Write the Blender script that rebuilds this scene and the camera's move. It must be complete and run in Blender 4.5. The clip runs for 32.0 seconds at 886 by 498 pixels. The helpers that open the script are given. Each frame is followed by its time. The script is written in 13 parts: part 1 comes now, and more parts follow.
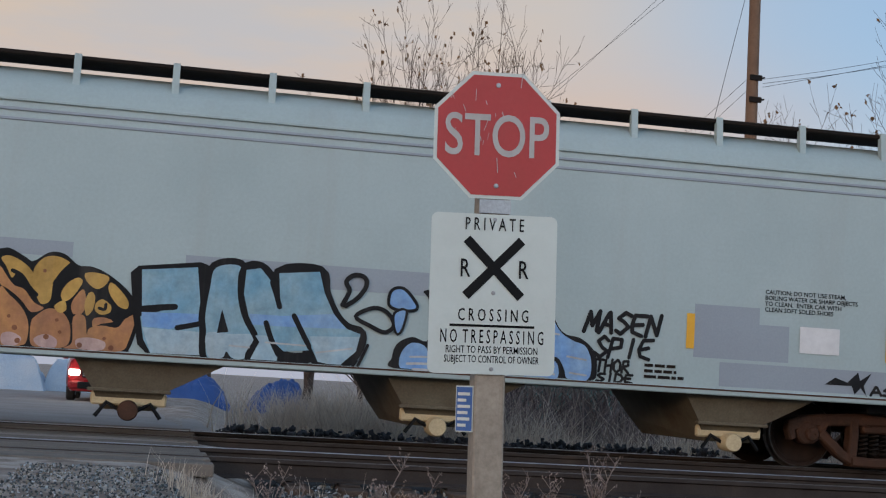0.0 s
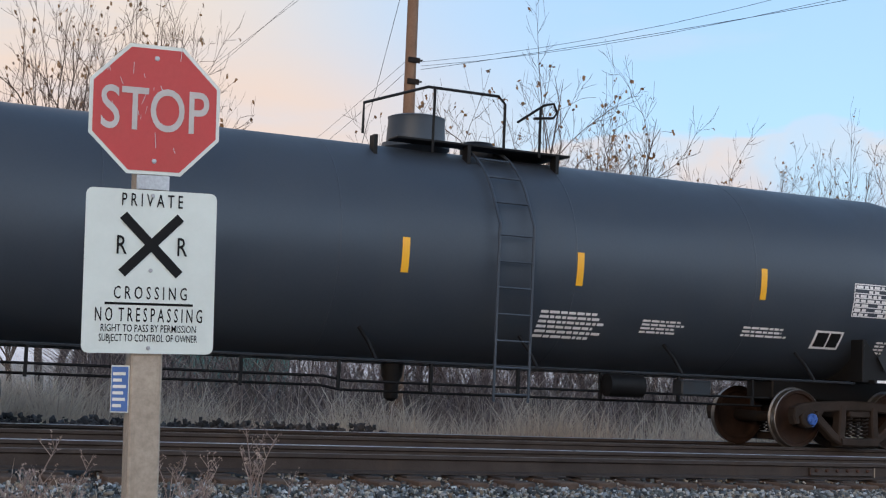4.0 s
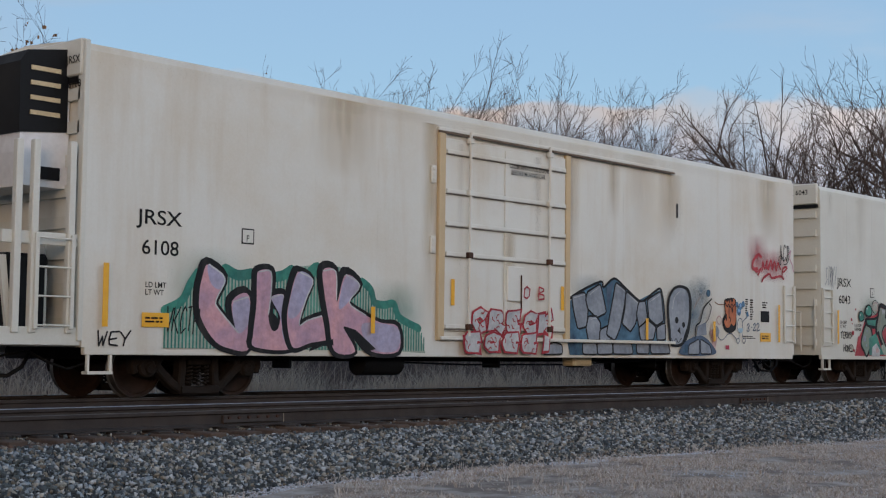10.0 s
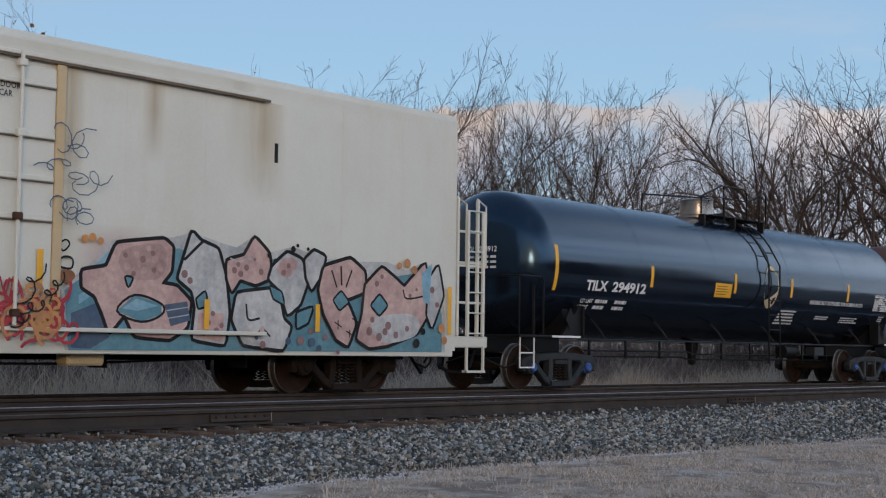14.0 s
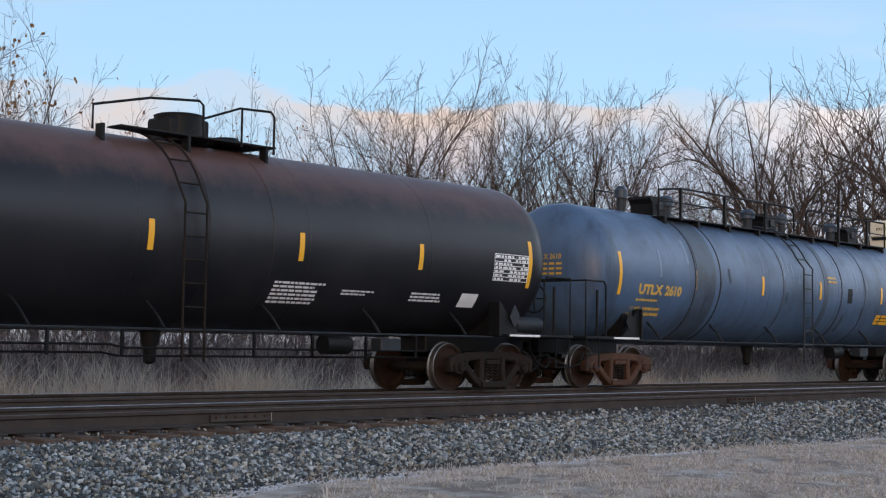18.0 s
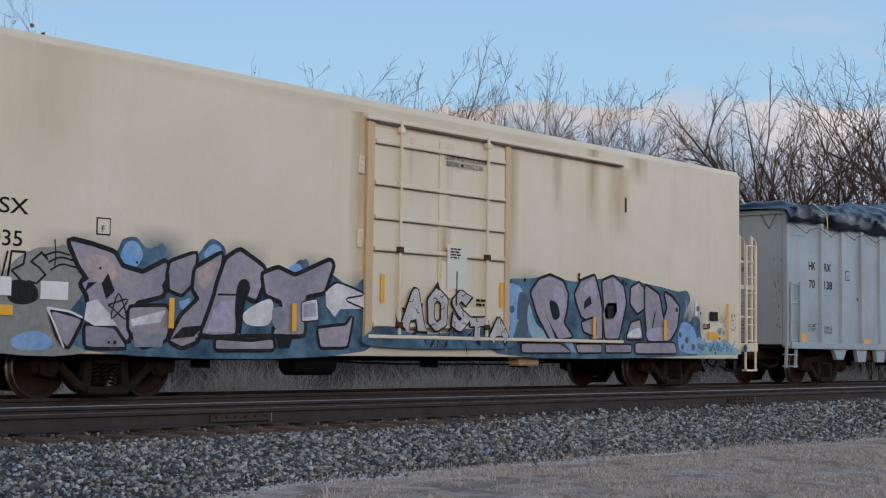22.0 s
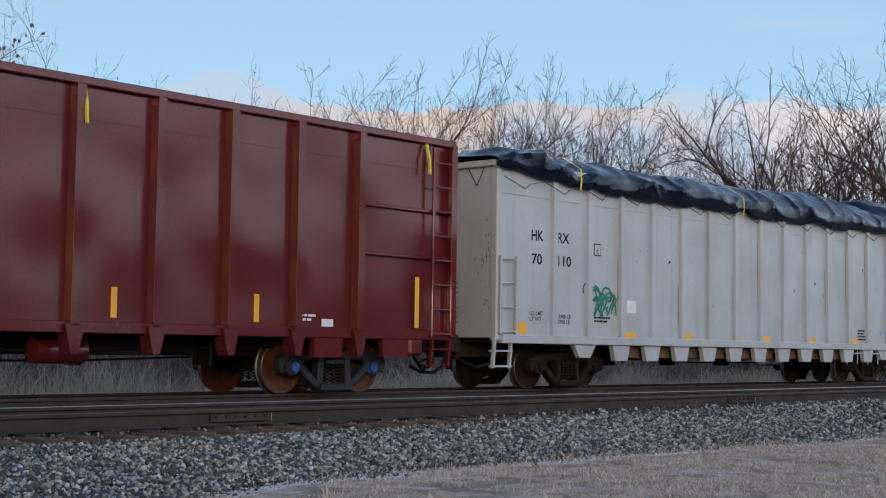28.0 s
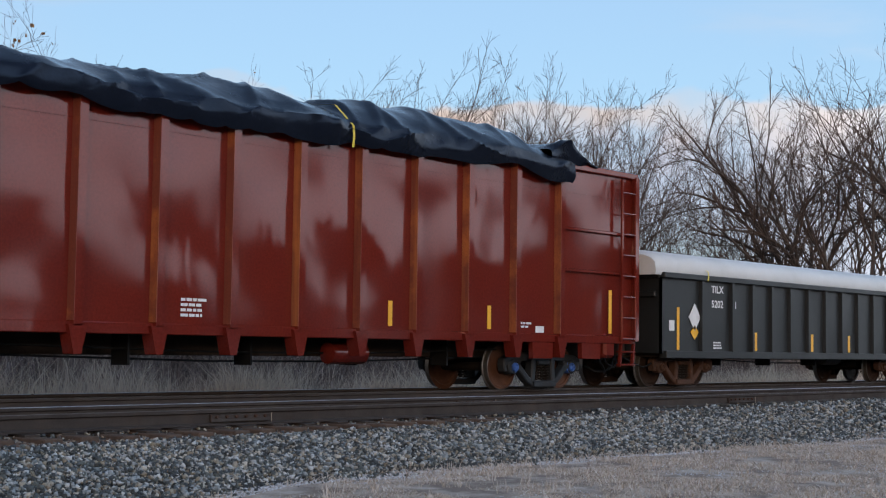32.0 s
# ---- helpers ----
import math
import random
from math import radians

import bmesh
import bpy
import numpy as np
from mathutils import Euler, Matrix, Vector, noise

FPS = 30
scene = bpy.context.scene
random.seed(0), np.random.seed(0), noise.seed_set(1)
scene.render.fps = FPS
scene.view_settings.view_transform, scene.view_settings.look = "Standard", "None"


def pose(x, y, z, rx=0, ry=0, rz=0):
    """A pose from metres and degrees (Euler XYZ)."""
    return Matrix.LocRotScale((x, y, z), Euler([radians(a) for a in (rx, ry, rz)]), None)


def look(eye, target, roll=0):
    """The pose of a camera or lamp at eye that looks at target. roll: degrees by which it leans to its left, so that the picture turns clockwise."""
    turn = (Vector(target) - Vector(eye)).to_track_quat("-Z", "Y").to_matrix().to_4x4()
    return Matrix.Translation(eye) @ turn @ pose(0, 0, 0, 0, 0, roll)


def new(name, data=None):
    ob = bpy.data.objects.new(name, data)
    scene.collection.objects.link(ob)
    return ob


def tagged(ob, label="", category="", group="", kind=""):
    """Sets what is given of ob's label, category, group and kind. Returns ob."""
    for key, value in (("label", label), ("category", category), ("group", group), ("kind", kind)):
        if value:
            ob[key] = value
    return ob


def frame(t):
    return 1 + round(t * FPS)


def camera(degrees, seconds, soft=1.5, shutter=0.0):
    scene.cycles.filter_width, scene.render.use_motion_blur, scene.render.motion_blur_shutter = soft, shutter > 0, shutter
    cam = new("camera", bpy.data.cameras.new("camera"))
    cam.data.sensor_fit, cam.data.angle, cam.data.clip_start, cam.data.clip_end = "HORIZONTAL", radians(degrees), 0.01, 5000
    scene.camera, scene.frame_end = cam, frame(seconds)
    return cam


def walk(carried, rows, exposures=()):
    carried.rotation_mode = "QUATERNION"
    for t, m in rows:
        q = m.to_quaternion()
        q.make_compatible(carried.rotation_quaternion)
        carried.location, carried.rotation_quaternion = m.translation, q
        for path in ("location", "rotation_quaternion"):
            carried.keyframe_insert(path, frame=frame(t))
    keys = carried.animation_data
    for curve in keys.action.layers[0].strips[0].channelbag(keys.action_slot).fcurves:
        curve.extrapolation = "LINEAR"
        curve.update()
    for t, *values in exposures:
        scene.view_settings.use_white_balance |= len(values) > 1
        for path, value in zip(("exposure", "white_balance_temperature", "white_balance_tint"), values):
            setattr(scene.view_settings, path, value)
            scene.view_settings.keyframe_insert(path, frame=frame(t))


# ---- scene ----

# ---- camera: stands still beside the crossing and pans with the train ----
EYE_Z = 0.751
cam = camera(34.43, 32.0, soft=1.2, shutter=0.0)


def aim(yaw, pitch, roll):
    return pose(0, 0, EYE_Z, 0, 0, -yaw) @ pose(0, 0, 0, 90 + pitch) @ pose(0, 0, 0, 0, 0, -roll)


PAN = [
    (0, 11.19, 5.49, -3.37),
    (0.5, 11.41, 5.47, -3.37),
    (1, 12.36, 5.51, -3.21),
    (1.5, 13.86, 5.49, -3.25),
    (2, 15.58, 5.48, -3.19),
    (2.5, 17.46, 5.45, -3.06),
    (4.5, 27.29, 5.23, -2.18),
    (5, 29.50, 5.18, -1.93),
    (5.5, 31.78, 5.12, -1.84),
    (6, 34.35, 5.02, -1.72),
    (6.5, 37.12, 4.89, -1.48),
    (7, 39.75, 4.77, -1.36),
    (7.5, 42.09, 4.64, -1.19),
    (8, 44.03, 4.51, -1.00),
    (8.5, 45.60, 4.32, -0.80),
    (9, 46.81, 4.15, -0.74),
    (9.5, 47.62, 4.04, -0.70),
    (10, 48.07, 4.01, -0.69),
    (10.5, 48.32, 4.00, -0.70),
    (11, 48.45, 3.99, -0.75),
    (11.5, 48.52, 3.99, -0.71),
    (12, 48.54, 4.00, -0.77),
    (32, 48.54, 4.00, -0.77),
]
# the picture brightens before dark cars and darkens before white ones
EXPOSURE = [(0, 0.83), (1, 0.95), (1.6, 1.26), (2.5, 1.42), (4.5, 1.30), (6, 1.22), (7, 0.94), (7.5, 0.87), (9, 0.79), (12, 0.81), (13, 0.83), (14, 0.82), (16.5, 1.26), (17, 1.40), (18, 1.24), (19, 1.18), (20.5, 1.12), (21, 1.0), (22, 0.90), (23, 0.77), (24, 0.81), (25, 0.74), (26, 1.06), (29, 1.08), (32, 1.14)]
walk(cam, [(t, aim(y, p, r)) for t, y, p, r in PAN], EXPOSURE)

TRACK_Y = 17.83     # centre line of the train's track
NEAR_Y = 14.0       # centre line of the nearer, empty track


def run(t):
    """How far the train has gone along its track, from its place at 16 s."""
    return -(8.2310 * (t - 16) + 0.01043 * (t - 16) ** 2)

# ---- sky: dusk, clouds lit warm towards the low sun, a clear blue field in the north-east ----
world = bpy.data.worlds.new("sky")
scene.world = world
world.use_nodes = True
wn, wl = world.node_tree.nodes, world.node_tree.links
wn.clear()
SUN_AZ, SUN_EL = -135.0, 4.0


def wnode(kind, op="", ins=(), **kw):
    n = wn.new(kind)
    if op:
        n.operation = op
    for i, val in enumerate(ins):
        if val is not None:
            if hasattr(val, "links"):
                wl.new(val, n.inputs[i])
            else:
                n.inputs[i].default_value = val
    for k, val in kw.items():
        n.inputs[k.replace("_", " ")].default_value = val
    return n


def heading(az, el):
    return (math.sin(radians(az)) * math.cos(radians(el)), math.cos(radians(az)) * math.cos(radians(el)), math.sin(radians(el)))


def w_range(val, lo, hi, a=0.0, b=1.0):
    n = wnode("ShaderNodeMapRange", ins=(val, lo, hi, a, b))
    n.interpolation_type = "SMOOTHSTEP"
    return n.outputs[0]


sky = wn.new("ShaderNodeTexSky")
sky.sky_type = "NISHITA"
sky.sun_disc = False
sky.sun_elevation, sky.sun_rotation = radians(SUN_EL), radians(SUN_AZ)
sky.altitude, sky.air_density, sky.dust_density, sky.ozone_density = 100, 1.0, 0.4, 3.0
w_dir = wn.new("ShaderNodeTexCoord").outputs["Generated"]
w_z = wnode("ShaderNodeSeparateXYZ", ins=(w_dir,)).outputs[2]
w_stretch = wnode("ShaderNodeMapping", Scale=(1.0, 1.0, 4.5))
wl.new(w_dir, w_stretch.inputs[0])
w_noise = wnode("ShaderNodeTexNoise", Scale=2.6, Detail=7.0, Roughness=0.55)
wl.new(w_stretch.outputs[0], w_noise.inputs["Vector"])
w_fac = w_noise.outputs["Fac"]
# open sky round this heading, cloud elsewhere
w_open = wnode("ShaderNodeVectorMath", "DOT_PRODUCT", ins=(w_dir, heading(56, 22))).outputs["Value"]
w_cover = wnode("ShaderNodeMath", "MULTIPLY", ins=(w_range(w_open, 0.93, 0.78), w_range(w_z, 0.72, 0.34))).outputs[0]
w_veil = wnode("ShaderNodeMath", "MULTIPLY", ins=(w_cover, w_range(w_fac, 0.30, 0.58, 0.55, 1.0))).outputs[0]
# a low bank of cloud with an uneven upper edge
w_puff = wnode("ShaderNodeTexNoise", Scale=7.0, Detail=6.0, Roughness=0.5)
wl.new(w_dir, w_puff.inputs["Vector"])
w_lump = wnode("ShaderNodeMath", "MULTIPLY_ADD", ins=(w_puff.outputs["Fac"], 0.11, -0.055)).outputs[0]
w_edge = wnode("ShaderNodeMath", "MULTIPLY_ADD", ins=(w_fac, 0.10, w_lump)).outputs[0]
w_edge = wnode("ShaderNodeMath", "ADD", ins=(w_edge, -0.043)).outputs[0]
w_h = wnode("ShaderNodeMath", "ADD", ins=(w_z, w_edge)).outputs[0]
w_bank = wnode("ShaderNodeMath", "MULTIPLY", ins=(w_range(w_h, 0.172, 0.163), w_range(w_puff.outputs["Fac"], 0.36, 0.60, 0.25, 0.95))).outputs[0]
w_thin = w_range(w_fac, 0.56, 0.74, 0.0, 0.30)
w_all = wnode("ShaderNodeMath", "MAXIMUM", ins=(wnode("ShaderNodeMath", "MAXIMUM", ins=(w_veil, w_bank)).outputs[0], w_thin)).outputs[0]
# cloud light: warm towards the sun, pale ahead, bright and cool behind the camera
w_sun = wnode("ShaderNodeVectorMath", "DOT_PRODUCT", ins=(w_dir, heading(-16, 12))).outputs["Value"]
w_back = wnode("ShaderNodeVectorMath", "DOT_PRODUCT", ins=(w_dir, heading(160, 12))).outputs["Value"]


def w_blend(fac, a, b):
    n = wn.new("ShaderNodeMixRGB")
    for i, val in enumerate((fac, a, b)):
        if hasattr(val, "links"):
            wl.new(val, n.inputs[i])
        else:
            n.inputs[i].default_value = val if i == 0 else (*val, 1)
    return n.outputs[0]


w_tint = w_blend(w_range(w_back, -0.15, 0.55), (1.75, 2.0, 2.35), (5.2, 6.0, 7.1))
w_tint = w_blend(w_range(w_sun, 0.74, 1.0), w_tint, (2.75, 2.05, 1.4))
# undersides of the low bank are pink, its upper edge glows orange
w_low = w_blend(w_range(w_h, 0.125, 0.160), (1.62, 1.72, 2.10), (2.45, 1.90, 1.60))
w_low = w_blend(w_range(w_back, -0.25, 0.35), w_low, (4.4, 4.8, 5.4))
w_cloud = w_blend(w_range(w_z, 0.16, 0.26), w_low, w_tint)
# the afterglow round the set sun, behind the camera
w_set = wnode("ShaderNodeVectorMath", "DOT_PRODUCT", ins=(w_dir, heading(SUN_AZ, SUN_EL))).outputs["Value"]
w_cloud = w_blend(w_range(w_set, 0.86, 0.99), w_cloud, (4.6, 3.0, 1.9))
w_clear = w_blend(0.5, sky.outputs[0], w_blend(w_range(w_z, 0.35, 0.8), (1.74, 2.25, 2.98), (1.0, 1.48, 2.25)))
w_mix = wn.new("ShaderNodeMixRGB")
wl.new(w_all, w_mix.inputs[0])
wl.new(w_clear, w_mix.inputs[1])
wl.new(w_cloud, w_mix.inputs[2])
w_bg = wnode("ShaderNodeBackground", Strength=0.15)
wl.new(w_mix.outputs[0], w_bg.inputs[0])
w_out = wn.new("ShaderNodeOutputWorld")
wl.new(w_bg.outputs[0], w_out.inputs[0])
sun_lamp = bpy.data.lights.new("low_sun", "SUN")
sun_lamp.energy, sun_lamp.angle, sun_lamp.color = 0.42, radians(10), (1.0, 0.72, 0.50)
sun_ob = new("low_sun", sun_lamp)
sun_ob.matrix_basis = look(heading(SUN_AZ, SUN_EL + 4), (0, 0, 0))

# ---- builders ----
def rnd(a, b):
    return random.uniform(a, b)


class Shape:
    """Collects the faces of one mesh."""

    def __init__(self):
        self.v, self.f = [], []

    def add(self, verts, faces):
        n = len(self.v)
        self.v += [tuple(p) for p in verts]
        self.f += [tuple(i + n for i in q) for q in faces]
        return self

    def box(self, x0, x1, y0, y1, z0, z1, c=0.0):
        """A box, its edges cut back by c."""
        if c <= 0:
            vs = [(x, y, z) for x in (x0, x1) for y in (y0, y1) for z in (z0, z1)]
            return self.add(vs, [(0, 1, 3, 2), (4, 6, 7, 5), (0, 4, 5, 1), (2, 3, 7, 6), (0, 2, 6, 4), (1, 5, 7, 3)])
        prof = [(y0 + c, z0), (y1 - c, z0), (y1, z0 + c), (y1, z1 - c), (y1 - c, z1), (y0 + c, z1), (y0, z1 - c), (y0, z0 + c)]
        ym, zm = (y0 + y1) / 2, (z0 + z1) / 2
        sy, sz = max(0.0, 1 - 2 * c / (y1 - y0)), max(0.0, 1 - 2 * c / (z1 - z0))
        rings = []
        for x, k in ((x0, 1), (x0 + c, 0), (x1 - c, 0), (x1, 1)):
            rings.append([(x, ym + (y - ym) * (sy if k else 1), zm + (z - zm) * (sz if k else 1)) for y, z in prof])
        return self.loft(rings)

    def loft(self, rings, caps=True, closed=True):
        n = len(rings[0])
        vs = [p for r in rings for p in r]
        fs = []
        for i in range(len(rings) - 1):
            for j in range(n if closed else n - 1):
                k = (j + 1) % n
                fs.append((i * n + j, (i + 1) * n + j, (i + 1) * n + k, i * n + k))
        if caps:
            fs.append(tuple(range(n)))
            fs.append(tuple(range(len(vs) - 1, len(vs) - n - 1, -1)))
        return self.add(vs, fs)

    def tube(self, pts, r, n=6):
        """A round bar along a line of points; r may be one radius or one for each."""
        pts = [Vector(p) for p in pts]
        rings = []
        side = None
        for i, p in enumerate(pts):
            d = (pts[min(i + 1, len(pts) - 1)] - pts[max(i - 1, 0)]).normalized()
            if side is None:
                side = d.orthogonal().normalized()
            else:
                side = (side - d * side.dot(d)).normalized()
            up = d.cross(side)
            q = r[i] if isinstance(r, (list, tuple)) else r
            rings.append([p + (side * math.cos(a) + up * math.sin(a)) * q for a in (2 * math.pi * k / n for k in range(n))])
        return self.loft(rings)

    def prism(self, poly, y0, y1):
        """An outline in x and z, from y0 to y1."""
        n = len(poly)
        vs = [(x, y0, z) for x, z in poly] + [(x, y1, z) for x, z in poly]
        fs = [tuple(range(n)), tuple(range(2 * n - 1, n - 1, -1))]
        fs += [(i, n + i, n + (i + 1) % n, (i + 1) % n) for i in range(n)]
        return self.add(vs, fs)

    def prism_x(self, poly, x0, x1):
        """An outline in y and z, from x0 to x1."""
        n = len(poly)
        vs = [(x0, y, z) for y, z in poly] + [(x1, y, z) for y, z in poly]
        fs = [tuple(range(n)), tuple(range(2 * n - 1, n - 1, -1))]
        fs += [(i, n + i, n + (i + 1) % n, (i + 1) % n) for i in range(n)]
        return self.add(vs, fs)

    def prism_z(self, poly, z0, z1):
        """An outline in x and y, from z0 to z1."""
        n = len(poly)
        vs = [(x, y, z0) for x, y in poly] + [(x, y, z1) for x, y in poly]
        fs = [tuple(range(n)), tuple(range(2 * n - 1, n - 1, -1))]
        fs += [(i, n + i, n + (i + 1) % n, (i + 1) % n) for i in range(n)]
        return self.add(vs, fs)

    def spin(self, prof, axis="y", at=(0, 0, 0), n=24):
        """Profile of (radius, place along the axis), turned round the axis."""
        rings = []
        for r, h in prof:
            ring = []
            for k in range(n):
                a = 2 * math.pi * k / n
                c, s_ = r * math.cos(a), r * math.sin(a)
                q = {"y": (c, h, s_), "x": (h, c, s_), "z": (c, s_, h)}[axis]
                ring.append((q[0] + at[0], q[1] + at[1], q[2] + at[2]))
            rings.append(ring)
        return self.loft(rings)

    def grid(self, xs, ys, zf):
        vs = [(x, y, zf(x, y)) for x in xs for y in ys]
        m = len(ys)
        fs = [(i * m + j, (i + 1) * m + j, (i + 1) * m + j + 1, i * m + j + 1) for i in range(len(xs) - 1) for j in range(m - 1)]
        return self.add(vs, fs)

    def mesh(self, name, mat, smooth=False):
        me = bpy.data.meshes.new(name)
        me.from_pydata(self.v, [], self.f)
        bm = bmesh.new()
        bm.from_mesh(me)
        bmesh.ops.recalc_face_normals(bm, faces=bm.faces)
        bm.to_mesh(me)
        bm.free()
        me.materials.append(mat)
        if smooth:
            me.polygons.foreach_set("use_smooth", [True] * len(me.polygons))
            me.set_sharp_from_angle(angle=radians(smooth if smooth is not True else 40))
        return me

    def part(self, name, mat, parent=None, label="", smooth=False, m=None):
        return put(name, self.mesh(name, mat, smooth), parent, label, m)


def put(name, me, parent=None, label="", m=None):
    ob = new(name, me)
    if parent is not None:
        ob.parent = parent
    if m is not None:
        ob.matrix_basis = m
    if label:
        tagged(ob, label)
    return ob


def thing(name, label, category, m=None, group="", kind=""):
    ob = new(name)
    ob.empty_display_size = 0.2
    if m is not None:
        ob.matrix_basis = m
    return tagged(ob, label, category, group, kind)


# ---- materials ----
def nodes_of(name):
    mat = bpy.data.materials.new(name)
    mat.use_nodes = True
    nt = mat.node_tree
    return mat, nt.nodes, nt.links, nt.nodes["Principled BSDF"]


def surface(name, col, col2=None, rough=0.6, metal=0.0, big=1.5, fine=40.0, mix=(0.35, 0.75), streak=None, bump=0.15, spec=0.5,
            rand=0.0, coat=0.0, bump_scale=None, where="Object", swell=0.01, film=None, tint=None, run=1.0):
    """Colour that drifts to col2 in large patches and fine grain; streak: a colour that runs down from above."""
    mat, nd, ln, bs = nodes_of(name)
    col2 = col2 or tuple(c * 0.72 for c in col)
    tc = nd.new("ShaderNodeTexCoord")
    co = tc.outputs[where]

    def noise_node(scale, detail=5.0, rough_=0.6, stretch=None):
        n = nd.new("ShaderNodeTexNoise")
        n.inputs["Scale"].default_value, n.inputs["Detail"].default_value, n.inputs["Roughness"].default_value = scale, detail, rough_
        if stretch:
            mp = nd.new("ShaderNodeMapping")
            mp.inputs["Scale"].default_value = stretch
            ln.new(co, mp.inputs[0])
            ln.new(mp.outputs[0], n.inputs["Vector"])
        else:
            ln.new(co, n.inputs["Vector"])
        return n.outputs["Fac"]

    def ranged(out, lo, hi, to=1.0):
        r = nd.new("ShaderNodeMapRange")
        r.inputs["From Min"].default_value, r.inputs["From Max"].default_value, r.inputs["To Max"].default_value = lo, hi, to
        ln.new(out, r.inputs["Value"])
        return r.outputs[0]

    def blend(fac, a, b, kind="MIX"):
        m_ = nd.new("ShaderNodeMixRGB")
        m_.blend_type = kind
        for i, q in enumerate((fac, a, b)):
            if hasattr(q, "links"):
                ln.new(q, m_.inputs[i])
            else:
                m_.inputs[i].default_value = q if i == 0 else (*q[:3], 1)
        return m_.outputs[0]

    patches = noise_node(big)
    c = blend(ranged(patches, *mix), col, col2)
    grain = noise_node(fine, 4.0, 0.7)
    g = ranged(grain, 0.3, 0.7)
    c = blend(0.18 if bump > 0.1 else 0.05, c, g, "OVERLAY")
    if streak:
        s_col, s_amt = streak[:3], streak[3]
        st = ranged(noise_node(1.0, 6.0, 0.65, (2.2 * run, 2.2 * run, 0.16 * run ** 0.5)), 0.52, 0.78, s_amt)
        c = blend(st, c, s_col)
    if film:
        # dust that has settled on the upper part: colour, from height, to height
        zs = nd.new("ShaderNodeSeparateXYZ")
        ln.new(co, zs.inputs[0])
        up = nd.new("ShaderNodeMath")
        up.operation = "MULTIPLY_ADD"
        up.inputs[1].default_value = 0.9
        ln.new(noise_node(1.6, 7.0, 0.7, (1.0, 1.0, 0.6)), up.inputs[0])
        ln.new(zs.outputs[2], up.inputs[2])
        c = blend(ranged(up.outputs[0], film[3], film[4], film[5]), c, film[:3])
    if rand:
        oi = nd.new("ShaderNodeObjectInfo")
        c = blend(ranged(oi.outputs["Random"], 0, 1, rand), c, col2)
    ln.new(c, bs.inputs["Base Color"])
    rr = nd.new("ShaderNodeMapRange")
    rr.inputs["From Min"].default_value, rr.inputs["From Max"].default_value = 0.3, 0.7
    rr.inputs["To Min"].default_value, rr.inputs["To Max"].default_value = max(0.03, rough - 0.08), min(1, rough + 0.1)
    ln.new(patches, rr.inputs["Value"])
    ln.new(rr.outputs[0], bs.inputs["Roughness"])
    bs.inputs["Metallic"].default_value = metal
    bs.inputs["Specular IOR Level"].default_value = spec
    if tint:
        bs.inputs["Specular Tint"].default_value = (*tint, 1)
    bs.inputs["Coat Weight"].default_value = coat
    bs.inputs["Coat Roughness"].default_value = 0.12
    if bump:
        b = nd.new("ShaderNodeBump")
        b.inputs["Strength"].default_value, b.inputs["Distance"].default_value = bump, swell
        ln.new(noise_node(bump_scale, 0.0 if swell > 0.02 else 4.0) if bump_scale else grain, b.inputs["Height"])
        ln.new(b.outputs[0], bs.inputs["Normal"])
    return mat


def stain(name, col, amount, blot=False):
    """A thin film of dirt or overspray: patchy, and thinning out towards the edges of its patch."""
    mat, nd, ln, bs = nodes_of(name)
    tc, parts_ = nd.new("ShaderNodeTexCoord"), nd.new("ShaderNodeSeparateXYZ")
    ln.new(tc.outputs["Generated"], parts_.inputs[0])

    def calc(op, a, b=None):
        m_ = nd.new("ShaderNodeMath")
        m_.operation, m_.use_clamp = op, op == "MULTIPLY"
        for i, q in enumerate((a, b)):
            if q is not None:
                if hasattr(q, "links"):
                    ln.new(q, m_.inputs[i])
                else:
                    m_.inputs[i].default_value = q
        return m_.outputs[0]

    def across(out):
        return calc("MULTIPLY", calc("SUBTRACT", 0.5, calc("ABSOLUTE", calc("SUBTRACT", out, 0.5))), 2.0)

    fade = calc("MULTIPLY", across(parts_.outputs[0]), across(parts_.outputs[2]) if blot else calc("MULTIPLY", parts_.outputs[2], 1.6))
    nz, mp = nd.new("ShaderNodeTexNoise"), nd.new("ShaderNodeMapping")
    mp.inputs["Scale"].default_value = (2.5, 2.5, 2.5) if blot else (7.0, 7.0, 0.9)
    nz.inputs["Scale"].default_value, nz.inputs["Detail"].default_value = 1.0, 6.0
    ln.new(tc.outputs["Object"], mp.inputs[0])
    ln.new(mp.outputs[0], nz.inputs["Vector"])
    ln.new(calc("MULTIPLY", calc("MULTIPLY", fade, calc("MULTIPLY", nz.outputs["Fac"], 1.9)), amount), bs.inputs["Alpha"])
    bs.inputs["Base Color"].default_value = (*col, 1)
    bs.inputs["Roughness"].default_value, bs.inputs["Specular IOR Level"].default_value = 0.8, 0.15
    return mat


def glow(name, col, strength):
    mat, nd, ln, bs = nodes_of(name)
    bs.inputs["Base Color"].default_value = (*col, 1)
    bs.inputs["Emission Color"].default_value = (*col, 1)
    bs.inputs["Emission Strength"].default_value = strength
    return mat


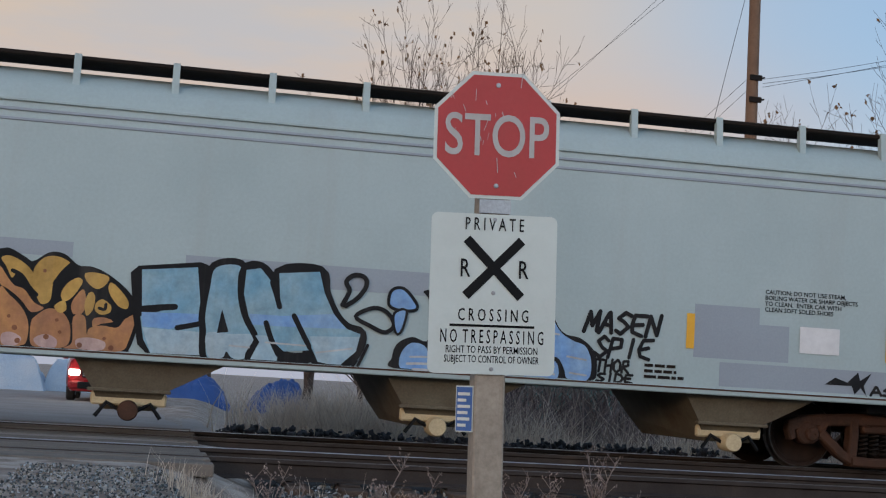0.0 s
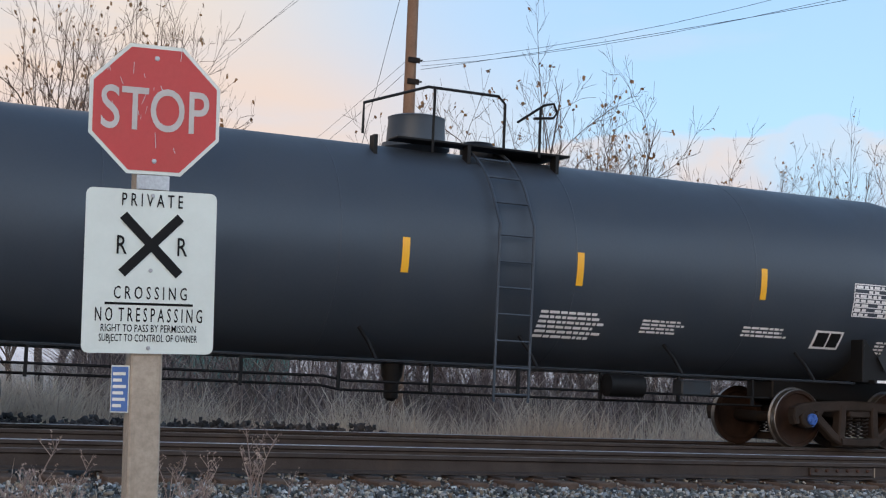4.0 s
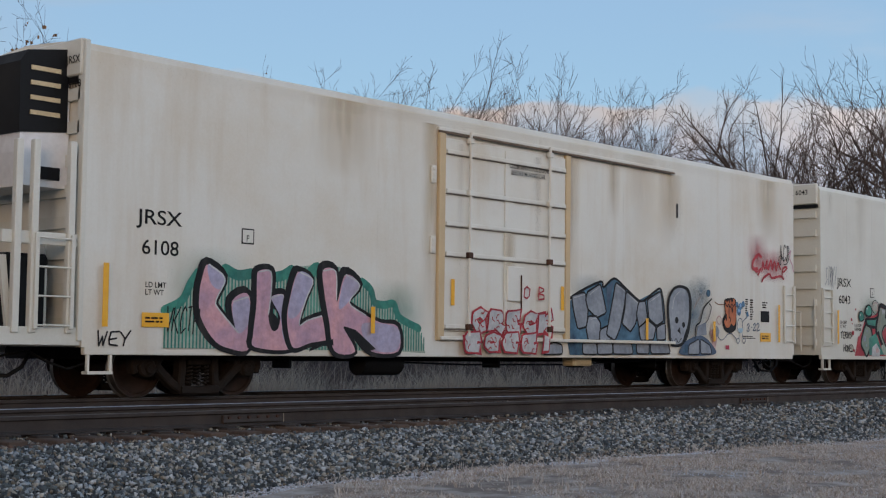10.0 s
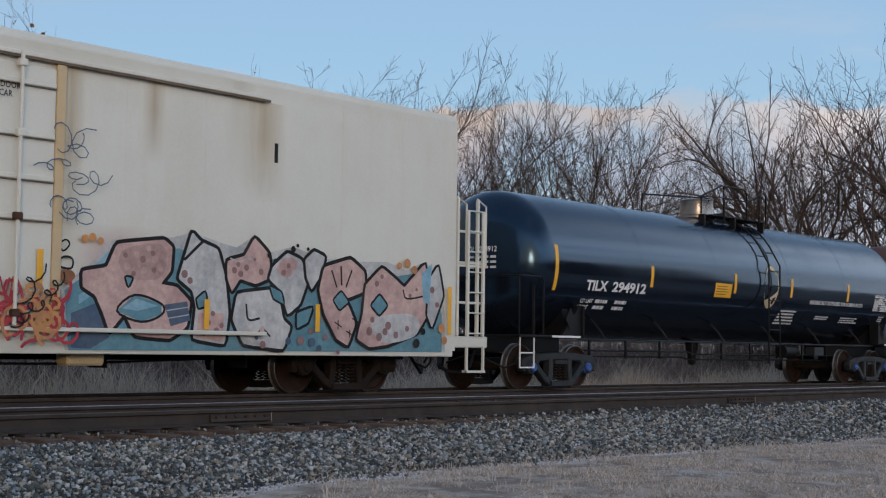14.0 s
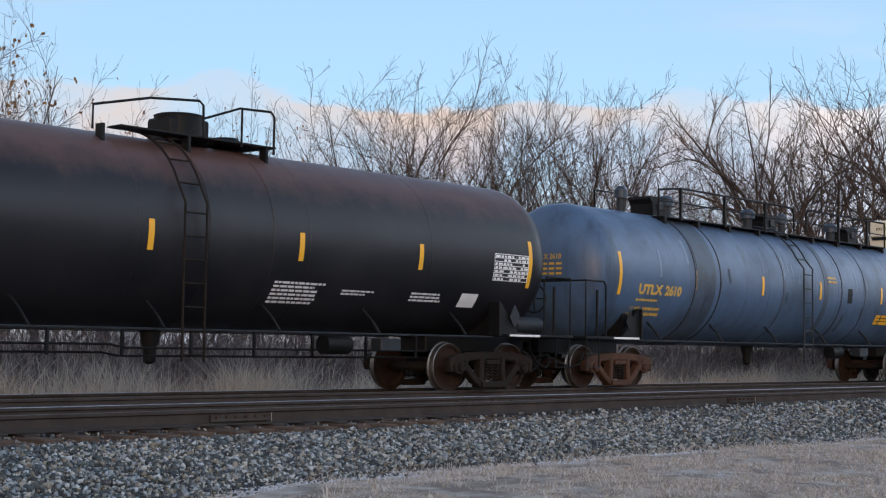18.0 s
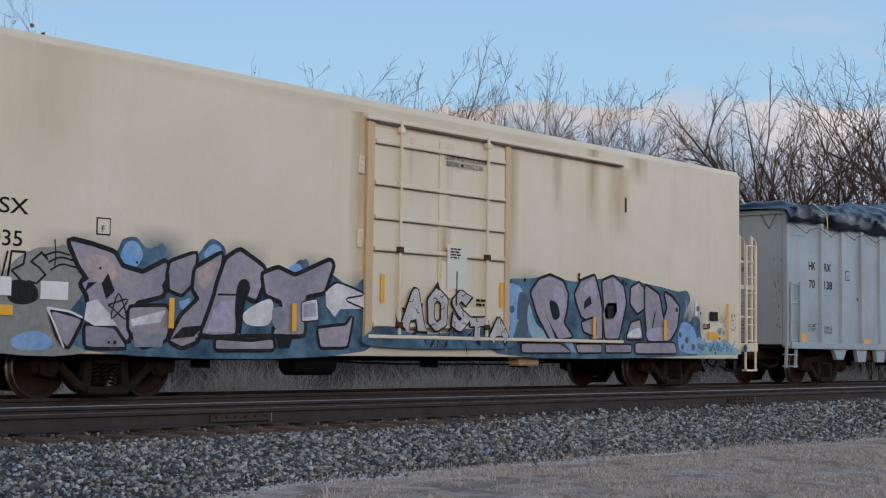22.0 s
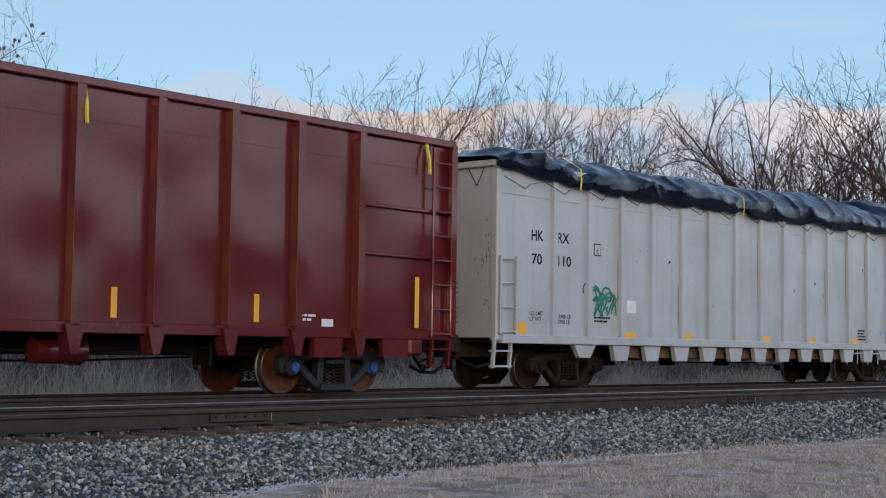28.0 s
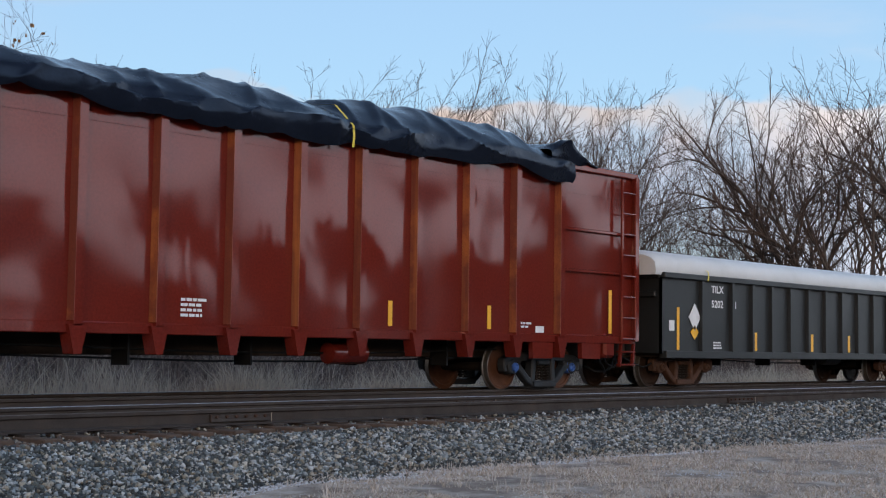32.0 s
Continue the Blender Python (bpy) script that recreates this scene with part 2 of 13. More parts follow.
M_steel = surface("rail_steel", (0.051, 0.042, 0.038), (0.033, 0.027, 0.025), 0.75, 0.0, 3, 60, spec=0.2, streak=(0.11, 0.075, 0.055, 0.35))
M_dullrail = surface("dull_rail_top", (0.12, 0.115, 0.115), (0.08, 0.075, 0.075), 0.6, 0.5, 4, 80, bump=0.05)
M_shiny = surface("polished_rail_top", (0.62, 0.66, 0.74), (0.45, 0.48, 0.54), 0.34, 0.95, 4, 80, bump=0.05)
M_runoff = surface("rusty_runoff", (0.27, 0.21, 0.15), (0.36, 0.33, 0.29), 0.7, 0, 5, 40, bump=0)
M_tie = surface("creosoted_wood", (0.060, 0.047, 0.042), (0.125, 0.088, 0.066), 0.9, 0, 4, 30, bump=0.5, rand=0.5, spec=0.15)
# near black: the shade in gaps between stones is put into this colour
M_ballast = surface("shaded_ballast_bed", (0.030, 0.032, 0.032), (0.012, 0.013, 0.014), 0.92, 0, 30, 90, bump=0.8, where="Object")
M_dirt = surface("frosty_earth", (0.20, 0.155, 0.125), (0.44, 0.385, 0.335), 0.95, 0, 2.6, 26, (0.40, 0.62), bump=0.9, bump_scale=16, swell=0.018)
M_road = surface("worn_gravel_road", (0.25, 0.225, 0.205), (0.34, 0.315, 0.295), 0.9, 0, 0.8, 35, bump=0.4)
M_iron = surface("dark_iron", (0.014, 0.012, 0.011), (0.026, 0.018, 0.014), 0.8, 0.0, 4, 50, spec=0.14)
M_rust = surface("rusty_iron", (0.088, 0.04, 0.024), (0.04, 0.0256, 0.02), 0.8, 0.1, 4, 50, spec=0.3)
M_soot = surface("sooty_brown_iron", (0.036, 0.026, 0.021), (0.022, 0.018, 0.016), 0.8, 0.0, 3, 40, spec=0.2)
M_black = surface("black_steel", (0.007, 0.0075, 0.0085), (0.013, 0.0135, 0.015), 0.55, 0.0, 2, 60, spec=0.16)
M_yellow = surface("yellow_reflector", (0.80, 0.43, 0.02), (0.72, 0.36, 0.02), 0.4, 0, 4, 60, bump=0)
M_white = surface("white_marking", (0.74, 0.75, 0.76), (0.62, 0.63, 0.64), 0.5, 0, 6, 60, bump=0)
M_blackmark = surface("black_marking", (0.008, 0.009, 0.010), (0.014, 0.014, 0.014), 0.6, 0, 6, 60, bump=0, spec=0.12)
M_blue = surface("blue_cap_paint", (0.03, 0.11, 0.42), (0.02, 0.07, 0.25), 0.5, 0, 6, 60)
M_wheel = surface("wheel_rust", (0.034, 0.019, 0.013), (0.018, 0.012, 0.0105), 0.75, 0.1, 5, 40, spec=0.2)
M_wheeledge = surface("wheel_worn_rim", (0.22, 0.21, 0.20), (0.12, 0.11, 0.10), 0.4, 0.8, 6, 60)

# ---- the site: ground, tracks, crossing ----
def smooth(a, b, x):
    k = min(1.0, max(0.0, (x - a) / (b - a)))
    return k * k * (3 - 2 * k)


def bed_z(y):
    """Height of the ballast under both tracks, with shoulders at both sides."""
    if y < 12.55:
        return -0.285 - 0.32 * min(1.0, (12.55 - y) / 1.45) - 0.25 * smooth(11.3, 9.9, y)
    return -0.285 + 0.05 * smooth(12.85, 13.2, y) - 0.35 * smooth(19.5, 21.2, y)


def lay_z(x, y):
    """Height of the land."""
    wide = -0.58 if y < 15 else -0.52
    z = wide + 0.26 * smooth(11.5, 12.9, y) * smooth(21.4, 19.6, y) - 0.06 - 0.16 * smooth(10.5, 6.0, x) * smooth(12.6, 10.5, y)
    z += 0.05 * noise.noise(Vector((x * 0.35, y * 0.35, 0))) * smooth(10.5, 8, y)
    z += 0.12 * noise.noise(Vector((x * 0.12, y * 0.12, 5))) * smooth(22, 26, y)
    if y < 10:
        z -= 0.25 * smooth(9, 2, y)
    road = smooth(1.5, 0.1, x - 0.04 * (y - 14)) * smooth(-9.5, -7.5, x)
    zr = -0.025 - 0.5 * smooth(9.5, 2, y) - 0.125 * smooth(20, 34, y)
    z = z + (zr - z) * road
    far = max(abs(x) - 250, y - 150, 0)
    return z - 0.0 * far


xs = [-1500, -600, -250, -120, -60, -35, -22, -15] + [-12 + 0.5 * i for i in range(29)] + [2.5 + 0.75 * i for i in range(60)] + [50, 60, 75, 100, 140, 200, 320, 600, 1500]
ys = [-800, -200, -60, -25, -12, -6] + [-3 + 0.5 * i for i in range(60)] + [28, 30, 33, 37, 42, 50, 62, 80, 110, 160, 260, 500, 1200, 2500]
ground = tagged(Shape().grid(xs, ys, lay_z).part("ground", M_dirt, smooth=True), "frosty earth with dry grass beside the tracks", "ground", kind="structure")


def rail_profile(y, top=0.0):
    h, w, b = 0.185, 0.037, 0.075
    return [(y - b, top - h), (y + b, top - h), (y + b, top - h + 0.012), (y + 0.012, top - h + 0.035), (y + 0.009, top - 0.05),
            (y + w, top - 0.036), (y + w, top - 0.006), (y + w - 0.006, top - 0.001), (y - w + 0.006, top - 0.001), (y - w, top - 0.006),
            (y - w, top - 0.036), (y - 0.009, top - 0.05), (y - 0.012, top - h + 0.035), (y - b, top - h + 0.012)]


for yc, nm in ((TRACK_Y, "track_far"), (NEAR_Y, "track_near")):
    tr_ = thing(nm, "rusty steel railway track on wooden ties in grey ballast", "railway track", kind="structure")
    for sgn in (-1, 1):
        y = yc + sgn * 0.755
        r_ = Shape().prism_x(rail_profile(y), -80, 320).part("rail", M_steel, tr_)
        if sgn > 0:
            Shape().box(-80, 320, y - 0.033, y + 0.030, -0.002, 0.0055, 0.002).part("running_surface", M_shiny, r_, "polished bright top of the rail")
        else:
            Shape().box(-80, 320, y - 0.027, y + 0.027, -0.002, 0.0030).part("running_surface", M_dullrail, r_, "dull worn top of the rail")
        if yc < 15:
            # bolted joint bars with paint marks at their ends
            for xj in (11.33, 23.2) if sgn < 0 else (17.5,):
                jb = Shape().prism_x([(y - 0.012, -0.145), (y - 0.055, -0.14), (y - 0.040, -0.10), (y - 0.040, -0.065), (y - 0.012, -0.052)], xj - 0.46, xj + 0.46).part("joint_bar", M_steel, r_)
                for i in range(6):
                    Shape().spin([(0.004, -0.068), (0.018, -0.066), (0.020, -0.040)], "y", (xj - 0.375 + 0.15 * i, y, -0.085), 8).part("bolt", M_rust, jb)
                for dx in (-0.47, 0.47):
                    Shape().box(xj + dx - 0.005, xj + dx + 0.005, y - 0.062, y - 0.058, -0.16, -0.05).part("paint_mark", M_runoff if dx > 0 else M_rust, jb)
    tie_me = Shape().box(-0.115, 0.115, -1.3, 1.3, -0.385, -0.207, 0.012).mesh("tie", M_tie)
    plate_me = Shape().box(-0.09, 0.09, -0.16, 0.16, -0.207, -0.184, 0.004).mesh("tie_plate", M_steel)
    n_ties = 150 if yc < 15 else 60
    for i in range(n_ties):
        x = 1.35 + i * 0.5 + rnd(-0.03, 0.03)
        t_ = put("tie", tie_me, tr_, m=pose(x, yc + rnd(-0.12, 0.03), rnd(-0.015, 0.0), 0, 0, rnd(-1.2, 1.2)))
        if i < 70 and yc < 15:
            put("tie_plate", plate_me, t_, m=pose(0, -0.755, 0))

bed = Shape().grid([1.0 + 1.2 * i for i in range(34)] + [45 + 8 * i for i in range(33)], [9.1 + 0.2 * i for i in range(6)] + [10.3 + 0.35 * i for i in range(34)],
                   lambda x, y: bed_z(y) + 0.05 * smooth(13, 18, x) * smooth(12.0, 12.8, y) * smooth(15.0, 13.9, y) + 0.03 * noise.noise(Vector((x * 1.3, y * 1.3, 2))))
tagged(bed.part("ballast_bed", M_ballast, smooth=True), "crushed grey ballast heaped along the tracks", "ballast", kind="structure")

# ---- the train: shared running gear ----
WHEEL_R = 0.43
ROLLING = []          # (wheelset, its place along the train)
CARS = []             # (car, its place along the train)


def wheel_mesh(mat):
    s = Shape()
    s.spin([(0.06, -0.79), (0.125, -0.80), (0.13, -0.765), (0.20, -0.742), (0.31, -0.735), (0.355, -0.752), (0.372, -0.786), (0.416, -0.79),
            (WHEEL_R, -0.782), (WHEEL_R + 0.004, -0.69), (WHEEL_R + 0.026, -0.676), (WHEEL_R + 0.026, -0.66), (0.375, -0.652), (0.34, -0.69), (0.14, -0.70), (0.06, -0.66)], n=36)
    me = s.mesh("wheel", mat, 30)
    me.materials.append(M_wheeledge)
    for p in me.polygons:
        r = [math.hypot(me.vertices[i].co.x, me.vertices[i].co.z) for i in p.vertices]
        if min(r) > 0.41 and len(r) == 4:
            p.material_index = 1
    return me


def frame_mesh(mat):
    """Cast side frame: heavy arched top, rounded triangular holes, open spring seat, axle boxes at the ends."""
    s = Shape()
    y0, y1 = -1.09, -0.92

    def bar(line, w0, w1, ya, yb, c=0.022):
        # a cast member along a line, its edges cut back
        P = [Vector(p) for p in line]
        rings = []
        for i, p in enumerate(P):
            d = (P[min(i + 1, len(P) - 1)] - P[max(i - 1, 0)]).normalized()
            n = Vector((-d.y, d.x)) * (w0 + (w1 - w0) * i / (len(P) - 1)) / 2
            n2 = n * (1 - c / max(0.03, n.length))
            a_, b_, a2, b2 = p + n, p - n, p + n2, p - n2
            rings.append([(a2.x, ya, a2.y), (a_.x, ya + c, a_.y), (a_.x, yb - c, a_.y), (a2.x, yb, a2.y), (b2.x, yb, b2.y), (b_.x, yb - c, b_.y), (b_.x, ya + c, b_.y), (b2.x, ya, b2.y)])
        s.loft(rings)

    bar([(-1.15, 0.52), (-1.0, 0.585), (-0.72, 0.61), (-0.35, 0.635), (0, 0.645), (0.35, 0.635), (0.72, 0.61), (1.0, 0.585), (1.15, 0.52)], 0.15, 0.15, y0, y1)
    for k in (-1, 1):
        bar([(k * 1.13, 0.56), (k * 1.15, 0.47), (k * 1.12, 0.36)], 0.12, 0.09, y0, y1)
        bar([(k * 0.70, 0.60), (k * 0.735, 0.50), (k * 0.735, 0.37)], 0.15, 0.09, y0, y1)
        bar([(k * 0.76, 0.46), (k * 0.62, 0.34), (k * 0.46, 0.20), (k * 0.33, 0.13), (k * 0.2, 0.115)], 0.13, 0.12, y0 - 0.01, y1)
        bar([(k * 0.30, 0.63), (k * 0.30, 0.40), (k * 0.33, 0.14)], 0.12, 0.13, y0 - 0.015, y1)
        s.spin([(0.02, -1.10), (0.125, -1.10), (0.145, -1.08), (0.145, -0.93), (0.02, -0.93)], "y", (k * 0.93, 0, 0.445), 16)
    bar([(-0.34, 0.115), (0, 0.105), (0.34, 0.115)], 0.12, 0.12, y0 - 0.05, y1 + 0.04)
    s.box(-0.20, 0.20, y0 - 0.03, y1, 0.475, 0.565, 0.02)
    return s.mesh("side_frame", mat)


def coil_mesh():
    s = Shape()
    for cx in (-0.15, 0.0, 0.15):
        s.tube([(cx + 0.052 * math.cos(a), -1.03 + 0.052 * math.sin(a), 0.19 + 0.27 * a / (2 * math.pi * 5)) for a in (math.pi / 4 * i for i in range(41))], 0.015, 5)
    return s.mesh("spring", M_iron, True)


SPRING = coil_mesh()
CAP = {}


def cap_mesh(mat):
    if mat.name not in CAP:
        s = Shape().spin([(0.02, -1.145), (0.07, -1.145), (0.085, -1.13), (0.085, -1.085), (0.12, -1.08), (0.125, -0.90), (0.02, -0.90)], n=20)
        for k in range(3):
            a = 2 * math.pi * k / 3
            s.spin([(0.016, -1.16), (0.018, -1.13)], at=(0.045 * math.cos(a), 0, 0.045 * math.sin(a)), n=6)
        CAP[mat.name] = s.mesh("bearing_cap", mat, 30)
    return CAP[mat.name]


KITS = {}


def truck(car, x, place, frame_mat, wheel_mat, cap_mat):
    """A four-wheel truck under a car, centred at x."""
    key = (frame_mat.name, wheel_mat.name)
    if key not in KITS:
        bol = Shape().box(-0.20, 0.20, -1.02, 1.02, 0.46, 0.60, 0.02).box(-0.16, 0.16, -0.2, 0.2, 0.56, 0.74, 0.02)
        axle = Shape().spin([(0.075, -0.95), (0.085, -0.6), (0.08, 0), (0.085, 0.6), (0.075, 0.95)], n=14)
        KITS[key] = (frame_mesh(frame_mat), wheel_mesh(wheel_mat), bol.mesh("bolster", frame_mat), axle.mesh("wheelset", M_iron, True))
    fr, wh, bo, ax = KITS[key]
    put("bolster", bo, car, m=pose(x, 0, 0))
    for k in (0, 180):
        f_ = put("side_frame", fr, car, m=pose(x, 0, 0, 0, 0, k))
        put("spring_nest", SPRING, f_)
    for dx in (-0.889, 0.889):
        ws = put("wheelset", ax, car, m=pose(x + dx, 0, WHEEL_R))
        for k in (0, 180):
            put("wheel", wh, ws, m=pose(0, 0, 0, 0, 0, k))
            put("bearing_cap", cap_mesh(cap_mat), ws, m=pose(0, 0, 0, 0, 0, k))
        ROLLING.append((ws, x + dx, place + x + dx))


def coupler(car, x, k, mat=None):
    """Coupler, hose and cut lever at the end x; k points outwards."""
    mat = mat or M_iron
    s = Shape().box(min(x, x + k * 0.55), max(x, x + k * 0.55), -0.07, 0.07, 0.80, 0.93, 0.02)
    s.prism_z([(x + k * 0.5, -0.12), (x + k * 0.78, -0.16), (x + k * 0.80, -0.03), (x + k * 0.66, -0.02), (x + k * 0.66, 0.08), (x + k * 0.76, 0.13), (x + k * 0.68, 0.17), (x + k * 0.5, 0.12)], 0.74, 0.99)
    s.part("coupler", mat, car)
    Shape().tube([(x, -0.35, 0.72), (x + k * 0.12, -0.42, 0.64), (x + k * 0.26, -0.46, 0.44), (x + k * 0.44, -0.40, 0.32), (x + k * 0.62, -0.26, 0.33), (x + k * 0.76, -0.12, 0.44)], 0.030, 7).part("brake_hose", M_black, car, smooth=True)
    Shape().tube([(x - k * 0.55, -0.98, 0.72), (x - k * 0.38, -1.02, 0.50), (x - k * 0.10, -1.0, 0.42), (x + k * 0.15, -0.9, 0.52), (x + k * 0.34, -0.72, 0.66), (x + k * 0.55, -0.45, 0.60), (x + k * 0.70, -0.25, 0.50)], 0.020, 6).part("slack_hose", M_black, car, smooth=True)


def car_thing(label, place, category="freight car", name="freight_car"):
    car = thing(name, label, category, pose(place + run(0), TRACK_Y, 0), "cars of the train")
    CARS.append((car, place))
    return car


# ---- marks on the cars: lettering, reflectors, sprayed paint ----
class Side:
    """The near side of a car body: flat at y, or a tank's round shell."""

    def __init__(self, y=-1.55, radius=None, zc=2.42):
        self.y, self.radius, self.zc = y, radius, zc

    def at(self, z, lift):
        if self.radius is None:
            return self.y - lift
        d = min(abs(z - self.zc), self.radius * 0.98)
        return -math.sqrt(self.radius ** 2 - d * d) - lift


GLYPHS = {}


def text_mesh(s, size, bold):
    key = (s, size, bold)
    if key not in GLYPHS:
        cu = bpy.data.curves.new("lettering", "FONT")
        cu.body, cu.size, cu.resolution_u, cu.offset, cu.space_line = s, size, 2 if size < 0.2 else 5, bold * size, 0.95
        ob = bpy.data.objects.new("lettering", cu)
        me = bpy.data.meshes.new_from_object(ob)
        bpy.data.objects.remove(ob)
        co = [tuple(v.co) for v in me.vertices]
        GLYPHS[key] = (co, [tuple(p.vertices) for p in me.polygons])
    return GLYPHS[key]


def lettering(car, side, s, x, z, size, mat, wide=1.0, bold=0.012, lift=0.006, slant=0.0, width=None):
    """Letters whose first baseline starts at x, z."""
    co, fs = text_mesh(s, size, bold)
    if width:
        wide = width / max(p[0] for p in co)
    sh = Shape().add([(x + p[0] * wide + p[1] * slant, side.at(z + p[1], lift), z + p[1]) for p in co], fs)
    return sh.part("lettering", mat, car)


def plate(car, side, name, mat, x0, x1, z0, z1, lift=0.005, label="", lean=0.0):
    n = 1 if side.radius is None else max(2, int((z1 - z0) / 0.1))
    vs, fs = [], []
    for i in range(n + 1):
        z = z0 + (z1 - z0) * i / n
        k = lean * i / n
        vs += [(x0 + k, side.at(z, lift), z), (x1 + k, side.at(z, lift), z), (x0 + k, side.at(z, lift - 0.004), z), (x1 + k, side.at(z, lift - 0.004), z)]
    for i in range(n):
        a = 4 * i
        fs += [(a, a + 1, a + 5, a + 4), (a, a + 4, a + 6, a + 2), (a + 1, a + 3, a + 7, a + 5)]
    fs += [(0, 2, 3, 1), (4 * n, 4 * n + 1, 4 * n + 3, 4 * n + 2)]
    return Shape().add(vs, fs).part(name, mat, car, label)


def bars(car, side, x0, x1, z0, z1, rows, mat, lift=0.006, fill=0.55, seed=1):
    """Small stencilling that cannot be read, as rows of short bars."""
    rg = random.Random(seed)
    s = Shape()
    step = (z1 - z0) / rows
    for r in range(rows):
        z = z1 - (r + 0.5) * step
        x, end = x0, x0 + (x1 - x0) * rg.uniform(0.7, 1.0)
        while x < end - 0.01:
            w = min(rg.uniform(0.05, 0.16), end - x)
            s.add([(x, side.at(z - step * fill / 2, lift), z - step * fill / 2), (x + w, side.at(z - step * fill / 2, lift), z - step * fill / 2),
                   (x + w, side.at(z + step * fill / 2, lift), z + step * fill / 2), (x, side.at(z + step * fill / 2, lift), z + step * fill / 2)], [(0, 1, 2, 3)])
            x += w + 0.02
    return tagged(s.part("stencilled_text", mat, car), kind="stuff")


def rounded(pts, steps=5):
    """A closed line through the points, rounded."""
    n, out = len(pts), []
    P = [Vector(p) for p in pts]
    for i in range(n):
        a, b, c, d = P[i - 1], P[i], P[(i + 1) % n], P[(i + 2) % n]
        for k in range(steps):
            t = k / steps
            out.append(0.5 * ((2 * b) + (c - a) * t + (2 * a - 5 * b + 4 * c - d) * t * t + (3 * b - a - 3 * c + d) * t ** 3))
    return out


def pairs(txt):
    return [tuple(float(q) for q in p.split(",")) for p in txt.split()]


def stroke(s, pts, w, y, closed=False, taper=False):
    """A painted line of width w through points in x and z, with round ends."""
    P = [Vector(p) for p in pts]
    if closed:
        P.append(P[0])
    for i in range(len(P) - 1):
        a, b = P[i], P[i + 1]
        d = b - a
        if d.length < 1e-6:
            continue
        nrm = Vector((-d.y, d.x)).normalized() * w / 2
        s.add([(q.x, y, q.y) for q in (a - nrm, b - nrm, b + nrm, a + nrm)], [(0, 1, 2, 3)])
        y -= 0.00012
    for p in P:
        s.add([(p.x + w / 2 * math.cos(t), y, p.y + w / 2 * math.sin(t)) for t in (2 * math.pi * k / 10 for k in range(10))], [tuple(range(10))])
        y -= 0.00006
    return s


def patch(car, mat, pts, lift, y=-1.55, name="paint", smooth_it=True, label=""):
    pts = rounded(pts) if smooth_it else [Vector(p) for p in pts]
    return Shape().add([(p[0], y - lift, p[1]) for p in pts], [tuple(range(len(pts)))]).part(name, mat, car, label)


# letter skeletons in a unit box, strokes split by ;
BONES = {
    "A": "0,0 .42,1 .55,1 1,0;.22,.35 .8,.35", "B": "0,0 0,1 .7,.95 .8,.7 .1,.52;.1,.52 .95,.4 .9,.08 0,0", "C": "1,.8 .6,1 .15,.8 .05,.35 .4,0 1,.15",
    "D": "0,0 .05,1 .7,.9 1,.5 .75,.1 0,0", "E": "1,1 .1,.95 0,.5 .1,.05 1,0;.05,.5 .8,.52", "F": "1,1 .1,.95 .05,0;.1,.5 .8,.55", "H": "0,0 .05,1;.05,.5 .95,.5;.95,0 1,1",
    "I": ".5,0 .5,1", "J": ".2,1 .9,1 .85,.3 .5,0 .05,.2", "K": "0,0 .05,1;1,1 .1,.45 1,0", "L": ".05,1 .05,.08 1,.05", "M": "0,0 .12,1 .5,.35 .88,1 1,0",
    "N": "0,0 .05,1 .9,.05 .95,1", "O": ".5,1 .05,.75 .08,.2 .5,0 .92,.2 .95,.75 .5,1", "P": "0,0 .05,1 .8,.95 .9,.6 .1,.45", "R": "0,0 .05,1 .8,.95 .85,.6 .1,.48 1,0",
    "S": "1,.85 .5,1 .05,.75 .5,.52 .95,.3 .5,0 0,.12", "T": "0,.95 1,1;.5,1 .45,0", "U": ".05,1 .05,.25 .45,0 .9,.2 .95,1", "V": "0,1 .45,0 1,1",
    "W": "0,1 .25,0 .5,.7 .75,0 1,1", "X": "0,0 1,1;0,1 1,0", "Y": "0,1 .5,.5 1,1;.5,.5 .45,0", "Z": "0,1 1,1 0,.05 1,0", "Q": ".5,1 .05,.75 .08,.2 .5,0 .92,.2 .95,.75 .5,1;.6,.3 1,-.1",
}


def skeleton(ch, x, z, w, h, lean=0.0, wob=0.0, rg=random):
    out = []
    for st in BONES[ch].split(";"):
        q = []
        for a, b in pairs(st):
            a, b = a + rg.uniform(-wob, wob), b + rg.uniform(-wob, wob)
            q.append((x + a * w + lean * b * h, z + b * h))
        out.append(q)
    return out


def tag(car, word, x, z, w, h, mat, line=0.03, y=-1.55, lift=0.012, lean=0.12, wob=0.07, seed=3):
    """A quick handwritten tag."""
    rg = random.Random(seed)
    s = Shape()
    n = len(word)
    for i, ch in enumerate(word):
        if ch in BONES:
            for q in skeleton(ch, x + i * w / n, z, w / n * 0.8, h, lean, wob, rg):
                stroke(s, q, line, y - lift)
    return s.part("handwritten_tag", mat, car)


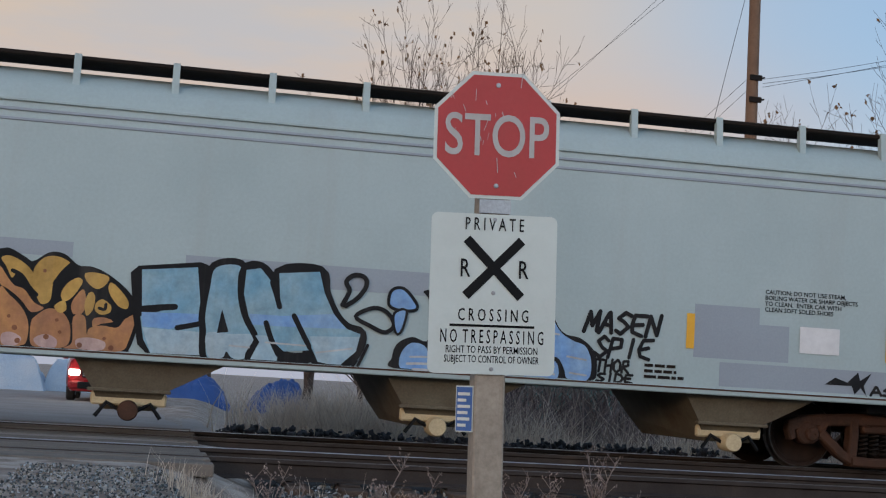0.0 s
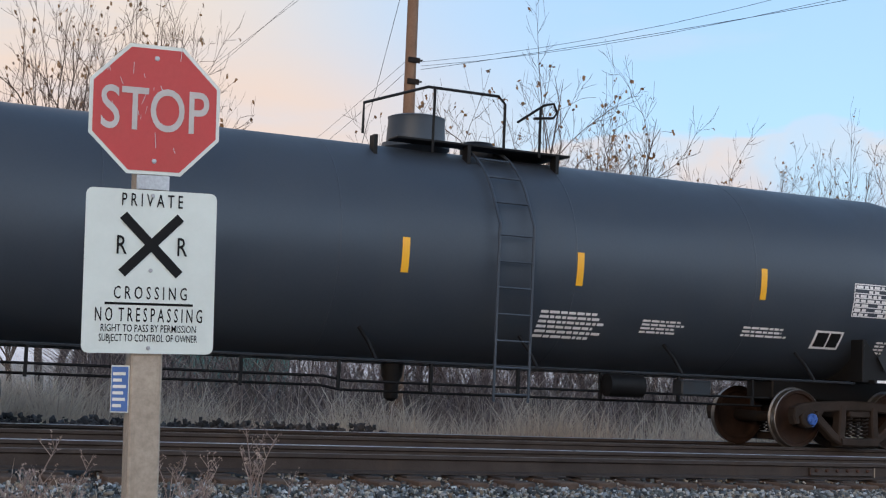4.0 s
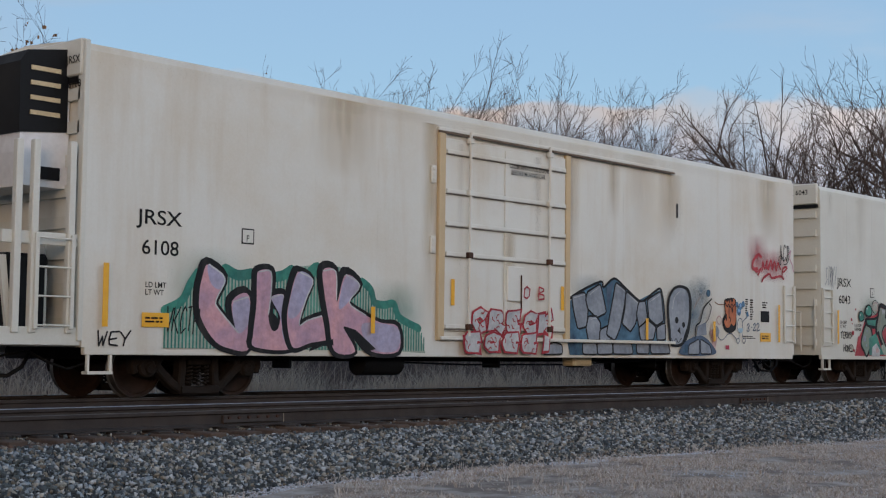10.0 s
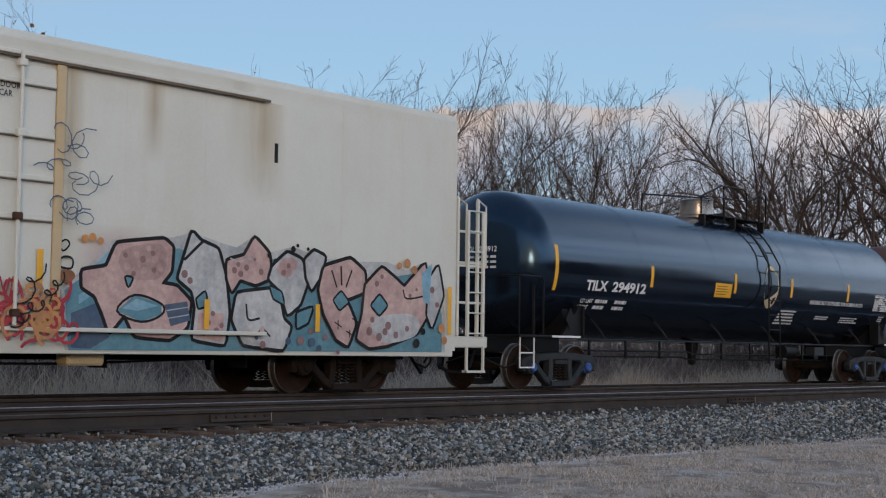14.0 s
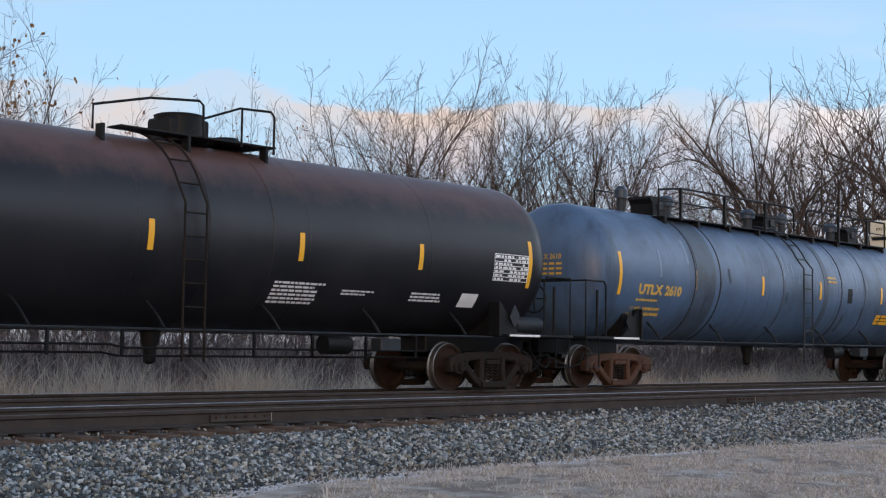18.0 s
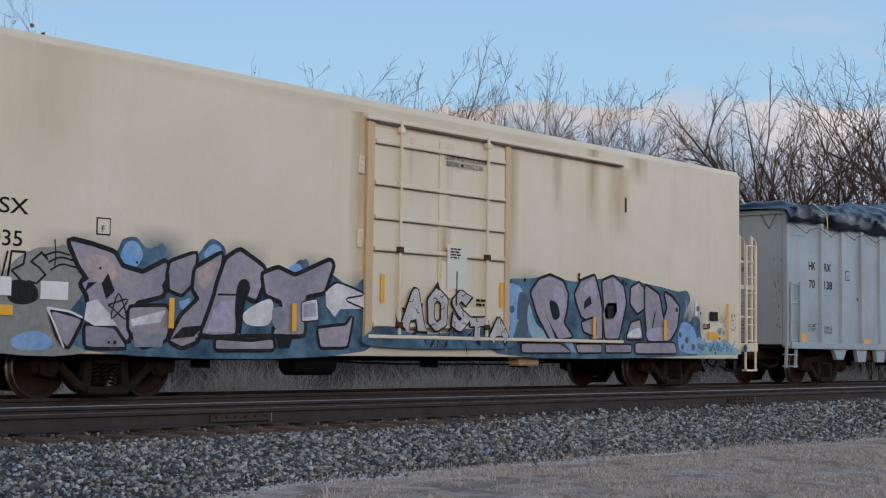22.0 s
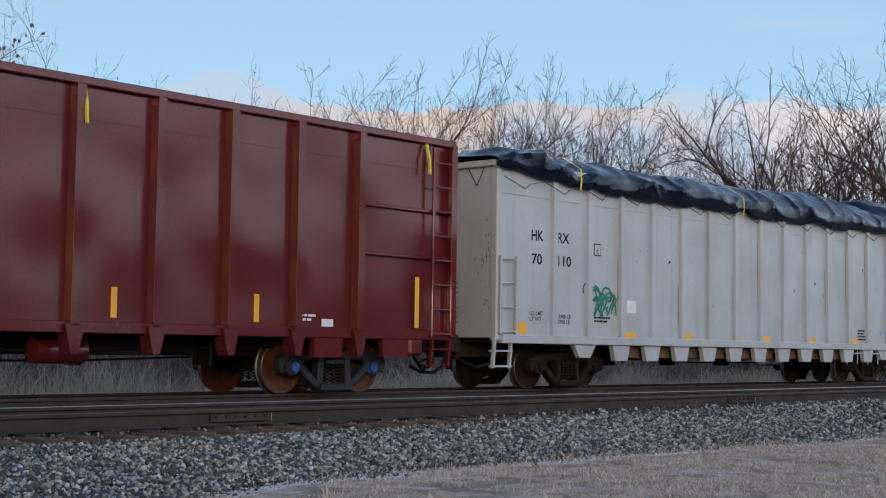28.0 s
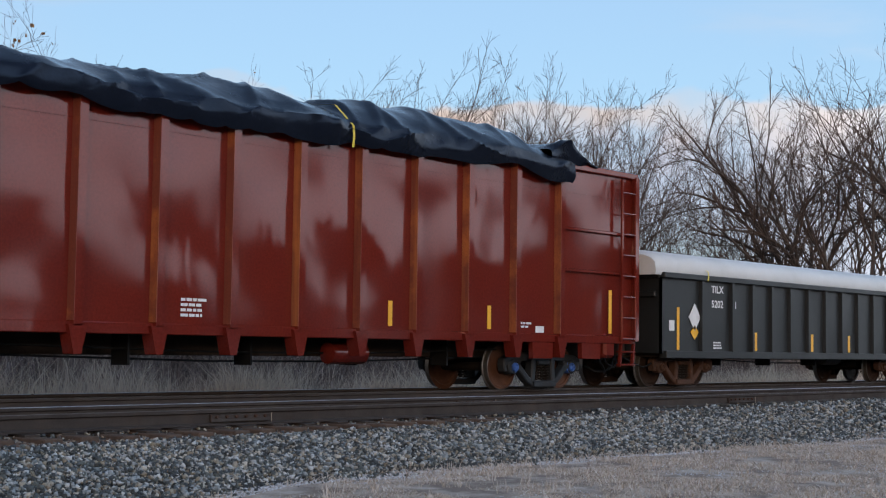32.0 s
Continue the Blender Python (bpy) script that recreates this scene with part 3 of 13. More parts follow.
def flare(s, pts, w, y, grow=0.0, shift=(0.0, 0.0), spike=0.0, rg=None):
    """Angular letter stroke: narrow in the middle, flared towards its ends, with a pointed tip."""
    P = [Vector((p[0] + shift[0], p[1] + shift[1])) for p in pts]
    n = len(P)
    half = [w / 2 * (0.86 + 0.34 * abs(2 * i / max(1, n - 1) - 1)) + grow for i in range(n)]
    for i in range(n - 1):
        a, b = P[i], P[i + 1]
        d = b - a
        if d.length < 1e-6:
            continue
        d.normalize()
        nr = Vector((-d.y, d.x))
        ext = grow + w * 0.10
        a2, b2 = a - d * ext, b + d * ext
        s.add([(q.x, y, q.y) for q in (a2 - nr * half[i], b2 - nr * half[i + 1], b2 + nr * half[i + 1], a2 + nr * half[i])], [(0, 1, 2, 3)])
        y -= 0.00012
        if 0 < i:
            s.add([(a.x + half[i] * math.cos(t), y, a.y + half[i] * math.sin(t)) for t in (math.pi / 4 * k + 0.3 for k in range(8))], [tuple(range(8))])
            y -= 0.00008
        if spike and i in (0, n - 2):
            for (c, dd, h) in (((a2, -d, half[i]),) if i == 0 else ()) + (((b2, d, half[i + 1]),) if i == n - 2 else ()):
                side = 1 if (c.x * 7.3 + c.y * 3.1) % 1 > 0.5 else -1
                tip = c + dd * (spike + grow) + nr * side * (h + spike * 0.55)
                s.add([(q.x, y, q.y) for q in ((c - nr * side * h, tip, c + nr * side * h * 1.0 - dd * h * 0.8) if side > 0 else (c + nr * h, c - nr * h - dd * h * 0.8, tip))], [(0, 1, 2)])
                y -= 0.00008
    return s


def piece(car, word, x0, x1, z0, z1, fat, edge, mats, lift=0.010, y=-1.55, lean=0.05, wob=0.05, seed=1, inner=None, tall=None, slim=0.62, label="", wild=0.0, shade=None, gleam=None, cuts=0.75):
    """Fat outlined letters: cast shade, outline, fill, cuts and highlights, one above the other."""
    rg = random.Random(seed)
    n = len(word)
    adv = (x1 - x0) / n
    root = None
    for i, ch in enumerate(word):
        up = tall[i % len(tall)] if tall else 1.0
        h = (z1 - z0 - fat) * up
        drop = rg.uniform(0, (z1 - z0 - fat) * (1 - up)) if up < 1 else 0.0
        bones = skeleton(ch, x0 + i * adv + fat * 0.5, z0 + fat * 0.5 + drop, adv * slim, h, lean + rg.uniform(-0.08, 0.08) * wild, wob, rg)
        base = y - lift - 0.004 * (i % 2)
        under, out, fill, line, cut, gl = Shape(), Shape(), Shape(), Shape(), Shape(), Shape()
        for j, q in enumerate(bones):
            base = y - lift - 0.004 * (i % 2) - 0.0014 * j
            if shade:
                flare(under, q, fat, base + 0.0055, edge, (fat * 0.32, -fat * 0.20), fat * 0.5 * wild)
            flare(out, q, fat, base, edge, (0, 0), fat * 0.75 * wild)
            flare(fill, q, fat, base - 0.009, 0.0, (0, 0), fat * 0.75 * wild)
            if inner:
                stroke(line, [(a + fat * 0.12, b + fat * 0.12) for a, b in q], inner[1], base - 0.018)
            for a, b in zip(q, q[1:]):
                if rg.random() < cuts:
                    k = rg.uniform(0.2, 0.75)
                    c = (a[0] + (b[0] - a[0]) * k, a[1] + (b[1] - a[1]) * k)
                    d = Vector((b[0] - a[0], b[1] - a[1])).normalized()
                    e_ = rg.choice((-1, 1)) * fat * 0.5
                    stroke(cut, [(c[0] - d.y * e_, c[1] + d.x * e_), (c[0] - d.y * e_ * 0.1 + d.x * fat * 0.2, c[1] + d.x * e_ * 0.1 + d.y * fat * 0.2), (c[0] + d.x * fat * 0.5, c[1] + d.y * fat * 0.5)], edge * 0.55, base - 0.0165)
                if gleam and rg.random() < 0.7:
                    k = rg.uniform(0.1, 0.6)
                    c = (a[0] + (b[0] - a[0]) * k - fat * 0.28, a[1] + (b[1] - a[1]) * k + fat * 0.1)
                    stroke(gl, [c, (c[0] + (b[0] - a[0]) * 0.25, c[1] + (b[1] - a[1]) * 0.25)], 0.03, base - 0.0175)
        o_ = out.part("letter_outline", mats[0], car if root is None else root)
        root = root or tagged(o_, label) if label else root or o_
        if shade:
            under.part("letter_shade", shade, root)
        fill.part("letter_fill", mats[1 + i % (len(mats) - 1)], root)
        if cut.f:
            tagged(cut.part("letter_line", mats[0], root), kind="stuff")
        if inner:
            line.part("letter_highlight", inner[0], root)
        if gl.f:
            tagged(gl.part("letter_gleam", gleam, root), kind="stuff")
    return root


def shards(car, mat, n, x0, x1, z0, z1, size, lift, y=-1.55, seed=1, name="paint_shard"):
    """Small pointed strokes of paint, scattered over a painting."""
    rg = random.Random(seed)
    s = Shape()
    for i in range(n):
        cx, cz, a, l = rg.uniform(x0, x1), rg.uniform(z0, z1), rg.gauss(1.2, 0.7), rg.uniform(0.5, 1.0) * size
        d, w = (math.cos(a) * l, math.sin(a) * l), rg.uniform(0.10, 0.22) * size
        yy = y - lift - 0.0001 * i
        s.add([(cx - d[0], yy, cz - d[1]), (cx + w, yy, cz - w * 0.4), (cx + d[0], yy, cz + d[1]), (cx - w * 0.6, yy, cz + w * 0.5)], [(0, 1, 2, 3)])
    return tagged(s.part(name, mat, car), kind="stuff")


def dots(car, mat, spots, lift=0.03, y=-1.55, name="paint_spot"):
    s = Shape()
    for x, z, r in spots:
        s.add([(x + r * math.cos(t) * 0.85, y - lift, z + r * math.sin(t)) for t in (2 * math.pi * k / 14 for k in range(14))], [tuple(range(14))])
    return tagged(s.part(name, mat, car), kind="stuff")


class Mural:
    """A sprayed painting on a car's side, laid on layer by layer; the first layer carries the rest."""

    def __init__(self, car, label, y=-1.55, lift=0.012):
        self.car, self.label, self.y, self.root = car, label, y - lift, None

    def lay(self, sh, name, mat):
        self.y -= 0.0004
        ob = sh.part(name, mat, self.root or self.car)
        if self.root is None:
            self.root = tagged(ob, self.label)
        return ob

    def fill(self, mat, txt, soft=False, edge=None, w=0.0):
        pts = pairs(txt)
        P = rounded(pts) if soft else [Vector(p) for p in pts]
        if edge:
            self.ribbon(edge, self.bent(pts), w * 2.2, True)
            P = self.bent(pts)
        return self.lay(Shape().add([(p[0], self.y, p[1]) for p in P], [tuple(range(len(P)))]), "graffiti" if self.root is None else "letter_fill", mat)

    def bent(self, pts):
        """Corners eased a little, as a spray can leaves them."""
        out = []
        P = [Vector(p) for p in pts]
        for i, p in enumerate(P):
            a, b = P[i - 1], P[(i + 1) % len(P)]
            out += [p.lerp(a, 0.16), p.lerp(a, 0.05) * 0.5 + p.lerp(b, 0.05) * 0.5, p.lerp(b, 0.16)]
        return out

    def line(self, mat, txt, w, closed=False):
        pts = pairs(txt)
        if closed:
            return self.ribbon(mat, rounded(pts, 4), w, True)
        if len(pts) > 2:
            ends = [(2 * pts[0][0] - pts[1][0], 2 * pts[0][1] - pts[1][1])] + pts + [(2 * pts[-1][0] - pts[-2][0], 2 * pts[-1][1] - pts[-2][1])]
            P = rounded(ends, 4)[4:4 * (len(pts))] + [Vector(pts[-1])]
        else:
            P = [Vector(p) for p in pts]
        return self.ribbon(mat, P, w, False)

    def ribbon(self, mat, P, w, closed):
        n, sh = len(P), Shape()
        vs = []
        for i, p in enumerate(P):
            a = P[i - 1] if i or closed else p
            b = P[(i + 1) % n] if i < n - 1 or closed else p
            d = (b - a).normalized()
            vs += [(p.x - d.y * w / 2, self.y - 0.00003 * (i % 8), p.y + d.x * w / 2), (p.x + d.y * w / 2, self.y - 0.00003 * (i % 8), p.y - d.x * w / 2)]
        m = n if closed else n - 1
        sh.add(vs, [(2 * i, 2 * i + 1, (2 * i + 3) % (2 * n), (2 * i + 2) % (2 * n)) for i in range(m)])
        if not closed:
            for p in (P[0], P[-1]):
                sh.add([(p.x + w / 2 * math.cos(t), self.y - 0.00030, p.y + w / 2 * math.sin(t)) for t in (math.pi / 4 * k for k in range(8))], [tuple(range(8))])
        return self.lay(sh, "letter_outline", mat)

    def dots(self, mat, txt):
        sh = Shape()
        for q in txt.split():
            x, z, r = (float(c) for c in q.split(","))
            r = max(r, 0.015)
            sh.add([(x + r * math.cos(t), self.y, z + r * math.sin(t)) for t in (math.pi / 6 * k for k in range(12))], [tuple(range(12))])
        return tagged(self.lay(sh, "paint_spot", mat), kind="stuff")

    def stripes(self, mat, txt, foot, w):
        """Upright stripes from a line of tops down to one height."""
        top, sh = pairs(txt), Shape()
        x = top[0][0]
        while x < top[-1][0]:
            for (a, za), (b, zb) in zip(top, top[1:]):
                if a <= x < b:
                    z = za + (zb - za) * (x - a) / (b - a)
                    sh.add([(x, self.y, foot), (x + w, self.y, foot), (x + w, self.y, z), (x, self.y, z)], [(0, 1, 2, 3)])
            x += w * 2.25
        return tagged(self.lay(sh, "paint_stripe", mat), kind="stuff")


def spray(name, a, b, rough=0.55, big=2.2):
    return surface(name, a, tuple(c * 0.82 for c in b), rough, 0, big, 9, (0.32, 0.66), bump=0.12, spec=0.2, streak=(0.14, 0.125, 0.11, 0.28), run=1.6)


G_ink = spray("spray_black", (0.010, 0.011, 0.013), (0.018, 0.018, 0.020), 0.7)
G_pink = spray("spray_pink", (0.60, 0.12, 0.17), (0.50, 0.08, 0.13))
G_navy = spray("spray_dark_violet", (0.012, 0.015, 0.022), (0.030, 0.022, 0.065), big=1.6)
G_gold = spray("spray_gold", (0.58, 0.36, 0.10), (0.46, 0.28, 0.08))
G_cyan = spray("spray_cyan", (0.03, 0.36, 0.45), (0.02, 0.30, 0.42))
G_white = spray("spray_white", (0.70, 0.70, 0.74), (0.58, 0.60, 0.66))
G_violet = spray("spray_violet", (0.22, 0.16, 0.42), (0.28, 0.22, 0.48))
G_teal = spray("spray_teal", (0.09, 0.225, 0.29), (0.17, 0.33, 0.40))
G_sky = spray("spray_light_blue", (0.17, 0.36, 0.50), (0.33, 0.50, 0.58))
G_azure = spray("spray_azure", (0.16, 0.34, 0.68), (0.30, 0.48, 0.72))
G_orange = spray("spray_orange", (0.56, 0.28, 0.10), (0.42, 0.20, 0.12), big=1.6)
G_brown = spray("spray_brown", (0.22, 0.09, 0.05), (0.30, 0.14, 0.07))
G_rose = spray("spray_rose", (0.60, 0.33, 0.36), (0.50, 0.33, 0.44))
G_green = spray("spray_green", (0.06, 0.27, 0.20), (0.03, 0.17, 0.15))
G_sage = spray("spray_sage", (0.17, 0.24, 0.20), (0.27, 0.32, 0.26))
G_stone = spray("spray_stone_grey", (0.30, 0.33, 0.37), (0.22, 0.25, 0.30))
G_slate = spray("spray_slate_blue", (0.06, 0.10, 0.17), (0.10, 0.14, 0.20))
G_lilac = spray("spray_lilac_grey", (0.36, 0.33, 0.38), (0.29, 0.29, 0.36), big=1.1)
G_blush = spray("spray_blush", (0.58, 0.42, 0.38), (0.50, 0.33, 0.32))
G_mauve = spray("spray_mauve", (0.24, 0.15, 0.15), (0.30, 0.18, 0.18))
G_red = spray("spray_red", (0.42, 0.05, 0.06), (0.34, 0.04, 0.06))
G_smoke = spray("spray_blue_smoke", (0.018, 0.045, 0.085), (0.12, 0.25, 0.36), big=2.2)
G_bone = spray("spray_bone_white", (0.55, 0.56, 0.56), (0.42, 0.44, 0.46))
G_mist = spray("spray_mist_blue", (0.34, 0.50, 0.60), (0.46, 0.58, 0.64))
G_mint = spray("spray_pale_mint", (0.27, 0.37, 0.31), (0.40, 0.47, 0.39))
G_rust3 = spray("spray_burnt_orange", (0.52, 0.17, 0.07), (0.40, 0.11, 0.05))
G_azure2 = spray("spray_denim_blue", (0.075, 0.20, 0.37), (0.13, 0.27, 0.42))
G_olive = spray("spray_olive_grey", (0.20, 0.21, 0.17), (0.26, 0.27, 0.22))
G_lilac2 = spray("spray_cool_lilac", (0.36, 0.35, 0.50), (0.44, 0.40, 0.52))
G_blush2 = spray("spray_warm_grey", (0.46, 0.38, 0.36), (0.38, 0.34, 0.36))
G_mauve2 = spray("spray_pale_mauve", (0.46, 0.32, 0.30), (0.40, 0.27, 0.26))
G_rust2 = spray("spray_rust_brown", (0.30, 0.19, 0.13), (0.36, 0.24, 0.17))
G_smoke2 = spray("spray_grey_smoke", (0.22, 0.24, 0.24), (0.32, 0.33, 0.31), big=1.4)


# ---- tank cars ----
M_gloss = surface("black_gloss_paint", (0.006, 0.009, 0.016), (0.009, 0.012, 0.019), 0.16, 0, 0.6, 30, bump=0.02, spec=0.85, streak=(0.010, 0.011, 0.013, 0.25), tint=(0.36, 0.66, 1.0))
M_satin = surface("black_satin_paint", (0.032, 0.041, 0.055), (0.041, 0.050, 0.063), 0.46, 0, 0.8, 30, bump=0.03, streak=(0.045, 0.05, 0.055, 0.3), tint=(0.75, 0.88, 1.0))
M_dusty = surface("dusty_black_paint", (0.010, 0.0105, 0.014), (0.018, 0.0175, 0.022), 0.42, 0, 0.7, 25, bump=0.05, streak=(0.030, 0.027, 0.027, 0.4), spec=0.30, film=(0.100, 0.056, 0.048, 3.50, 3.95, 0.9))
M_bluegrey = surface("blue_grey_paint", (0.070, 0.120, 0.212), (0.046, 0.074, 0.125), 0.40, 0, 0.9, 25, (0.38, 0.70), bump=0.05, streak=(0.022, 0.027, 0.036, 0.85), spec=0.42)
M_band = surface("sooty_blue_band", (0.026, 0.037, 0.054), (0.058, 0.088, 0.138), 0.5, 0, 1.6, 25, (0.35, 0.65), bump=0.05, streak=(0.020, 0.024, 0.030, 0.7))
M_chrome = surface("brushed_steel", (0.26, 0.25, 0.24), (0.16, 0.15, 0.14), 0.3, 0.9, 3, 60, bump=0.05)
M_gold_mark = surface("gold_marking", (0.62, 0.38, 0.06), (0.52, 0.32, 0.06), 0.5, 0, 6, 60, bump=0)
M_slateblue = surface("slate_blue_steel", (0.020, 0.028, 0.037), (0.026, 0.025, 0.026), 0.55, 0.0, 3, 40, spec=0.25)
M_pale_wash = surface("washed_blue_grey", (0.135, 0.19, 0.275), (0.105, 0.155, 0.235), 0.5, 0, 1.5, 30, bump=0)
M_cream = surface("cream_paint", (0.62, 0.50, 0.30), (0.5, 0.40, 0.24), 0.5, 0, 3, 40)


def ladder(car, x0, x1, z0, z1, y, mat, rung=0.34, bar=0.02, name="ladder", curve=None):
    s = Shape()
    for x in (x0, x1):
        line = [(x, y, z0), (x, y, z1)]
        if curve:
            line += [(x, q[0], q[1]) for q in curve]
        s.tube(line, bar, 6)
    z = z0 + 0.1
    while z < z1:
        s.tube([(x0, y, z), (x1, y, z)], bar * 0.75, 5)
        z += rung
    for q in (curve or [])[::2]:
        s.tube([(x0, q[0], q[1]), (x1, q[0], q[1])], bar * 0.75, 5)
    return s.part(name, mat, car)


def tank_body(place, label, mat, hl, trucks, gear, R=1.46, ZC=2.42, caps=M_blue, rings=(), head=0.75, piped=True):
    car = car_thing(label, place, "tank car", "tank_car")
    prof = [(0.02, -hl)]
    for i in range(1, 10):
        a = math.pi / 2 * i / 9
        prof.append((R * math.sin(a) ** 0.85, -hl + head * (1 - math.cos(a) ** 0.9)))
    prof.append((R, -hl + head + 0.06))
    prof += [(r, -h) for r, h in reversed(prof)]
    shell = Shape().spin(prof, "x", (0, 0, ZC), 72).part("tank_shell", mat, car, smooth=35)
    for x in (-hl * 0.55, -hl * 0.2, hl * 0.2, hl * 0.55):
        Shape().spin([(R - 0.002, x - 0.014), (R + 0.004, x - 0.004), (R + 0.004, x + 0.004), (R - 0.002, x + 0.014)], "x", (0, 0, ZC), 64).part("weld_seam", mat, shell, smooth=60)
    for x, w, m_ in rings:
        Shape().spin([(R, x - w / 2), (R + 0.012, x - w / 2 + 0.01), (R + 0.012, x + w / 2 - 0.01), (R, x + w / 2)], "x", (0, 0, ZC), 64).part("shell_band", m_, shell, smooth=30)
    for x in trucks:
        truck(car, x, place, gear, M_wheel, caps)
        k = 1 if x > 0 else -1
        # saddle and stub sill
        Shape().prism_x([(-1.28, 1.02), (1.28, 1.02), (1.18, 1.56), (0.9, 1.28), (0.4, 1.05), (-0.4, 1.05), (-0.9, 1.28), (-1.18, 1.56)], x - 0.09, x + 0.09).part("saddle", M_black, car)
        e = k * (hl + 0.05)
        a, b = sorted((x - k * 1.0, e + k * 0.25))
        Shape().box(a, b, -0.32, 0.32, 0.70, 1.04, 0.02).part("stub_sill", M_black, car)
        coupler(car, e + k * 0.2, k)
        # end platform, steps and rails
        p0, p1 = sorted((x - k * 0.1, e + k * 0.3))
        plat = Shape().box(p0, p1, -1.52, -1.08, 0.99, 1.04, 0.008).box(p0, p1, 1.08, 1.52, 0.99, 1.04, 0.008)
        q0, q1 = sorted((e - k * 0.15, e + k * 0.3))
        plat.box(q0, q1, -1.08, 1.08, 0.99, 1.04, 0.008)
        plat.part("end_platform", M_black, car)
        plate(car, Side(-1.522), "reflective_strip", M_white, *sorted((x - k * 0.05, x + k * 0.85)), 0.995, 1.035, 0.004)
        rail = Shape()
        for y in (-1.46, 1.46):
            rail.tube([(x + k * 1.05, y, 1.04), (x + k * 1.05, y, 2.05), (x + k * 1.12, y, 2.13), (e + k * 0.25, y, 2.13)], 0.02, 6)
            rail.tube([(x + k * 1.35, y, 1.04), (x + k * 1.35, y, 1.95)], 0.03, 6)
        rail.tube([(e + k * 0.25, -1.46, 1.04), (e + k * 0.25, -1.46, 2.13), (e + k * 0.25, 1.46, 2.13), (e + k * 0.25, 1.46, 1.04)], 0.02, 6)
        rail.part("end_handrail", M_black, car, smooth=True)
        stp = Shape()
        for dx in (0.0, 0.42):
            stp.tube([(e + k * (0.22 - dx), -1.46, 1.0), (e + k * (0.22 - dx), -1.46, 0.42)], 0.016, 5)
        for z in (0.43, 0.70):
            stp.tube([(e + k * 0.22, -1.46, z), (e - k * 0.20, -1.46, z)], 0.016, 5)
        stp.part("sill_step", M_white if k < 0 and mat is M_gloss else M_black, car)
        Shape().prism([(x - k * 0.26, 1.0), (x - k * 0.26, 1.60), (x - k * 0.18, 1.63), (x + k * 0.02, 1.42), (x + k * 0.30, 1.12), (x + k * 0.42, 1.0)], -1.40, -1.33).part("side_bracket", M_black, car)
        Shape().box(*sorted((x - k * 0.275, x - k * 0.235)), -1.46, -1.20, 1.0, 1.62, 0.008).part("bracket_flange", M_black, car)
        d = x + k * 0.18
        Shape().prism([(d - 0.15, 1.36), (d, 1.58), (d + 0.15, 1.36), (d, 1.14)], -1.455, -1.445).part("placard_holder", M_slateblue if k > 0 else M_black, car)
    # side handrail with its brackets, pipes below
    for y in (-1.5, 1.5):
        Shape().tube([(trucks[0] + 0.3, y * 0.88, 0.98), (trucks[1] - 0.3, y * 0.88, 0.98)], 0.019, 6).part("side_rail", M_slateblue, car)
    for i in range(6):
        x = trucks[0] + 1.1 + (trucks[1] - trucks[0] - 2.2) * i / 5
        Shape().tube([(x - 0.08, -1.05, 1.39), (x, -1.21, 1.19), (x + 0.06, -1.32, 0.99)], 0.026, 5).part("rail_bracket", M_black, car)
    pipe = Shape()
    for y, z in ((-0.62, 0.76), (-0.45, 0.64)):
        pipe.tube([(trucks[0] + 1.3, y, z), (-1.5, y, z), (-1.2, y, z - 0.05), (trucks[1] - 1.3, y, z - 0.05)], 0.018, 5)
    for i in range(9):
        x = trucks[0] + 1.6 + (trucks[1] - trucks[0] - 3.2) * i / 8
        pipe.box(x - 0.02, x + 0.02, -0.64, -0.60, 0.60, 1.0 - 0.02)
    if piped:
        pipe.part("brake_piping", M_black, car)
    Shape().spin([(0.05, -0.3), (0.16, -0.28), (0.16, 0.28), (0.05, 0.3)], "x", (2.9, -0.75, 0.80), 16).part("air_reservoir", M_black, car, smooth=30)
    Shape().box(3.6, 4.1, -1.15, -0.9, 0.70, 0.92, 0.02).part("brake_valve", M_slateblue, car)
    Shape().spin([(0.17, 1.02), (0.14, 0.8), (0.10, 0.7), (0.10, 0.5), (0.04, 0.46)], "z", (-0.3, 0, 0), 16).part("bottom_outlet", M_black, car, smooth=30)
    e = hl + 0.05
    Shape().spin([(0.05, -0.42), (0.15, -0.38), (0.15, 0.38), (0.05, 0.42)], "x", (e - 0.75, -1.15, 1.22), 18).part("air_cylinder", M_slateblue, car, smooth=30)
    # brake wheel at the right end
    bw = Shape()
    ring = [(e + 0.05, -0.75 + 0.27 * math.cos(a), 1.75 + 0.27 * math.sin(a)) for a in (2 * math.pi * i / 20 for i in range(21))]
    bw.tube(ring, 0.018, 5)
    for i in range(4):
        a = math.pi / 2 * i + 0.3
        bw.tube([(e + 0.02, -0.75, 1.75), ring[int(a / (2 * math.pi) * 20)]], 0.014, 5)
    bw.part("brake_wheel", M_black, car)
    return car, Side(0, R, ZC)


def shell_ladder(car, x0, x1, mat, top=3.86, R=1.46, ZC=2.42, z0=0.52):
    curve = []
    for i in range(1, 9):
        a = radians(18 + i * 8)
        curve.append((-(R + 0.09) * math.cos(a), ZC + (R + 0.09) * math.sin(a)))
    return ladder(car, x0, x1, z0, 2.80, -1.57, mat, curve=curve)


def crash_rail(car, pts, mat=M_black, r=0.02):
    return Shape().tube(pts, r, 6).part("top_handrail", mat, car, smooth=True)


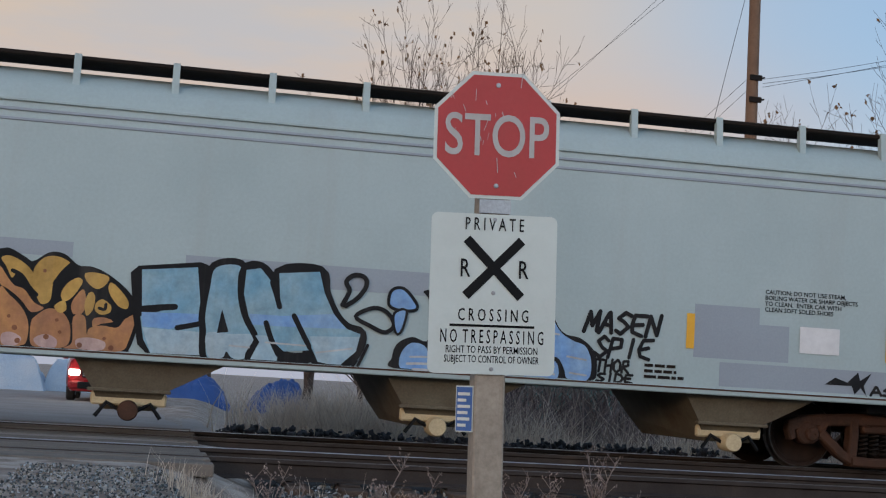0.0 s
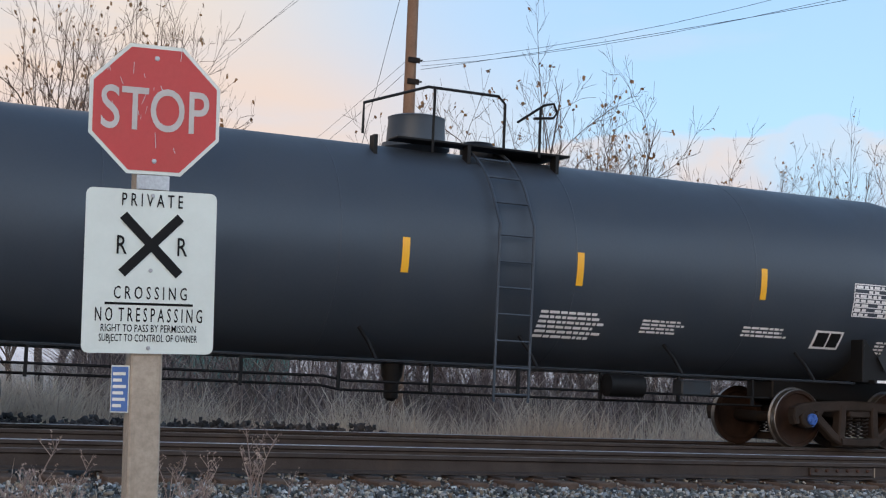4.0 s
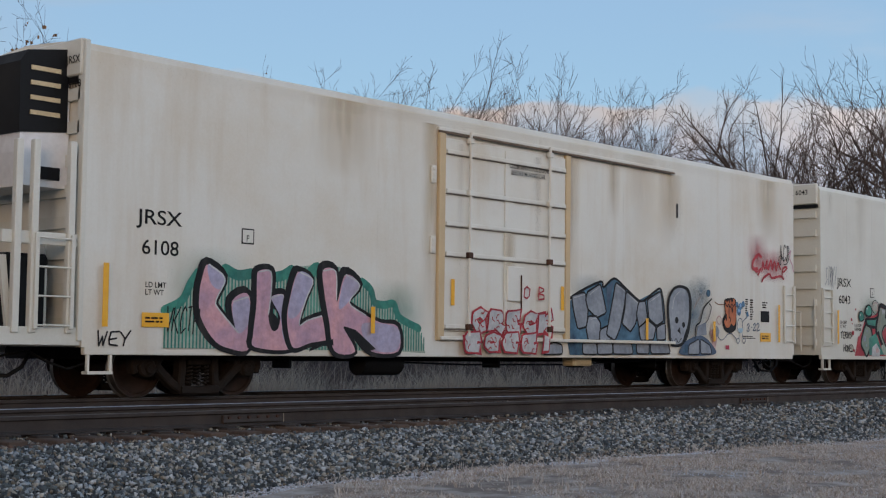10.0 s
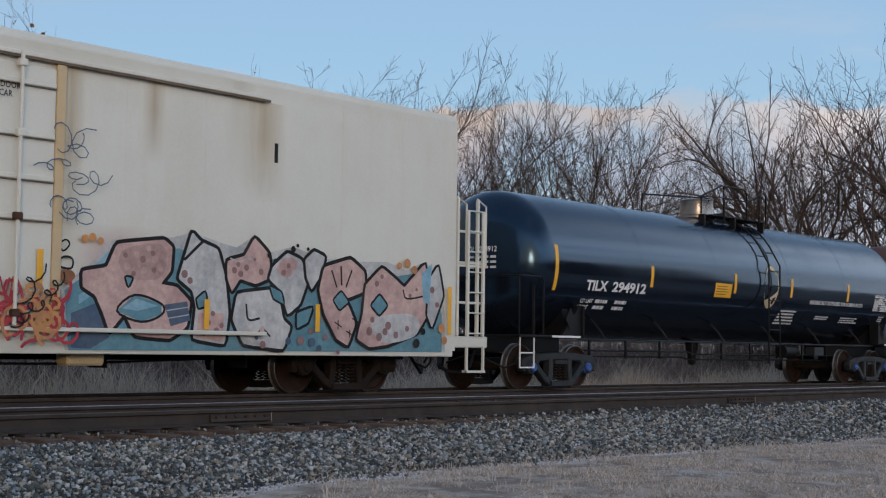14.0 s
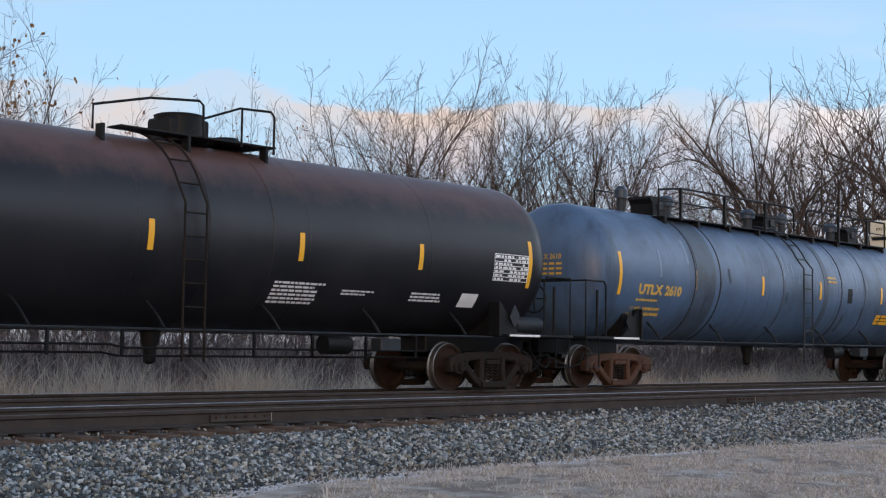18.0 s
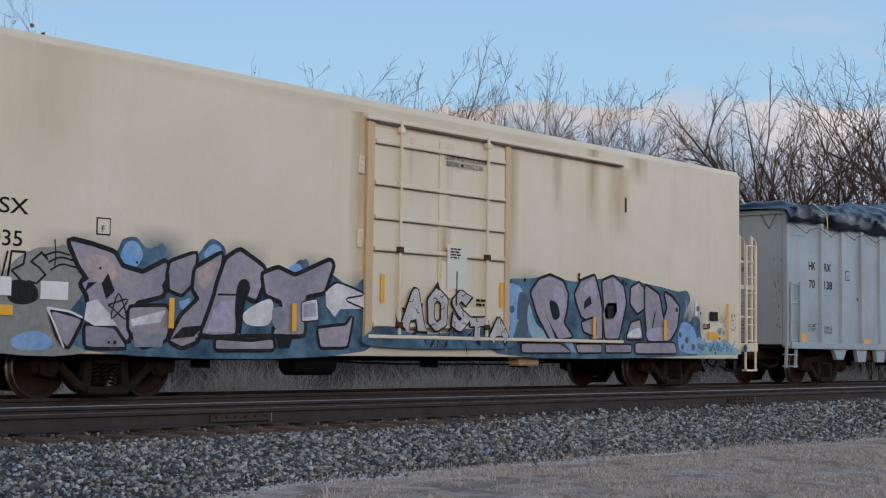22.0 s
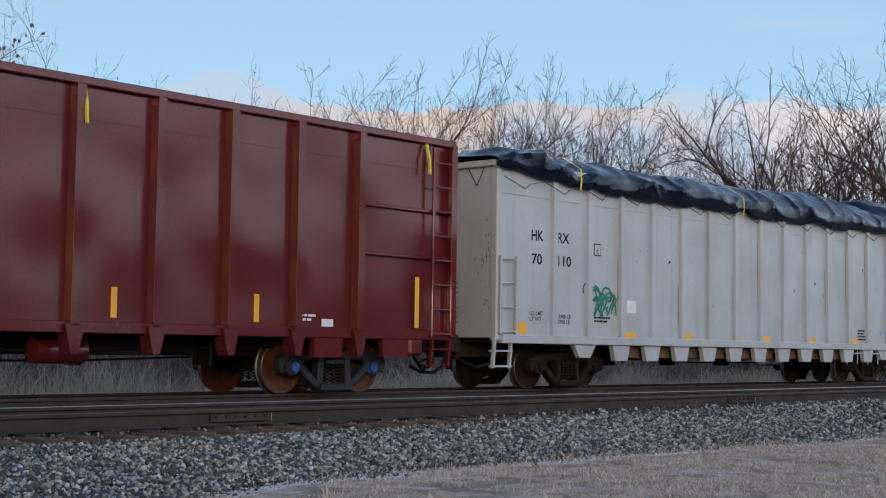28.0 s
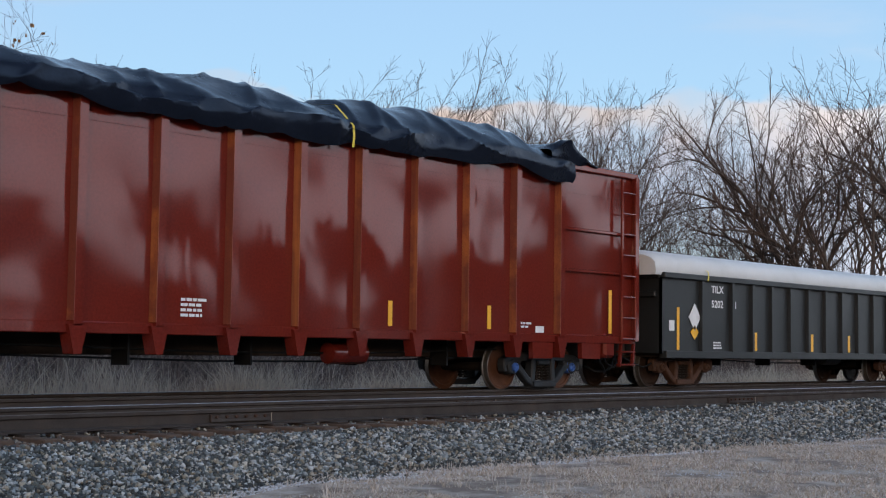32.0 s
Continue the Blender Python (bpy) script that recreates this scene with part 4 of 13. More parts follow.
def top_works(car, x0, x1, manway, dome_mat, top=3.93):
    s = Shape().box(x0 + 0.5, x1, -0.78, -0.44, top - 0.03, top, 0.006).box(x0 + 0.5, x1, 0.44, 0.78, top - 0.03, top, 0.006)
    s.box(x1 - 0.9, x1, -0.42, 0.42, top - 0.02, top + 0.03, 0.006)
    for x in (x0 + 0.2, x1 - 0.2, (x0 + x1) / 2):
        s.box(x - 0.025, x + 0.025, -0.78, -0.62, top - 0.30, top - 0.02)
    s.part("top_platform", M_black, car)
    d = Shape().spin([(0.30, top - 0.2), (0.47, top - 0.03), (0.47, top + 0.03), (0.41, top + 0.05), (0.39, top + 0.36), (0.40, top + 0.40), (0.35, top + 0.42), (0.03, top + 0.43)], "z", (manway, 0, 0), 32)
    d.part("dome_housing", dome_mat, car, smooth=30)
    Shape().spin([(0.25, top - 0.2), (0.25, top + 0.10), (0.20, top + 0.16), (0.02, top + 0.17)], "z", (manway + 0.95, 0, 0), 20).part("manway_lid", M_black, car, smooth=30)


def reflectors(car, side, longs, shorts, mat=None):
    for x in longs:
        plate(car, side, "reflector", mat or M_yellow, x - 0.05, x + 0.05, 1.90, 2.77, 0.007)
    for x in shorts:
        plate(car, side, "reflector", mat or M_yellow, x - 0.05, x + 0.05, 2.09, 2.53, 0.007)


def data_panel(car, side, x0, x1, z0, z1, seed=4):
    p = Shape()
    rg = random.Random(seed)
    rows = 7
    dz = (z1 - z0) / rows
    for i in range(rows + 1):
        z = z0 + i * dz
        p.add([(x0, side.at(z, 0.006), z), (x1, side.at(z, 0.006), z), (x1, side.at(z + 0.014, 0.006), z + 0.014), (x0, side.at(z + 0.014, 0.006), z + 0.014)], [(0, 1, 2, 3)])
        if i < rows:
            x = x0 + 0.03
            while x < x1 - 0.05:
                w = rg.uniform(0.05, 0.13)
                if rg.random() < 0.72:
                    p.add([(x, side.at(z + dz * 0.25, 0.006), z + dz * 0.25), (x + w, side.at(z + dz * 0.25, 0.006), z + dz * 0.25), (x + w, side.at(z + dz * 0.8, 0.006), z + dz * 0.8), (x, side.at(z + dz * 0.8, 0.006), z + dz * 0.8)], [(0, 1, 2, 3)])
                x += w + 0.03
    for x in (x0, x1 - 0.014):
        p.add([(x, side.at(z0, 0.006), z0), (x + 0.014, side.at(z0, 0.006), z0), (x + 0.014, side.at((z0 + z1) / 2, 0.006), (z0 + z1) / 2), (x + 0.014, side.at(z1, 0.006), z1), (x, side.at(z1, 0.006), z1), (x, side.at((z0 + z1) / 2, 0.006), (z0 + z1) / 2)], [(0, 1, 2, 5), (5, 2, 3, 4)])
    return p.part("data_panel", M_white, car, "white stencilled test data table")


def head_marks(car, hl, R, s, mat, z=2.62, ZC=2.42, head=0.75):
    """Number on the round left head."""
    def hx(y, zz):
        d = min(0.98, math.hypot(y, zz - ZC) / R)
        a = math.asin(d ** (1 / 0.85))
        return -hl + head * (1 - math.cos(a) ** 0.9) - 0.012
    co, fs = text_mesh(s, 0.15, 0.014)
    vs = [(hx(0.05 - p[0] * 0.9, z + p[1]), 0.05 - p[0] * 0.9, z + p[1]) for p in co]
    Shape().add(vs, fs).part("lettering", mat, car)
    b = Shape()
    for r in range(3):
        zz = z - 0.12 - r * 0.1
        for i in range(4):
            y = 0.02 - i * 0.17
            b.add([(hx(y, zz), y, zz), (hx(y - 0.13, zz), y - 0.13, zz), (hx(y - 0.13, zz + 0.045), y - 0.13, zz + 0.045), (hx(y, zz + 0.045), y, zz + 0.045)], [(0, 1, 2, 3)])
    tagged(b.part("stencilled_text", mat, car), kind="stuff")


def tilx(place, number, trucks, inedible, caps=M_blue):
    car, side = tank_body(place, "glossy black tank car with white lettering and yellow reflectors", M_gloss, 8.35, trucks, M_slateblue, caps=caps)
    top_works(car, -1.2, 1.9, -0.1, M_chrome)
    crash_rail(car, [(-1.2, -0.8, 3.9), (-1.2, -0.8, 4.30), (-0.3, -0.8, 4.62), (0.75, -0.8, 4.62), (0.85, -0.8, 4.52), (0.85, -0.8, 3.9)])
    crash_rail(car, [(-1.2, -0.8, 4.30), (-0.5, -0.8, 4.34), (0.85, -0.8, 4.34)], r=0.014)
    crash_rail(car, [(-0.2, -0.8, 3.75), (-0.2, -0.8, 4.62)])
    crash_rail(car, [(0.85, -0.8, 4.3), (1.55, -0.8, 4.58), (1.72, -0.8, 4.62), (1.78, -0.8, 4.5), (1.78, -0.8, 3.85)])
    crash_rail(car, [(1.45, -0.8, 3.85), (1.45, -0.8, 4.52)])
    crash_rail(car, [(-1.2, 0.8, 3.9), (-1.2, 0.8, 4.45), (1.7, 0.8, 4.6), (1.7, 0.8, 3.9)])
    disc = rounded([(0.86 + 0.34 * math.cos(a), 2.30 + 0.50 * math.sin(a)) for a in (2 * math.pi * i / 12 for i in range(12))], 2)
    Shape().add([(p[0], side.at(p[1], 0.008), p[1]) for p in disc], [tuple(range(len(disc)))]).part("paint_disc", M_cream, car)
    shell_ladder(car, 0.52, 1.04, M_black)
    reflectors(car, side, (-7.5, 7.55), (-4.2, -0.8, 1.85, 4.85))
    warn = plate(car, side, "warning_plate", M_yellow, -1.66, -0.95, 1.98, 2.29, 0.008, "yellow warning plate")
    bars(car, side, -1.6, -1.0, 2.02, 2.25, 4, M_rust, 0.011, 0.3, 8)
    lettering(car, side, "TILX", -6.47, 1.95, 0.27, M_white, bold=0.035, width=0.72)
    lettering(car, side, number, -5.58, 1.95, 0.27, M_white, bold=0.035, width=1.2)
    lettering(car, side, "LD LMT", -6.52, 1.70, 0.11, M_white, width=0.42)
    lettering(car, side, "LT WT", -6.54, 1.58, 0.11, M_white, width=0.36)
    bars(car, side, -6.02, -5.6, 1.56, 1.80, 2, M_white, seed=2)
    bars(car, side, -5.35, -4.82, 1.56, 1.80, 2, M_white, seed=3)
    data_panel(car, side, 6.42, 7.46, 1.90, 2.30)
    plate(car, side, "marking_strip", M_white, 7.08, 7.46, 2.35, 2.40)
    bars(car, side, 1.50, 2.44, 1.44, 1.80, 5, M_white, seed=5)
    bars(car, side, 3.40, 4.15, 1.60, 1.70, 2, M_white, seed=6)
    bars(car, side, 4.80, 5.95, 1.54, 1.70, 3, M_white, seed=7)
    bars(car, side, 6.95, 7.30, 1.56, 1.78, 4, M_white, seed=9)
    if inedible:
        lettering(car, side, "INEDIBLE NOT INTENDED FOR HUMAN FOOD", 2.86, 1.97, 0.13, M_white, bold=0.02, width=2.9)
    head_marks(car, 8.35, 1.46, "TILX" + number, M_white)
    return car


car_3, side_3 = tank_body(-89.4, "dull dark grey tank car with faint white stencils", M_satin, 8.35, (-6.8, 6.8), M_soot, caps=M_blue)
top_works(car_3, -1.2, 1.9, -0.1, M_satin)
crash_rail(car_3, [(-1.2, -0.8, 3.9), (-1.2, -0.8, 4.30), (-0.3, -0.8, 4.62), (0.75, -0.8, 4.62), (0.85, -0.8, 4.52), (0.85, -0.8, 3.9)])
crash_rail(car_3, [(1.05, -0.8, 4.3), (1.45, -0.8, 4.58), (1.6, -0.8, 4.62), (1.66, -0.8, 4.5), (1.6, -0.8, 4.42), (1.3, -0.8, 4.38)])
crash_rail(car_3, [(1.40, -0.8, 3.85), (1.40, -0.8, 4.55)])
crash_rail(car_3, [(-0.2, -0.8, 3.75), (-0.2, -0.8, 4.62)])
shell_ladder(car_3, 0.45, 0.95, M_satin)
reflectors(car_3, side_3, (-7.5, 7.5), (-4.2, -0.8, 1.73, 4.73))
data_panel(car_3, side_3, 6.36, 7.37, 1.95, 2.42)
bars(car_3, side_3, 1.25, 2.28, 1.38, 1.76, 6, M_white, seed=11)
bars(car_3, side_3, 2.85, 3.58, 1.52, 1.72, 4, M_white, seed=12)
bars(car_3, side_3, 4.53, 5.43, 1.56, 1.72, 3, M_white, seed=13)
bars(car_3, side_3, 7.0, 7.26, 1.42, 1.62, 4, M_white, seed=14)
plate(car_3, side_3, "placard_frame", M_white, 5.82, 6.33, 1.46, 1.72, 0.006)
plate(car_3, side_3, "placard", M_black, 5.86, 6.07, 1.49, 1.69, 0.010)
plate(car_3, side_3, "placard", M_black, 6.10, 6.29, 1.49, 1.69, 0.010)

tilx(-71.89, "294738", (-6.81, 6.81), False)
tilx(12.9, "294912", (-6.87, 6.87), True)

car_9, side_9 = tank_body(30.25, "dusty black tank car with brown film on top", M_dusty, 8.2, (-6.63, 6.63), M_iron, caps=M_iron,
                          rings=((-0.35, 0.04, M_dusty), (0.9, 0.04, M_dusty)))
top_works(car_9, -2.0, 1.5, 0.15, M_black)
crash_rail(car_9, [(-2.0, -0.8, 3.8), (-2.0, -0.8, 4.15), (-1.0, -0.8, 4.38), (-0.1, -0.8, 4.46), (-0.02, -0.8, 4.4), (0.0, -0.8, 3.9)])
crash_rail(car_9, [(0.0, -0.8, 4.2), (0.7, -0.8, 4.45), (1.35, -0.8, 4.48), (1.42, -0.8, 4.4), (1.42, -0.8, 3.8)])
crash_rail(car_9, [(0.75, -0.8, 3.85), (0.75, -0.8, 4.46)])
Shape().box(-0.25, 0.52, -0.3, 0.3, 3.9, 4.27, 0.03).part("valve_box", M_black, car_9)
shell_ladder(car_9, -0.92, -0.52, M_iron)
reflectors(car_9, side_9, (-7.34, 7.25), (-4.28, -1.42, 1.47, 4.24))
lettering(car_9, side_9, "CTCX", -6.42, 2.02, 0.27, M_white, bold=0.035, width=0.84)
lettering(car_9, side_9, "725127", -5.47, 2.02, 0.27, M_white, bold=0.035, width=1.05)
plate(car_9, side_9, "plate_mark", M_white, -4.22, -3.94, 2.02, 2.27)
plate(car_9, side_9, "plate_mark_field", M_black, -4.18, -3.98, 2.06, 2.23, 0.009)
lettering(car_9, side_9, "C", -4.14, 2.08, 0.15, M_white, lift=0.013)
lettering(car_9, side_9, "LD LMT", -6.42, 1.80, 0.10, M_white, width=0.5)
lettering(car_9, side_9, "LT WT", -6.44, 1.66, 0.10, M_white, width=0.45)
bars(car_9, side_9, -5.75, -4.8, 1.64, 1.90, 2, M_white, seed=21)
bars(car_9, side_9, 1.05, 2.15, 1.42, 1.78, 6, M_white, seed=22)
bars(car_9, side_9, 2.55, 3.3, 1.60, 1.70, 2, M_white, seed=23)
bars(car_9, side_9, 4.2, 5.0, 1.55, 1.72, 3, M_white, seed=24)
data_panel(car_9, side_9, 6.2, 7.2, 2.0, 2.48)
plate(car_9, side_9, "placard", M_white, 5.50, 5.95, 1.50, 1.74, 0.008)
head_marks(car_9, 8.2, 1.46, "CTCX 725127", M_white, 2.66)

car_10, side_10 = tank_body(48.38, "weathered blue-grey tank car with gold lettering and black bands", M_bluegrey, 8.82, (-7.39, 7.39), M_rust, R=1.45, ZC=2.36, piped=False,
                            caps=M_rust, rings=((-4.60, 0.80, M_band), (-4.0, 0.05, M_slateblue), (-5.05, 0.04, M_slateblue), (1.1, 0.22, M_band), (1.95, 0.05, M_slateblue), (-1.1, 0.05, M_band), (3.3, 0.05, M_band)))
s = Shape().box(-5.4, 5.85, -0.85, -0.45, 3.69, 3.72, 0.006).box(-5.4, 5.85, 0.45, 0.85, 3.69, 3.72, 0.006)
for i in range(9):
    s.box(-5.35 + i * 1.38, -5.27 + i * 1.38, -0.85, 0.85, 3.55, 3.69)
s.part("top_platform", M_black, car_10)
crash_rail(car_10, [(-5.6, -0.85, 3.7), (-5.6, -0.85, 4.28), (-4.7, -0.85, 4.38), (0.0, -0.85, 4.38), (0.45, -0.85, 4.36), (0.55, -0.85, 4.2), (0.55, -0.85, 3.8)], M_black, 0.024)
crash_rail(car_10, [(1.2, -0.85, 3.8), (1.2, -0.85, 4.3), (1.3, -0.85, 4.38), (5.8, -0.85, 4.38), (5.8, -0.85, 3.7)], M_black, 0.024)
crash_rail(car_10, [(-5.6, -0.85, 4.05), (0.5, -0.85, 4.05)], M_black, 0.014)
crash_rail(car_10, [(1.25, -0.85, 4.05), (5.8, -0.85, 4.05)], M_black, 0.014)
crash_rail(car_10, [(-5.6, 0.85, 3.7), (-5.6, 0.85, 4.38), (5.8, 0.85, 4.38), (5.8, 0.85, 3.7)], M_black, 0.02)
for x in (-4.7, -2.8, -0.9, 3.0, 4.7):
    Shape().box(x - 0.035, x + 0.035, -0.88, -0.82, 3.66, 4.40, 0.006).part("rail_post", M_black, car_10)
for x, r, h in ((-5.8, 0.12, 0.62), (-4.0, 0.15, 0.56), (-0.25, 0.15, 0.56), (1.5, 0.12, 0.58), (4.25, 0.15, 0.54), (5.6, 0.12, 0.54)):
    v_ = Shape().spin([(r * 0.8, 3.68), (r * 0.8, 3.76 + h * 0.62), (0.02, 3.76 + h * 0.64)], "z", (x, 0, 0), 18).part("vent", M_slateblue, car_10, smooth=30)
    Shape().spin([(0.02, 3.74 + h * 0.6), (r * 1.25, 3.75 + h * 0.6), (r * 1.3, 3.76 + h * 0.86), (r * 0.8, 3.76 + h), (0.02, 3.76 + h)], "z", (x, 0, 0), 18).part("vent_cap", M_satin, v_, smooth=30)
for x in (-4.72, 0.42, 4.95):
    hood = Shape().prism([(x - 0.24, 3.70), (x + 0.24, 3.70), (x + 0.27, 4.06), (x + 0.36, 4.16), (x + 0.34, 4.22), (x - 0.34, 4.22), (x - 0.36, 4.16), (x - 0.27, 4.06)], -0.30, 0.30).part("manway_hood", M_black, car_10)
    Shape().box(x - 0.10, x + 0.10, -0.34, -0.30, 3.92, 4.10, 0.02).part("hasp", M_slateblue, hood)
shell_ladder(car_10, -0.32, 0.12, M_slateblue, R=1.45, ZC=2.36)
reflectors(car_10, side_10, (-7.9, 7.55), (-4.95, -2.08, 0.8, 4.28))
lettering(car_10, side_10, "UTLX", -7.2, 1.95, 0.27, M_gold_mark, bold=0.045, width=0.9)
lettering(car_10, side_10, "2610", -6.2, 1.95, 0.27, M_gold_mark, bold=0.045, width=0.62)
bars(car_10, side_10, -7.22, -6.3, 1.78, 1.86, 1, M_gold_mark, seed=30)
lettering(car_10, side_10, "LD LMT", -7.35, 1.62, 0.09, M_gold_mark, width=0.4)
lettering(car_10, side_10, "LT WT", -7.37, 1.50, 0.09, M_gold_mark, width=0.36)
bars(car_10, side_10, -6.85, -5.95, 1.48, 1.70, 2, M_gold_mark, seed=31)
bars(car_10, side_10, -4.75, -4.2, 2.62, 2.82, 2, M_gold_mark, seed=32)
bars(car_10, side_10, 1.2, 1.7, 2.5, 2.7, 2, M_gold_mark, seed=33)
plate(car_10, side_10, "warning_plate", M_yellow, 4.18, 5.08, 1.55, 1.80, 0.008, "yellow warning plate")
bars(car_10, side_10, 4.25, 5.01, 1.60, 1.76, 2, M_rust, 0.012, 0.35, 34)
plate(car_10, side_10, "placard_frame", M_white, 5.33, 5.85, 1.55, 1.80, 0.006)
plate(car_10, side_10, "placard", M_black, 5.39, 5.79, 1.59, 1.76, 0.010)
data_panel(car_10, side_10, 6.25, 7.28, 1.95, 2.42)
plate(car_10, side_10, "dent_stain", M_black, 2.30, 2.55, 2.05, 2.42, 0.004)
head_marks(car_10, 8.82, 1.45, "UTLX 2610", M_gold_mark, 2.60, 2.36)

rg10 = random.Random(10)
for i in range(9):
    x = rg10.choice((-4.75, -3.9, -1.1, 1.1, 1.95, 3.2, 4.4)) + rg10.gauss(0, 0.25)
    z = rg10.uniform(1.3, 2.5)
    plate(car_10, side_10, "stain_streak", M_satin if i % 3 else M_slateblue, x, x + rg10.uniform(0.02, 0.07), z, z + rg10.uniform(0.2, 0.7), 0.0155, lean=rg10.uniform(-0.05, 0.05))
for i in range(16):
    x = rg10.uniform(-8, 8)
    z = rg10.uniform(2.2, 2.9)
    plate(car_10, side_10, "wash_streak", M_pale_wash, x, x + rg10.uniform(0.03, 0.10), z, z + rg10.uniform(0.2, 0.6), 0.003)


# ---- refrigerated box cars ----
M_reefer = surface("warm_white_paint", (0.68, 0.63, 0.51), (0.62, 0.56, 0.43), 0.5, 0, 0.5, 25, bump=0.04, streak=(0.46, 0.36, 0.22, 0.22))
M_reefer_pale = surface("chalky_white_paint", (0.63, 0.64, 0.585), (0.57, 0.57, 0.51), 0.55, 0, 0.5, 25, bump=0.04, streak=(0.44, 0.36, 0.24, 0.16), run=0.5)
M_reefer_grey = surface("grey_white_paint", (0.435, 0.45, 0.445), (0.385, 0.40, 0.395), 0.5, 0, 0.5, 25, bump=0.04, streak=(0.33, 0.31, 0.30, 0.3))
M_rusttrack = surface("rust_stained_track", (0.085, 0.06, 0.042), (0.19, 0.135, 0.09), 0.8, 0, 3, 40)
M_reefer_stained = surface("rust_stained_white_paint", (0.655, 0.66, 0.61), (0.60, 0.55, 0.45), 0.55, 0, 0.45, 25, (0.42, 0.75), bump=0.04, streak=(0.45, 0.34, 0.20, 0.45), run=0.5)
M_faint = surface("faded_stencil_ink", (0.20, 0.20, 0.21), (0.27, 0.27, 0.28), 0.6, 0, 4, 60, bump=0)
M_post_shade_dirt = surface("post_shade_and_grime", (0.27, 0.25, 0.23), (0.40, 0.385, 0.37), 0.7, 0, 1.2, 30, bump=0, streak=(0.44, 0.43, 0.42, 0.6))
M_bar_shade = surface("bar_shade", (0.10, 0.085, 0.07), (0.20, 0.17, 0.14), 0.8, 0, 3, 40, bump=0)
M_seal = surface("door_frame_ochre", (0.55, 0.42, 0.24), (0.48, 0.38, 0.24), 0.6, 0, 1.2, 30, bump=0.05)


def reefer_body(place, label, mat, x0, x1, trucks, top=4.82):
    car = car_thing(label, place, "box car", "refrigerator_car")
    prof = [(-1.55, 0.72), (-1.55, top - 0.10), (-1.50, top), (-0.9, top + 0.10), (0, top + 0.16), (0.9, top + 0.10), (1.50, top), (1.55, top - 0.10), (1.55, 0.72)]
    Shape().prism_x(prof, x0, x1).part("body", mat, car)
    for ya in (-1.545, 1.46):
        Shape().box(x0 + 0.05, x1 - 0.05, ya, ya + 0.085, 0.62, 0.75, 0.01).part("side_sill", mat, car)
    Shape().box(x0, x1, -0.35, 0.35, 0.55, 0.72, 0.02).part("center_sill", M_black, car)
    for x in trucks:
        truck(car, x, place, M_iron, M_wheel, M_iron)
    gear = Shape().tube([(trucks[0] + 1.2, -0.8, 0.60), (-1, -0.8, 0.48), (2, -0.8, 0.48), (trucks[1] - 1.2, -0.8, 0.60)], 0.018, 5)
    gear.tube([(trucks[0] + 1.2, -0.5, 0.55), (trucks[1] - 1.2, -0.5, 0.55)], 0.02, 5)
    for i in range(5):
        x = trucks[0] + 2 + i * 2.6
        gear.box(x - 0.025, x + 0.025, -0.85, -0.45, 0.42, 0.70)
    gear.part("brake_rigging", M_black, car)
    Shape().spin([(0.05, -0.5), (0.2, -0.46), (0.2, 0.46), (0.05, 0.5)], "x", (-3.3, -0.9, 0.50), 16).part("air_reservoir", M_black, car, smooth=30)
    Shape().box(1.7, 2.3, -1.3, -1.0, 0.46, 0.66, 0.03).part("brake_valve", M_cream, car)
    for k, x in ((-1, x0), (1, x1)):
        coupler(car, x - k * 0.05, k, M_rust)
    return car


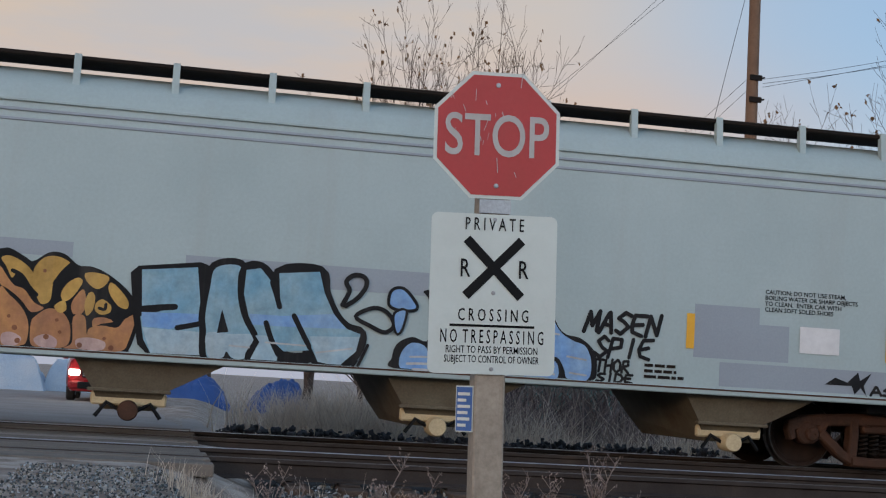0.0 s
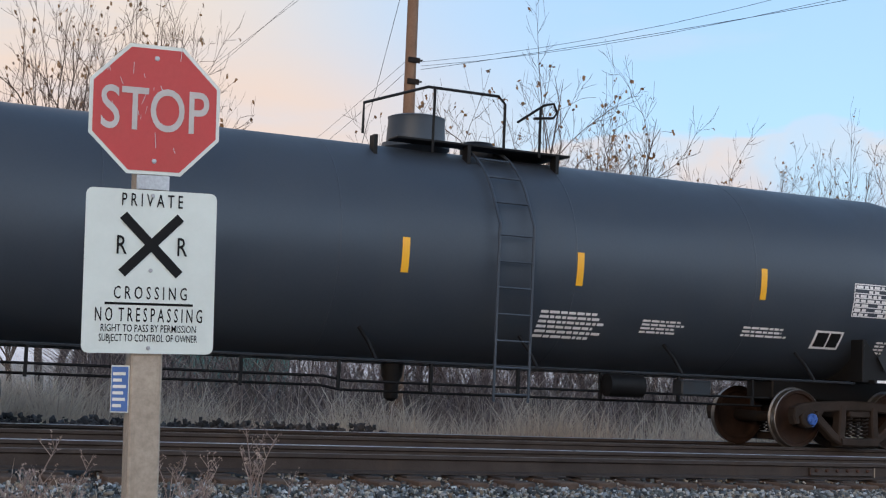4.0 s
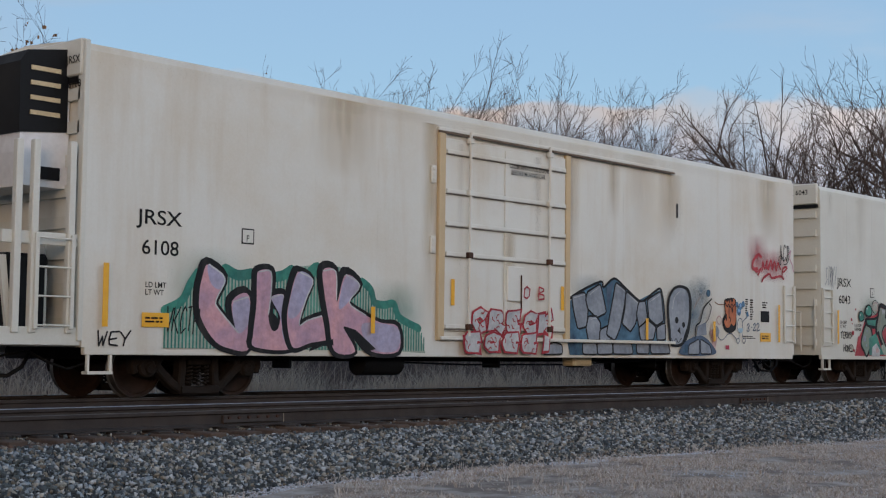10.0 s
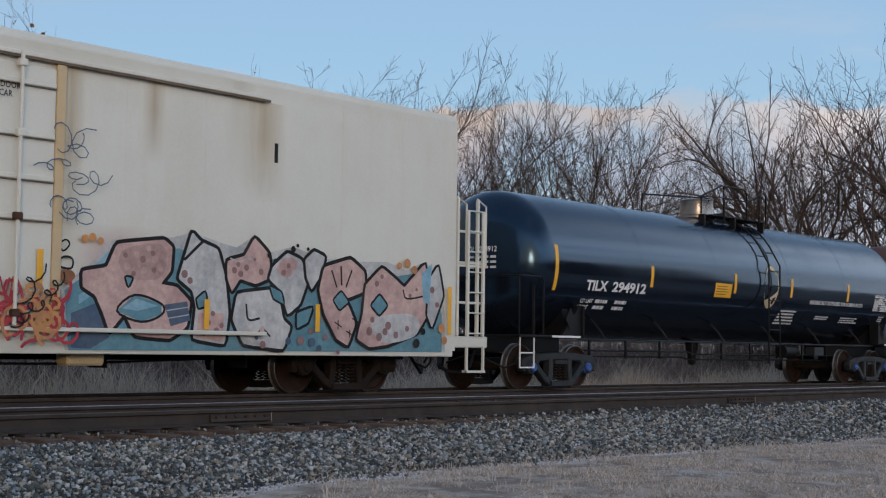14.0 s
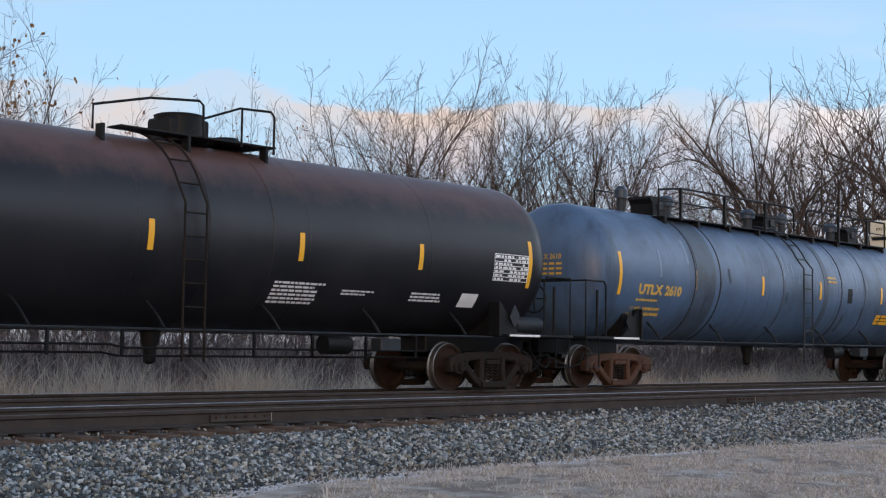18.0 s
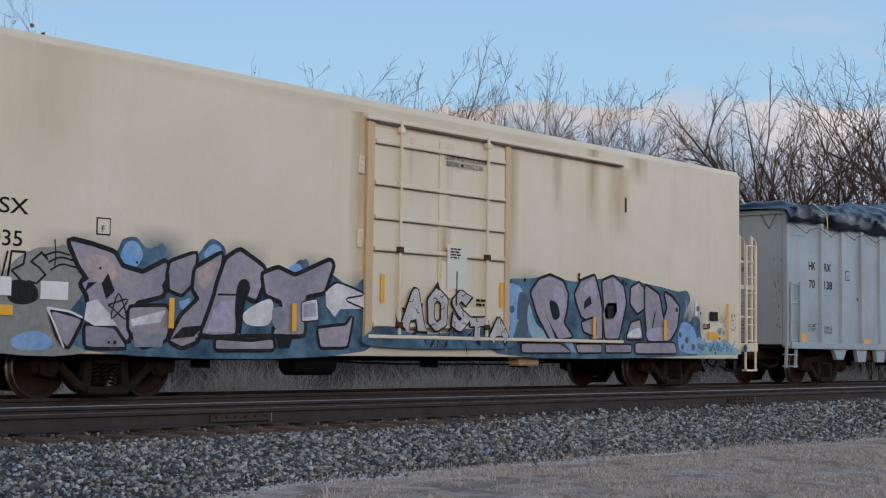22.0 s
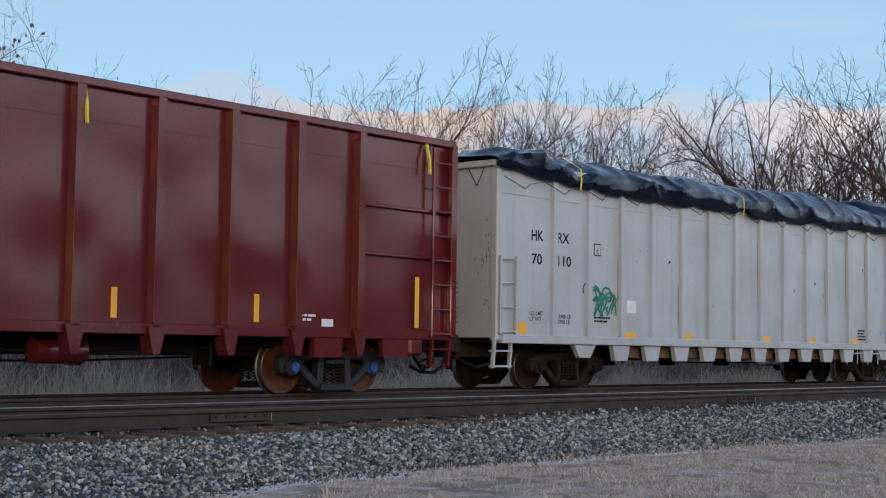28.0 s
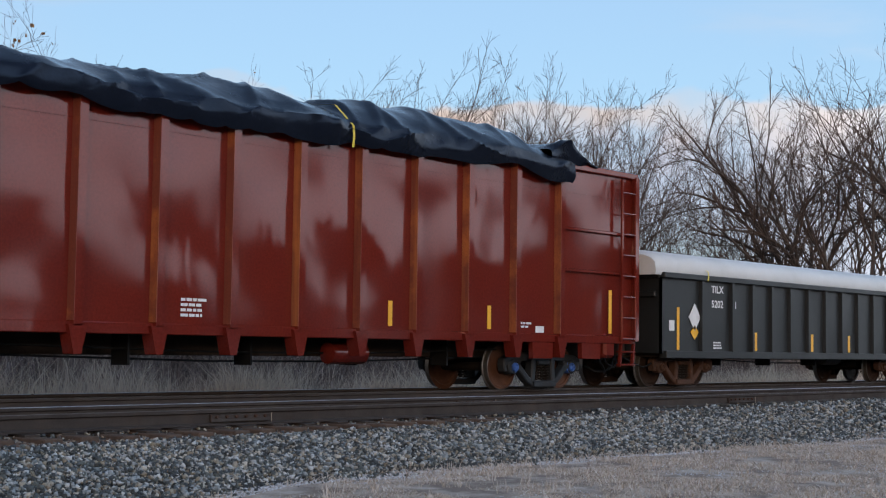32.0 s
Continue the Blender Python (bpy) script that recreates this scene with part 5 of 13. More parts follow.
def plug_door(car, xl, xr, zb, zt, track_r, mat, frame_mat, rods, y=-1.55):
    """Sliding plug door with its frame, tracks, rods, bars and hinges."""
    xm = (xl + xr) / 2
    d = Shape().box(xl + 0.06, xr - 0.06, y - 0.05, y + 0.02, zb + 0.06, zt - 0.05, 0.012).part("door", mat, car)
    Shape().box(xl - 0.10, xl + 0.06, y - 0.075, y, zb - 0.1, zt + 0.06, 0.01).part("door_frame", frame_mat, d)
    Shape().box(xr - 0.06, xr + 0.08, y - 0.075, y, zb - 0.05, zt + 0.02, 0.01).part("door_frame", frame_mat, d)
    tk = Shape().box(xl - 0.12, track_r, y - 0.07, y, zt + 0.06, zt + 0.12, 0.01).part("top_track", mat, car)
    Shape().box(xl - 0.12, track_r, y - 0.085, y - 0.05, zt + 0.022, zt + 0.058).part("track_lip", M_rusttrack, tk)
    Shape().box(xl - 0.05, track_r, y - 0.11, y, zb - 0.09, zb - 0.03, 0.01).part("bottom_track", mat, car)
    Shape().box(xm - 0.11, xm + 0.11, y - 0.075, y - 0.05, zb + 0.1, zt - 0.1, 0.008).part("door_post", mat, d)
    for z in (zb + 2.46, zb + 1.90, zb + 1.38, zb + 0.14, zt - 0.28):
        Shape().box(xl + 0.08, xr - 0.08, y - 0.085, y - 0.05, z - 0.035, z + 0.035, 0.008).part("door_bar", mat, d)
        # the shadow line below each bar, painted as a dark strip
        Shape().box(xl + 0.08, xr - 0.08, y - 0.087, y - 0.05, z - 0.055, z - 0.041).part("bar_gap", M_bar_shade, d)
    for x in rods:
        Shape().tube([(x, y - 0.12, zb - 0.02), (x, y - 0.12, zt + 0.1)], 0.027, 8).part("locking_rod", mat, d, smooth=True)
        for z in (zb + 2.46, zb + 1.38, zb + 0.14, zt - 0.05):
            Shape().box(x - 0.06, x + 0.06, y - 0.16, y - 0.07, z - 0.05, z + 0.05, 0.012).part("rod_bracket", M_rust if z < 3 else mat, d)
    Shape().box(xm - 0.05, xm + 0.42, y - 0.10, y - 0.05, zb + 0.62, zb + 1.25, 0.015).part("latch_plate", mat, d)
    Shape().box(xm + 0.31, xm + 0.335, y - 0.13, y - 0.10, zb + 0.50, zb + 1.1, 0.008).part("latch_handle", M_rust, d)
    for z in (zb + 2.72, zb + 1.52):
        h_ = Shape().box(xl - 0.26, xl - 0.14, y - 0.04, y, z - 0.15, z + 0.15, 0.01)
        for i in range(3):
            h_.box(xl - 0.23, xl - 0.17, y - 0.06, y - 0.04, z - 0.11 + i * 0.09, z - 0.07 + i * 0.09)
        h_.part("hinge_plate", mat, car)
    return d


def end_ladder(car, x0, x1, z0, z1, y, mat, rung=0.36):
    s = Shape().box(x0 - 0.03, x0 + 0.03, y - 0.03, y + 0.02, z0, z1, 0.006).box(x1 - 0.03, x1 + 0.03, y - 0.03, y + 0.02, z0, z1, 0.006)
    z = z0 + 0.05
    while z < z1:
        s.tube([(x0, y - 0.02, z), (x1, y - 0.02, z)], 0.014, 5)
        z += rung
    return s.part("ladder", mat, car)


def ribbed_end(car, x, mat, top=4.82):
    """Left end with rolled ribs, a dark slot and a fascia."""
    s = Shape()
    for z in (0.95, 1.42, 1.9, 2.32, 2.74, 3.15, 3.6, 4.05):
        s.prism_x([(-1.45, z), (1.45, z), (1.45, z + 0.16), (-1.45, z + 0.16)], x - 0.07, x)
    s.part("end_ribs", mat, car)
    Shape().box(x - 0.10, x, -1.5, 1.5, 4.38, top + 0.06, 0.02).part("end_fascia", mat, car)
    Shape().box(x - 0.06, x, -1.5, 1.45, 4.29, 4.37).part("end_slot", M_black, car)
    for y in (-1.45, -0.8):
        Shape().tube([(x - 0.12, y, 0.85), (x - 0.12, y, 2.1)], 0.018, 5).part("grab_bar", mat, car)
    Shape().tube([(x - 0.35, -1.2, 0.80), (x - 0.35, -1.2, 1.75), (x - 0.35, -0.2, 1.75)], 0.018, 5).part("grab_rail", mat, car)


def end_text(car, x, s, y, z, size, mat=None):
    co, fs = text_mesh(s, size, 0.012)
    Shape().add([(x, y - p[0], z + p[1]) for p in co], fs).part("lettering", mat or M_blackmark, car)


def slots(car, side, xs_, z):
    for x in xs_:
        plate(car, side, "vent_slot", M_black, x - 0.035, x + 0.035, z - 0.15, z + 0.15, 0.006)


M_ochre_wash = stain("ochre_rust_wash", (0.52, 0.37, 0.17), 0.36)
M_rust_wash = stain("brown_rust_wash", (0.44, 0.33, 0.19), 0.12)
M_pink_mist = stain("pink_overspray", (0.50, 0.10, 0.14), 0.75, True)
M_blue_mist = stain("blue_overspray", (0.08, 0.16, 0.24), 0.8, True)
M_green_mist = stain("green_overspray", (0.04, 0.22, 0.17), 0.6, True)


def film(car, mat, x0, x1, z0, z1, lift=0.003, y=-1.55, name="rust_stain"):
    return Shape().add([(x0, y - lift, z0), (x1, y - lift, z0), (x1, y - lift, z1), (x0, y - lift, z1)], [(0, 1, 2, 3)]).part(name, mat, car)


def smooth_reefer(place, label, mat, x0, x1, trucks, door, number, left="ribs", right="cage", ladder_l=True):
    car = reefer_body(place, label, mat, x0, x1, trucks)
    side = Side(-1.55)
    for i in range(13):
        x = x0 + (x1 - x0) * (i + 1) / 14
        if not door - 2.2 < x < door + 2.2:
            Shape().box(x - 0.006, x + 0.006, -1.5515, -1.54, 0.8, 4.6).part("panel_seam", mat, car)
    plug_door(car, door - 1.75, door + 1.78, 1.0, 4.42, door + 5.45, mat, M_seal, (door - 1.1, door + 1.16))
    slots(car, side, (door + 5.65,), 3.70)
    # rust has run down beside the door, under the track and from the roof edge
    heavy = 1.0 if mat is M_reefer_stained else 0.6
    for a_, b_, za, zb in ((-2.16, -1.80, 0.9, 4.58), (1.80, 2.16, 1.6, 4.5), (-0.10, 0.16, 1.2, 2.9), (5.0, 5.8, 2.9, 4.45), (3.2, 3.5, 3.3, 4.46)):
        film(car, M_ochre_wash, door + a_ - 0.1 * heavy, door + b_ + 0.1 * heavy, za, zb, 0.0022 if not -1.7 < a_ < 1.7 else 0.079)
    rw = random.Random(int(number))
    for _ in range(6 if heavy == 1 else 3):
        xa = rw.uniform(x0 + 0.2, x1 - 0.9)
        if not door - 2.4 < xa < door + 2.0:
            w_ = rw.uniform(0.3, 1.8)
            film(car, M_ochre_wash if rw.random() < 0.7 else M_rust_wash, xa, xa + w_, 4.68 - rw.uniform(0.5, 2.6), 4.70, 0.0026)
    for i in range(3):
        xa = door - 1.75 + rw.uniform(0, 3.1)
        film(car, M_rust_wash, xa, xa + rw.uniform(0.08, 0.3), rw.uniform(1.1, 3.2), 4.3, 0.0795, name="door_stain")
    film(car, M_rust_wash, x0 + 0.05, x1 - 0.05, 4.50, 4.70, 0.003)
    lettering(car, side, "CLOSE AND LOCK DOORS\n  BEFORE MOVING CAR", door + 0.0, 4.02, 0.12, M_blackmark, lift=0.09, width=1.2)
    if left == "ribs":
        ribbed_end(car, x0, mat)
        end_text(car, x0 - 0.104, "JRSX " + number, -0.55, 4.62, 0.17)
        end_text(car, x0 - 0.104, "EXCESS HEIGHT CAR", 1.3, 4.58, 0.12)
        bars_end = Shape()
        for z in (3.45, 3.0):
            bars_end.box(x0 - 0.076, x0 - 0.07, -0.3, 0.15, z, z + 0.10)
        tagged(bars_end.part("stencilled_text", M_iron, car), kind="stuff")
    if ladder_l:
        end_ladder(car, x0 + 0.06, x0 + 0.54, 0.98, 2.30, -1.585, mat)
        Shape().box(x0 + 0.02, x0 + 0.58, -1.60, -1.55, 2.30, 2.34).box(x0 + 0.02, x0 + 0.58, -1.60, -1.55, 0.95, 0.98).part("ladder_frame", mat, car)
    st = Shape().box(x0 + 0.1, x0 + 0.14, -1.54, -1.50, 0.38, 0.72).box(x0 + 0.46, x0 + 0.5, -1.54, -1.50, 0.38, 0.72).box(x0 + 0.1, x0 + 0.5, -1.56, -1.42, 0.36, 0.40)
    st.part("sill_step", mat, car)
    if right == "cage":
        # ladder cage and small platform at the right end
        c = Shape().box(x1, x1 + 0.95, -1.5, 1.5, 0.78, 0.98, 0.02)
        c.part("end_platform", mat, car)
        for xa in (x1 + 0.08, x1 + 0.62):
            Shape().box(xa, xa + 0.06, -1.52, -1.46, 0.98, 3.40, 0.01).part("cage_post", mat, car)
            Shape().tube([(xa + 0.25, -1.5, 2.2), (xa + 0.25, -1.5, 3.3), (xa, -1.5, 3.42)], 0.018, 5).part("grab_bar", mat, car)
        end_ladder(car, x1 + 0.34, x1 + 0.76, 0.98, 3.2, -1.53, mat)
        for z in (1.55, 2.2, 2.25, 2.8):
            Shape().box(x1, x1 + 0.85, -1.50, -1.46, z, z + 0.04).part("cage_rail", mat, car)
        Shape().box(x1 + 0.1, x1 + 0.5, -0.9, -0.1, 0.98, 2.1, 0.03).part("equipment_box", M_black, car)
        Shape().box(x1 + 0.35, x1 + 0.39, -1.52, -1.48, 0.34, 0.8).box(x1 + 0.8, x1 + 0.84, -1.52, -1.48, 0.34, 0.8).box(x1 + 0.35, x1 + 0.84, -1.54, -1.42, 0.34, 0.38).part("sill_step", mat, car)
    return car, side


def small_reflectors(car, side, xs_, z0=0.99, z1=1.42):
    for x in xs_:
        plate(car, side, "reflector", M_yellow, x - 0.045, x + 0.045, z0, z1, 0.075)


# -- grey ribbed reefer with dark pink and teal paintings
car_5 = reefer_body(-51.45, "grey-white ribbed refrigerator car covered with pink and teal graffiti", M_reefer_grey, -10.30, 11.10, (-7.51, 7.52), 4.80)
side_5 = Side(-1.55)
for x in (-9.79, -8.34, -6.88, -5.42, -3.98, -2.53, 2.55, 4.02, 5.45, 6.94, 8.39, 9.85, 10.57):
    Shape().prism_z([(x - 0.06, -1.55), (x - 0.035, -1.58), (x + 0.025, -1.58), (x + 0.045, -1.55)], 2.35, 4.55).part("side_post", M_reefer_grey, car_5)
    # darker strips beside each post: its edge shade painted on, with some dirt
    plate(car_5, side_5, "dirt_streak", M_post_shade_dirt, x + 0.045, x + 0.085, 2.0, 4.5, 0.003)
    plate(car_5, side_5, "dirt_streak", M_post_shade_dirt, x - 0.085, x - 0.06, 2.2, 4.4, 0.003)
for i in range(15):
    x = -10.2 + i * 1.47
    Shape().prism_x([(-1.54, 4.72), (-1.50, 4.815), (-0.9, 4.915), (0, 4.975), (0.9, 4.915), (1.5, 4.815), (1.54, 4.72), (0, 4.5)], x, x + 0.10).part("roof_rib", M_reefer_grey, car_5)
plug_door(car_5, -1.72, 1.76, 1.05, 4.46, 5.40, M_reefer_grey, M_reefer_grey, (-1.1, 1.07))
slots(car_5, side_5, (5.59,), 3.38)
lettering(car_5, side_5, "CLOSE AND LOCK\nDOORS BEFORE\n MOVING CAR", -0.98, 4.02, 0.15, M_faint, lift=0.06, width=0.9)
lettering(car_5, side_5, "SECURE BOTH\nHASPS BEFORE\nMOVING CAR", -0.95, 2.70, 0.12, M_faint, lift=0.06, width=0.75)
bars(car_5, side_5, -1.0, -0.1, 3.08, 3.16, 1, M_faint, 0.06, seed=40)
bars(car_5, side_5, -1.0, -0.2, 1.4, 1.9, 5, M_faint, 0.06, seed=41)
bars(car_5, side_5, 0.35, 0.8, 2.6, 2.75, 2, M_faint, 0.06, seed=42)
end_ladder(car_5, 10.47, 11.02, 0.98, 2.50, -1.60, M_reefer_grey, 0.30)
m = Mural(car_5, "pink and dark violet graffiti lettering with gold lines", y=-1.55, lift=0.040)
m.fill(G_pink, "-10.3,0.67 -10.35,1.68 -10.07,1.83 -9.75,2.05 -9.66,2.45 -9.53,2.47 -9.2,2.29 -8.96,2.14 -8.45,2.23 -7.82,2.16 -7.08,2.33 -6.64,2.24 -6.09,2.32 -5.77,2.5 -5.66,2.43 -5.52,2.23 -5.14,2.17 -4.87,2.27 -4.59,2.14 -3.68,2.44 -3.46,2.34 -3.28,2.06 -3.25,0.72")
m.fill(G_navy, "-10.25,1.7 -9.76,1.91 -9.43,2.07 -9.58,2.4 -9.31,2.26 -9.07,2.04 -9.11,1.86 -9.58,1.76 -9.84,1.8", True)
m.line(G_pink, "-10.25,1.68 -9.76,1.87 -9.46,2.03 -9.37,2.14", .045)
m.fill(G_mauve, "-9.18,2.24 -8.9,2.09 -9,1.97 -9.18,2.02")
m.fill(G_ink, "-9.16,2.24 -9.02,2.38 -8.8,2.42 -8.62,2.34 -8.53,2.18 -8.87,2.13 -9.08,2.14", True)
m.fill(G_white, "-8.96,2.12 -8.9,2.24 -8.72,2.27 -8.61,2.16 -8.78,2.09", True)
m.dots(G_white, "-9.03,2.28,0.03 -8.66,2.29,0.04")
m.fill(G_ink, "-9.55,1.74 -9.19,1.89 -8.61,2.07 -8.23,2.12 -8.19,1.87 -8.37,1.63 -8.44,1.51 -8.31,1.34 -8.07,1.12 -8.02,0.73 -8.64,0.72 -8.82,0.86 -9.22,0.67 -9.63,0.67 -9.56,1 -9.37,1.3 -9.48,1.58", True)
m.fill(G_navy, "-8.48,2 -8.25,2.08 -8.24,1.87 -8.41,1.69 -8.52,1.85", True)
m.fill(G_pink, "-9.16,1.52 -8.93,1.62 -8.68,1.58 -8.84,1.42 -9.07,1.37", True)
m.fill(G_pink, "-9.09,1 -8.83,1.05 -8.55,1 -8.63,0.87 -8.99,0.92", True)
m.fill(G_pink, "-10.19,0.99 -9.97,1.38 -9.62,1.5 -9.53,1.29 -9.72,1")
m.fill(G_navy, "-9.83,1.67 -9.55,1.72 -9.48,1.44 -9.65,1.29 -9.8,1.42", True)
m.line(G_gold, "-9.51,1.64 -9.19,1.74 -8.78,1.86 -8.54,1.88 -8.44,1.74 -8.55,1.55 -8.8,1.36 -9.07,1.2 -9.15,1.16", .055)
m.line(G_gold, "-9.11,1.42 -9.13,1.2 -9.14,0.98 -9.1,0.86", .055)
m.line(G_gold, "-8.83,1.19 -8.49,1.09 -8.18,1.04", .055)
m.line(G_gold, "-9.21,1.3 -9.21,1.12", .05)
m.fill(G_ink, "-10.31,1.43 -10.13,1.41 -9.93,1.47 -9.86,1.06 -10.29,1.04", True)
m.line(G_pink, "-10.3,1.39 -10.16,1.34 -10.09,1.44 -10.05,1.31 -9.92,1.24 -10.04,1.16 -10.07,1.04 -10.17,1.14 -10.28,1.08 -10.23,1.23", .04, True)
m.fill(G_bone, "-10.29,0.67 -10.24,0.91 -10.14,0.95 -10.01,0.81 -9.88,0.67")
m.line(G_ink, "-10.25,0.71 -10.18,0.81 -10.13,0.69 -10.06,0.79 -10.02,0.67 -9.94,0.77", .02)
m.fill(G_ink, "-7.96,2.13 -7.06,2.21 -7.04,1.86 -6.84,1.55 -6.81,1.16 -6.91,0.7 -7.67,0.69 -7.82,1.05 -7.83,1.36 -7.61,1.56 -7.32,1.57 -7.23,1.83 -7.9,1.8")
m.fill(G_navy, "-7.19,1.54 -6.86,1.49 -6.84,1.08 -6.95,0.76 -7.05,1.07")
m.fill(G_pink, "-7.69,1.17 -7.56,1.35 -7.31,1.3 -7.4,1.13 -7.6,1.06", True)
m.line(G_mauve, "-7.64,1.23 -7.49,1.31 -7.34,1.28", .03)
m.line(G_pink, "-7.96,2.11 -7.5,2.11 -7.08,2.17 -7.06,1.86 -6.86,1.54 -6.83,1.16", .035)
m.line(G_gold, "-7.86,1.89 -7.63,1.9 -7.21,1.95 -7.15,1.69 -7.05,1.39 -6.99,1.09", .055)
m.line(G_gold, "-7.79,1.47 -7.61,1.52 -7.38,1.49 -7.14,1.34 -7.04,1.23 -7.32,1.03 -7.64,0.9 -7.71,1.09 -7.79,1.36", .055)
m.fill(G_pink, "-8,1.01 -7.73,1.05 -7.67,0.69 -7.99,0.69")
m.fill(G_ink, "-7.04,2.33 -6.64,2.13 -5.86,2.1 -5.82,1.66 -6.47,1.71 -6.66,1.86 -6.6,1.4 -6.43,1.09 -6.26,0.76 -6.59,0.71 -6.83,1.16 -7,1.7")
m.fill(G_navy, "-6.79,1.71 -6.59,1.64 -6.39,1.09 -6.46,0.84 -6.65,1.09")
m.fill(G_ink, "-6.61,2.15 -6.47,2.25 -6.07,2.32 -5.77,2.49 -5.75,1.93 -5.63,1.56 -6.47,1.65")
m.line(G_pink, "-7.04,2.31 -6.61,2.15 -5.88,2.1 -5.87,1.76", .04)
m.line(G_pink, "-6.59,2.19 -6.07,2.3 -5.77,2.44 -5.74,1.93 -5.66,1.6", .035)
m.line(G_gold, "-6.93,2.1 -6.63,2.04 -6.26,1.92", .06)
m.line(G_gold, "-6.77,1.75 -6.61,1.32 -6.45,1.01 -6.26,0.79", .055)
m.dots(G_gold, "-6.53,2.02,0.03 -6.43,2.01,0.04")
m.fill(G_ink, "-6.44,1.31 -5.86,1.55 -5.77,1.42 -5.99,1.17 -6.26,1.22", True)
m.line(G_gold, "-6.31,1.28 -6.06,1.42 -5.88,1.51 -5.91,1.27", .05)
m.fill(G_mauve, "-6.27,1.1 -6.05,1.17 -5.84,0.78 -5.96,0.7")
m.fill(G_ink, "-5.78,2.09 -5.12,2.05 -4.99,1.63 -4.76,1.31 -4.75,0.87 -5.1,0.7 -5.63,0.77 -5.81,1.11 -5.76,1.6")
m.fill(G_navy, "-5.18,1.46 -4.96,1.3 -4.84,0.97 -5.03,0.78 -5.11,1.13", True)
m.line(G_pink, "-5.71,1.89 -5.24,1.91 -5.13,1.67 -4.88,1.35 -4.83,0.93 -5.1,0.76 -5.58,0.79 -5.72,1.11", .04, True)
m.line(G_gold, "-5.56,1.84 -5.37,1.85 -5.23,1.54 -4.98,1.17 -4.99,0.92 -5.29,0.79 -5.51,0.91 -5.59,1.2 -5.65,1.44", .055, True)
m.fill(G_pink, "-5.48,1.45 -5.35,1.37 -5.19,1.09 -5.41,1.02 -5.5,1.2", True)
m.fill(G_ink, "-5.43,1.28 -5.31,1.16 -5.37,1.07 -5.45,1.14", True)
m.fill(G_mauve, "-5.1,2.15 -4.88,2.23 -4.85,1.81 -4.93,1.64")
m.fill(G_ink, "-4.99,2.18 -4.59,2.06 -3.56,2.44 -3.33,1.88 -3.51,1.66 -4,1.59 -4.23,1.62 -4.23,1.33 -4.11,1.14 -3.51,1.52 -3.26,1.4 -3.25,0.81 -3.86,0.67 -4.21,0.8 -4.55,0.96 -4.68,1.31 -4.63,1.65 -4.86,1.81")
m.fill(G_navy, "-4.39,2.09 -3.88,2.05 -3.87,1.82 -4.24,1.87", True)
m.fill(G_pink, "-4.39,1.45 -3.89,1.58 -3.93,1.34 -4.22,1.15 -4.36,1.24")
m.fill(G_mauve, "-3.53,2.31 -3.31,2.15 -3.3,1.71 -3.44,1.66")
m.line(G_gold, "-4.81,1.94 -4.52,1.82 -4.12,1.78 -4.01,1.83", .06)
m.line(G_gold, "-4.6,1.78 -4.63,1.48 -4.56,1.23 -4.39,1.08 -4.11,1.11 -3.76,1.3 -3.59,1.39 -3.5,1.26 -3.52,0.96 -3.54,0.87 -3.87,0.92 -4.1,0.88 -4.21,0.73", .055)
m.line(G_pink, "-4.97,2.24 -4.59,2.08 -3.9,2.06 -3.91,1.68", .04)
m.line(G_pink, "-4.21,1.63 -3.53,1.61 -3.27,1.67", .04)
m.line(G_pink, "-3.63,2.41 -3.54,1.87 -3.3,1.66", .04)
m.fill(G_ink, "-4.77,2.13 -4.66,2.33 -4.43,2.39 -4.18,2.27 -4.13,2.13", True)
m.fill(G_white, "-4.65,2.14 -4.54,2.27 -4.3,2.26 -4.18,2.1 -4.47,2.03", True)
m.fill(G_white, "-6.06,0.67 -5.84,0.78 -5.63,0.89 -5.2,0.75 -5.13,0.67", True)
m.fill(G_white, "-3.88,0.67 -3.69,0.75 -3.45,0.78 -3.24,0.67", True)
m.fill(G_white, "-8.09,0.67 -7.99,0.78 -7.84,0.86 -7.65,0.69", True)
m.dots(G_white, "-8.1,1.35,0.04 -7.96,1.12,0.04 -4.95,1.22,0.06 -4.84,1.28,0.04 -5.84,1.43,0.04 -4.31,2.18,0.03 -3.39,0.83,0.04")
m.fill(G_ink, "-3.3,1.89 -3.06,1.81 -2.62,1.69 -2.44,1.29 -2.56,0.74 -3.27,0.71", True)
m.fill(G_white, "-2.87,1.28 -2.57,1.2 -2.69,0.95 -2.91,1.08", True)
m.fill(G_pink, "-3.22,1.71 -3.02,1.58 -3.06,1.19 -3.21,1.36", True)
m.line(G_pink, "-3.19,1.36 -2.98,1.72 -3.03,1.9 -2.85,1.86", .04)
m.fill(G_ink, "-9.66,2.23 -9.58,2.27 -9.55,2.18 -9.63,2.16", True)
m.fill(G_ink, "-8.67,2.42 -8.58,2.41 -8.54,2.31 -8.62,2.32", True)
m.fill(G_ink, "-7.18,2.52 -7.09,2.5 -7.03,2.39 -7.12,2.4", True)
m.fill(G_ink, "-4.26,2.46 -4.14,2.4 -4.05,2.32 -4.2,2.34", True)
m.dots(G_ink, "-8.49,2.3,0.04 -6.99,2.33,0.04 -6.65,2.38,0.03 -4.05,2.35,0.03 -3.07,2.41,0.05")
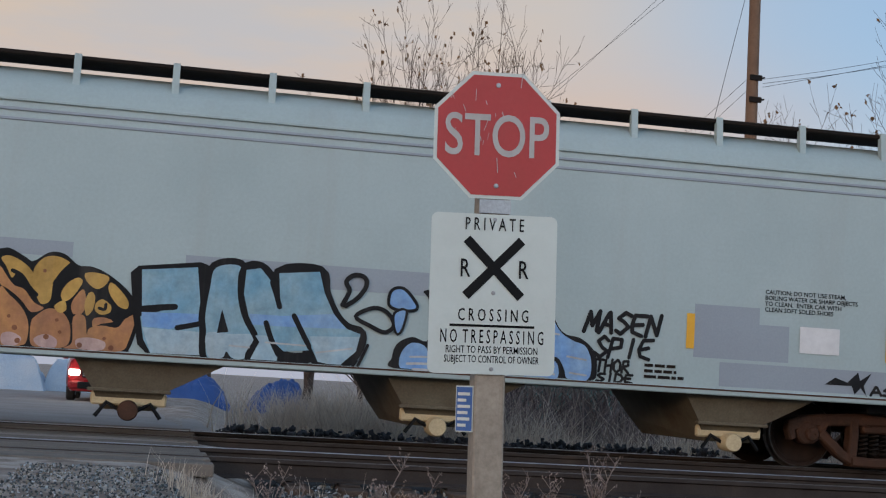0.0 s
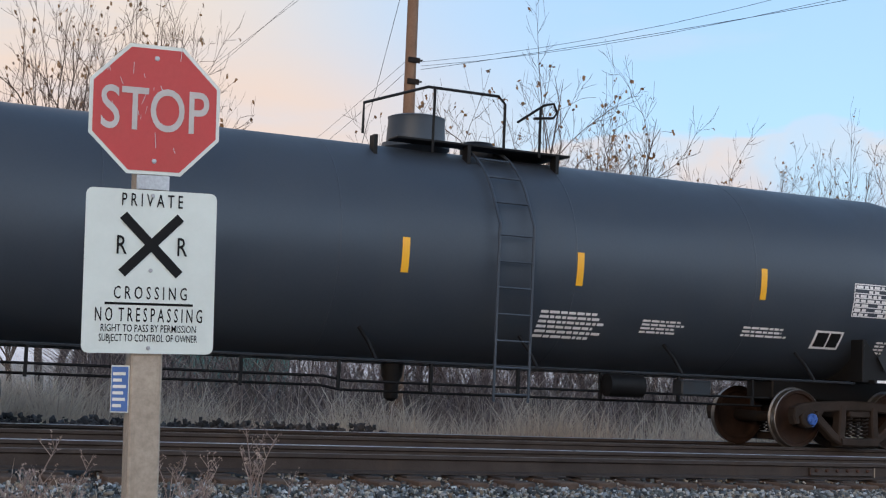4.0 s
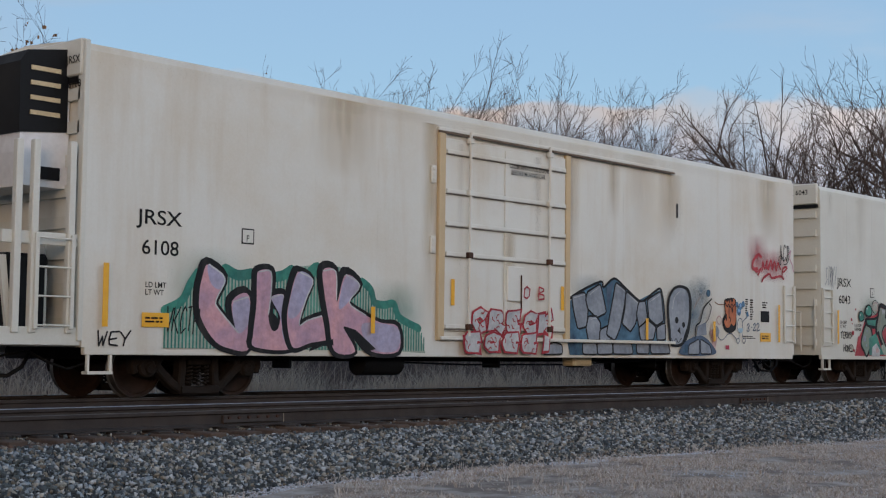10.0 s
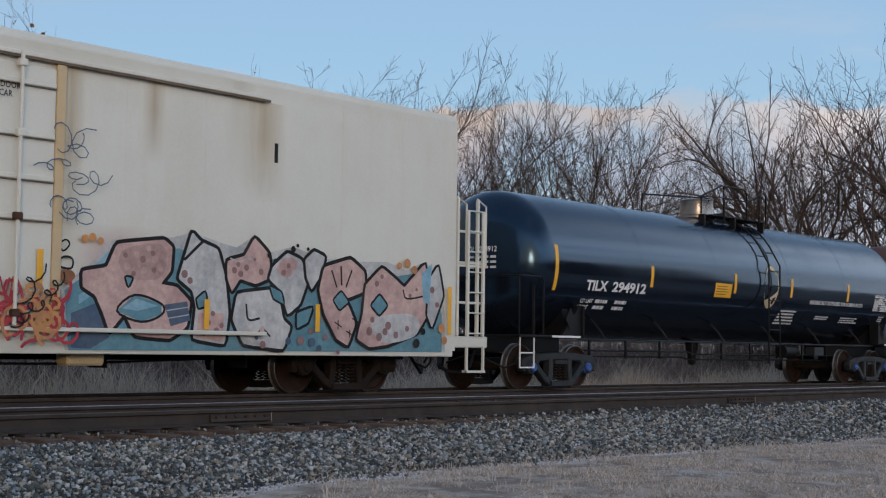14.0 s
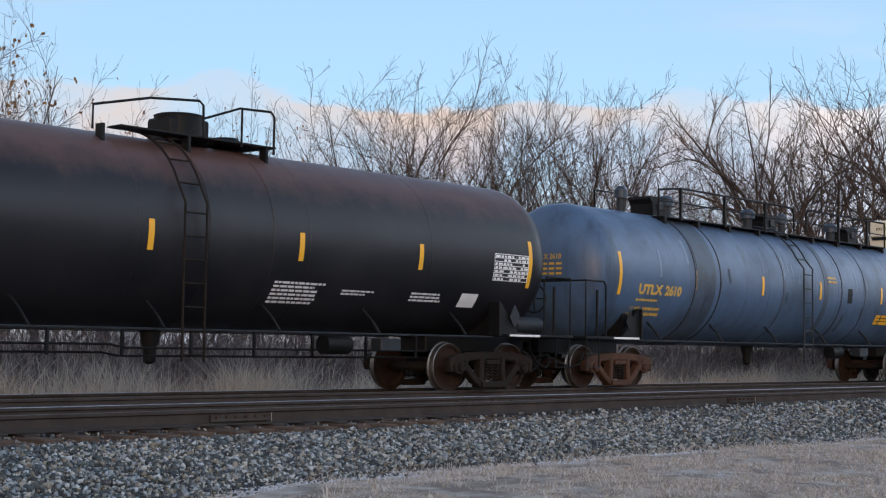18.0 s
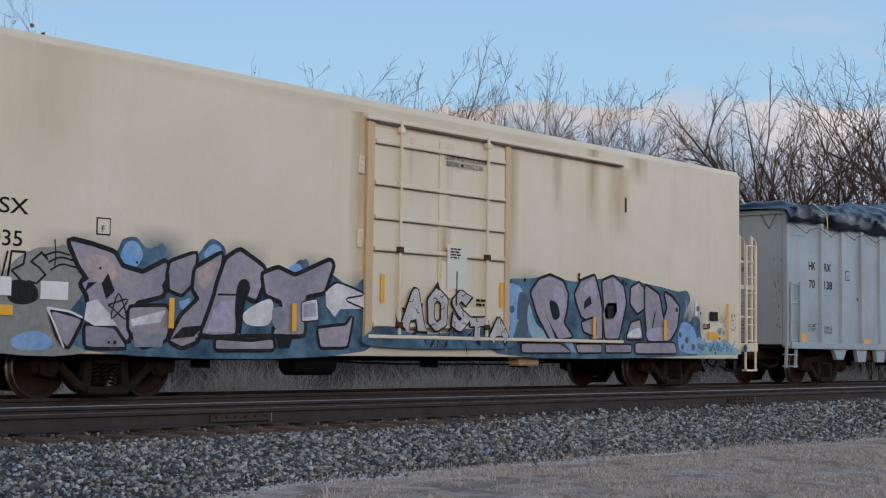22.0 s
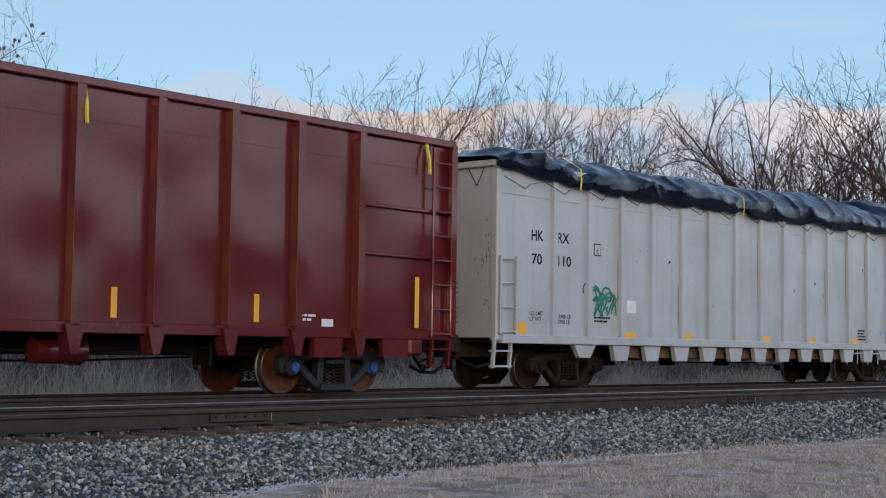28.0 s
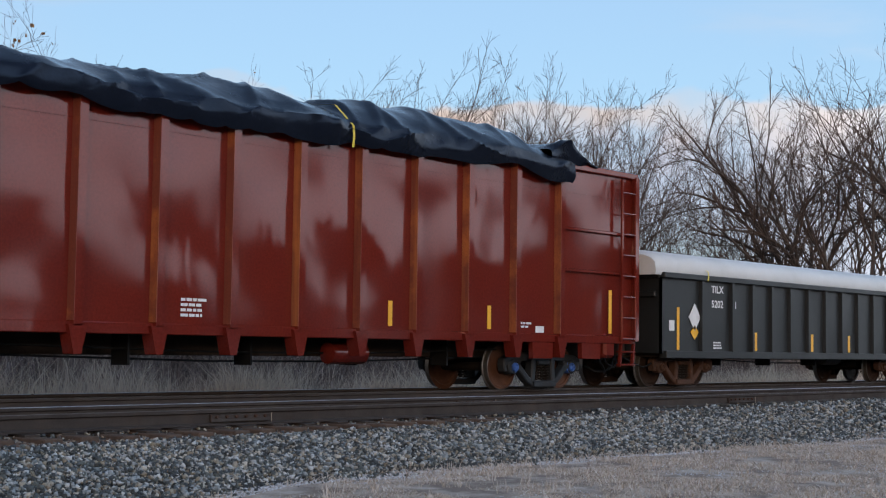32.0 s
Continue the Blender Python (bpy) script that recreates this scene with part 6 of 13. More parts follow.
m.dots(G_cyan, "-10.25,1.56,0.04 -9.47,0.79,0.05 -8.36,1.9,0.05 -7.05,1.5,0.06 -6.85,1.24,0.03 -5.75,1.93,0.05 -5.84,1.84,0.03 -6.01,1.94,0.03 -3.68,1.84,0.04 -5.75,0.81,0.03 -6.35,1,0.03 -9.53,0.75,0.02")
m.fill(G_ink, "-8.38,2.22 -8.25,2.46 -7.75,2.55 -7.37,2.5 -7.12,2.36 -7.06,2.23 -7.73,2.16 -8,2.15", True)
lettering(car_5, side_5, "JRSX", -8.35, 2.16, 0.34, M_white, bold=0.01, lift=0.092, width=1.06)
lettering(car_5, side_5, "7105", -8.36, 1.72, 0.34, M_white, bold=0.01, lift=0.092, width=0.95)
lettering(car_5, side_5, "LD LMT 181200   RP\nLT WT  104000", -8.36, 1.34, 0.11, M_white, lift=0.092, width=1.15)
m = Mural(car_5, "small purple tag outlined in black", lift=0.045)
m.fill(G_ink, "-10.16,3.78 -9.98,3.93 -9.85,3.98 -9.76,3.95 -9.66,3.64 -9.41,3.52 -9.38,3.26 -9.60,2.89 -9.85,2.90 -10.02,3.03 -10.12,3.39", True)
m.fill(G_violet, "-10.11,3.77 -9.96,3.88 -9.85,3.93 -9.79,3.90 -9.71,3.60 -9.47,3.48 -9.44,3.27 -9.62,2.94 -9.83,2.95 -9.98,3.07 -10.07,3.40", True)
m.line(G_ink, "-10.00,3.71 -9.92,3.76 -9.93,3.56 -9.80,3.75 -9.83,3.53", 0.03)
m.line(G_ink, "-9.95,3.37 -9.71,3.41 -9.85,3.20 -9.61,3.27", 0.03)
tag(car_5, "MUL", -3.15, 2.0, 0.75, 0.28, G_ink, 0.04, lift=0.05, seed=5)
plate(car_5, side_5, "plate_mark", M_yellow, -3.19, -2.98, 2.42, 2.63, 0.012)
bars(car_5, side_5, -3.16, -3.02, 2.45, 2.58, 2, M_blackmark, 0.018, seed=44)
m = Mural(car_5, "teal graffiti lettering outlined in black", y=-1.55, lift=0.012)
m.fill(G_teal, "1.83,0.67 1.79,1.92 2.02,2.15 2.33,2.27 2.62,2.24 2.85,2.32 3.07,2.2 3.29,2.18 3.6,2.15 3.75,2 3.82,2.26 4.13,2.15 4.29,2.19 4.67,2.11 4.89,2.14 5.45,2.15 5.41,1.93 5.77,2.1 6.16,2.08 6.69,2.15 7,2.21 7.25,2.04 7.63,2.19 7.83,1.95 8.19,2.08 8.51,1.82 8.54,1.65 9.03,1.77 9.35,1.57 9.55,1.23 9.87,1.12 10.3,0.98 10.27,0.67")
m.fill(G_sky, "2.07,1.95 2.31,2.11 2.53,2.06 2.27,1.7 2.05,1.29 1.9,1.44", True)
m.fill(G_sky, "2.94,2 3.27,2.11 3.58,2.03 3.68,1.52 3.28,1.54 2.85,1.45 2.78,1.74", True)
m.fill(G_sky, "4.24,1.89 4.46,1.9 4.52,1.42 4.44,0.77 4.27,0.68", True)
m.fill(G_sky, "5.9,1.79 6.23,2.02 6.73,1.96 6.84,1.59 6.64,1.45 6.16,1.8 6.04,1.43", True)
m.fill(G_sky, "7.12,1.74 7.65,2.05 7.9,1.78 8.39,1.94 8.35,1.6 7.98,1.51 7.61,1.67 7.15,1.46", True)
m.fill(G_slate, "2.76,1.7 2.95,1.76 3.17,1.54 2.96,1.4")
m.fill(G_slate, "2.89,1 2.94,1.29 3.12,1.37 3.02,1.08")
m.fill(G_slate, "2.28,1.76 2.45,1.44 2.33,1.31 2.18,1.47")
m.fill(G_slate, "5.34,1.85 5.72,1.96 5.45,1.59 5.55,1.41 5.38,1.14")
m.fill(G_slate, "8.19,1.4 8.58,1.51 8.43,1.33 9.16,1.39 8.7,1.19 9.04,1.1 8.28,1.09")
m.fill(G_slate, "8.25,0.89 9.04,0.92 8.47,0.71 9.52,0.8 9.08,0.67 8.21,0.67")
m.fill(G_slate, "3.79,1.7 3.92,1.88 4.18,2.02 4.09,1.63 3.87,1.36")
m.fill(G_slate, "6.04,1.34 6.1,1.57 6.37,1.67 6.51,1.63 6.37,1.43", True)
m.fill(G_slate, "5.92,1.01 6.18,1.16 6.39,1.11 6.31,0.92 5.99,0.82", True)
m.fill(G_slate, "4.53,1.16 4.69,1.28 4.93,1.22 4.85,1.02 4.58,0.94", True)
m.fill(G_slate, "7.34,1.23 7.58,1.38 7.66,1.19 7.55,0.96 7.38,1.07", True)
m.line(G_ink, "1.83,1.18 1.79,1.61 1.85,1.9 2.05,2.14 2.31,2.26 2.62,2.23 2.85,2.32 3.07,2.2 3.29,2.19 3.6,2.15 3.74,1.97", .055)
m.line(G_ink, "1.98,1.26 2.14,1.59 2.37,1.84 2.53,2.06 2.31,2.09 2.11,1.99 2,1.74 1.92,1.5", .04)
m.line(G_ink, "2.17,1.79 2.37,1.96 2.68,2.14 2.63,1.98 2.32,1.83", .05)
m.line(G_ink, "2.32,1.8 2.43,1.48 2.58,1.22 2.5,0.97 2.14,1.02 1.92,0.96", .045)
m.line(G_ink, "1.94,0.98 2.11,1.29 2.32,1.68", .04)
m.line(G_ink, "2.69,1.55 2.73,1.9 2.94,2.08 3.27,2.19", .045)
m.line(G_ink, "3.69,2.05 3.75,1.7 3.73,1.34", .045)
m.line(G_ink, "2.79,1.74 3.18,1.46 3.39,1.51 3.28,1.68 3.39,1.82 3.52,1.77 3.46,1.58 3.13,1.34 2.86,1.15 2.75,1.44", .045)
m.line(G_ink, "2.87,0.98 2.96,1.32 3.29,1.47 3.62,1.39 3.76,1.25 3.99,1.32", .04)
m.line(G_ink, "3.39,0.99 3.45,1.18 3.65,1.14 3.59,0.95", .04, True)
m.line(G_ink, "3.77,2.25 3.89,1.94 4.02,1.86 4.17,2.15 4.31,2.2", .045)
m.line(G_ink, "3.95,1.69 4.2,1.91 4.07,1.52 3.93,1.34", .04)
m.line(G_ink, "4.21,0.67 4.19,1.98 4.1,2.14 4.53,1.99 4.61,1.73 4.43,1.32 4.78,1.39 4.9,1.57 4.77,1.92 4.79,2.09 5.46,2.15 5.36,1.89 5.27,1.74 5.42,1.05 5.36,0.67", .05)
m.line(G_ink, "4.49,1.19 4.68,1.3 4.93,1.22 4.87,1.02 4.56,0.94", .045, True)
m.line(G_ink, "4.37,1.36 4.78,1.42 5.15,1.29", .035)
m.line(G_ink, "5.64,0.67 5.77,1.42 5.84,1.95 6.16,2.08 6.56,2.12 6.85,1.97 6.93,1.55 6.79,1.24 6.58,0.87 6.16,0.67", .05)
m.line(G_ink, "6.04,1.34 6.1,1.57 6.37,1.67 6.51,1.63 6.37,1.43", .04, True)
m.line(G_ink, "5.92,1.01 6.18,1.16 6.39,1.11 6.31,0.92 5.99,0.82", .04, True)
m.line(G_ink, "6.91,1.82 7.25,1.9 7.65,2.18 7.77,1.96 7.99,1.83 8.12,2.03 8.34,2.1 8.56,1.85 8.51,1.54 8.2,1.39 7.98,1.43 7.89,1.63", .05)
m.line(G_ink, "7.12,1.46 7.4,1.61 7.77,1.58 8,1.29 8.08,0.98 7.92,0.71", .045)
m.line(G_ink, "7.1,1.25 7.26,1.44 7.56,1.48 7.73,1.33 7.74,0.98 7.48,0.78 7.2,0.84 7.04,1.06", .045, True)
m.line(G_ink, "7.34,1.23 7.58,1.38 7.66,1.19 7.55,0.96 7.38,1.07", .03, True)
m.line(G_ink, "8.57,1.64 9.03,1.77 9.34,1.58 9.53,1.23 9.87,1.01", .05)
m.line(G_ink, "8.13,1.28 8.67,1.51 8.43,1.34 9.21,1.4 8.73,1.2 9.07,1.11 8.25,1.08", .035)
m.line(G_ink, "8.28,0.89 9.08,0.92 8.47,0.71 9.55,0.8 9.08,0.67", .035)
m.line(G_ink, "5.4,1.54 5.8,1.97 5.51,2.04", .035)
m.line(G_ink, "2.05,0.67 2.45,0.81 2.87,0.85", .03)
m.line(G_bone, "2.07,1.67 2.15,1.47", .022)
m.line(G_bone, "3.22,1.94 3.23,1.78", .02)
m.line(G_bone, "3.23,1.32 3.24,1.11", .02)
m.line(G_bone, "4.77,1.92 4.79,1.72", .022)
m.line(G_bone, "6.03,1.93 6.27,1.99", .02)
m.line(G_sky, "2.87,0.8 3.3,0.79 3.75,0.78", .03)
m = Mural(car_5, "teal graffiti running over the door", y=-1.55, lift=0.125)
m.fill(G_teal, "0.17,0.67 0.21,0.91 0.47,0.97 0.49,1.14 0.69,1.21 1.06,1.19 1.26,1.39 1.79,1.44 1.83,0.67")
m.fill(G_azure, "1.06,1.19 1.26,1.36 1.78,1.29 1.76,1.06 1.16,1.03")
m.line(G_ink, "0.17,0.67 0.21,0.91 0.47,0.95 0.47,1.14 0.69,1.21 1.06,1.19 1.26,1.39 1.81,1.44", .05)
m.line(G_ink, "1,0.67 0.85,0.94 0.93,1.15 1.2,1.28 1.54,1.25 1.8,1.06 1.74,0.88", .05)
m.line(G_ink, "0.99,0.67 1.12,0.79 1.22,0.97", .06)
m.line(G_ink, "1.13,1.81 1.49,1.63 1.49,1.4 1.82,1.62 1.78,1.76 1.91,1.86", .03)
m.line(G_ink, "1.13,1.97 1.42,1.84 1.64,1.75 1.81,1.79", .03)
m.line(G_ink, "1.16,1.59 1.43,1.48 1.73,1.45", .025)
m.line(G_bone, "0.57,1.03 0.61,0.91", .02)
tag(car_5, "HAU", 6.05, 2.22, 0.65, 0.2, G_cyan, 0.03, seed=6)
tag(car_5, "ETRIC", 9.3, 1.35, 0.7, 0.75, G_smoke, 0.025, seed=8)
tag(car_5, "MUL", 0.35, 1.55, 0.7, 0.35, G_ink, 0.03, lift=0.07, seed=9)
tag(car_5, "ASEDICHASE", -1.85, 0.70, 2.0, 0.16, G_ink, 0.025, seed=10)
bars(car_5, side_5, 8.95, 9.75, 1.75, 2.45, 8, M_faint, seed=45)
for a, b in ((-10.22, 0.41), (-8.62, 0.47), (-5.69, 0.43), (-2.61, 0.43), (3.02, 0.47), (5.92, 0.46), (8.83, 0.5)):
    plate(car_5, side_5, "reflector", M_yellow, a, a + b, 0.90, 1.02, 0.10)
plate(car_5, side_5, "reflector", M_yellow, 9.95, 10.44, 0.86, 1.03, 0.10)
for x in (-9.83, 9.86):
    plate(car_5, side_5, "height_sign", M_yellow, x, x + 0.56, 1.10, 1.24, 0.10)
    bars(car_5, side_5, x + 0.05, x + 0.5, 1.12, 1.22, 2, M_blackmark, 0.105, 0.5, 46)
# left end: dark frame, fuel tank, cooling unit
for x, z1 in ((-12.72, 2.85), (-11.33, 3.16), (-10.60, 3.10)):
    Shape().box(x - 0.05, x + 0.05, -1.52, -1.42, 0.80, z1, 0.01).part("frame_post", M_black, car_5)
for ya in (-1.52, 1.42):
    Shape().box(-12.75, -10.32, ya, ya + 0.10, 0.80, 1.02, 0.01).part("frame_sill", M_black, car_5)
Shape().box(-12.75, -10.32, -1.42, 1.42, 0.86, 0.92).part("end_platform", M_black, car_5)
Shape().prism([(-12.75, 2.38), (-11.3, 2.62), (-11.3, 2.50), (-12.75, 2.28)], -1.50, -1.44).box(-12.75, -9.95, -1.51, -1.44, 2.05, 2.20, 0.01).part("frame_rail", M_black, car_5)
Shape().tube([(-12.75, -1.48, 2.82), (-11.33, -1.48, 3.12)], 0.02, 6).tube([(-12.0, -1.48, 0.9), (-12.0, -1.48, 2.95)], 0.02, 6).part("handrail", M_black, car_5)
Shape().spin([(0.05, -12.45), (0.36, -12.40), (0.42, -12.3), (0.42, -11.25), (0.36, -11.15), (0.05, -11.1)], "x", (0, -0.95, 1.42), 24).part("fuel_tank", M_black, car_5, smooth=30)
Shape().spin([(0.05, -11.05), (0.36, -11.0), (0.42, -10.9), (0.42, -10.45), (0.36, -10.38), (0.05, -10.35)], "x", (0, -0.95, 1.46), 24).part("fuel_tank", M_slateblue, car_5, smooth=30)
tag(car_5, "ERISES", -12.0, 1.2, 0.75, 0.55, G_bone, 0.02, -1.37, 0.012, seed=20)
bars(car_5, Side(-1.385), -12.45, -12.05, 1.3, 1.55, 4, M_white, seed=47)
end_ladder(car_5, -11.25, -10.72, 0.40, 1.9, -1.53, M_black, 0.5)
Shape().box(-10.38, -10.30, -1.5, 1.5, 0.8, 4.78, 0.01).part("end_wall", M_reefer_grey, car_5)
u_ = Shape().prism([(-11.05, 2.95), (-11.08, 4.45), (-10.98, 4.72), (-10.38, 4.86), (-10.38, 2.95)], -1.05, 1.05).part("cooling_unit", M_white, car_5, "white transport cooling unit with black grille")
Shape().prism_x([(1.06, 4.0), (1.06, 4.70), (-0.4, 4.74), (-0.9, 4.70), (-0.55, 4.45), (-0.2, 3.85), (0.9, 3.80)], -11.13, -11.06).part("grille_panel", M_black, u_)
for i in range(8):
    Shape().box(-11.16, -11.12, -0.1, 0.95, 3.88 + i * 0.10, 3.92 + i * 0.10).part("grille_slat", M_iron, u_)
Shape().spin([(0.01, -11.15), (0.10, -11.15), (0.12, -11.12)], "x", (0, -0.62, 4.62), 20).part("maker_badge", M_blue, u_)
for ya, yb, za, zb in ((-0.95, -0.55, 3.3, 3.5), (-0.95, -0.5, 3.02, 3.22), (0.25, 0.42, 3.1, 3.26)):
    Shape().box(-11.10, -11.05, ya, yb, za, zb).part("control_panel", M_black, u_)
end_text(car_5, -11.10, "DO\nNOT\nHUMP", 0.55, 3.66, 0.20)
Shape().box(-10.45, -10.38, -1.5, -1.08, 4.36, 4.74).part("blue_sign", M_blue, car_5)
for i, ch in enumerate("JRSX 7105"):
    if ch != " ":
        end_text(car_5, -10.41, ch, -1.22, 4.14 - i * 0.155, 0.15)

# -- chalky white reefer with pink letters on green
car_6, side_6 = smooth_reefer(-28.5, "chalky white refrigerator car with rust stains and graffiti", M_reefer_stained, -9.55, 9.95, (-7.2, 7.2), -0.72, "6108", left="unit", right="", ladder_l=False)
lettering(car_6, side_6, "JRSX", -8.70, 2.44, 0.29, M_blackmark, bold=0.008, width=0.76)
lettering(car_6, side_6, "6108", -8.63, 2.02, 0.29, M_blackmark, bold=0.008, width=0.64)
lettering(car_6, side_6, "LD LMT\nLT WT", -8.55, 1.56, 0.11, M_blackmark, width=0.36)
end_ladder(car_6, 9.45, 9.9, 0.98, 2.32, -1.585, M_reefer_pale)
m = Mural(car_6, "pink and violet graffiti letters on a green striped ground", y=-1.55, lift=0.012)
m.fill(G_mint, "-8.22,0.72 -8.22,1.26 -7.93,1.4 -7.77,1.66 -7.66,1.83 -7.12,1.92 -7.05,1.84 -6.69,1.86 -6.24,1.79 -5.91,1.94 -5.68,1.99 -5.32,2.04 -4.84,2.03 -4.33,1.84 -4.12,1.71 -4.04,1.49 -3.59,1.5 -3.45,1.27 -2.98,1.09 -2.81,0.68 -3.52,0.71")
m.stripes(G_green, "-8.22,1.26 -7.93,1.4 -7.77,1.66 -7.66,1.81 -7.12,1.9 -6.9,1.82 -6.69,1.86 -6.24,1.79 -5.91,1.92 -5.68,1.97 -5.32,2.01 -4.84,2.02 -4.33,1.83 -4.12,1.69 -4.04,1.48 -3.59,1.48 -3.45,1.26 -2.98,1.08 -2.84,0.92", 0.72, .028)
m.line(G_green, "-8.22,1.25 -7.92,1.39 -7.77,1.64 -7.64,1.81", .13)
m.line(G_green, "-7.14,1.88 -6.9,1.8 -6.63,1.84", .16)
m.line(G_green, "-6.27,1.79 -6.02,1.84 -5.85,1.93", .16)
m.line(G_green, "-5.46,1.9 -5.32,1.99 -5.25,1.85", .18)
m.line(G_green, "-4.33,1.82 -4.13,1.69 -4.04,1.49 -3.8,1.46 -3.59,1.48 -3.45,1.26 -2.98,1.09", .13)
m.line(G_ink, "-7.5,1.97 -7.16,1.77 -7.32,1.43 -7.28,1.3 -6.9,0.95 -6.99,1.07 -7.06,1.44 -6.7,1.54 -6.66,0.75 -7.09,0.73 -7.38,0.86 -7.62,1.16 -7.66,1.5 -7.61,1.75", .14, True)
m.fill(G_rose, "-7.46,1.93 -7.14,1.74 -7.3,1.43 -7.26,1.3 -6.88,0.95 -6.95,1.07 -7,1.42 -6.68,1.5 -6.64,0.75 -7.06,0.73 -7.34,0.86 -7.58,1.18 -7.61,1.5 -7.56,1.75", True)
m.fill(G_lilac2, "-6.98,1.39 -6.7,1.48 -6.67,1.14 -6.83,0.95 -6.95,1.07", True)
m.fill(G_lilac2, "-7.46,1.93 -7.14,1.74 -7.24,1.58 -7.41,1.67", True)
m.line(G_bone, "-7.44,1.93 -7.15,1.74 -7.3,1.43 -7.26,1.3 -6.88,0.96", .024)
m.line(G_bone, "-6.98,1.41 -6.69,1.49", .02)
m.line(G_ink, "-6.56,1.9 -6.25,1.91 -6.24,1.55 -6.27,1.21 -6.2,1.01 -6.09,1.05 -6.07,1.29 -6.3,1.51 -6.01,1.58 -5.96,1.35 -5.8,1.05 -5.83,0.73 -6.59,0.75 -6.64,0.95 -6.6,1.37 -6.59,1.71", .12, True)
m.fill(G_rose, "-6.51,1.88 -6.26,1.88 -6.25,1.55 -6.3,1.21 -6.22,1.01 -6.1,1.04 -6.07,1.29 -6.26,1.49 -6.01,1.55 -5.97,1.35 -5.82,1.05 -5.84,0.73 -6.55,0.75 -6.59,0.95 -6.54,1.37 -6.54,1.71", True)
m.fill(G_lilac2, "-6.25,1.49 -6.02,1.53 -5.96,1.31 -5.86,0.97 -5.99,0.88 -6.07,1.22", True)
m.fill(G_ink, "-6.24,1.26 -6.13,1.2 -6.09,1.07 -6.19,0.99 -6.28,1.11", True)
m.line(G_bone, "-6.5,1.87 -6.27,1.88 -6.26,1.55 -6.3,1.25", .024)
m.line(G_bone, "-6.25,1.49 -6.02,1.54 -5.97,1.35 -5.82,1.05 -5.84,0.74", .02)
m.line(G_ink, "-5.75,1.94 -5.44,1.81 -5.57,1.49 -5.72,1.08 -5.48,1.18 -5.03,1.26 -4.93,0.89 -5.41,0.83 -5.76,0.73 -5.9,0.86 -5.98,1.22 -5.92,1.57 -5.84,1.83", .13, True)
m.fill(G_rose, "-5.69,1.91 -5.4,1.79 -5.54,1.49 -5.68,1.09 -5.47,1.18 -5.03,1.24 -4.96,0.89 -5.41,0.83 -5.75,0.74 -5.87,0.88 -5.93,1.22 -5.86,1.57 -5.78,1.81", True)
m.fill(G_lilac2, "-5.69,1.91 -5.4,1.79 -5.55,1.49 -5.73,1.23 -5.91,1.22 -5.85,1.57", True)
m.line(G_bone, "-5.67,1.9 -5.41,1.79 -5.55,1.49 -5.68,1.1 -5.47,1.18 -5.03,1.24 -4.96,0.89", .024)
m.line(G_ink, "-5.25,2 -4.95,1.99 -4.92,1.6 -4.9,1.51 -4.76,1.97 -4.39,1.77 -4.66,1.49 -4.32,1.3 -3.9,1.16 -3.5,1.12 -3.47,0.71 -4.11,0.7 -4.5,0.97 -4.74,1.06 -4.48,0.7 -4.95,0.7 -5.1,1.15 -5.22,1.59", .14, True)
m.fill(G_rose, "-5.2,1.96 -4.93,1.96 -4.91,1.6 -4.87,1.5 -4.71,1.91 -4.38,1.75 -4.62,1.47 -4.32,1.31 -3.9,1.17 -3.5,1.11 -3.48,0.71 -4.1,0.7 -4.49,0.99 -4.74,1.08 -4.47,0.7 -4.92,0.7 -5.05,1.16 -5.16,1.59", True)
m.fill(G_lilac2, "-4.7,1.88 -4.4,1.75 -4.75,1.39 -4.85,1.43", True)
m.fill(G_lilac2, "-4.25,1.16 -3.51,1.09 -3.51,0.73 -4.02,0.72 -4.31,0.97", True)
m.fill(G_ink, "-4.69,1.09 -4.46,1.04 -4,0.74 -4.18,0.7 -4.46,0.9")
m.line(G_bone, "-5.19,1.95 -4.93,1.95 -4.9,1.51", .024)
m.line(G_bone, "-4.7,1.91 -4.39,1.75 -4.62,1.47 -4.25,1.28", .024)
m.fill(G_ink, "-5.38,0.83 -4.96,0.89 -4.95,0.79 -5.17,0.78 -5.47,0.69")
tag(car_6, "VKCTP", -8.2, 0.95, 0.6, 0.35, G_ink, 0.02, lift=0.02)
tag(car_6, "WEY", -9.32, 0.74, 0.55, 0.2, G_ink, 0.025)
m = Mural(car_6, "grey stone-block graffiti letters and a skull", y=-1.55, lift=0.012)
m.fill(G_smoke, "1.13,0.94 1.15,1.6 1.3,1.8 2.19,2.11 2.29,2.01 2.63,2.19 3.02,2.03 3.5,1.78 4.07,1.97 4.33,2.02 4.46,1.45 4.41,1.12 4.63,0.79 4.03,0.69 1.22,0.67")
m.line(G_ink, "1.16,0.98 1.16,1.58 1.3,1.79 2.19,2.1 2.29,1.99 2.65,2.18 3.02,2.02 3.5,1.78 3.72,1.79 4.07,1.97 4.33,2.01 4.46,1.45 4.41,1.12", .05)
m.fill(G_stone, "1.28,1.78 1.67,1.86 1.78,1.62 1.74,1.23 1.47,1.18 1.34,1.52", False, G_ink, .035)
m.fill(G_stone, "1.78,1.87 2.18,2.04 2.38,1.51 2.07,1.41 1.79,1.57 1.73,1.74", False, G_ink, .035)
m.fill(G_stone, "1.81,1.4 2.05,1.41 2.18,1.29 2.16,0.98 1.81,0.97 1.74,1.19", False, G_ink, .035)
m.fill(G_stone, "2.2,1.16 2.45,1.23 2.56,0.98 2.18,0.97", False, G_ink, .035)
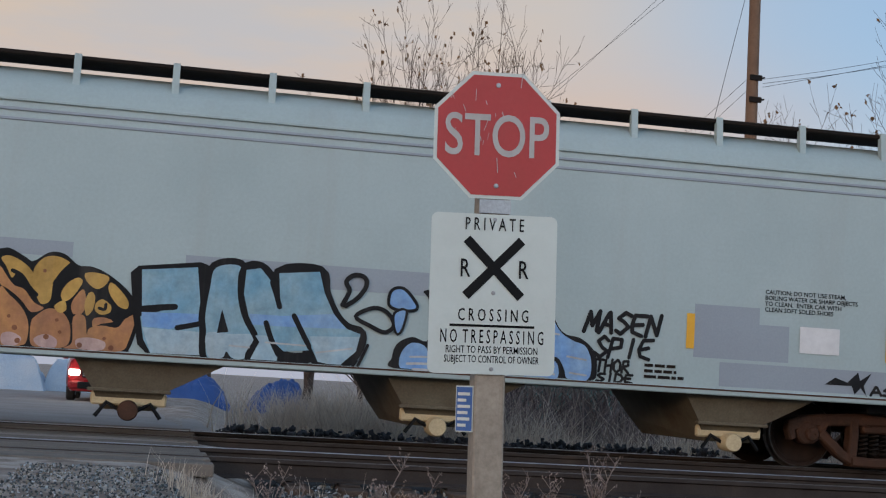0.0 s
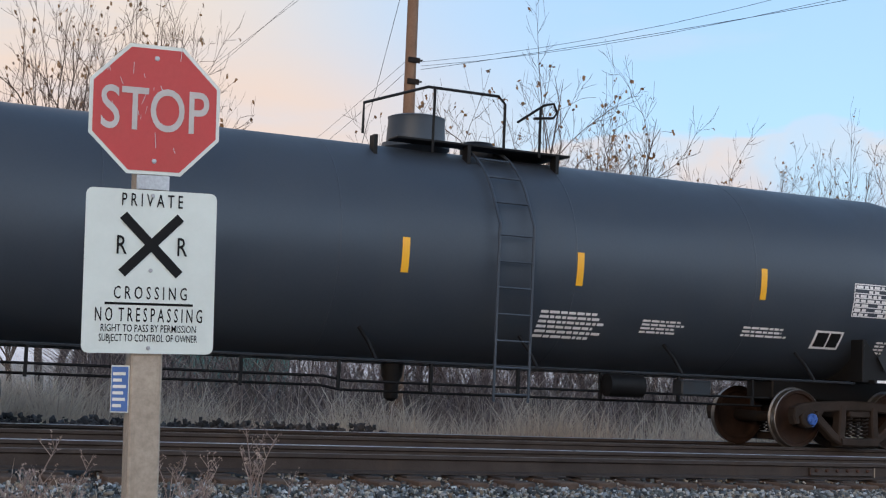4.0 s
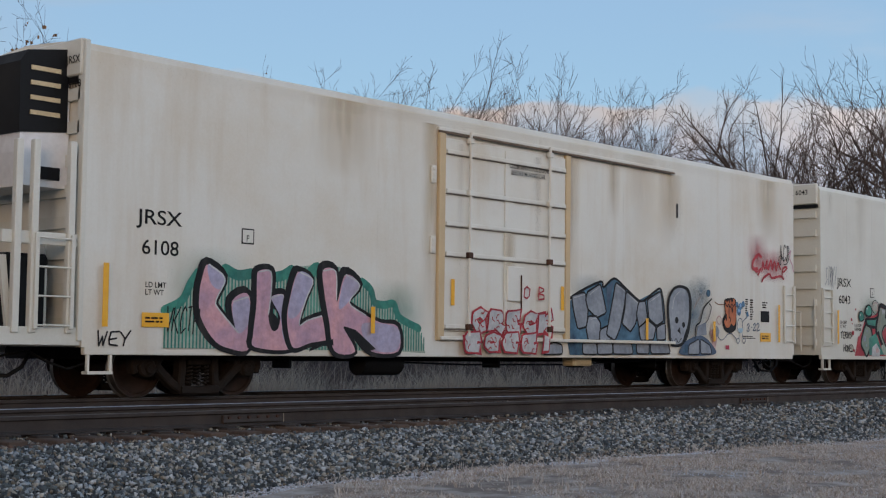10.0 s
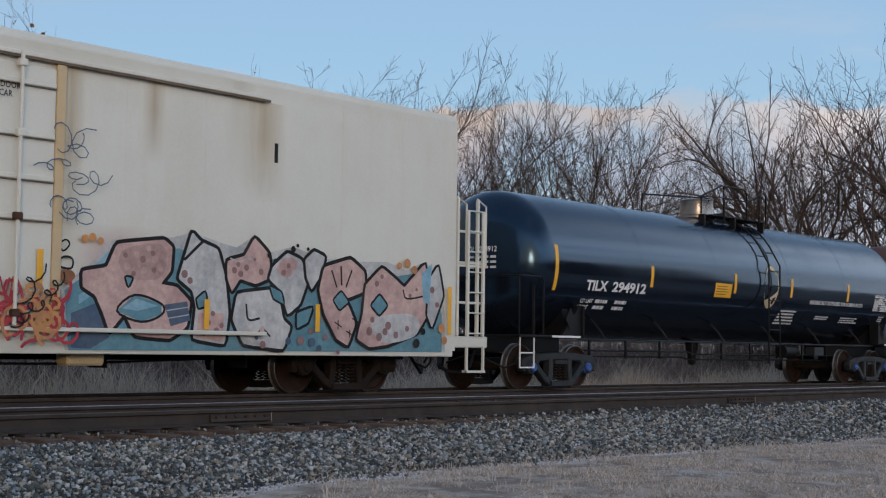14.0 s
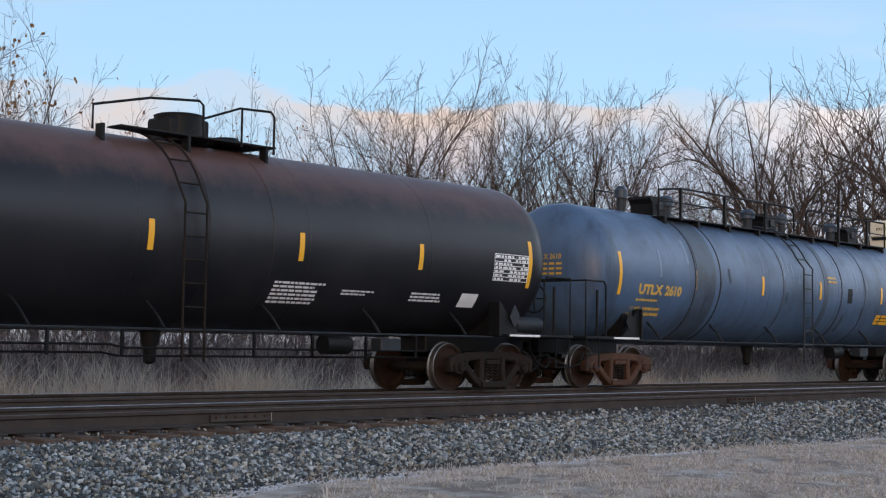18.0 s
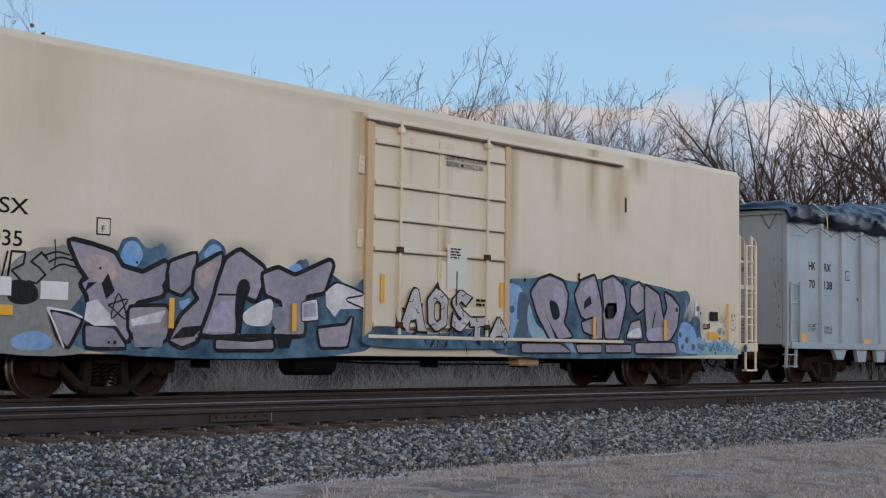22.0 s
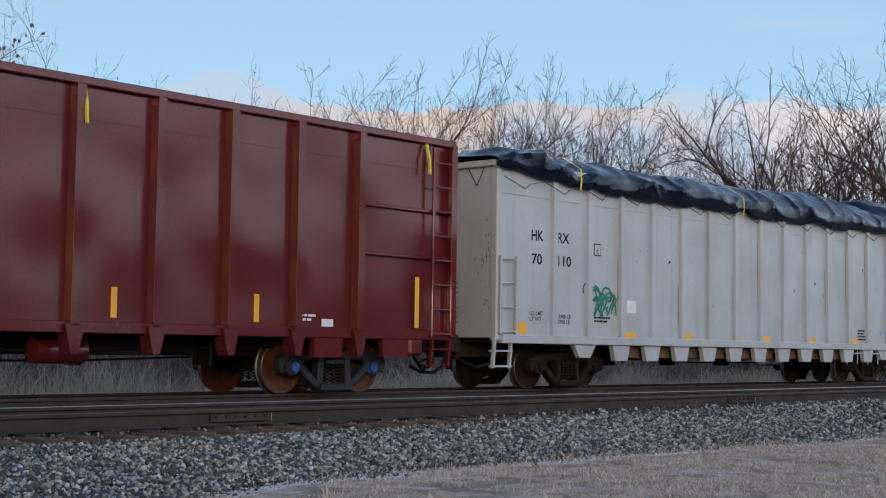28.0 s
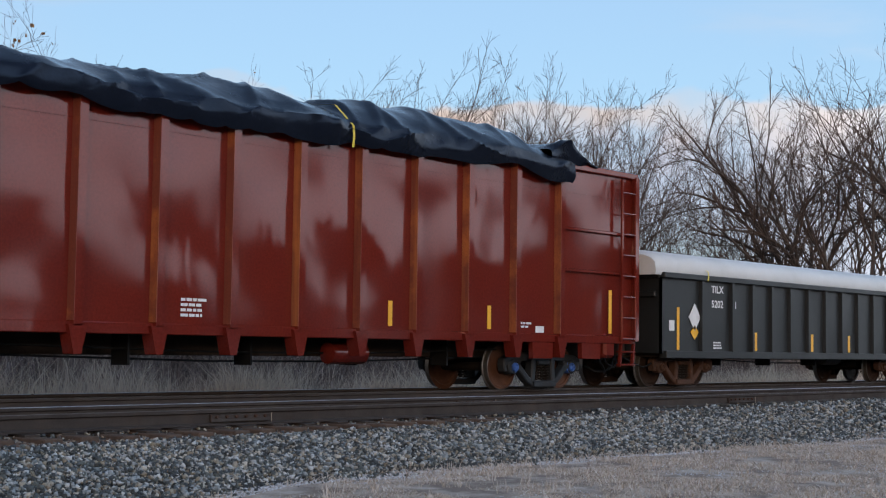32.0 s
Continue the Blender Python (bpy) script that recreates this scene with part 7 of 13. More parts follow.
m.fill(G_stone, "2.71,2.09 3.04,1.96 2.98,1.66 2.84,1.22 2.67,0.98 2.41,1.08 2.53,1.48 2.64,1.83", False, G_ink, .035)
m.fill(G_stone, "3.07,1.93 3.51,1.73 3.38,1.32 3.21,1.16 2.94,1.31 3.03,1.58", False, G_ink, .035)
m.fill(G_stone, "3.51,1.73 3.72,1.76 3.8,1.42 3.52,1.24 3.44,1.5", False, G_ink, .035)
m.fill(G_stone, "3.82,1.79 4.29,1.98 4.39,1.4 4.15,1.3 3.88,1.43", False, G_ink, .035)
m.fill(G_stone, "3.52,1.22 3.83,1.37 4.1,1.25 4.02,1.01 3.58,0.99", False, G_ink, .035)
m.fill(G_stone, "4.16,1.24 4.44,1.33 4.47,1.02 4.17,1", False, G_ink, .035)
m.fill(G_stone, "1.62,0.89 2.04,0.9 2.08,0.7 1.63,0.7", False, G_ink, .03)
m.fill(G_stone, "2.09,0.9 2.57,0.91 2.59,0.71 2.11,0.7", False, G_ink, .03)
m.fill(G_stone, "2.62,0.91 3.22,0.92 3.29,0.71 2.63,0.71", False, G_ink, .03)
m.fill(G_stone, "3.42,0.9 3.85,0.91 3.85,0.72 3.45,0.72", False, G_ink, .03)
m.fill(G_stone, "3.92,0.91 4.55,0.92 4.64,0.73 3.95,0.72", False, G_ink, .03)
m.fill(G_stone, "0.39,0.69 0.48,0.83 0.71,0.89 0.94,0.85 0.96,0.7", False, G_ink, .03)
m.line(G_bone, "1.31,1.75 1.66,1.83", .014)
m.line(G_bone, "1.83,1.84 2.16,2", .014)
m.line(G_bone, "2.74,2.05 3,1.94", .014)
m.line(G_bone, "3.11,1.89 3.46,1.72", .014)
m.line(G_bone, "3.88,1.76 4.25,1.92", .014)
m.line(G_bone, "1.83,1.36 2.04,1.38", .012)
m.fill(G_slate, "2.37,1.99 2.61,2.11 2.48,1.74 2.42,1.51")
m.fill(G_smoke, "1.2,1.06 1.36,1.19 1.64,1.11 1.53,0.86 1.23,0.85")
m.fill(G_ink, "4.51,1.62 4.58,1.92 4.86,2.13 5.29,2.11 5.45,1.87 5.42,1.39 5.31,1.08 5.1,0.88 4.67,0.88 4.57,1.16", True)
m.fill(G_stone, "4.59,1.62 4.66,1.91 4.9,2.08 5.25,2.04 5.35,1.81 5.32,1.39 5.19,1.14 5.04,0.94 4.71,0.94 4.65,1.22", True)
m.dots(G_ink, "4.88,1.41,0.07 5.14,1.32,0.06")
m.fill(G_ink, "4.9,1.19 4.99,1.27 5.04,1.12")
m.line(G_ink, "4.66,1.05 4.75,0.96 4.85,1.03 4.94,0.95 5.06,1.04", .018)
m.line(G_bone, "4.72,1.65 4.79,1.87 4.96,2", .014)
m.fill(G_slate, "5.04,0.7 5.15,0.93 5.51,1.07 5.88,1.1 6.27,0.92 6.36,0.71", True)
m.fill(G_stone, "5.32,0.72 5.37,0.9 5.74,1.02 5.75,0.72", False, G_ink, .025)
m.fill(G_stone, "5.81,1.02 6.18,0.89 6.24,0.73 5.82,0.73", False, G_ink, .025)
m.fill(G_smoke, "5.1,0.74 5.21,0.91 5.35,0.91 5.27,0.73")
m.line(G_ink, "5.58,1.05 5.62,1.3 5.79,1.4 5.93,1.69 6.25,1.9", .035)
m.line(G_ink, "5.87,1.34 6.08,1.43 6.23,1.7 6.15,1.8", .025)
m.fill(G_stone, "5.65,1.09 5.68,1.3 6.02,1.4 6.04,1.13")
m.line(G_rust2, "5.53,1.66 5.64,1.8 5.81,1.94", .02)
film(car_6, M_pink_mist, 7.75, 8.75, 2.45, 3.45, 0.006, name="overspray")
film(car_6, M_pink_mist, 8.2, 9.75, 2.35, 3.15, 0.0065, name="overspray")
m = Mural(car_6, "loose pink lettering with a misty edge", y=-1.55, lift=0.014)
m.line(G_red, "8.41,2.93 8.29,2.97 8.12,2.88 8.02,2.74 8.06,2.64 8.23,2.65", 0.075)
m.line(G_red, "8.06,2.67 8.21,2.58 8.39,2.66 8.27,2.52", 0.05)
m.line(G_red, "8.44,2.6 8.49,2.83 8.56,2.66 8.69,2.88 8.64,2.67 8.79,2.77 8.73,2.64 8.86,2.89 8.91,2.65 9.02,2.86 9.1,2.64 9.18,2.83 9.3,2.69", 0.05)
m.line(G_red, "8.44,2.37 8.51,2.45 8.78,2.56 8.9,2.47 9.2,2.52 9.37,2.52 9.44,2.47", 0.055)
m.line(G_red, "9.37,2.5 9.4,2.69 9.5,2.75 9.61,2.74 9.44,2.63", 0.045)
m.line(G_rose, "9.66,3.05 9.8,3.15 9.74,2.97 9.86,2.81 9.91,2.67", 0.035)
m.line(G_ink, "9.35,3.01 9.24,2.98 9.22,2.88 9.31,2.81 9.32,3.25 9.36,2.91 9.41,2.99 9.44,2.9", 0.022)
m.line(G_ink, "9.54,3.21 9.49,3.26 9.45,3.11 9.44,2.87 9.56,2.99 9.59,2.88 9.65,3.13 9.62,3.24 9.69,3.2 9.68,2.93 9.54,2.81 9.44,2.82", 0.022)
m = Mural(car_6, "orange bubble letters in a black shadow with thin blue loops", y=-1.55, lift=0.014)
m.fill(G_ink, "6.73,1.48 6.82,1.6 6.8,1.86 6.89,1.93 7.27,1.93 7.31,1.6 7.31,1.32 7.19,1.21 7.01,1.18 6.83,1.23 6.74,1.34", True)
m.fill(G_rust3, "6.8,1.42 6.86,1.55 6.84,1.79 6.86,1.89 6.92,1.84 6.97,1.89 7.02,1.83 7.07,1.92 7.13,1.84 7.2,1.94 7.26,1.88 7.29,1.59 7.27,1.41 7.19,1.34 7.09,1.39 7.01,1.31 6.89,1.3", True)
m.line(G_ink, "6.82,1.47 6.89,1.58 6.89,1.46", 0.035)
m.line(G_ink, "7,1.79 7,1.55 7.06,1.49 7.04,1.42", 0.03)
m.line(G_ink, "6.85,1.83 6.92,1.75 6.98,1.81 7.05,1.74 7.11,1.82 7.19,1.77 7.24,1.82", 0.03)
m.fill(G_ink, "7.1,1.72 7.14,1.76 7.17,1.67 7.13,1.63", True)
m.line(G_brown, "6.41,1.84 6.57,1.79 6.79,1.8", 0.02)
m.dots(G_azure2, "7.34,1.82,0.06 7.49,1.78,0.08 7.42,1.66,0.09 7.61,1.83,0.07")
m.dots(G_slate, "7.37,1.77,0.04 7.56,1.76,0.03 7.43,1.61,0.04")
m.dots(G_azure, "7.49,1.8,0.04 7.42,1.68,0.04")
m.fill(G_azure2, "7.73,1.64 7.81,1.68 7.85,1.58 7.76,1.53")
m.line(G_slate, "6.25,1.06 6.46,1.14 6.59,1.05 6.73,1.03 6.94,1.15 7.08,1.17 7.21,1.12 7.33,1.03", 0.018)
m.line(G_slate, "7.31,1.02 7.37,1.07 7.44,1.02 7.37,0.96", 0.018, True)
m.line(G_slate, "7.57,1.02 7.63,1.08 7.7,1.03 7.63,0.96", 0.018, True)
m.line(G_slate, "7.36,1.25 7.36,1.44 7.46,1.51 7.55,1.47 7.57,1.26", 0.018)
m.fill(G_mist, "7.37,1.28 7.58,1.29 7.54,1.2 7.41,1.2", True)
m.line(G_slate, "7.42,1.21 7.42,1.07", 0.018)
m.line(G_slate, "7.54,1.22 7.58,1.07", 0.018)
m.line(G_slate, "7.56,1.43 7.66,1.5 7.75,1.53", 0.018)
m.line(G_slate, "7.76,1.36 7.83,1.4 7.86,1.35 7.8,1.31 7.86,1.27 7.82,1.23 7.76,1.24", 0.024)
m.line(G_slate, "7.94,1.32 7.97,1.32", 0.024)
m.line(G_slate, "8.03,1.37 8.09,1.41 8.13,1.37 8.03,1.25 8.15,1.27", 0.024)
m.line(G_slate, "8.19,1.38 8.24,1.42 8.29,1.37 8.19,1.25 8.32,1.27", 0.024)
m.line(G_blush, "6.47,1.45 6.57,1.54 6.68,1.45 6.58,1.36", 0.03, True)
m.fill(G_blush, "6.18,1.19 6.38,1.26 6.49,1.11 6.44,0.89 6.38,0.77 6.28,0.81 6.28,1.03", True)
m.fill(G_pink, "6.84,0.91 6.99,0.91 6.99,0.82 6.85,0.82")
m.fill(G_smoke, "6.05,1.99 6.09,2.09 6.19,2.08 6.21,1.99 6.13,1.94", True)
m.fill(G_stone, "6.38,1.22 6.46,1.33 6.57,1.23 6.54,1.11 6.44,1.1", True)
bars(car_6, side_6, 7.72, 7.84, 1.62, 1.96, 7, M_iron, seed=19)
bars(car_6, side_6, 7.92, 8.06, 1.48, 1.96, 9, M_iron, seed=20)
bars(car_6, side_6, 7.60, 8.18, 1.06, 1.14, 2, M_iron, seed=21)
bars(car_6, side_6, 8.47, 8.70, 1.76, 1.92, 3, M_iron, seed=22)
tag(car_6, "OGB", -0.3, 1.68, 0.65, 0.22, G_red, 0.03, lift=0.10, seed=14)
piece(car_6, "CRECK", -1.75, 0.6, 1.05, 1.45, 0.13, 0.035, [G_red, G_bone], lift=0.10, wob=0.06, seed=15, wild=0.3)
piece(car_6, "ECEEI", -1.95, 0.65, 0.72, 1.04, 0.12, 0.035, [G_red, G_bone], lift=0.12, wob=0.06, seed=16, wild=0.3)
plate(car_6, side_6, "lettering_panel", M_blackmark, 8.40, 8.78, 1.45, 1.70, 0.008)
for x in (-8.6, 8.36):
    plate(car_6, side_6, "height_sign", M_yellow, x, x + 0.46, 1.01, 1.21, 0.022)
    bars(car_6, side_6, x + 0.05, x + 0.4, 1.06, 1.16, 2, M_blackmark, 0.028, 0.5, 50)
for xa, xb, za, zb, mm in ((1.2, 2.6, 1.2, 2.25, M_blue_mist), (4.3, 6.4, 0.8, 2.3, M_blue_mist), (5.4, 6.3, 1.7, 2.4, M_blue_mist), (-8.2, -6.6, 0.9, 2.2, M_green_mist), (-4.2, -2.8, 0.8, 1.9, M_green_mist)):
    film(car_6, mm, xa, xb, za, zb, 0.010, name="overspray")
small_reflectors(car_6, side_6, (-4.13, 3.72, 6.3))
small_reflectors(car_6, side_6, (-2.2, 0.9), 1.5, 1.95)
small_reflectors(car_6, side_6, (-9.24, 9.12), 1.0, 1.86)
slots(car_6, side_6, (4.91,), 1.94)
plate(car_6, side_6, "plate_mark", M_blackmark, -6.84, -6.60, 2.27, 2.50, 0.005)
plate(car_6, side_6, "plate_mark_field", M_reefer_pale, -6.82, -6.62, 2.29, 2.48, 0.009)
lettering(car_6, side_6, "F", -6.76, 2.31, 0.13, M_blackmark, lift=0.013)
# its left end: white ladder frame, platform, unit
for y in (-1.52, 1.46):
    Shape().box(-10.75, -9.55, y, y + 0.06, 0.74, 0.98, 0.01).part("frame_sill", M_reefer_pale, car_6)
Shape().box(-10.75, -9.55, -1.46, 1.46, 0.80, 0.86).part("end_platform", M_reefer_pale, car_6)
for x, z1 in ((-10.55, 3.40), (-10.30, 3.42), (-9.75, 3.45)):
    Shape().box(x - 0.05, x + 0.05, -1.56, -1.46, 0.9, z1, 0.01).part("frame_post", M_reefer_pale, car_6)
end_ladder(car_6, -10.28, -9.74, 0.95, 2.2, -1.57, M_reefer_pale, 0.38)
Shape().box(-10.75, -9.6, -1.5, -1.44, 2.05, 2.22, 0.01).part("frame_rail", M_reefer_pale, car_6)
Shape().box(-10.5, -9.85, -1.2, 1.0, 0.9, 1.95, 0.04).part("fuel_tank", M_black, car_6)
Shape().prism([(-10.72, 1.9), (-10.62, 1.9), (-10.50, 0.95), (-10.58, 0.95)], -1.40, -1.34).part("frame_brace", M_reefer_pale, car_6)
u_ = Shape().prism([(-10.25, 2.85), (-10.32, 3.3), (-10.34, 4.4), (-10.2, 4.66), (-9.58, 4.78), (-9.58, 2.85)], -1.15, 1.15).part("cooling_unit", M_white, car_6, "white and black transport cooling unit")
Shape().prism([(-10.35, 3.55), (-10.36, 4.5), (-10.25, 4.66), (-9.62, 4.76), (-9.62, 3.62)], -1.17, -0.25).part("grille_panel", M_black, u_)
for i in range(4):
    Shape().box(-10.2, -9.75, -1.19, -1.165, 3.80 + i * 0.2, 3.86 + i * 0.2).part("grille_slat", M_cream, u_)
Shape().box(-10.37, -10.33, -0.1, 0.7, 4.1, 4.4).part("maker_badge", M_blue, u_)
Shape().box(-10.02, -9.72, -1.18, -1.15, 2.95, 3.12).part("control_panel", M_black, u_)
ribbed_end(car_6, -9.55, M_reefer_pale)
Shape().box(-9.62, -9.54, -1.56, -1.40, 0.8, 4.86, 0.01).part("corner_post", M_reefer_pale, car_6)
end_text(car_6, -9.66, "JRSX", -1.18, 4.55, 0.15)
end_text(car_6, -9.63, "6108", -1.18, 4.22, 0.15)

# -- white reefer with green letters
car_7, side_7 = smooth_reefer(-7.0, "white refrigerator car with green and pink graffiti letters", M_reefer_pale, -10.2, 9.35, (-7.17, 7.18), -0.52, "6043")
lettering(car_7, side_7, "JRSX", -9.35, 2.42, 0.29, M_blackmark, bold=0.008, width=0.76)
lettering(car_7, side_7, "6043", -9.28, 2.00, 0.29, M_blackmark, bold=0.008, width=0.62)
lettering(car_7, side_7, "LD LMT\nLT WT", -9.2, 1.50, 0.11, M_blackmark, width=0.36)
lettering(car_7, side_7, "160100\n102900", -8.45, 1.44, 0.11, M_blackmark, width=0.4)
tag(car_7, "TERNS", -9.2, 1.14, 0.6, 0.16, G_ink, 0.025, seed=31)
tag(car_7, "HONED", -9.05, 0.82, 0.55, 0.16, G_ink, 0.022, seed=32)
tag(car_7, "STRKI", -10.0, 2.38, 0.6, 0.5, G_stone, 0.02, wob=0.2, seed=33)
m = Mural(car_7, "green and sage graffiti letters outlined in slate over red", y=-1.55, lift=0.012)
m.fill(G_red, "-8.44,0.71 -8.35,0.92 -8.26,1.14 -8.04,1.33 -7.87,1.62 -7.81,1.68 -7.24,1.77 -6.93,2.02 -6.48,1.96 -6.14,1.99 -5.9,1.92 -5.43,2.07 -4.93,2.09 -4.29,2.03 -3.76,2.01 -2.78,2.11 -2.6,1.89 -2.58,0.71")
m.line(G_blush, "-6.48,1.89 -6.25,1.94 -6.15,1.73 -6.3,1.6", .02)
m.line(G_blush, "-5.52,2.02 -5.4,1.94 -5.42,1.81", .02)
m.line(G_blush, "-4.88,2 -4.55,1.95 -4.39,1.72", .02)
m.line(G_ink, "-8.07,1.06 -7.76,1.53 -7.46,1.24 -7.74,0.74 -7.92,0.85", .10, True)
m.fill(G_sage, "-8.05,1.06 -7.75,1.5 -7.49,1.23 -7.75,0.75 -7.89,0.85", True)
m.dots(G_stone, "-7.88,1.15,0.08 -7.74,1.34,0.04 -7.77,0.97,0.04")
m.line(G_ink, "-7.81,1.62 -7.29,1.65 -7.11,1.72 -6.98,1.67 -7.27,1.46 -7.7,1.49", .09, True)
m.fill(G_green, "-7.76,1.61 -7.29,1.63 -7.11,1.69 -7.01,1.65 -7.28,1.48 -7.7,1.5")
m.fill(G_green, "-7.63,1.16 -7.23,1.31 -6.98,0.94 -6.76,0.75 -7.63,0.72")
m.fill(G_bone, "-7.45,0.94 -7.22,1.04 -7,0.86 -7.03,0.7 -7.51,0.7")
m.fill(G_blush, "-7.26,0.9 -7.11,0.92 -7.09,0.81 -7.23,0.79")
m.line(G_ink, "-6.99,2.01 -6.61,1.93 -6.66,1.71 -6.43,1.53 -6.37,1.21 -6.49,0.88 -6.78,0.91 -7.03,1.19 -7.1,1.32 -7.21,1.3 -7.21,1.52 -7.1,1.69", .12, True)
m.fill(G_sage, "-6.98,1.96 -6.66,1.91 -6.71,1.71 -6.48,1.53 -6.41,1.21 -6.5,0.92 -6.76,0.95 -7,1.21 -7.07,1.35 -7.17,1.33 -7.17,1.51 -7.07,1.68")
m.fill(G_olive, "-7.03,1.86 -6.9,1.94 -6.97,1.53 -7.15,1.36 -7.15,1.51")
m.fill(G_mint, "-6.92,0.99 -6.45,0.95 -6.39,0.77 -6.78,0.75", True)
m.line(G_ink, "-6.9,1.31 -6.69,1.51 -6.53,1.24 -6.61,0.93 -6.79,1.1", .05, True)
m.fill(G_red, "-6.89,1.31 -6.69,1.47 -6.56,1.24 -6.62,0.97 -6.78,1.12")
m.fill(G_bone, "-6.92,1.93 -6.7,1.89 -6.73,1.79 -6.81,1.84 -6.83,1.75 -6.88,1.85")
m.line(G_ink, "-6.21,1.82 -5.65,1.97 -5.54,1.76 -5.38,1.41 -5.12,1.06 -5.05,0.76 -6.12,0.73 -6.27,0.87 -6.16,1.22 -5.98,1.48 -6.01,1.63 -6.26,1.44 -6.3,1.68", .10, True)
m.fill(G_mint, "-6.17,1.8 -5.68,1.93 -5.59,1.76 -5.43,1.41 -5.17,1.05 -5.1,0.78 -6.08,0.75 -6.21,0.87 -6.11,1.22 -5.94,1.48 -5.98,1.67 -6.23,1.49 -6.25,1.68", True)
m.fill(G_green, "-6.24,1.68 -5.99,1.74 -5.97,1.64 -6.21,1.47", True)
m.fill(G_bone, "-6.13,1.8 -5.66,1.91 -5.61,1.79 -5.8,1.8 -5.85,1.71 -5.92,1.76 -6.06,1.67")
m.line(G_ink, "-5.92,1.03 -5.79,1.38 -5.54,1.07", .06, True)
m.fill(G_red, "-5.9,1.05 -5.79,1.34 -5.59,1.08")
m.line(G_bone, "-5.85,1.08 -5.78,1.26 -5.65,1.1", .02, True)
m.fill(G_stone, "-6.35,0.77 -6.22,0.91 -6.03,0.87 -5.96,0.74", True)
m.line(G_ink, "-5.33,1.98 -4.97,2 -4.95,1.68 -5.02,1.47 -4.9,1.79 -4.72,1.86 -4.52,1.71 -4.44,1.44 -4.23,1.27 -4.37,0.97 -4.72,0.77 -5.29,0.76 -5.44,1.23 -5.39,1.68", .10, True)
m.fill(G_green, "-5.29,1.96 -5,1.97 -4.98,1.68 -5.06,1.38 -4.92,1.76 -4.72,1.82 -4.55,1.69 -4.48,1.42 -4.3,1.26 -4.41,0.99 -4.75,0.79 -5.25,0.79 -5.39,1.24 -5.34,1.68", True)
m.fill(G_mint, "-4.91,1.68 -4.62,1.73 -4.56,1.38 -4.76,1.23 -4.94,1.41", True)
m.fill(G_sage, "-5.33,1.37 -5.04,1.33 -4.93,0.98 -5.15,0.8 -5.32,0.97", True)
m.fill(G_bone, "-5.25,1.91 -5.03,1.93 -5.04,1.78 -5.1,1.83 -5.17,1.76")
m.fill(G_bone, "-4.82,1.75 -4.59,1.8 -4.61,1.44 -4.69,1.58 -4.77,1.52")
m.line(G_bone, "-5.33,1.06 -5.18,1.24 -4.96,1.07 -4.9,0.87 -5.15,0.78", .018, True)
m.dots(G_stone, "-5.12,1.04,0.07 -5.16,1.26,0.05 -4.93,0.85,0.06 -5.25,0.84,0.04 -4.77,1.56,0.04")
m.line(G_ink, "-4.26,1.96 -3.85,2.04 -3.78,1.84 -3.86,1.4 -3.71,1.26 -3.58,1.32 -3.59,1.75 -3.37,2.02 -3.13,1.93 -2.82,2.04 -2.69,1.88 -2.68,1.29 -2.93,0.99 -3.06,0.76 -4.09,0.75 -4.25,1.08 -4.2,1.45", .09, True)
m.fill(G_mint, "-4.21,1.94 -3.89,2 -3.83,1.82 -3.92,1.4 -3.74,1.22 -3.52,1.28 -3.53,1.73 -3.34,1.97 -3.13,1.88 -2.85,1.99 -2.75,1.86 -2.73,1.3 -2.97,1.01 -3.11,0.79 -4.04,0.78 -4.2,1.08 -4.14,1.45", True)
m.fill(G_green, "-3.09,1.85 -2.77,1.86 -2.76,1.34 -2.99,1.41")
m.fill(G_sage, "-3.74,1.14 -3.19,1.2 -3.01,1.01 -3.14,0.8 -3.86,0.79", True)
m.line(G_ink, "-3.95,1.25 -3.81,1.43 -3.68,1.28 -3.72,1.07 -3.9,1.06", .05, True)
m.fill(G_red, "-3.93,1.25 -3.81,1.4 -3.73,1.28 -3.75,1.1 -3.88,1.09", True)
m.dots(G_stone, "-4.07,1.64,0.07 -4.03,1.83,0.04 -3.13,1.75,0.04")
m.fill(G_bone, "-3.64,1.77 -3.45,1.81 -3.47,1.51 -3.57,1.6")
m.fill(G_mint, "-3.04,0.92 -2.62,1.16 -2.58,0.71 -2.97,0.75")
m.fill(G_ink, "-8.25,1.7 -8.16,1.84 -8,1.81 -7.91,1.67 -7.99,1.59 -8.17,1.58", True)
m.fill(G_green, "-8.21,1.71 -8.15,1.81 -8.02,1.79 -7.95,1.67 -8.02,1.61 -8.16,1.61", True)
m.dots(G_bone, "-8.15,1.74,0.03")
m.fill(G_ink, "-7.91,1.82 -7.8,1.99 -7.61,2.01 -7.48,1.88 -7.52,1.72 -7.77,1.69", True)
m.fill(G_green, "-7.86,1.82 -7.78,1.95 -7.62,1.98 -7.53,1.87 -7.57,1.76 -7.75,1.74", True)
m.dots(G_bone, "-7.77,1.91,0.03")
m.line(G_ink, "-7.5,1.92 -7.42,2.09 -7.25,2.13 -7.11,2.02 -7.14,1.86 -7.3,1.77", .02, True)
m.line(G_blush, "-7.44,1.92 -7.38,2.04 -7.25,2.08 -7.16,1.99 -7.19,1.87", .03, True)
m.dots(G_red, "-8.64,1.61,0.04 -8.57,1.28,0.06 -8.52,0.84,0.04 -8.42,1.87,0.03 -8.61,1.51,0.02 -8.26,1.16,0.04")
m = Mural(car_7, "pink and white spotted graffiti letters with teal shadows", y=-1.55, lift=0.012)
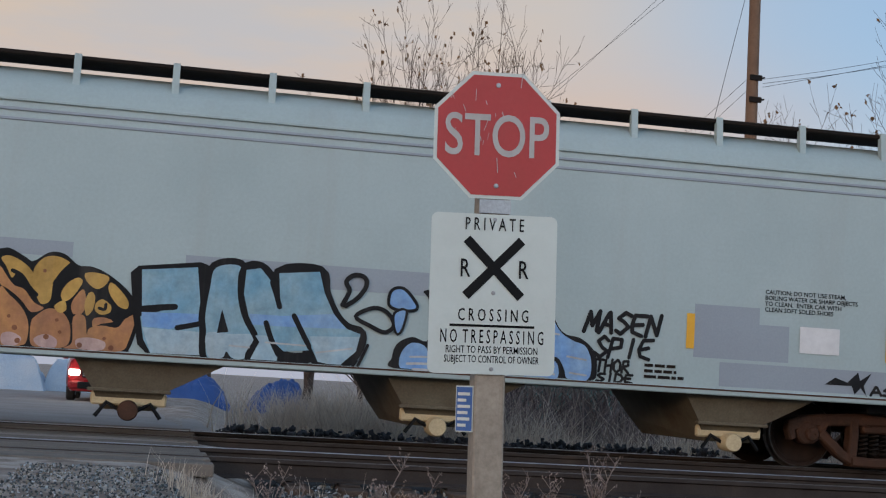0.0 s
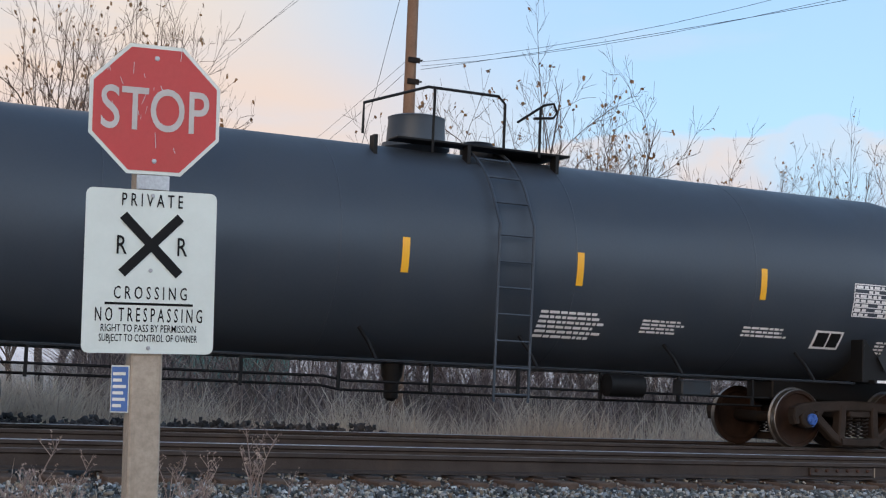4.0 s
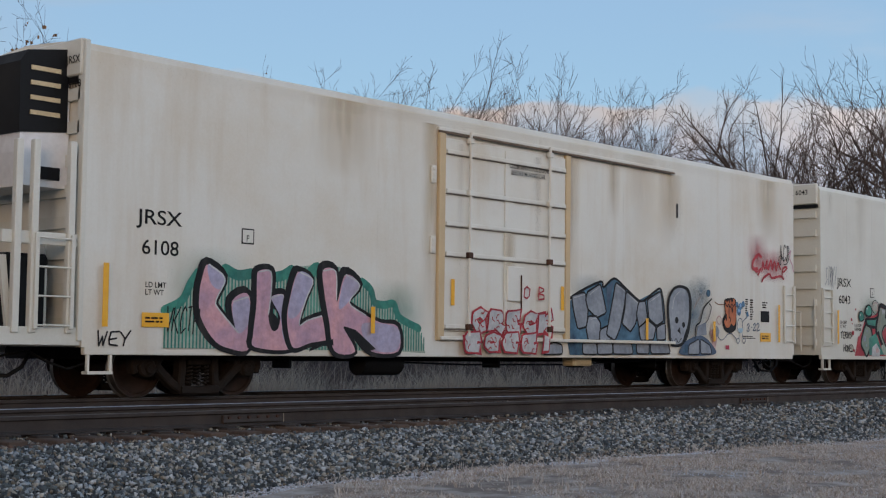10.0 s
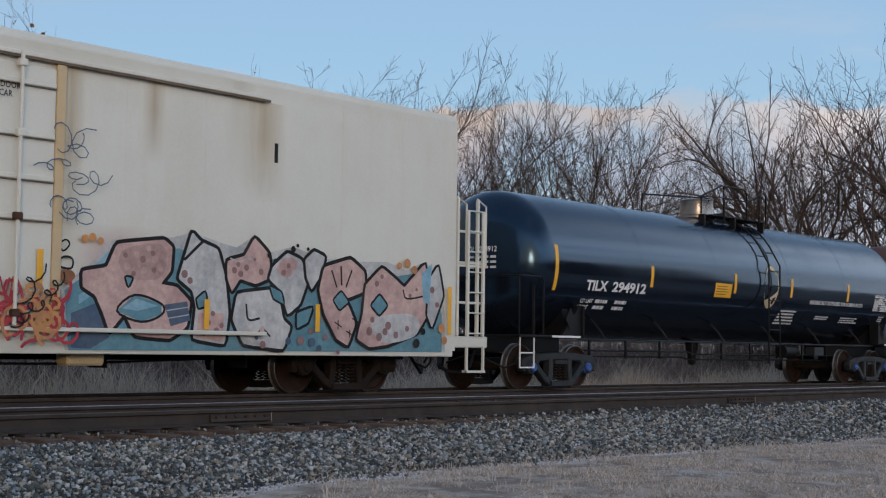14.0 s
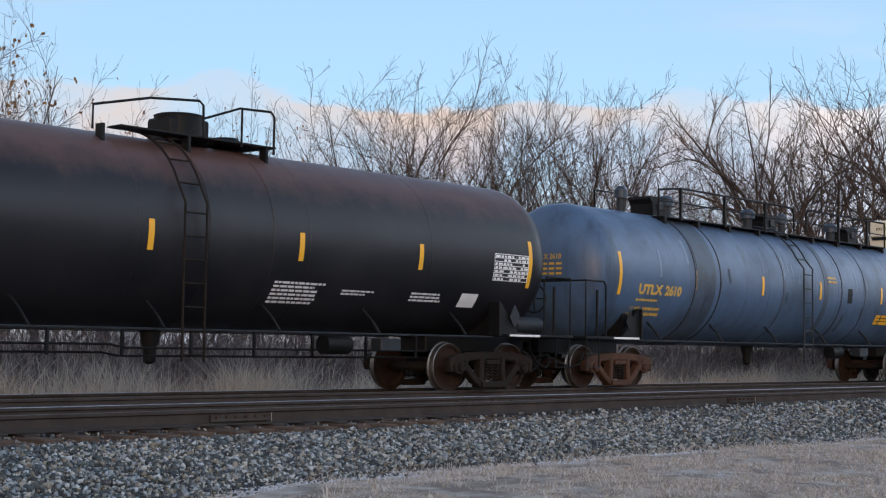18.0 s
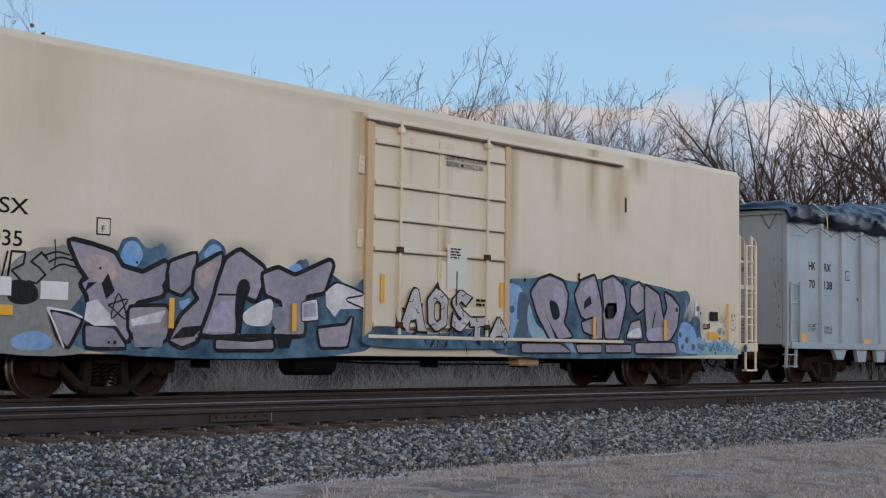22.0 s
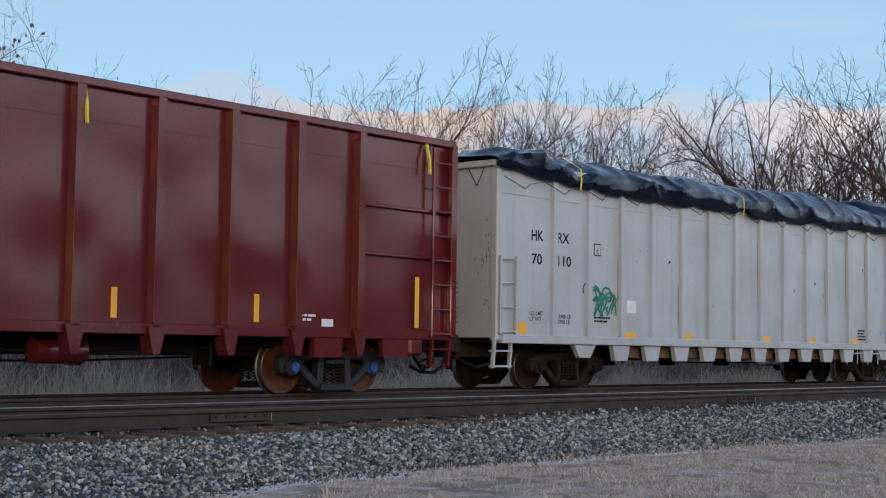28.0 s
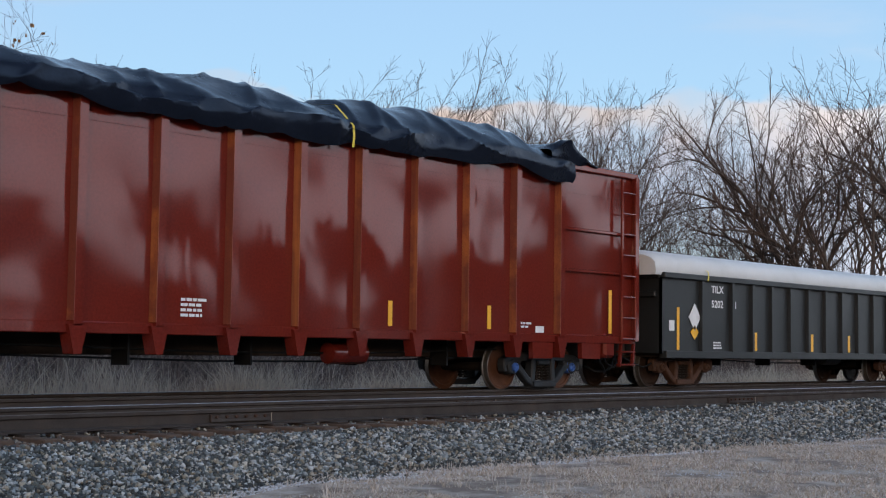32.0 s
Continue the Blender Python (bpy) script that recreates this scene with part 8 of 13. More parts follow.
m.fill(G_bone, "1.47,0.67 1.38,1.47 1.54,1.64 1.73,1.73 2.18,2.18 3.21,2.28 3.54,2.38 4.13,2.25 4.38,2.21 4.68,2.38 5.02,2.17 5.51,2.29 6.18,2.14 7.03,2.14 7.61,2.17 8.07,2.05 8.53,2.22 8.89,2.06 9.06,1.36 9.07,0.7")
m.fill(G_teal, "1.53,0.67 1.44,1.46 1.83,1.73 2.15,2.01 3.32,2.13 3.9,1.99 4.39,1.87 4.88,2.06 5.39,2.1 6.19,1.94 7.04,1.69 7.62,1.91 8.54,2.05 8.98,1.35 8.99,0.7")
m.fill(G_slate, "1.55,1.16 2,1.33 2.17,0.85 1.87,0.69 1.57,0.7")
m.fill(G_sky, "1.66,1.4 1.96,1.59 1.98,1.48 1.67,1.28")
m.fill(G_sky, "1.89,1.8 2.13,2.03 2.11,1.88 1.89,1.74")
m.fill(G_blush, "1.71,1.73 2.1,1.8 2.25,2.13 3.05,2.24 3.2,2.14 3.18,1.8 3.01,1.61 3.29,1.58 3.54,1.38 3.49,1.02 3.19,0.84 2.59,0.88 2.41,1.18 2.17,0.92 2.06,1.17 1.93,1.41 1.72,1.52", False, G_ink, .05)
m.fill(G_mauve2, "2.29,1.92 2.45,2.09 2.99,2.17 3.1,1.96 3,1.7 2.67,1.65 2.4,1.72", True)
m.dots(G_blush, "2.43,1.83,0.05 2.58,2,0.05 2.79,2.1,0.04 2.9,1.95,0.06 2.72,1.79,0.05 3,1.81,0.04")
m.dots(G_mauve, "2.69,1.94,0.05 2.54,1.73,0.04 2.86,2.03,0.04 2.89,1.8,0.04 2.4,1.98,0.04")
m.fill(G_teal, "2.28,1.21 2.57,1.44 3.03,1.33 3.04,1.18 2.69,1.07")
m.fill(G_sky, "2.37,1.25 2.6,1.39 2.97,1.3 2.62,1.22")
m.line(G_ink, "2.28,1.21 2.57,1.44 3.03,1.33 3.04,1.18 2.69,1.07", .035, True)
m.fill(G_teal, "2.41,1.68 2.52,1.67 2.46,1.55", False, G_ink, .03)
m.fill(G_slate, "3.08,1.32 3.48,1.38 3.55,1.11 3.2,1.02")
m.line(G_bone, "3.13,1.24 3.51,1.3", .015)
m.line(G_bone, "3.15,1.13 3.51,1.19", .015)
m.fill(G_bone, "3.31,1.7 3.44,2.08 3.54,2.38 3.7,2.25 4.02,2.16 4.17,1.76 4.25,1.23 4.19,0.77 3.59,0.85 3.64,1.3 3.57,1.54", False, G_ink, .05)
m.fill(G_blush, "3.69,1.22 4.16,1.23 4.15,0.81 3.66,0.87")
m.fill(G_teal, "3.65,1.42 3.8,1.53 3.85,1.34 3.69,1.29", False, G_ink, .03)
m.line(G_ink, "3.42,1.98 3.6,2.14 3.72,2.24", .045)
m.dots(G_mauve, "3.42,1.77,0.06 3.52,1.68,0.05 3.87,1.09,0.05 4.03,0.96,0.06 3.95,1.22,0.04 3.79,0.92,0.03 4.12,1.05,0.04")
m.fill(G_blush, "4.2,2 4.53,2.09 4.72,2.38 5.01,2.15 5.05,1.79 4.76,1.68 4.45,1.75 4.3,1.55 4.21,1.74", False, G_ink, .05)
m.line(G_bone, "4.26,2.04 4.44,2 4.6,2.06 4.75,2.03", .02)
m.dots(G_mauve, "4.34,1.87,0.05 4.46,1.82,0.05 4.57,1.92,0.05 4.73,2.05,0.03 4.86,1.87,0.05 4.41,1.96,0.04")
m.fill(G_bone, "4.4,1.53 5.2,1.63 5.32,1.17 5.48,1.06 5.34,0.71 4.54,0.78 4.32,1.14", False, G_ink, .05)
m.line(G_ink, "4.58,1.37 4.63,1.15 4.84,1.17", .035)
m.line(G_ink, "4.78,0.89 4.9,1.02 5.06,0.91", .03)
m.dots(G_blush, "4.9,1,0.05 4.65,0.97,0.05")
m.fill(G_bone, "5.09,1.96 5.38,2.19 5.67,2.1 5.84,1.83 5.66,1.41 5.41,1.24 5.27,1.6 5.02,1.77", False, G_ink, .05)
m.fill(G_blush, "5.16,1.93 5.39,2.12 5.6,2.04 5.39,1.81", True)
m.dots(G_mauve, "5.31,1.88,0.05 5.41,1.99,0.04")
m.fill(G_teal, "5.04,1.66 5.27,1.58 5.33,1.4 5.12,1.48", False, G_ink, .03)
m.fill(G_teal, "5.6,1.27 5.93,1.37 5.83,1.13 5.61,1.04", False, G_ink, .04)
m.fill(G_bone, "5.75,2.1 5.94,2.25 6.18,2.17 6.06,1.84 5.9,1.64 5.79,1.83", False, G_ink, .05)
m.fill(G_blush, "6.16,2.01 6.74,2.17 7.06,1.98 7.09,1.67 6.61,1.51 6.71,1.42 6.88,1.14 6.71,0.78 6.46,0.89 6.18,1.28 6.06,1.65", False, G_ink, .055)
m.line(G_ink, "6.44,1.71 6.33,1.96", .03)
m.line(G_ink, "6.55,1.75 6.53,2.03", .035)
m.line(G_ink, "6.65,1.72 6.77,1.98", .03)
m.fill(G_teal, "6.38,1.5 6.54,1.64 6.71,1.48 6.51,1.35", False, G_ink, .03)
m.fill(G_blush, "7.09,1.77 7.47,2.07 7.77,1.91 8.01,1.76 8.53,2.21 8.61,1.34 8.35,1.02 7.64,0.81 7.2,0.76 6.91,0.9 7.04,1.3", False, G_ink, .05)
m.fill(G_bone, "7.26,1.21 8.08,1.33 8.39,1.19 8.24,0.94 7.49,0.85", True)
m.fill(G_teal, "7.23,1.44 7.42,1.62 7.6,1.45 7.42,1.29", False, G_ink, .035)
m.dots(G_mauve, "7.35,1.8,0.05 7.47,1.92,0.04 7.19,1.02,0.07 7.42,0.93,0.07 7.63,1.12,0.07 7.82,0.97,0.06 7.26,1.21,0.05 8.15,1.63,0.04 8.31,1.74,0.03 8.09,1.08,0.05 7.56,1.02,0.06")
m.line(G_ink, "7.98,1.72 8.08,1.58 8.57,1.65", .03)
m.fill(G_bone, "8.63,1.93 8.85,2.18 8.99,1.66 8.71,1.1 8.58,1.32", False, G_ink, .045)
m.fill(G_sky, "8.43,2.02 8.69,2.2 8.64,1.5 8.48,1.54")
m.line(G_ink, "6.41,1.15 6.55,1.08", .02)
m.line(G_ink, "6.48,1.18 6.48,1.04", .02)
m.line(G_ink, "6.67,1.01 6.81,0.95", .02)
m.line(G_ink, "6.74,1.03 6.74,0.92", .02)
m.line(G_ink, "6.79,1.22 6.93,1.16", .02)
m.line(G_ink, "6.86,1.26 6.86,1.13", .02)
m.dots(G_mauve, "4.91,0.78,0.06 6.07,1.19,0.05 5.89,1,0.05 6.21,0.91,0.05 5.68,0.85,0.07 6.49,0.68,0.04 8.7,1.75,0.06 8.83,1.5,0.05")
m.dots(G_slate, "5.92,0.83,0.07 6.08,0.74,0.05 5.42,0.84,0.06 4.78,0.89,0.04")
m.dots(G_orange, "1.72,2.16,0.06 1.84,2.19,0.06 1.97,2.15,0.05 7.88,2.12,0.06 8.07,2.17,0.08 8.25,2.07,0.07 8.95,1.1,0.08 9.03,0.9,0.07")
m.dots(G_ink, "5,2.13,0.04 5.13,2.05,0.04 5.49,2.25,0.05 5.58,2.31,0.03 5.8,2.27,0.03 8.32,0.84,0.08 8.48,1.04,0.06")
m.line(G_ink, "1.32,2.06 1.42,2.13 1.48,2.07 1.39,1.98", .025, True)
m.line(G_ink, "1.29,1.79 1.39,1.9 1.53,1.88 1.51,1.75", .03, True)
m.fill(G_brown, "1.32,1.69 1.51,1.73 1.58,1.64 1.44,1.54", True)
def curls(car, mat, x, z, w, h, n, line, lift, seed, y=-1.55):
    """Loose looping scribbles of a thin spray line."""
    rg = random.Random(seed)
    m_ = Mural(car, "looping scribbles in thin spray paint", y, lift)
    for _ in range(n):
        cx, cz, r, k, ph = x + rg.uniform(0, w), z + rg.uniform(0, h), rg.uniform(0.06, 0.20), rg.uniform(0.35, 1.1), rg.uniform(0, 6.28)
        pts, dx, dz = [], rg.uniform(-0.10, 0.10), rg.uniform(-0.12, 0.12)
        for i in range(rg.randint(9, 20)):
            a = ph + i * 0.75
            pts.append(Vector((cx + dx * i * 0.3 + r * math.cos(a) * (1 - 0.02 * i), cz + dz * i * 0.3 + r * k * math.sin(a))))
        m_.ribbon(mat, pts, line, False)
        m_.y -= 0.0004
    return m_


tag(car_7, "SECOND", -0.35, 1.3, 1.1, 0.3, G_red, 0.02, lift=0.10, seed=36)
curls(car_7, G_slate, -1.55, 2.15, 0.7, 0.85, 9, 0.016, 0.13, 37)
curls(car_7, G_slate, 1.32, 2.35, 0.40, 1.35, 10, 0.016, 0.10, 38)
curls(car_7, G_stone, -1.9, 2.6, 0.35, 0.6, 4, 0.014, 0.13, 39)
curls(car_7, G_red, -2.1, 0.85, 0.45, 0.6, 9, 0.045, 0.105, 61)
curls(car_7, G_green, -2.0, 0.80, 0.45, 0.45, 6, 0.04, 0.112, 62)
curls(car_7, G_brown, -1.7, 0.95, 0.35, 0.35, 5, 0.035, 0.12, 63)
curls(car_7, G_red, 0.55, 0.85, 0.75, 0.55, 10, 0.045, 0.105, 64)
curls(car_7, G_orange, 0.85, 0.9, 0.5, 0.55, 6, 0.05, 0.112, 65)
curls(car_7, G_ink, 0.65, 1.0, 0.5, 0.4, 4, 0.025, 0.12, 66)
for xa, xb, za, zb, mm in ((-8.2, -6.9, 1.2, 2.3, M_green_mist), (-6.6, -5.2, 1.4, 2.25, M_green_mist), (-3.6, -2.2, 0.8, 2.3, M_green_mist), (1.6, 3.0, 0.9, 2.4, M_pink_mist), (5.6, 7.2, 0.9, 2.2, M_blue_mist)):
    film(car_7, mm, xa, xb, za, zb, 0.010, name="overspray")
small_reflectors(car_7, side_7, (-6.31, -3.98, 3.8, 6.0))
small_reflectors(car_7, side_7, (-2.05, 1.02), 1.5, 1.98)
small_reflectors(car_7, side_7, (-9.44, 9.12), 1.0, 1.82)
plate(car_7, side_7, "plate_mark", M_blackmark, -7.53, -7.30, 2.20, 2.44, 0.005)
plate(car_7, side_7, "plate_mark_field", M_reefer_pale, -7.51, -7.32, 2.22, 2.42, 0.009)
lettering(car_7, side_7, "F", -7.46, 2.24, 0.13, M_blackmark, lift=0.013)

# -- cream reefer with lilac letters
car_11, side_11 = smooth_reefer(68.97, "cream refrigerator car with lilac and blue graffiti", M_reefer, -10.5, 9.3, (-7.3, 7.3), -0.88, "6035")
lettering(car_11, side_11, "JRSX", -9.68, 2.42, 0.29, M_blackmark, bold=0.008, width=0.76)
lettering(car_11, side_11, "6035", -9.64, 2.00, 0.29, M_blackmark, bold=0.008, width=0.64)
m = Mural(car_11, "lilac graffiti letters over blue and grey smoke", y=-1.55, lift=0.012)
m.fill(G_smoke2, "-9.5,0.67 -9.48,1.23 -9.18,1.74 -8.82,1.98 -8.52,2.02 -8.29,2.02 -7.93,1.43 -7.9,0.67", True)
m.fill(G_smoke, "-7.99,0.67 -7.94,1.58 -7.54,2.02 -7.44,2.19 -7.22,2.24 -7.02,2.1 -6.73,2.15 -6.6,1.96 -6.17,2.05 -5.9,2.3 -5.64,2.2 -5.49,1.94 -4.48,1.89 -4.13,2.1 -3.91,1.99 -3.52,1.94 -2.99,1.71 -2.69,1.81 -2.67,0.7", True)
m.fill(G_azure, "-7.47,1.91 -7.39,2.14 -7.22,2.18 -7.1,2.01 -7.21,1.83", True)
m.fill(G_azure, "-6.02,2.06 -5.9,2.21 -5.73,2.21 -5.68,2.05 -5.89,1.93", True)
m.fill(G_azure, "-4.42,1.84 -4.34,1.98 -4.15,2.03 -4.08,1.91 -4.24,1.8", True)
m.fill(G_azure, "-9.11,0.81 -8.78,0.92 -8.52,0.81 -8.6,0.68 -9.02,0.68", True)
m.fill(G_smoke, "-4.11,2.03 -4.01,2.12 -3.94,2.02 -4.01,1.91", True)
m.fill(G_smoke, "-6.83,2.14 -6.77,2.19 -6.73,2.13 -6.79,2.08", True)
m.fill(G_ink, "-9.2,1.49 -9.05,1.57 -8.8,1.51 -8.75,1.33 -8.96,1.25 -9.17,1.3", True)
m.line(G_ink, "-8.65,1.91 -8.48,1.96 -8.29,1.93", .025)
m.line(G_ink, "-8.6,1.82 -8.43,1.89 -8.23,1.86", .025)
m.line(G_ink, "-8.57,1.72 -8.4,1.8 -8.19,1.77", .025)
m.line(G_ink, "-8.52,2.12 -8.5,1.93 -8.51,1.78", .02)
m.fill(G_lilac, "-8.29,2.12 -7.95,2.07 -7.59,1.99 -7.45,1.8 -7.09,1.73 -6.7,1.92 -6.66,1.78 -6.75,1.46 -7.19,1.36 -7.31,1.14 -7.3,0.82 -7.73,0.81 -7.92,1.11 -7.97,1.41 -8.08,1.56 -7.97,1.63 -8.12,1.8", False, G_ink, .065)
m.fill(G_blush2, "-8.04,1.96 -7.68,1.92 -7.53,1.68 -7.8,1.59 -7.99,1.73", True)
m.fill(G_ink, "-7.77,1.57 -7.67,1.72 -7.55,1.48 -7.69,1.36")
m.fill(G_ink, "-7.99,1.58 -7.85,1.59 -8.04,1.44")
m.fill(G_lilac, "-8.01,1 -7.55,0.97 -7.34,0.72 -7.99,0.72", False, G_ink, .05)
m.fill(G_white, "-8,1.31 -7.84,1.36 -7.63,1.17 -7.5,1.01 -7.87,1 -8.03,1.08")
m.line(G_ink, "-7.65,1.29 -7.33,1.37 -7.6,1.1 -7.49,1.45 -7.35,1.1 -7.65,1.29", .025)
m.fill(G_lilac, "-6.62,1.92 -6.16,2.08 -6.22,1.66 -6.41,1.48 -6.62,1.54 -6.66,1.72", False, G_ink, .05)
m.fill(G_lilac, "-7.3,1.26 -6.68,1.29 -6.58,1.15 -6.68,0.83 -7.07,0.73 -7.3,0.97", False, G_ink, .05)
m.fill(G_white, "-7.28,1.1 -6.68,1.25 -6.77,1.07 -7.25,1.01")
m.fill(G_ink, "-6.77,1.59 -6.64,1.77 -6.62,1.51 -6.71,1.46")
m.fill(G_azure, "-6.46,1.37 -6.26,1.43 -6.25,1.29 -6.42,1.26")
m.fill(G_lilac, "-6.17,1.85 -5.69,2.1 -5.74,1.76 -5.93,1.34 -6.12,0.83 -6.39,0.74 -6.6,0.82 -6.4,1.16 -6.08,1.42 -6.2,1.57", False, G_ink, .06)
m.fill(G_blush2, "-6.12,1.82 -5.81,1.99 -5.84,1.76 -6.04,1.57", True)
m.fill(G_lilac, "-5.75,1.66 -5.6,2.02 -5.35,2.16 -4.89,1.93 -4.86,1.8 -5.02,1.45 -5.26,1.52 -5.14,1.7 -5.3,1.71 -5.42,1.53 -5.4,0.93 -6.04,0.91 -5.89,1.24 -5.79,1.5", False, G_ink, .065)
m.fill(G_lilac2, "-5.7,1.39 -5.45,1.44 -5.43,0.96 -5.96,0.95 -5.84,1.25")
m.line(G_ink, "-5.75,1.5 -5.42,1.51", .03)
m.fill(G_ink, "-5.39,1.64 -5.24,1.75 -5.14,1.62 -5.24,1.36 -5.31,0.91 -5.42,1.19", True)
m.fill(G_lilac, "-4.89,1.83 -4.59,1.93 -4.24,1.82 -3.5,2.11 -3.44,2.05 -3.62,1.63 -4,1.56 -4.04,1.4 -4.03,0.95 -4.68,0.94 -4.45,1.22 -4.51,1.46 -4.82,1.54", False, G_ink, .065)
m.fill(G_white, "-5.24,1.26 -4.75,1.47 -4.68,1.25 -4.8,1.07 -5.19,1.08", True)
m.fill(G_stone, "-4.69,1.31 -4.46,1.34 -4.41,1.09 -4.64,1.04", True)
m.fill(G_white, "-4.09,1.44 -3.77,1.5 -3.73,1.18 -4.08,1.15", False, G_ink, .02)
m.fill(G_lilac2, "-4.06,1.4 -3.8,1.45 -3.78,1.23 -4.05,1.21")
m.fill(G_white, "-3.59,1.63 -3.33,1.78 -2.73,1.62 -2.72,1.38 -3.26,1.36 -3.38,1.23 -3.58,1.41")
m.line(G_ink, "-3.59,1.63 -3.33,1.78 -2.73,1.62 -3.14,1.52 -2.72,1.38", .03)
m.fill(G_lilac, "-3.74,1.04 -3.12,1.1 -2.98,1.26 -3.09,0.77 -3.67,0.76", False, G_ink, .045)
m.fill(G_lilac, "-5.77,0.84 -5.12,0.81 -4.68,0.86 -4.65,0.72 -5.77,0.71", False, G_ink, .05)
m.fill(G_stone, "-7.25,0.93 -6.71,0.9 -6.74,0.73 -7.21,0.72")
m.fill(G_ink, "-4.61,0.91 -4.27,0.91 -4.33,0.73 -4.56,0.73")
m.fill(G_lilac, "-8.55,1.18 -8.08,1.08 -8.29,0.71 -8.44,0.88", False, G_ink, .05)
m.line(G_white, "-8.61,1.22 -8.49,0.99 -8.35,0.71", .03)
m.line(G_white, "-8.61,1.22 -8.28,1.18 -8.08,1.11", .03)
m.fill(G_ink, "-6.59,0.84 -6.39,1.01 -5.99,1.05 -6.19,0.88")
m.line(G_ink, "-6.09,0.91 -5.56,0.86 -5.34,0.89 -5.13,0.91 -4.45,0.92", .06)
m.dots(G_ink, "-7.64,0.78,0.02 -7.54,0.78,0.03 -4.96,0.88,0.03 -4.85,0.87,0.02 -6.14,0.85,0.02 -7.21,1.89,0.02 -7.81,1.78,0.02")
tag(car_11, "WRS", -9.5, 1.5, 0.9, 0.45, G_ink, 0.03, seed=42)
plate(car_11, side_11, "paper_label", M_white, -8.72, -8.3, 1.33, 1.57, 0.03)
plate(car_11, side_11, "paper_label", M_white, -9.5, -9.15, 1.36, 1.6, 0.03)
m = Mural(car_11, "lilac graffiti letters over a blue cloud", y=-1.55, lift=0.012)
m.fill(G_smoke, "0.73,0.68 0.89,1.91 1.07,2.04 1.62,2.07 2.25,2.14 3.05,2.08 3.89,2.17 4.48,2.25 5.4,2.15 6.04,2.1 6.71,2.03 7.09,2.05 7.2,1.83 6.93,1.49 7.17,1.39 7.38,1.52 7.59,1.45 7.63,1.19 7.78,0.97 8.25,0.92 8.74,0.86 8.81,0.72", True)
m.fill(G_azure, "1.01,1.84 1.25,1.94 1.44,1.77 1.27,1.23 1.1,0.88 0.92,0.79", True)
m.fill(G_azure, "6.89,1.38 7.33,1.29 7.6,0.97 8.51,0.85 8.51,0.74 7.07,0.73 6.73,0.96", True)
m.fill(G_slate, "1.32,1.77 1.63,1.69 1.76,1.43 1.52,0.97 1.28,0.97", True)
m.fill(G_sky, "1.63,1.6 1.84,1.25 2.28,0.99 1.77,0.98 1.58,1.24", True)
m.fill(G_slate, "6.46,1.99 6.8,1.95 6.72,1.79 6.89,1.54 6.69,1.48", True)
m.fill(G_teal, "4.04,2.18 4.33,2.21 4.48,2.1 4.26,1.99", True)
m.dots(G_slate, "6.81,1.12,0.06 7.07,1.01,0.07 7.33,0.86,0.07 7.6,1.1,0.05 7.96,0.91,0.06 6.9,0.86,0.06 8.33,0.85,0.06 1.12,1.49,0.07 1.03,1.14,0.05")
m.dots(G_sky, "7.1,1.23,0.04 7.51,0.84,0.06 7.78,1.02,0.04 7.24,0.97,0.03 1.2,1.59,0.04 1.27,1.28,0.04")
m.fill(G_lilac, "1.67,1.82 1.92,2.06 2.25,2.15 2.66,2.06 2.81,1.83 2.78,1.55 2.68,1.27 2.97,1.02 2.54,0.97 2.27,1.25 2.06,1.53 2.44,0.97 2.28,0.95 1.87,1.42", False, G_ink, .05)
m.fill(G_lilac2, "2.45,1.96 2.73,1.83 2.69,1.46 2.53,1.27 2.39,1.63", True)
m.fill(G_ink, "2.24,1.67 2.47,1.64 2.56,1.4 2.36,1.34", True)
m.line(G_lilac2, "1.75,1.8 1.97,2.01 2.25,2.1 2.62,2.01", .02)
m.fill(G_lilac, "3.04,1.83 3.24,2.09 3.69,2.22 3.84,1.88 3.93,1.59 3.95,1 3.56,0.99 3.64,1.3 3.26,1.42 3.12,1.65", False, G_ink, .05)
m.fill(G_lilac2, "3.3,1.95 3.61,2.14 3.76,1.87 3.64,1.77", True)
m.fill(G_ink, "3.35,1.7 3.54,1.83 3.6,1.67 3.33,1.55")
m.fill(G_lilac, "3.26,1.29 3.71,1.4 3.72,1.04 3.34,1.13", False, G_ink, .04)
m.fill(G_lilac, "3.94,2.12 4.33,2.23 4.68,2.06 4.77,1.72 4.66,1.41 4.52,1.01 4.06,1 3.98,1.49 4.11,1.7 4.35,1.71 4.36,1.4 4.05,1.38", False, G_ink, .05)
m.fill(G_lilac2, "4.33,2.19 4.63,2.03 4.7,1.72 4.5,1.32 4.43,1.9", True)
m.fill(G_ink, "4.12,1.64 4.34,1.66 4.33,1.4 4.14,1.4")
m.fill(G_lilac, "4.95,2.03 5.24,2.15 5.45,2 5.43,1.64 5.18,1.53 4.93,1.72", False, G_ink, .045)
m.fill(G_lilac, "4.79,1.01 4.95,1.32 5.27,1.39 5.37,1.02", False, G_ink, .045)
m.fill(G_white, "4.83,1.05 4.98,1.18 5.26,1.22 5.29,1.05", True)
m.fill(G_lilac, "5.46,2.11 5.97,1.93 6.15,1.4 6.31,1.68 6.19,1.98 6.48,1.89 6.75,1.69 6.67,1.27 6.39,0.99 5.56,0.97 5.47,1.55", False, G_ink, .055)
m.fill(G_lilac2, "5.58,1.2 6.3,1.26 6.36,1.02 5.61,1", True)
m.line(G_ink, "5.83,1.56 5.73,1.25", .04)
m.fill(G_lilac, "1.4,0.87 2.54,0.88 2.95,0.72 1.41,0.71", False, G_ink, .03)
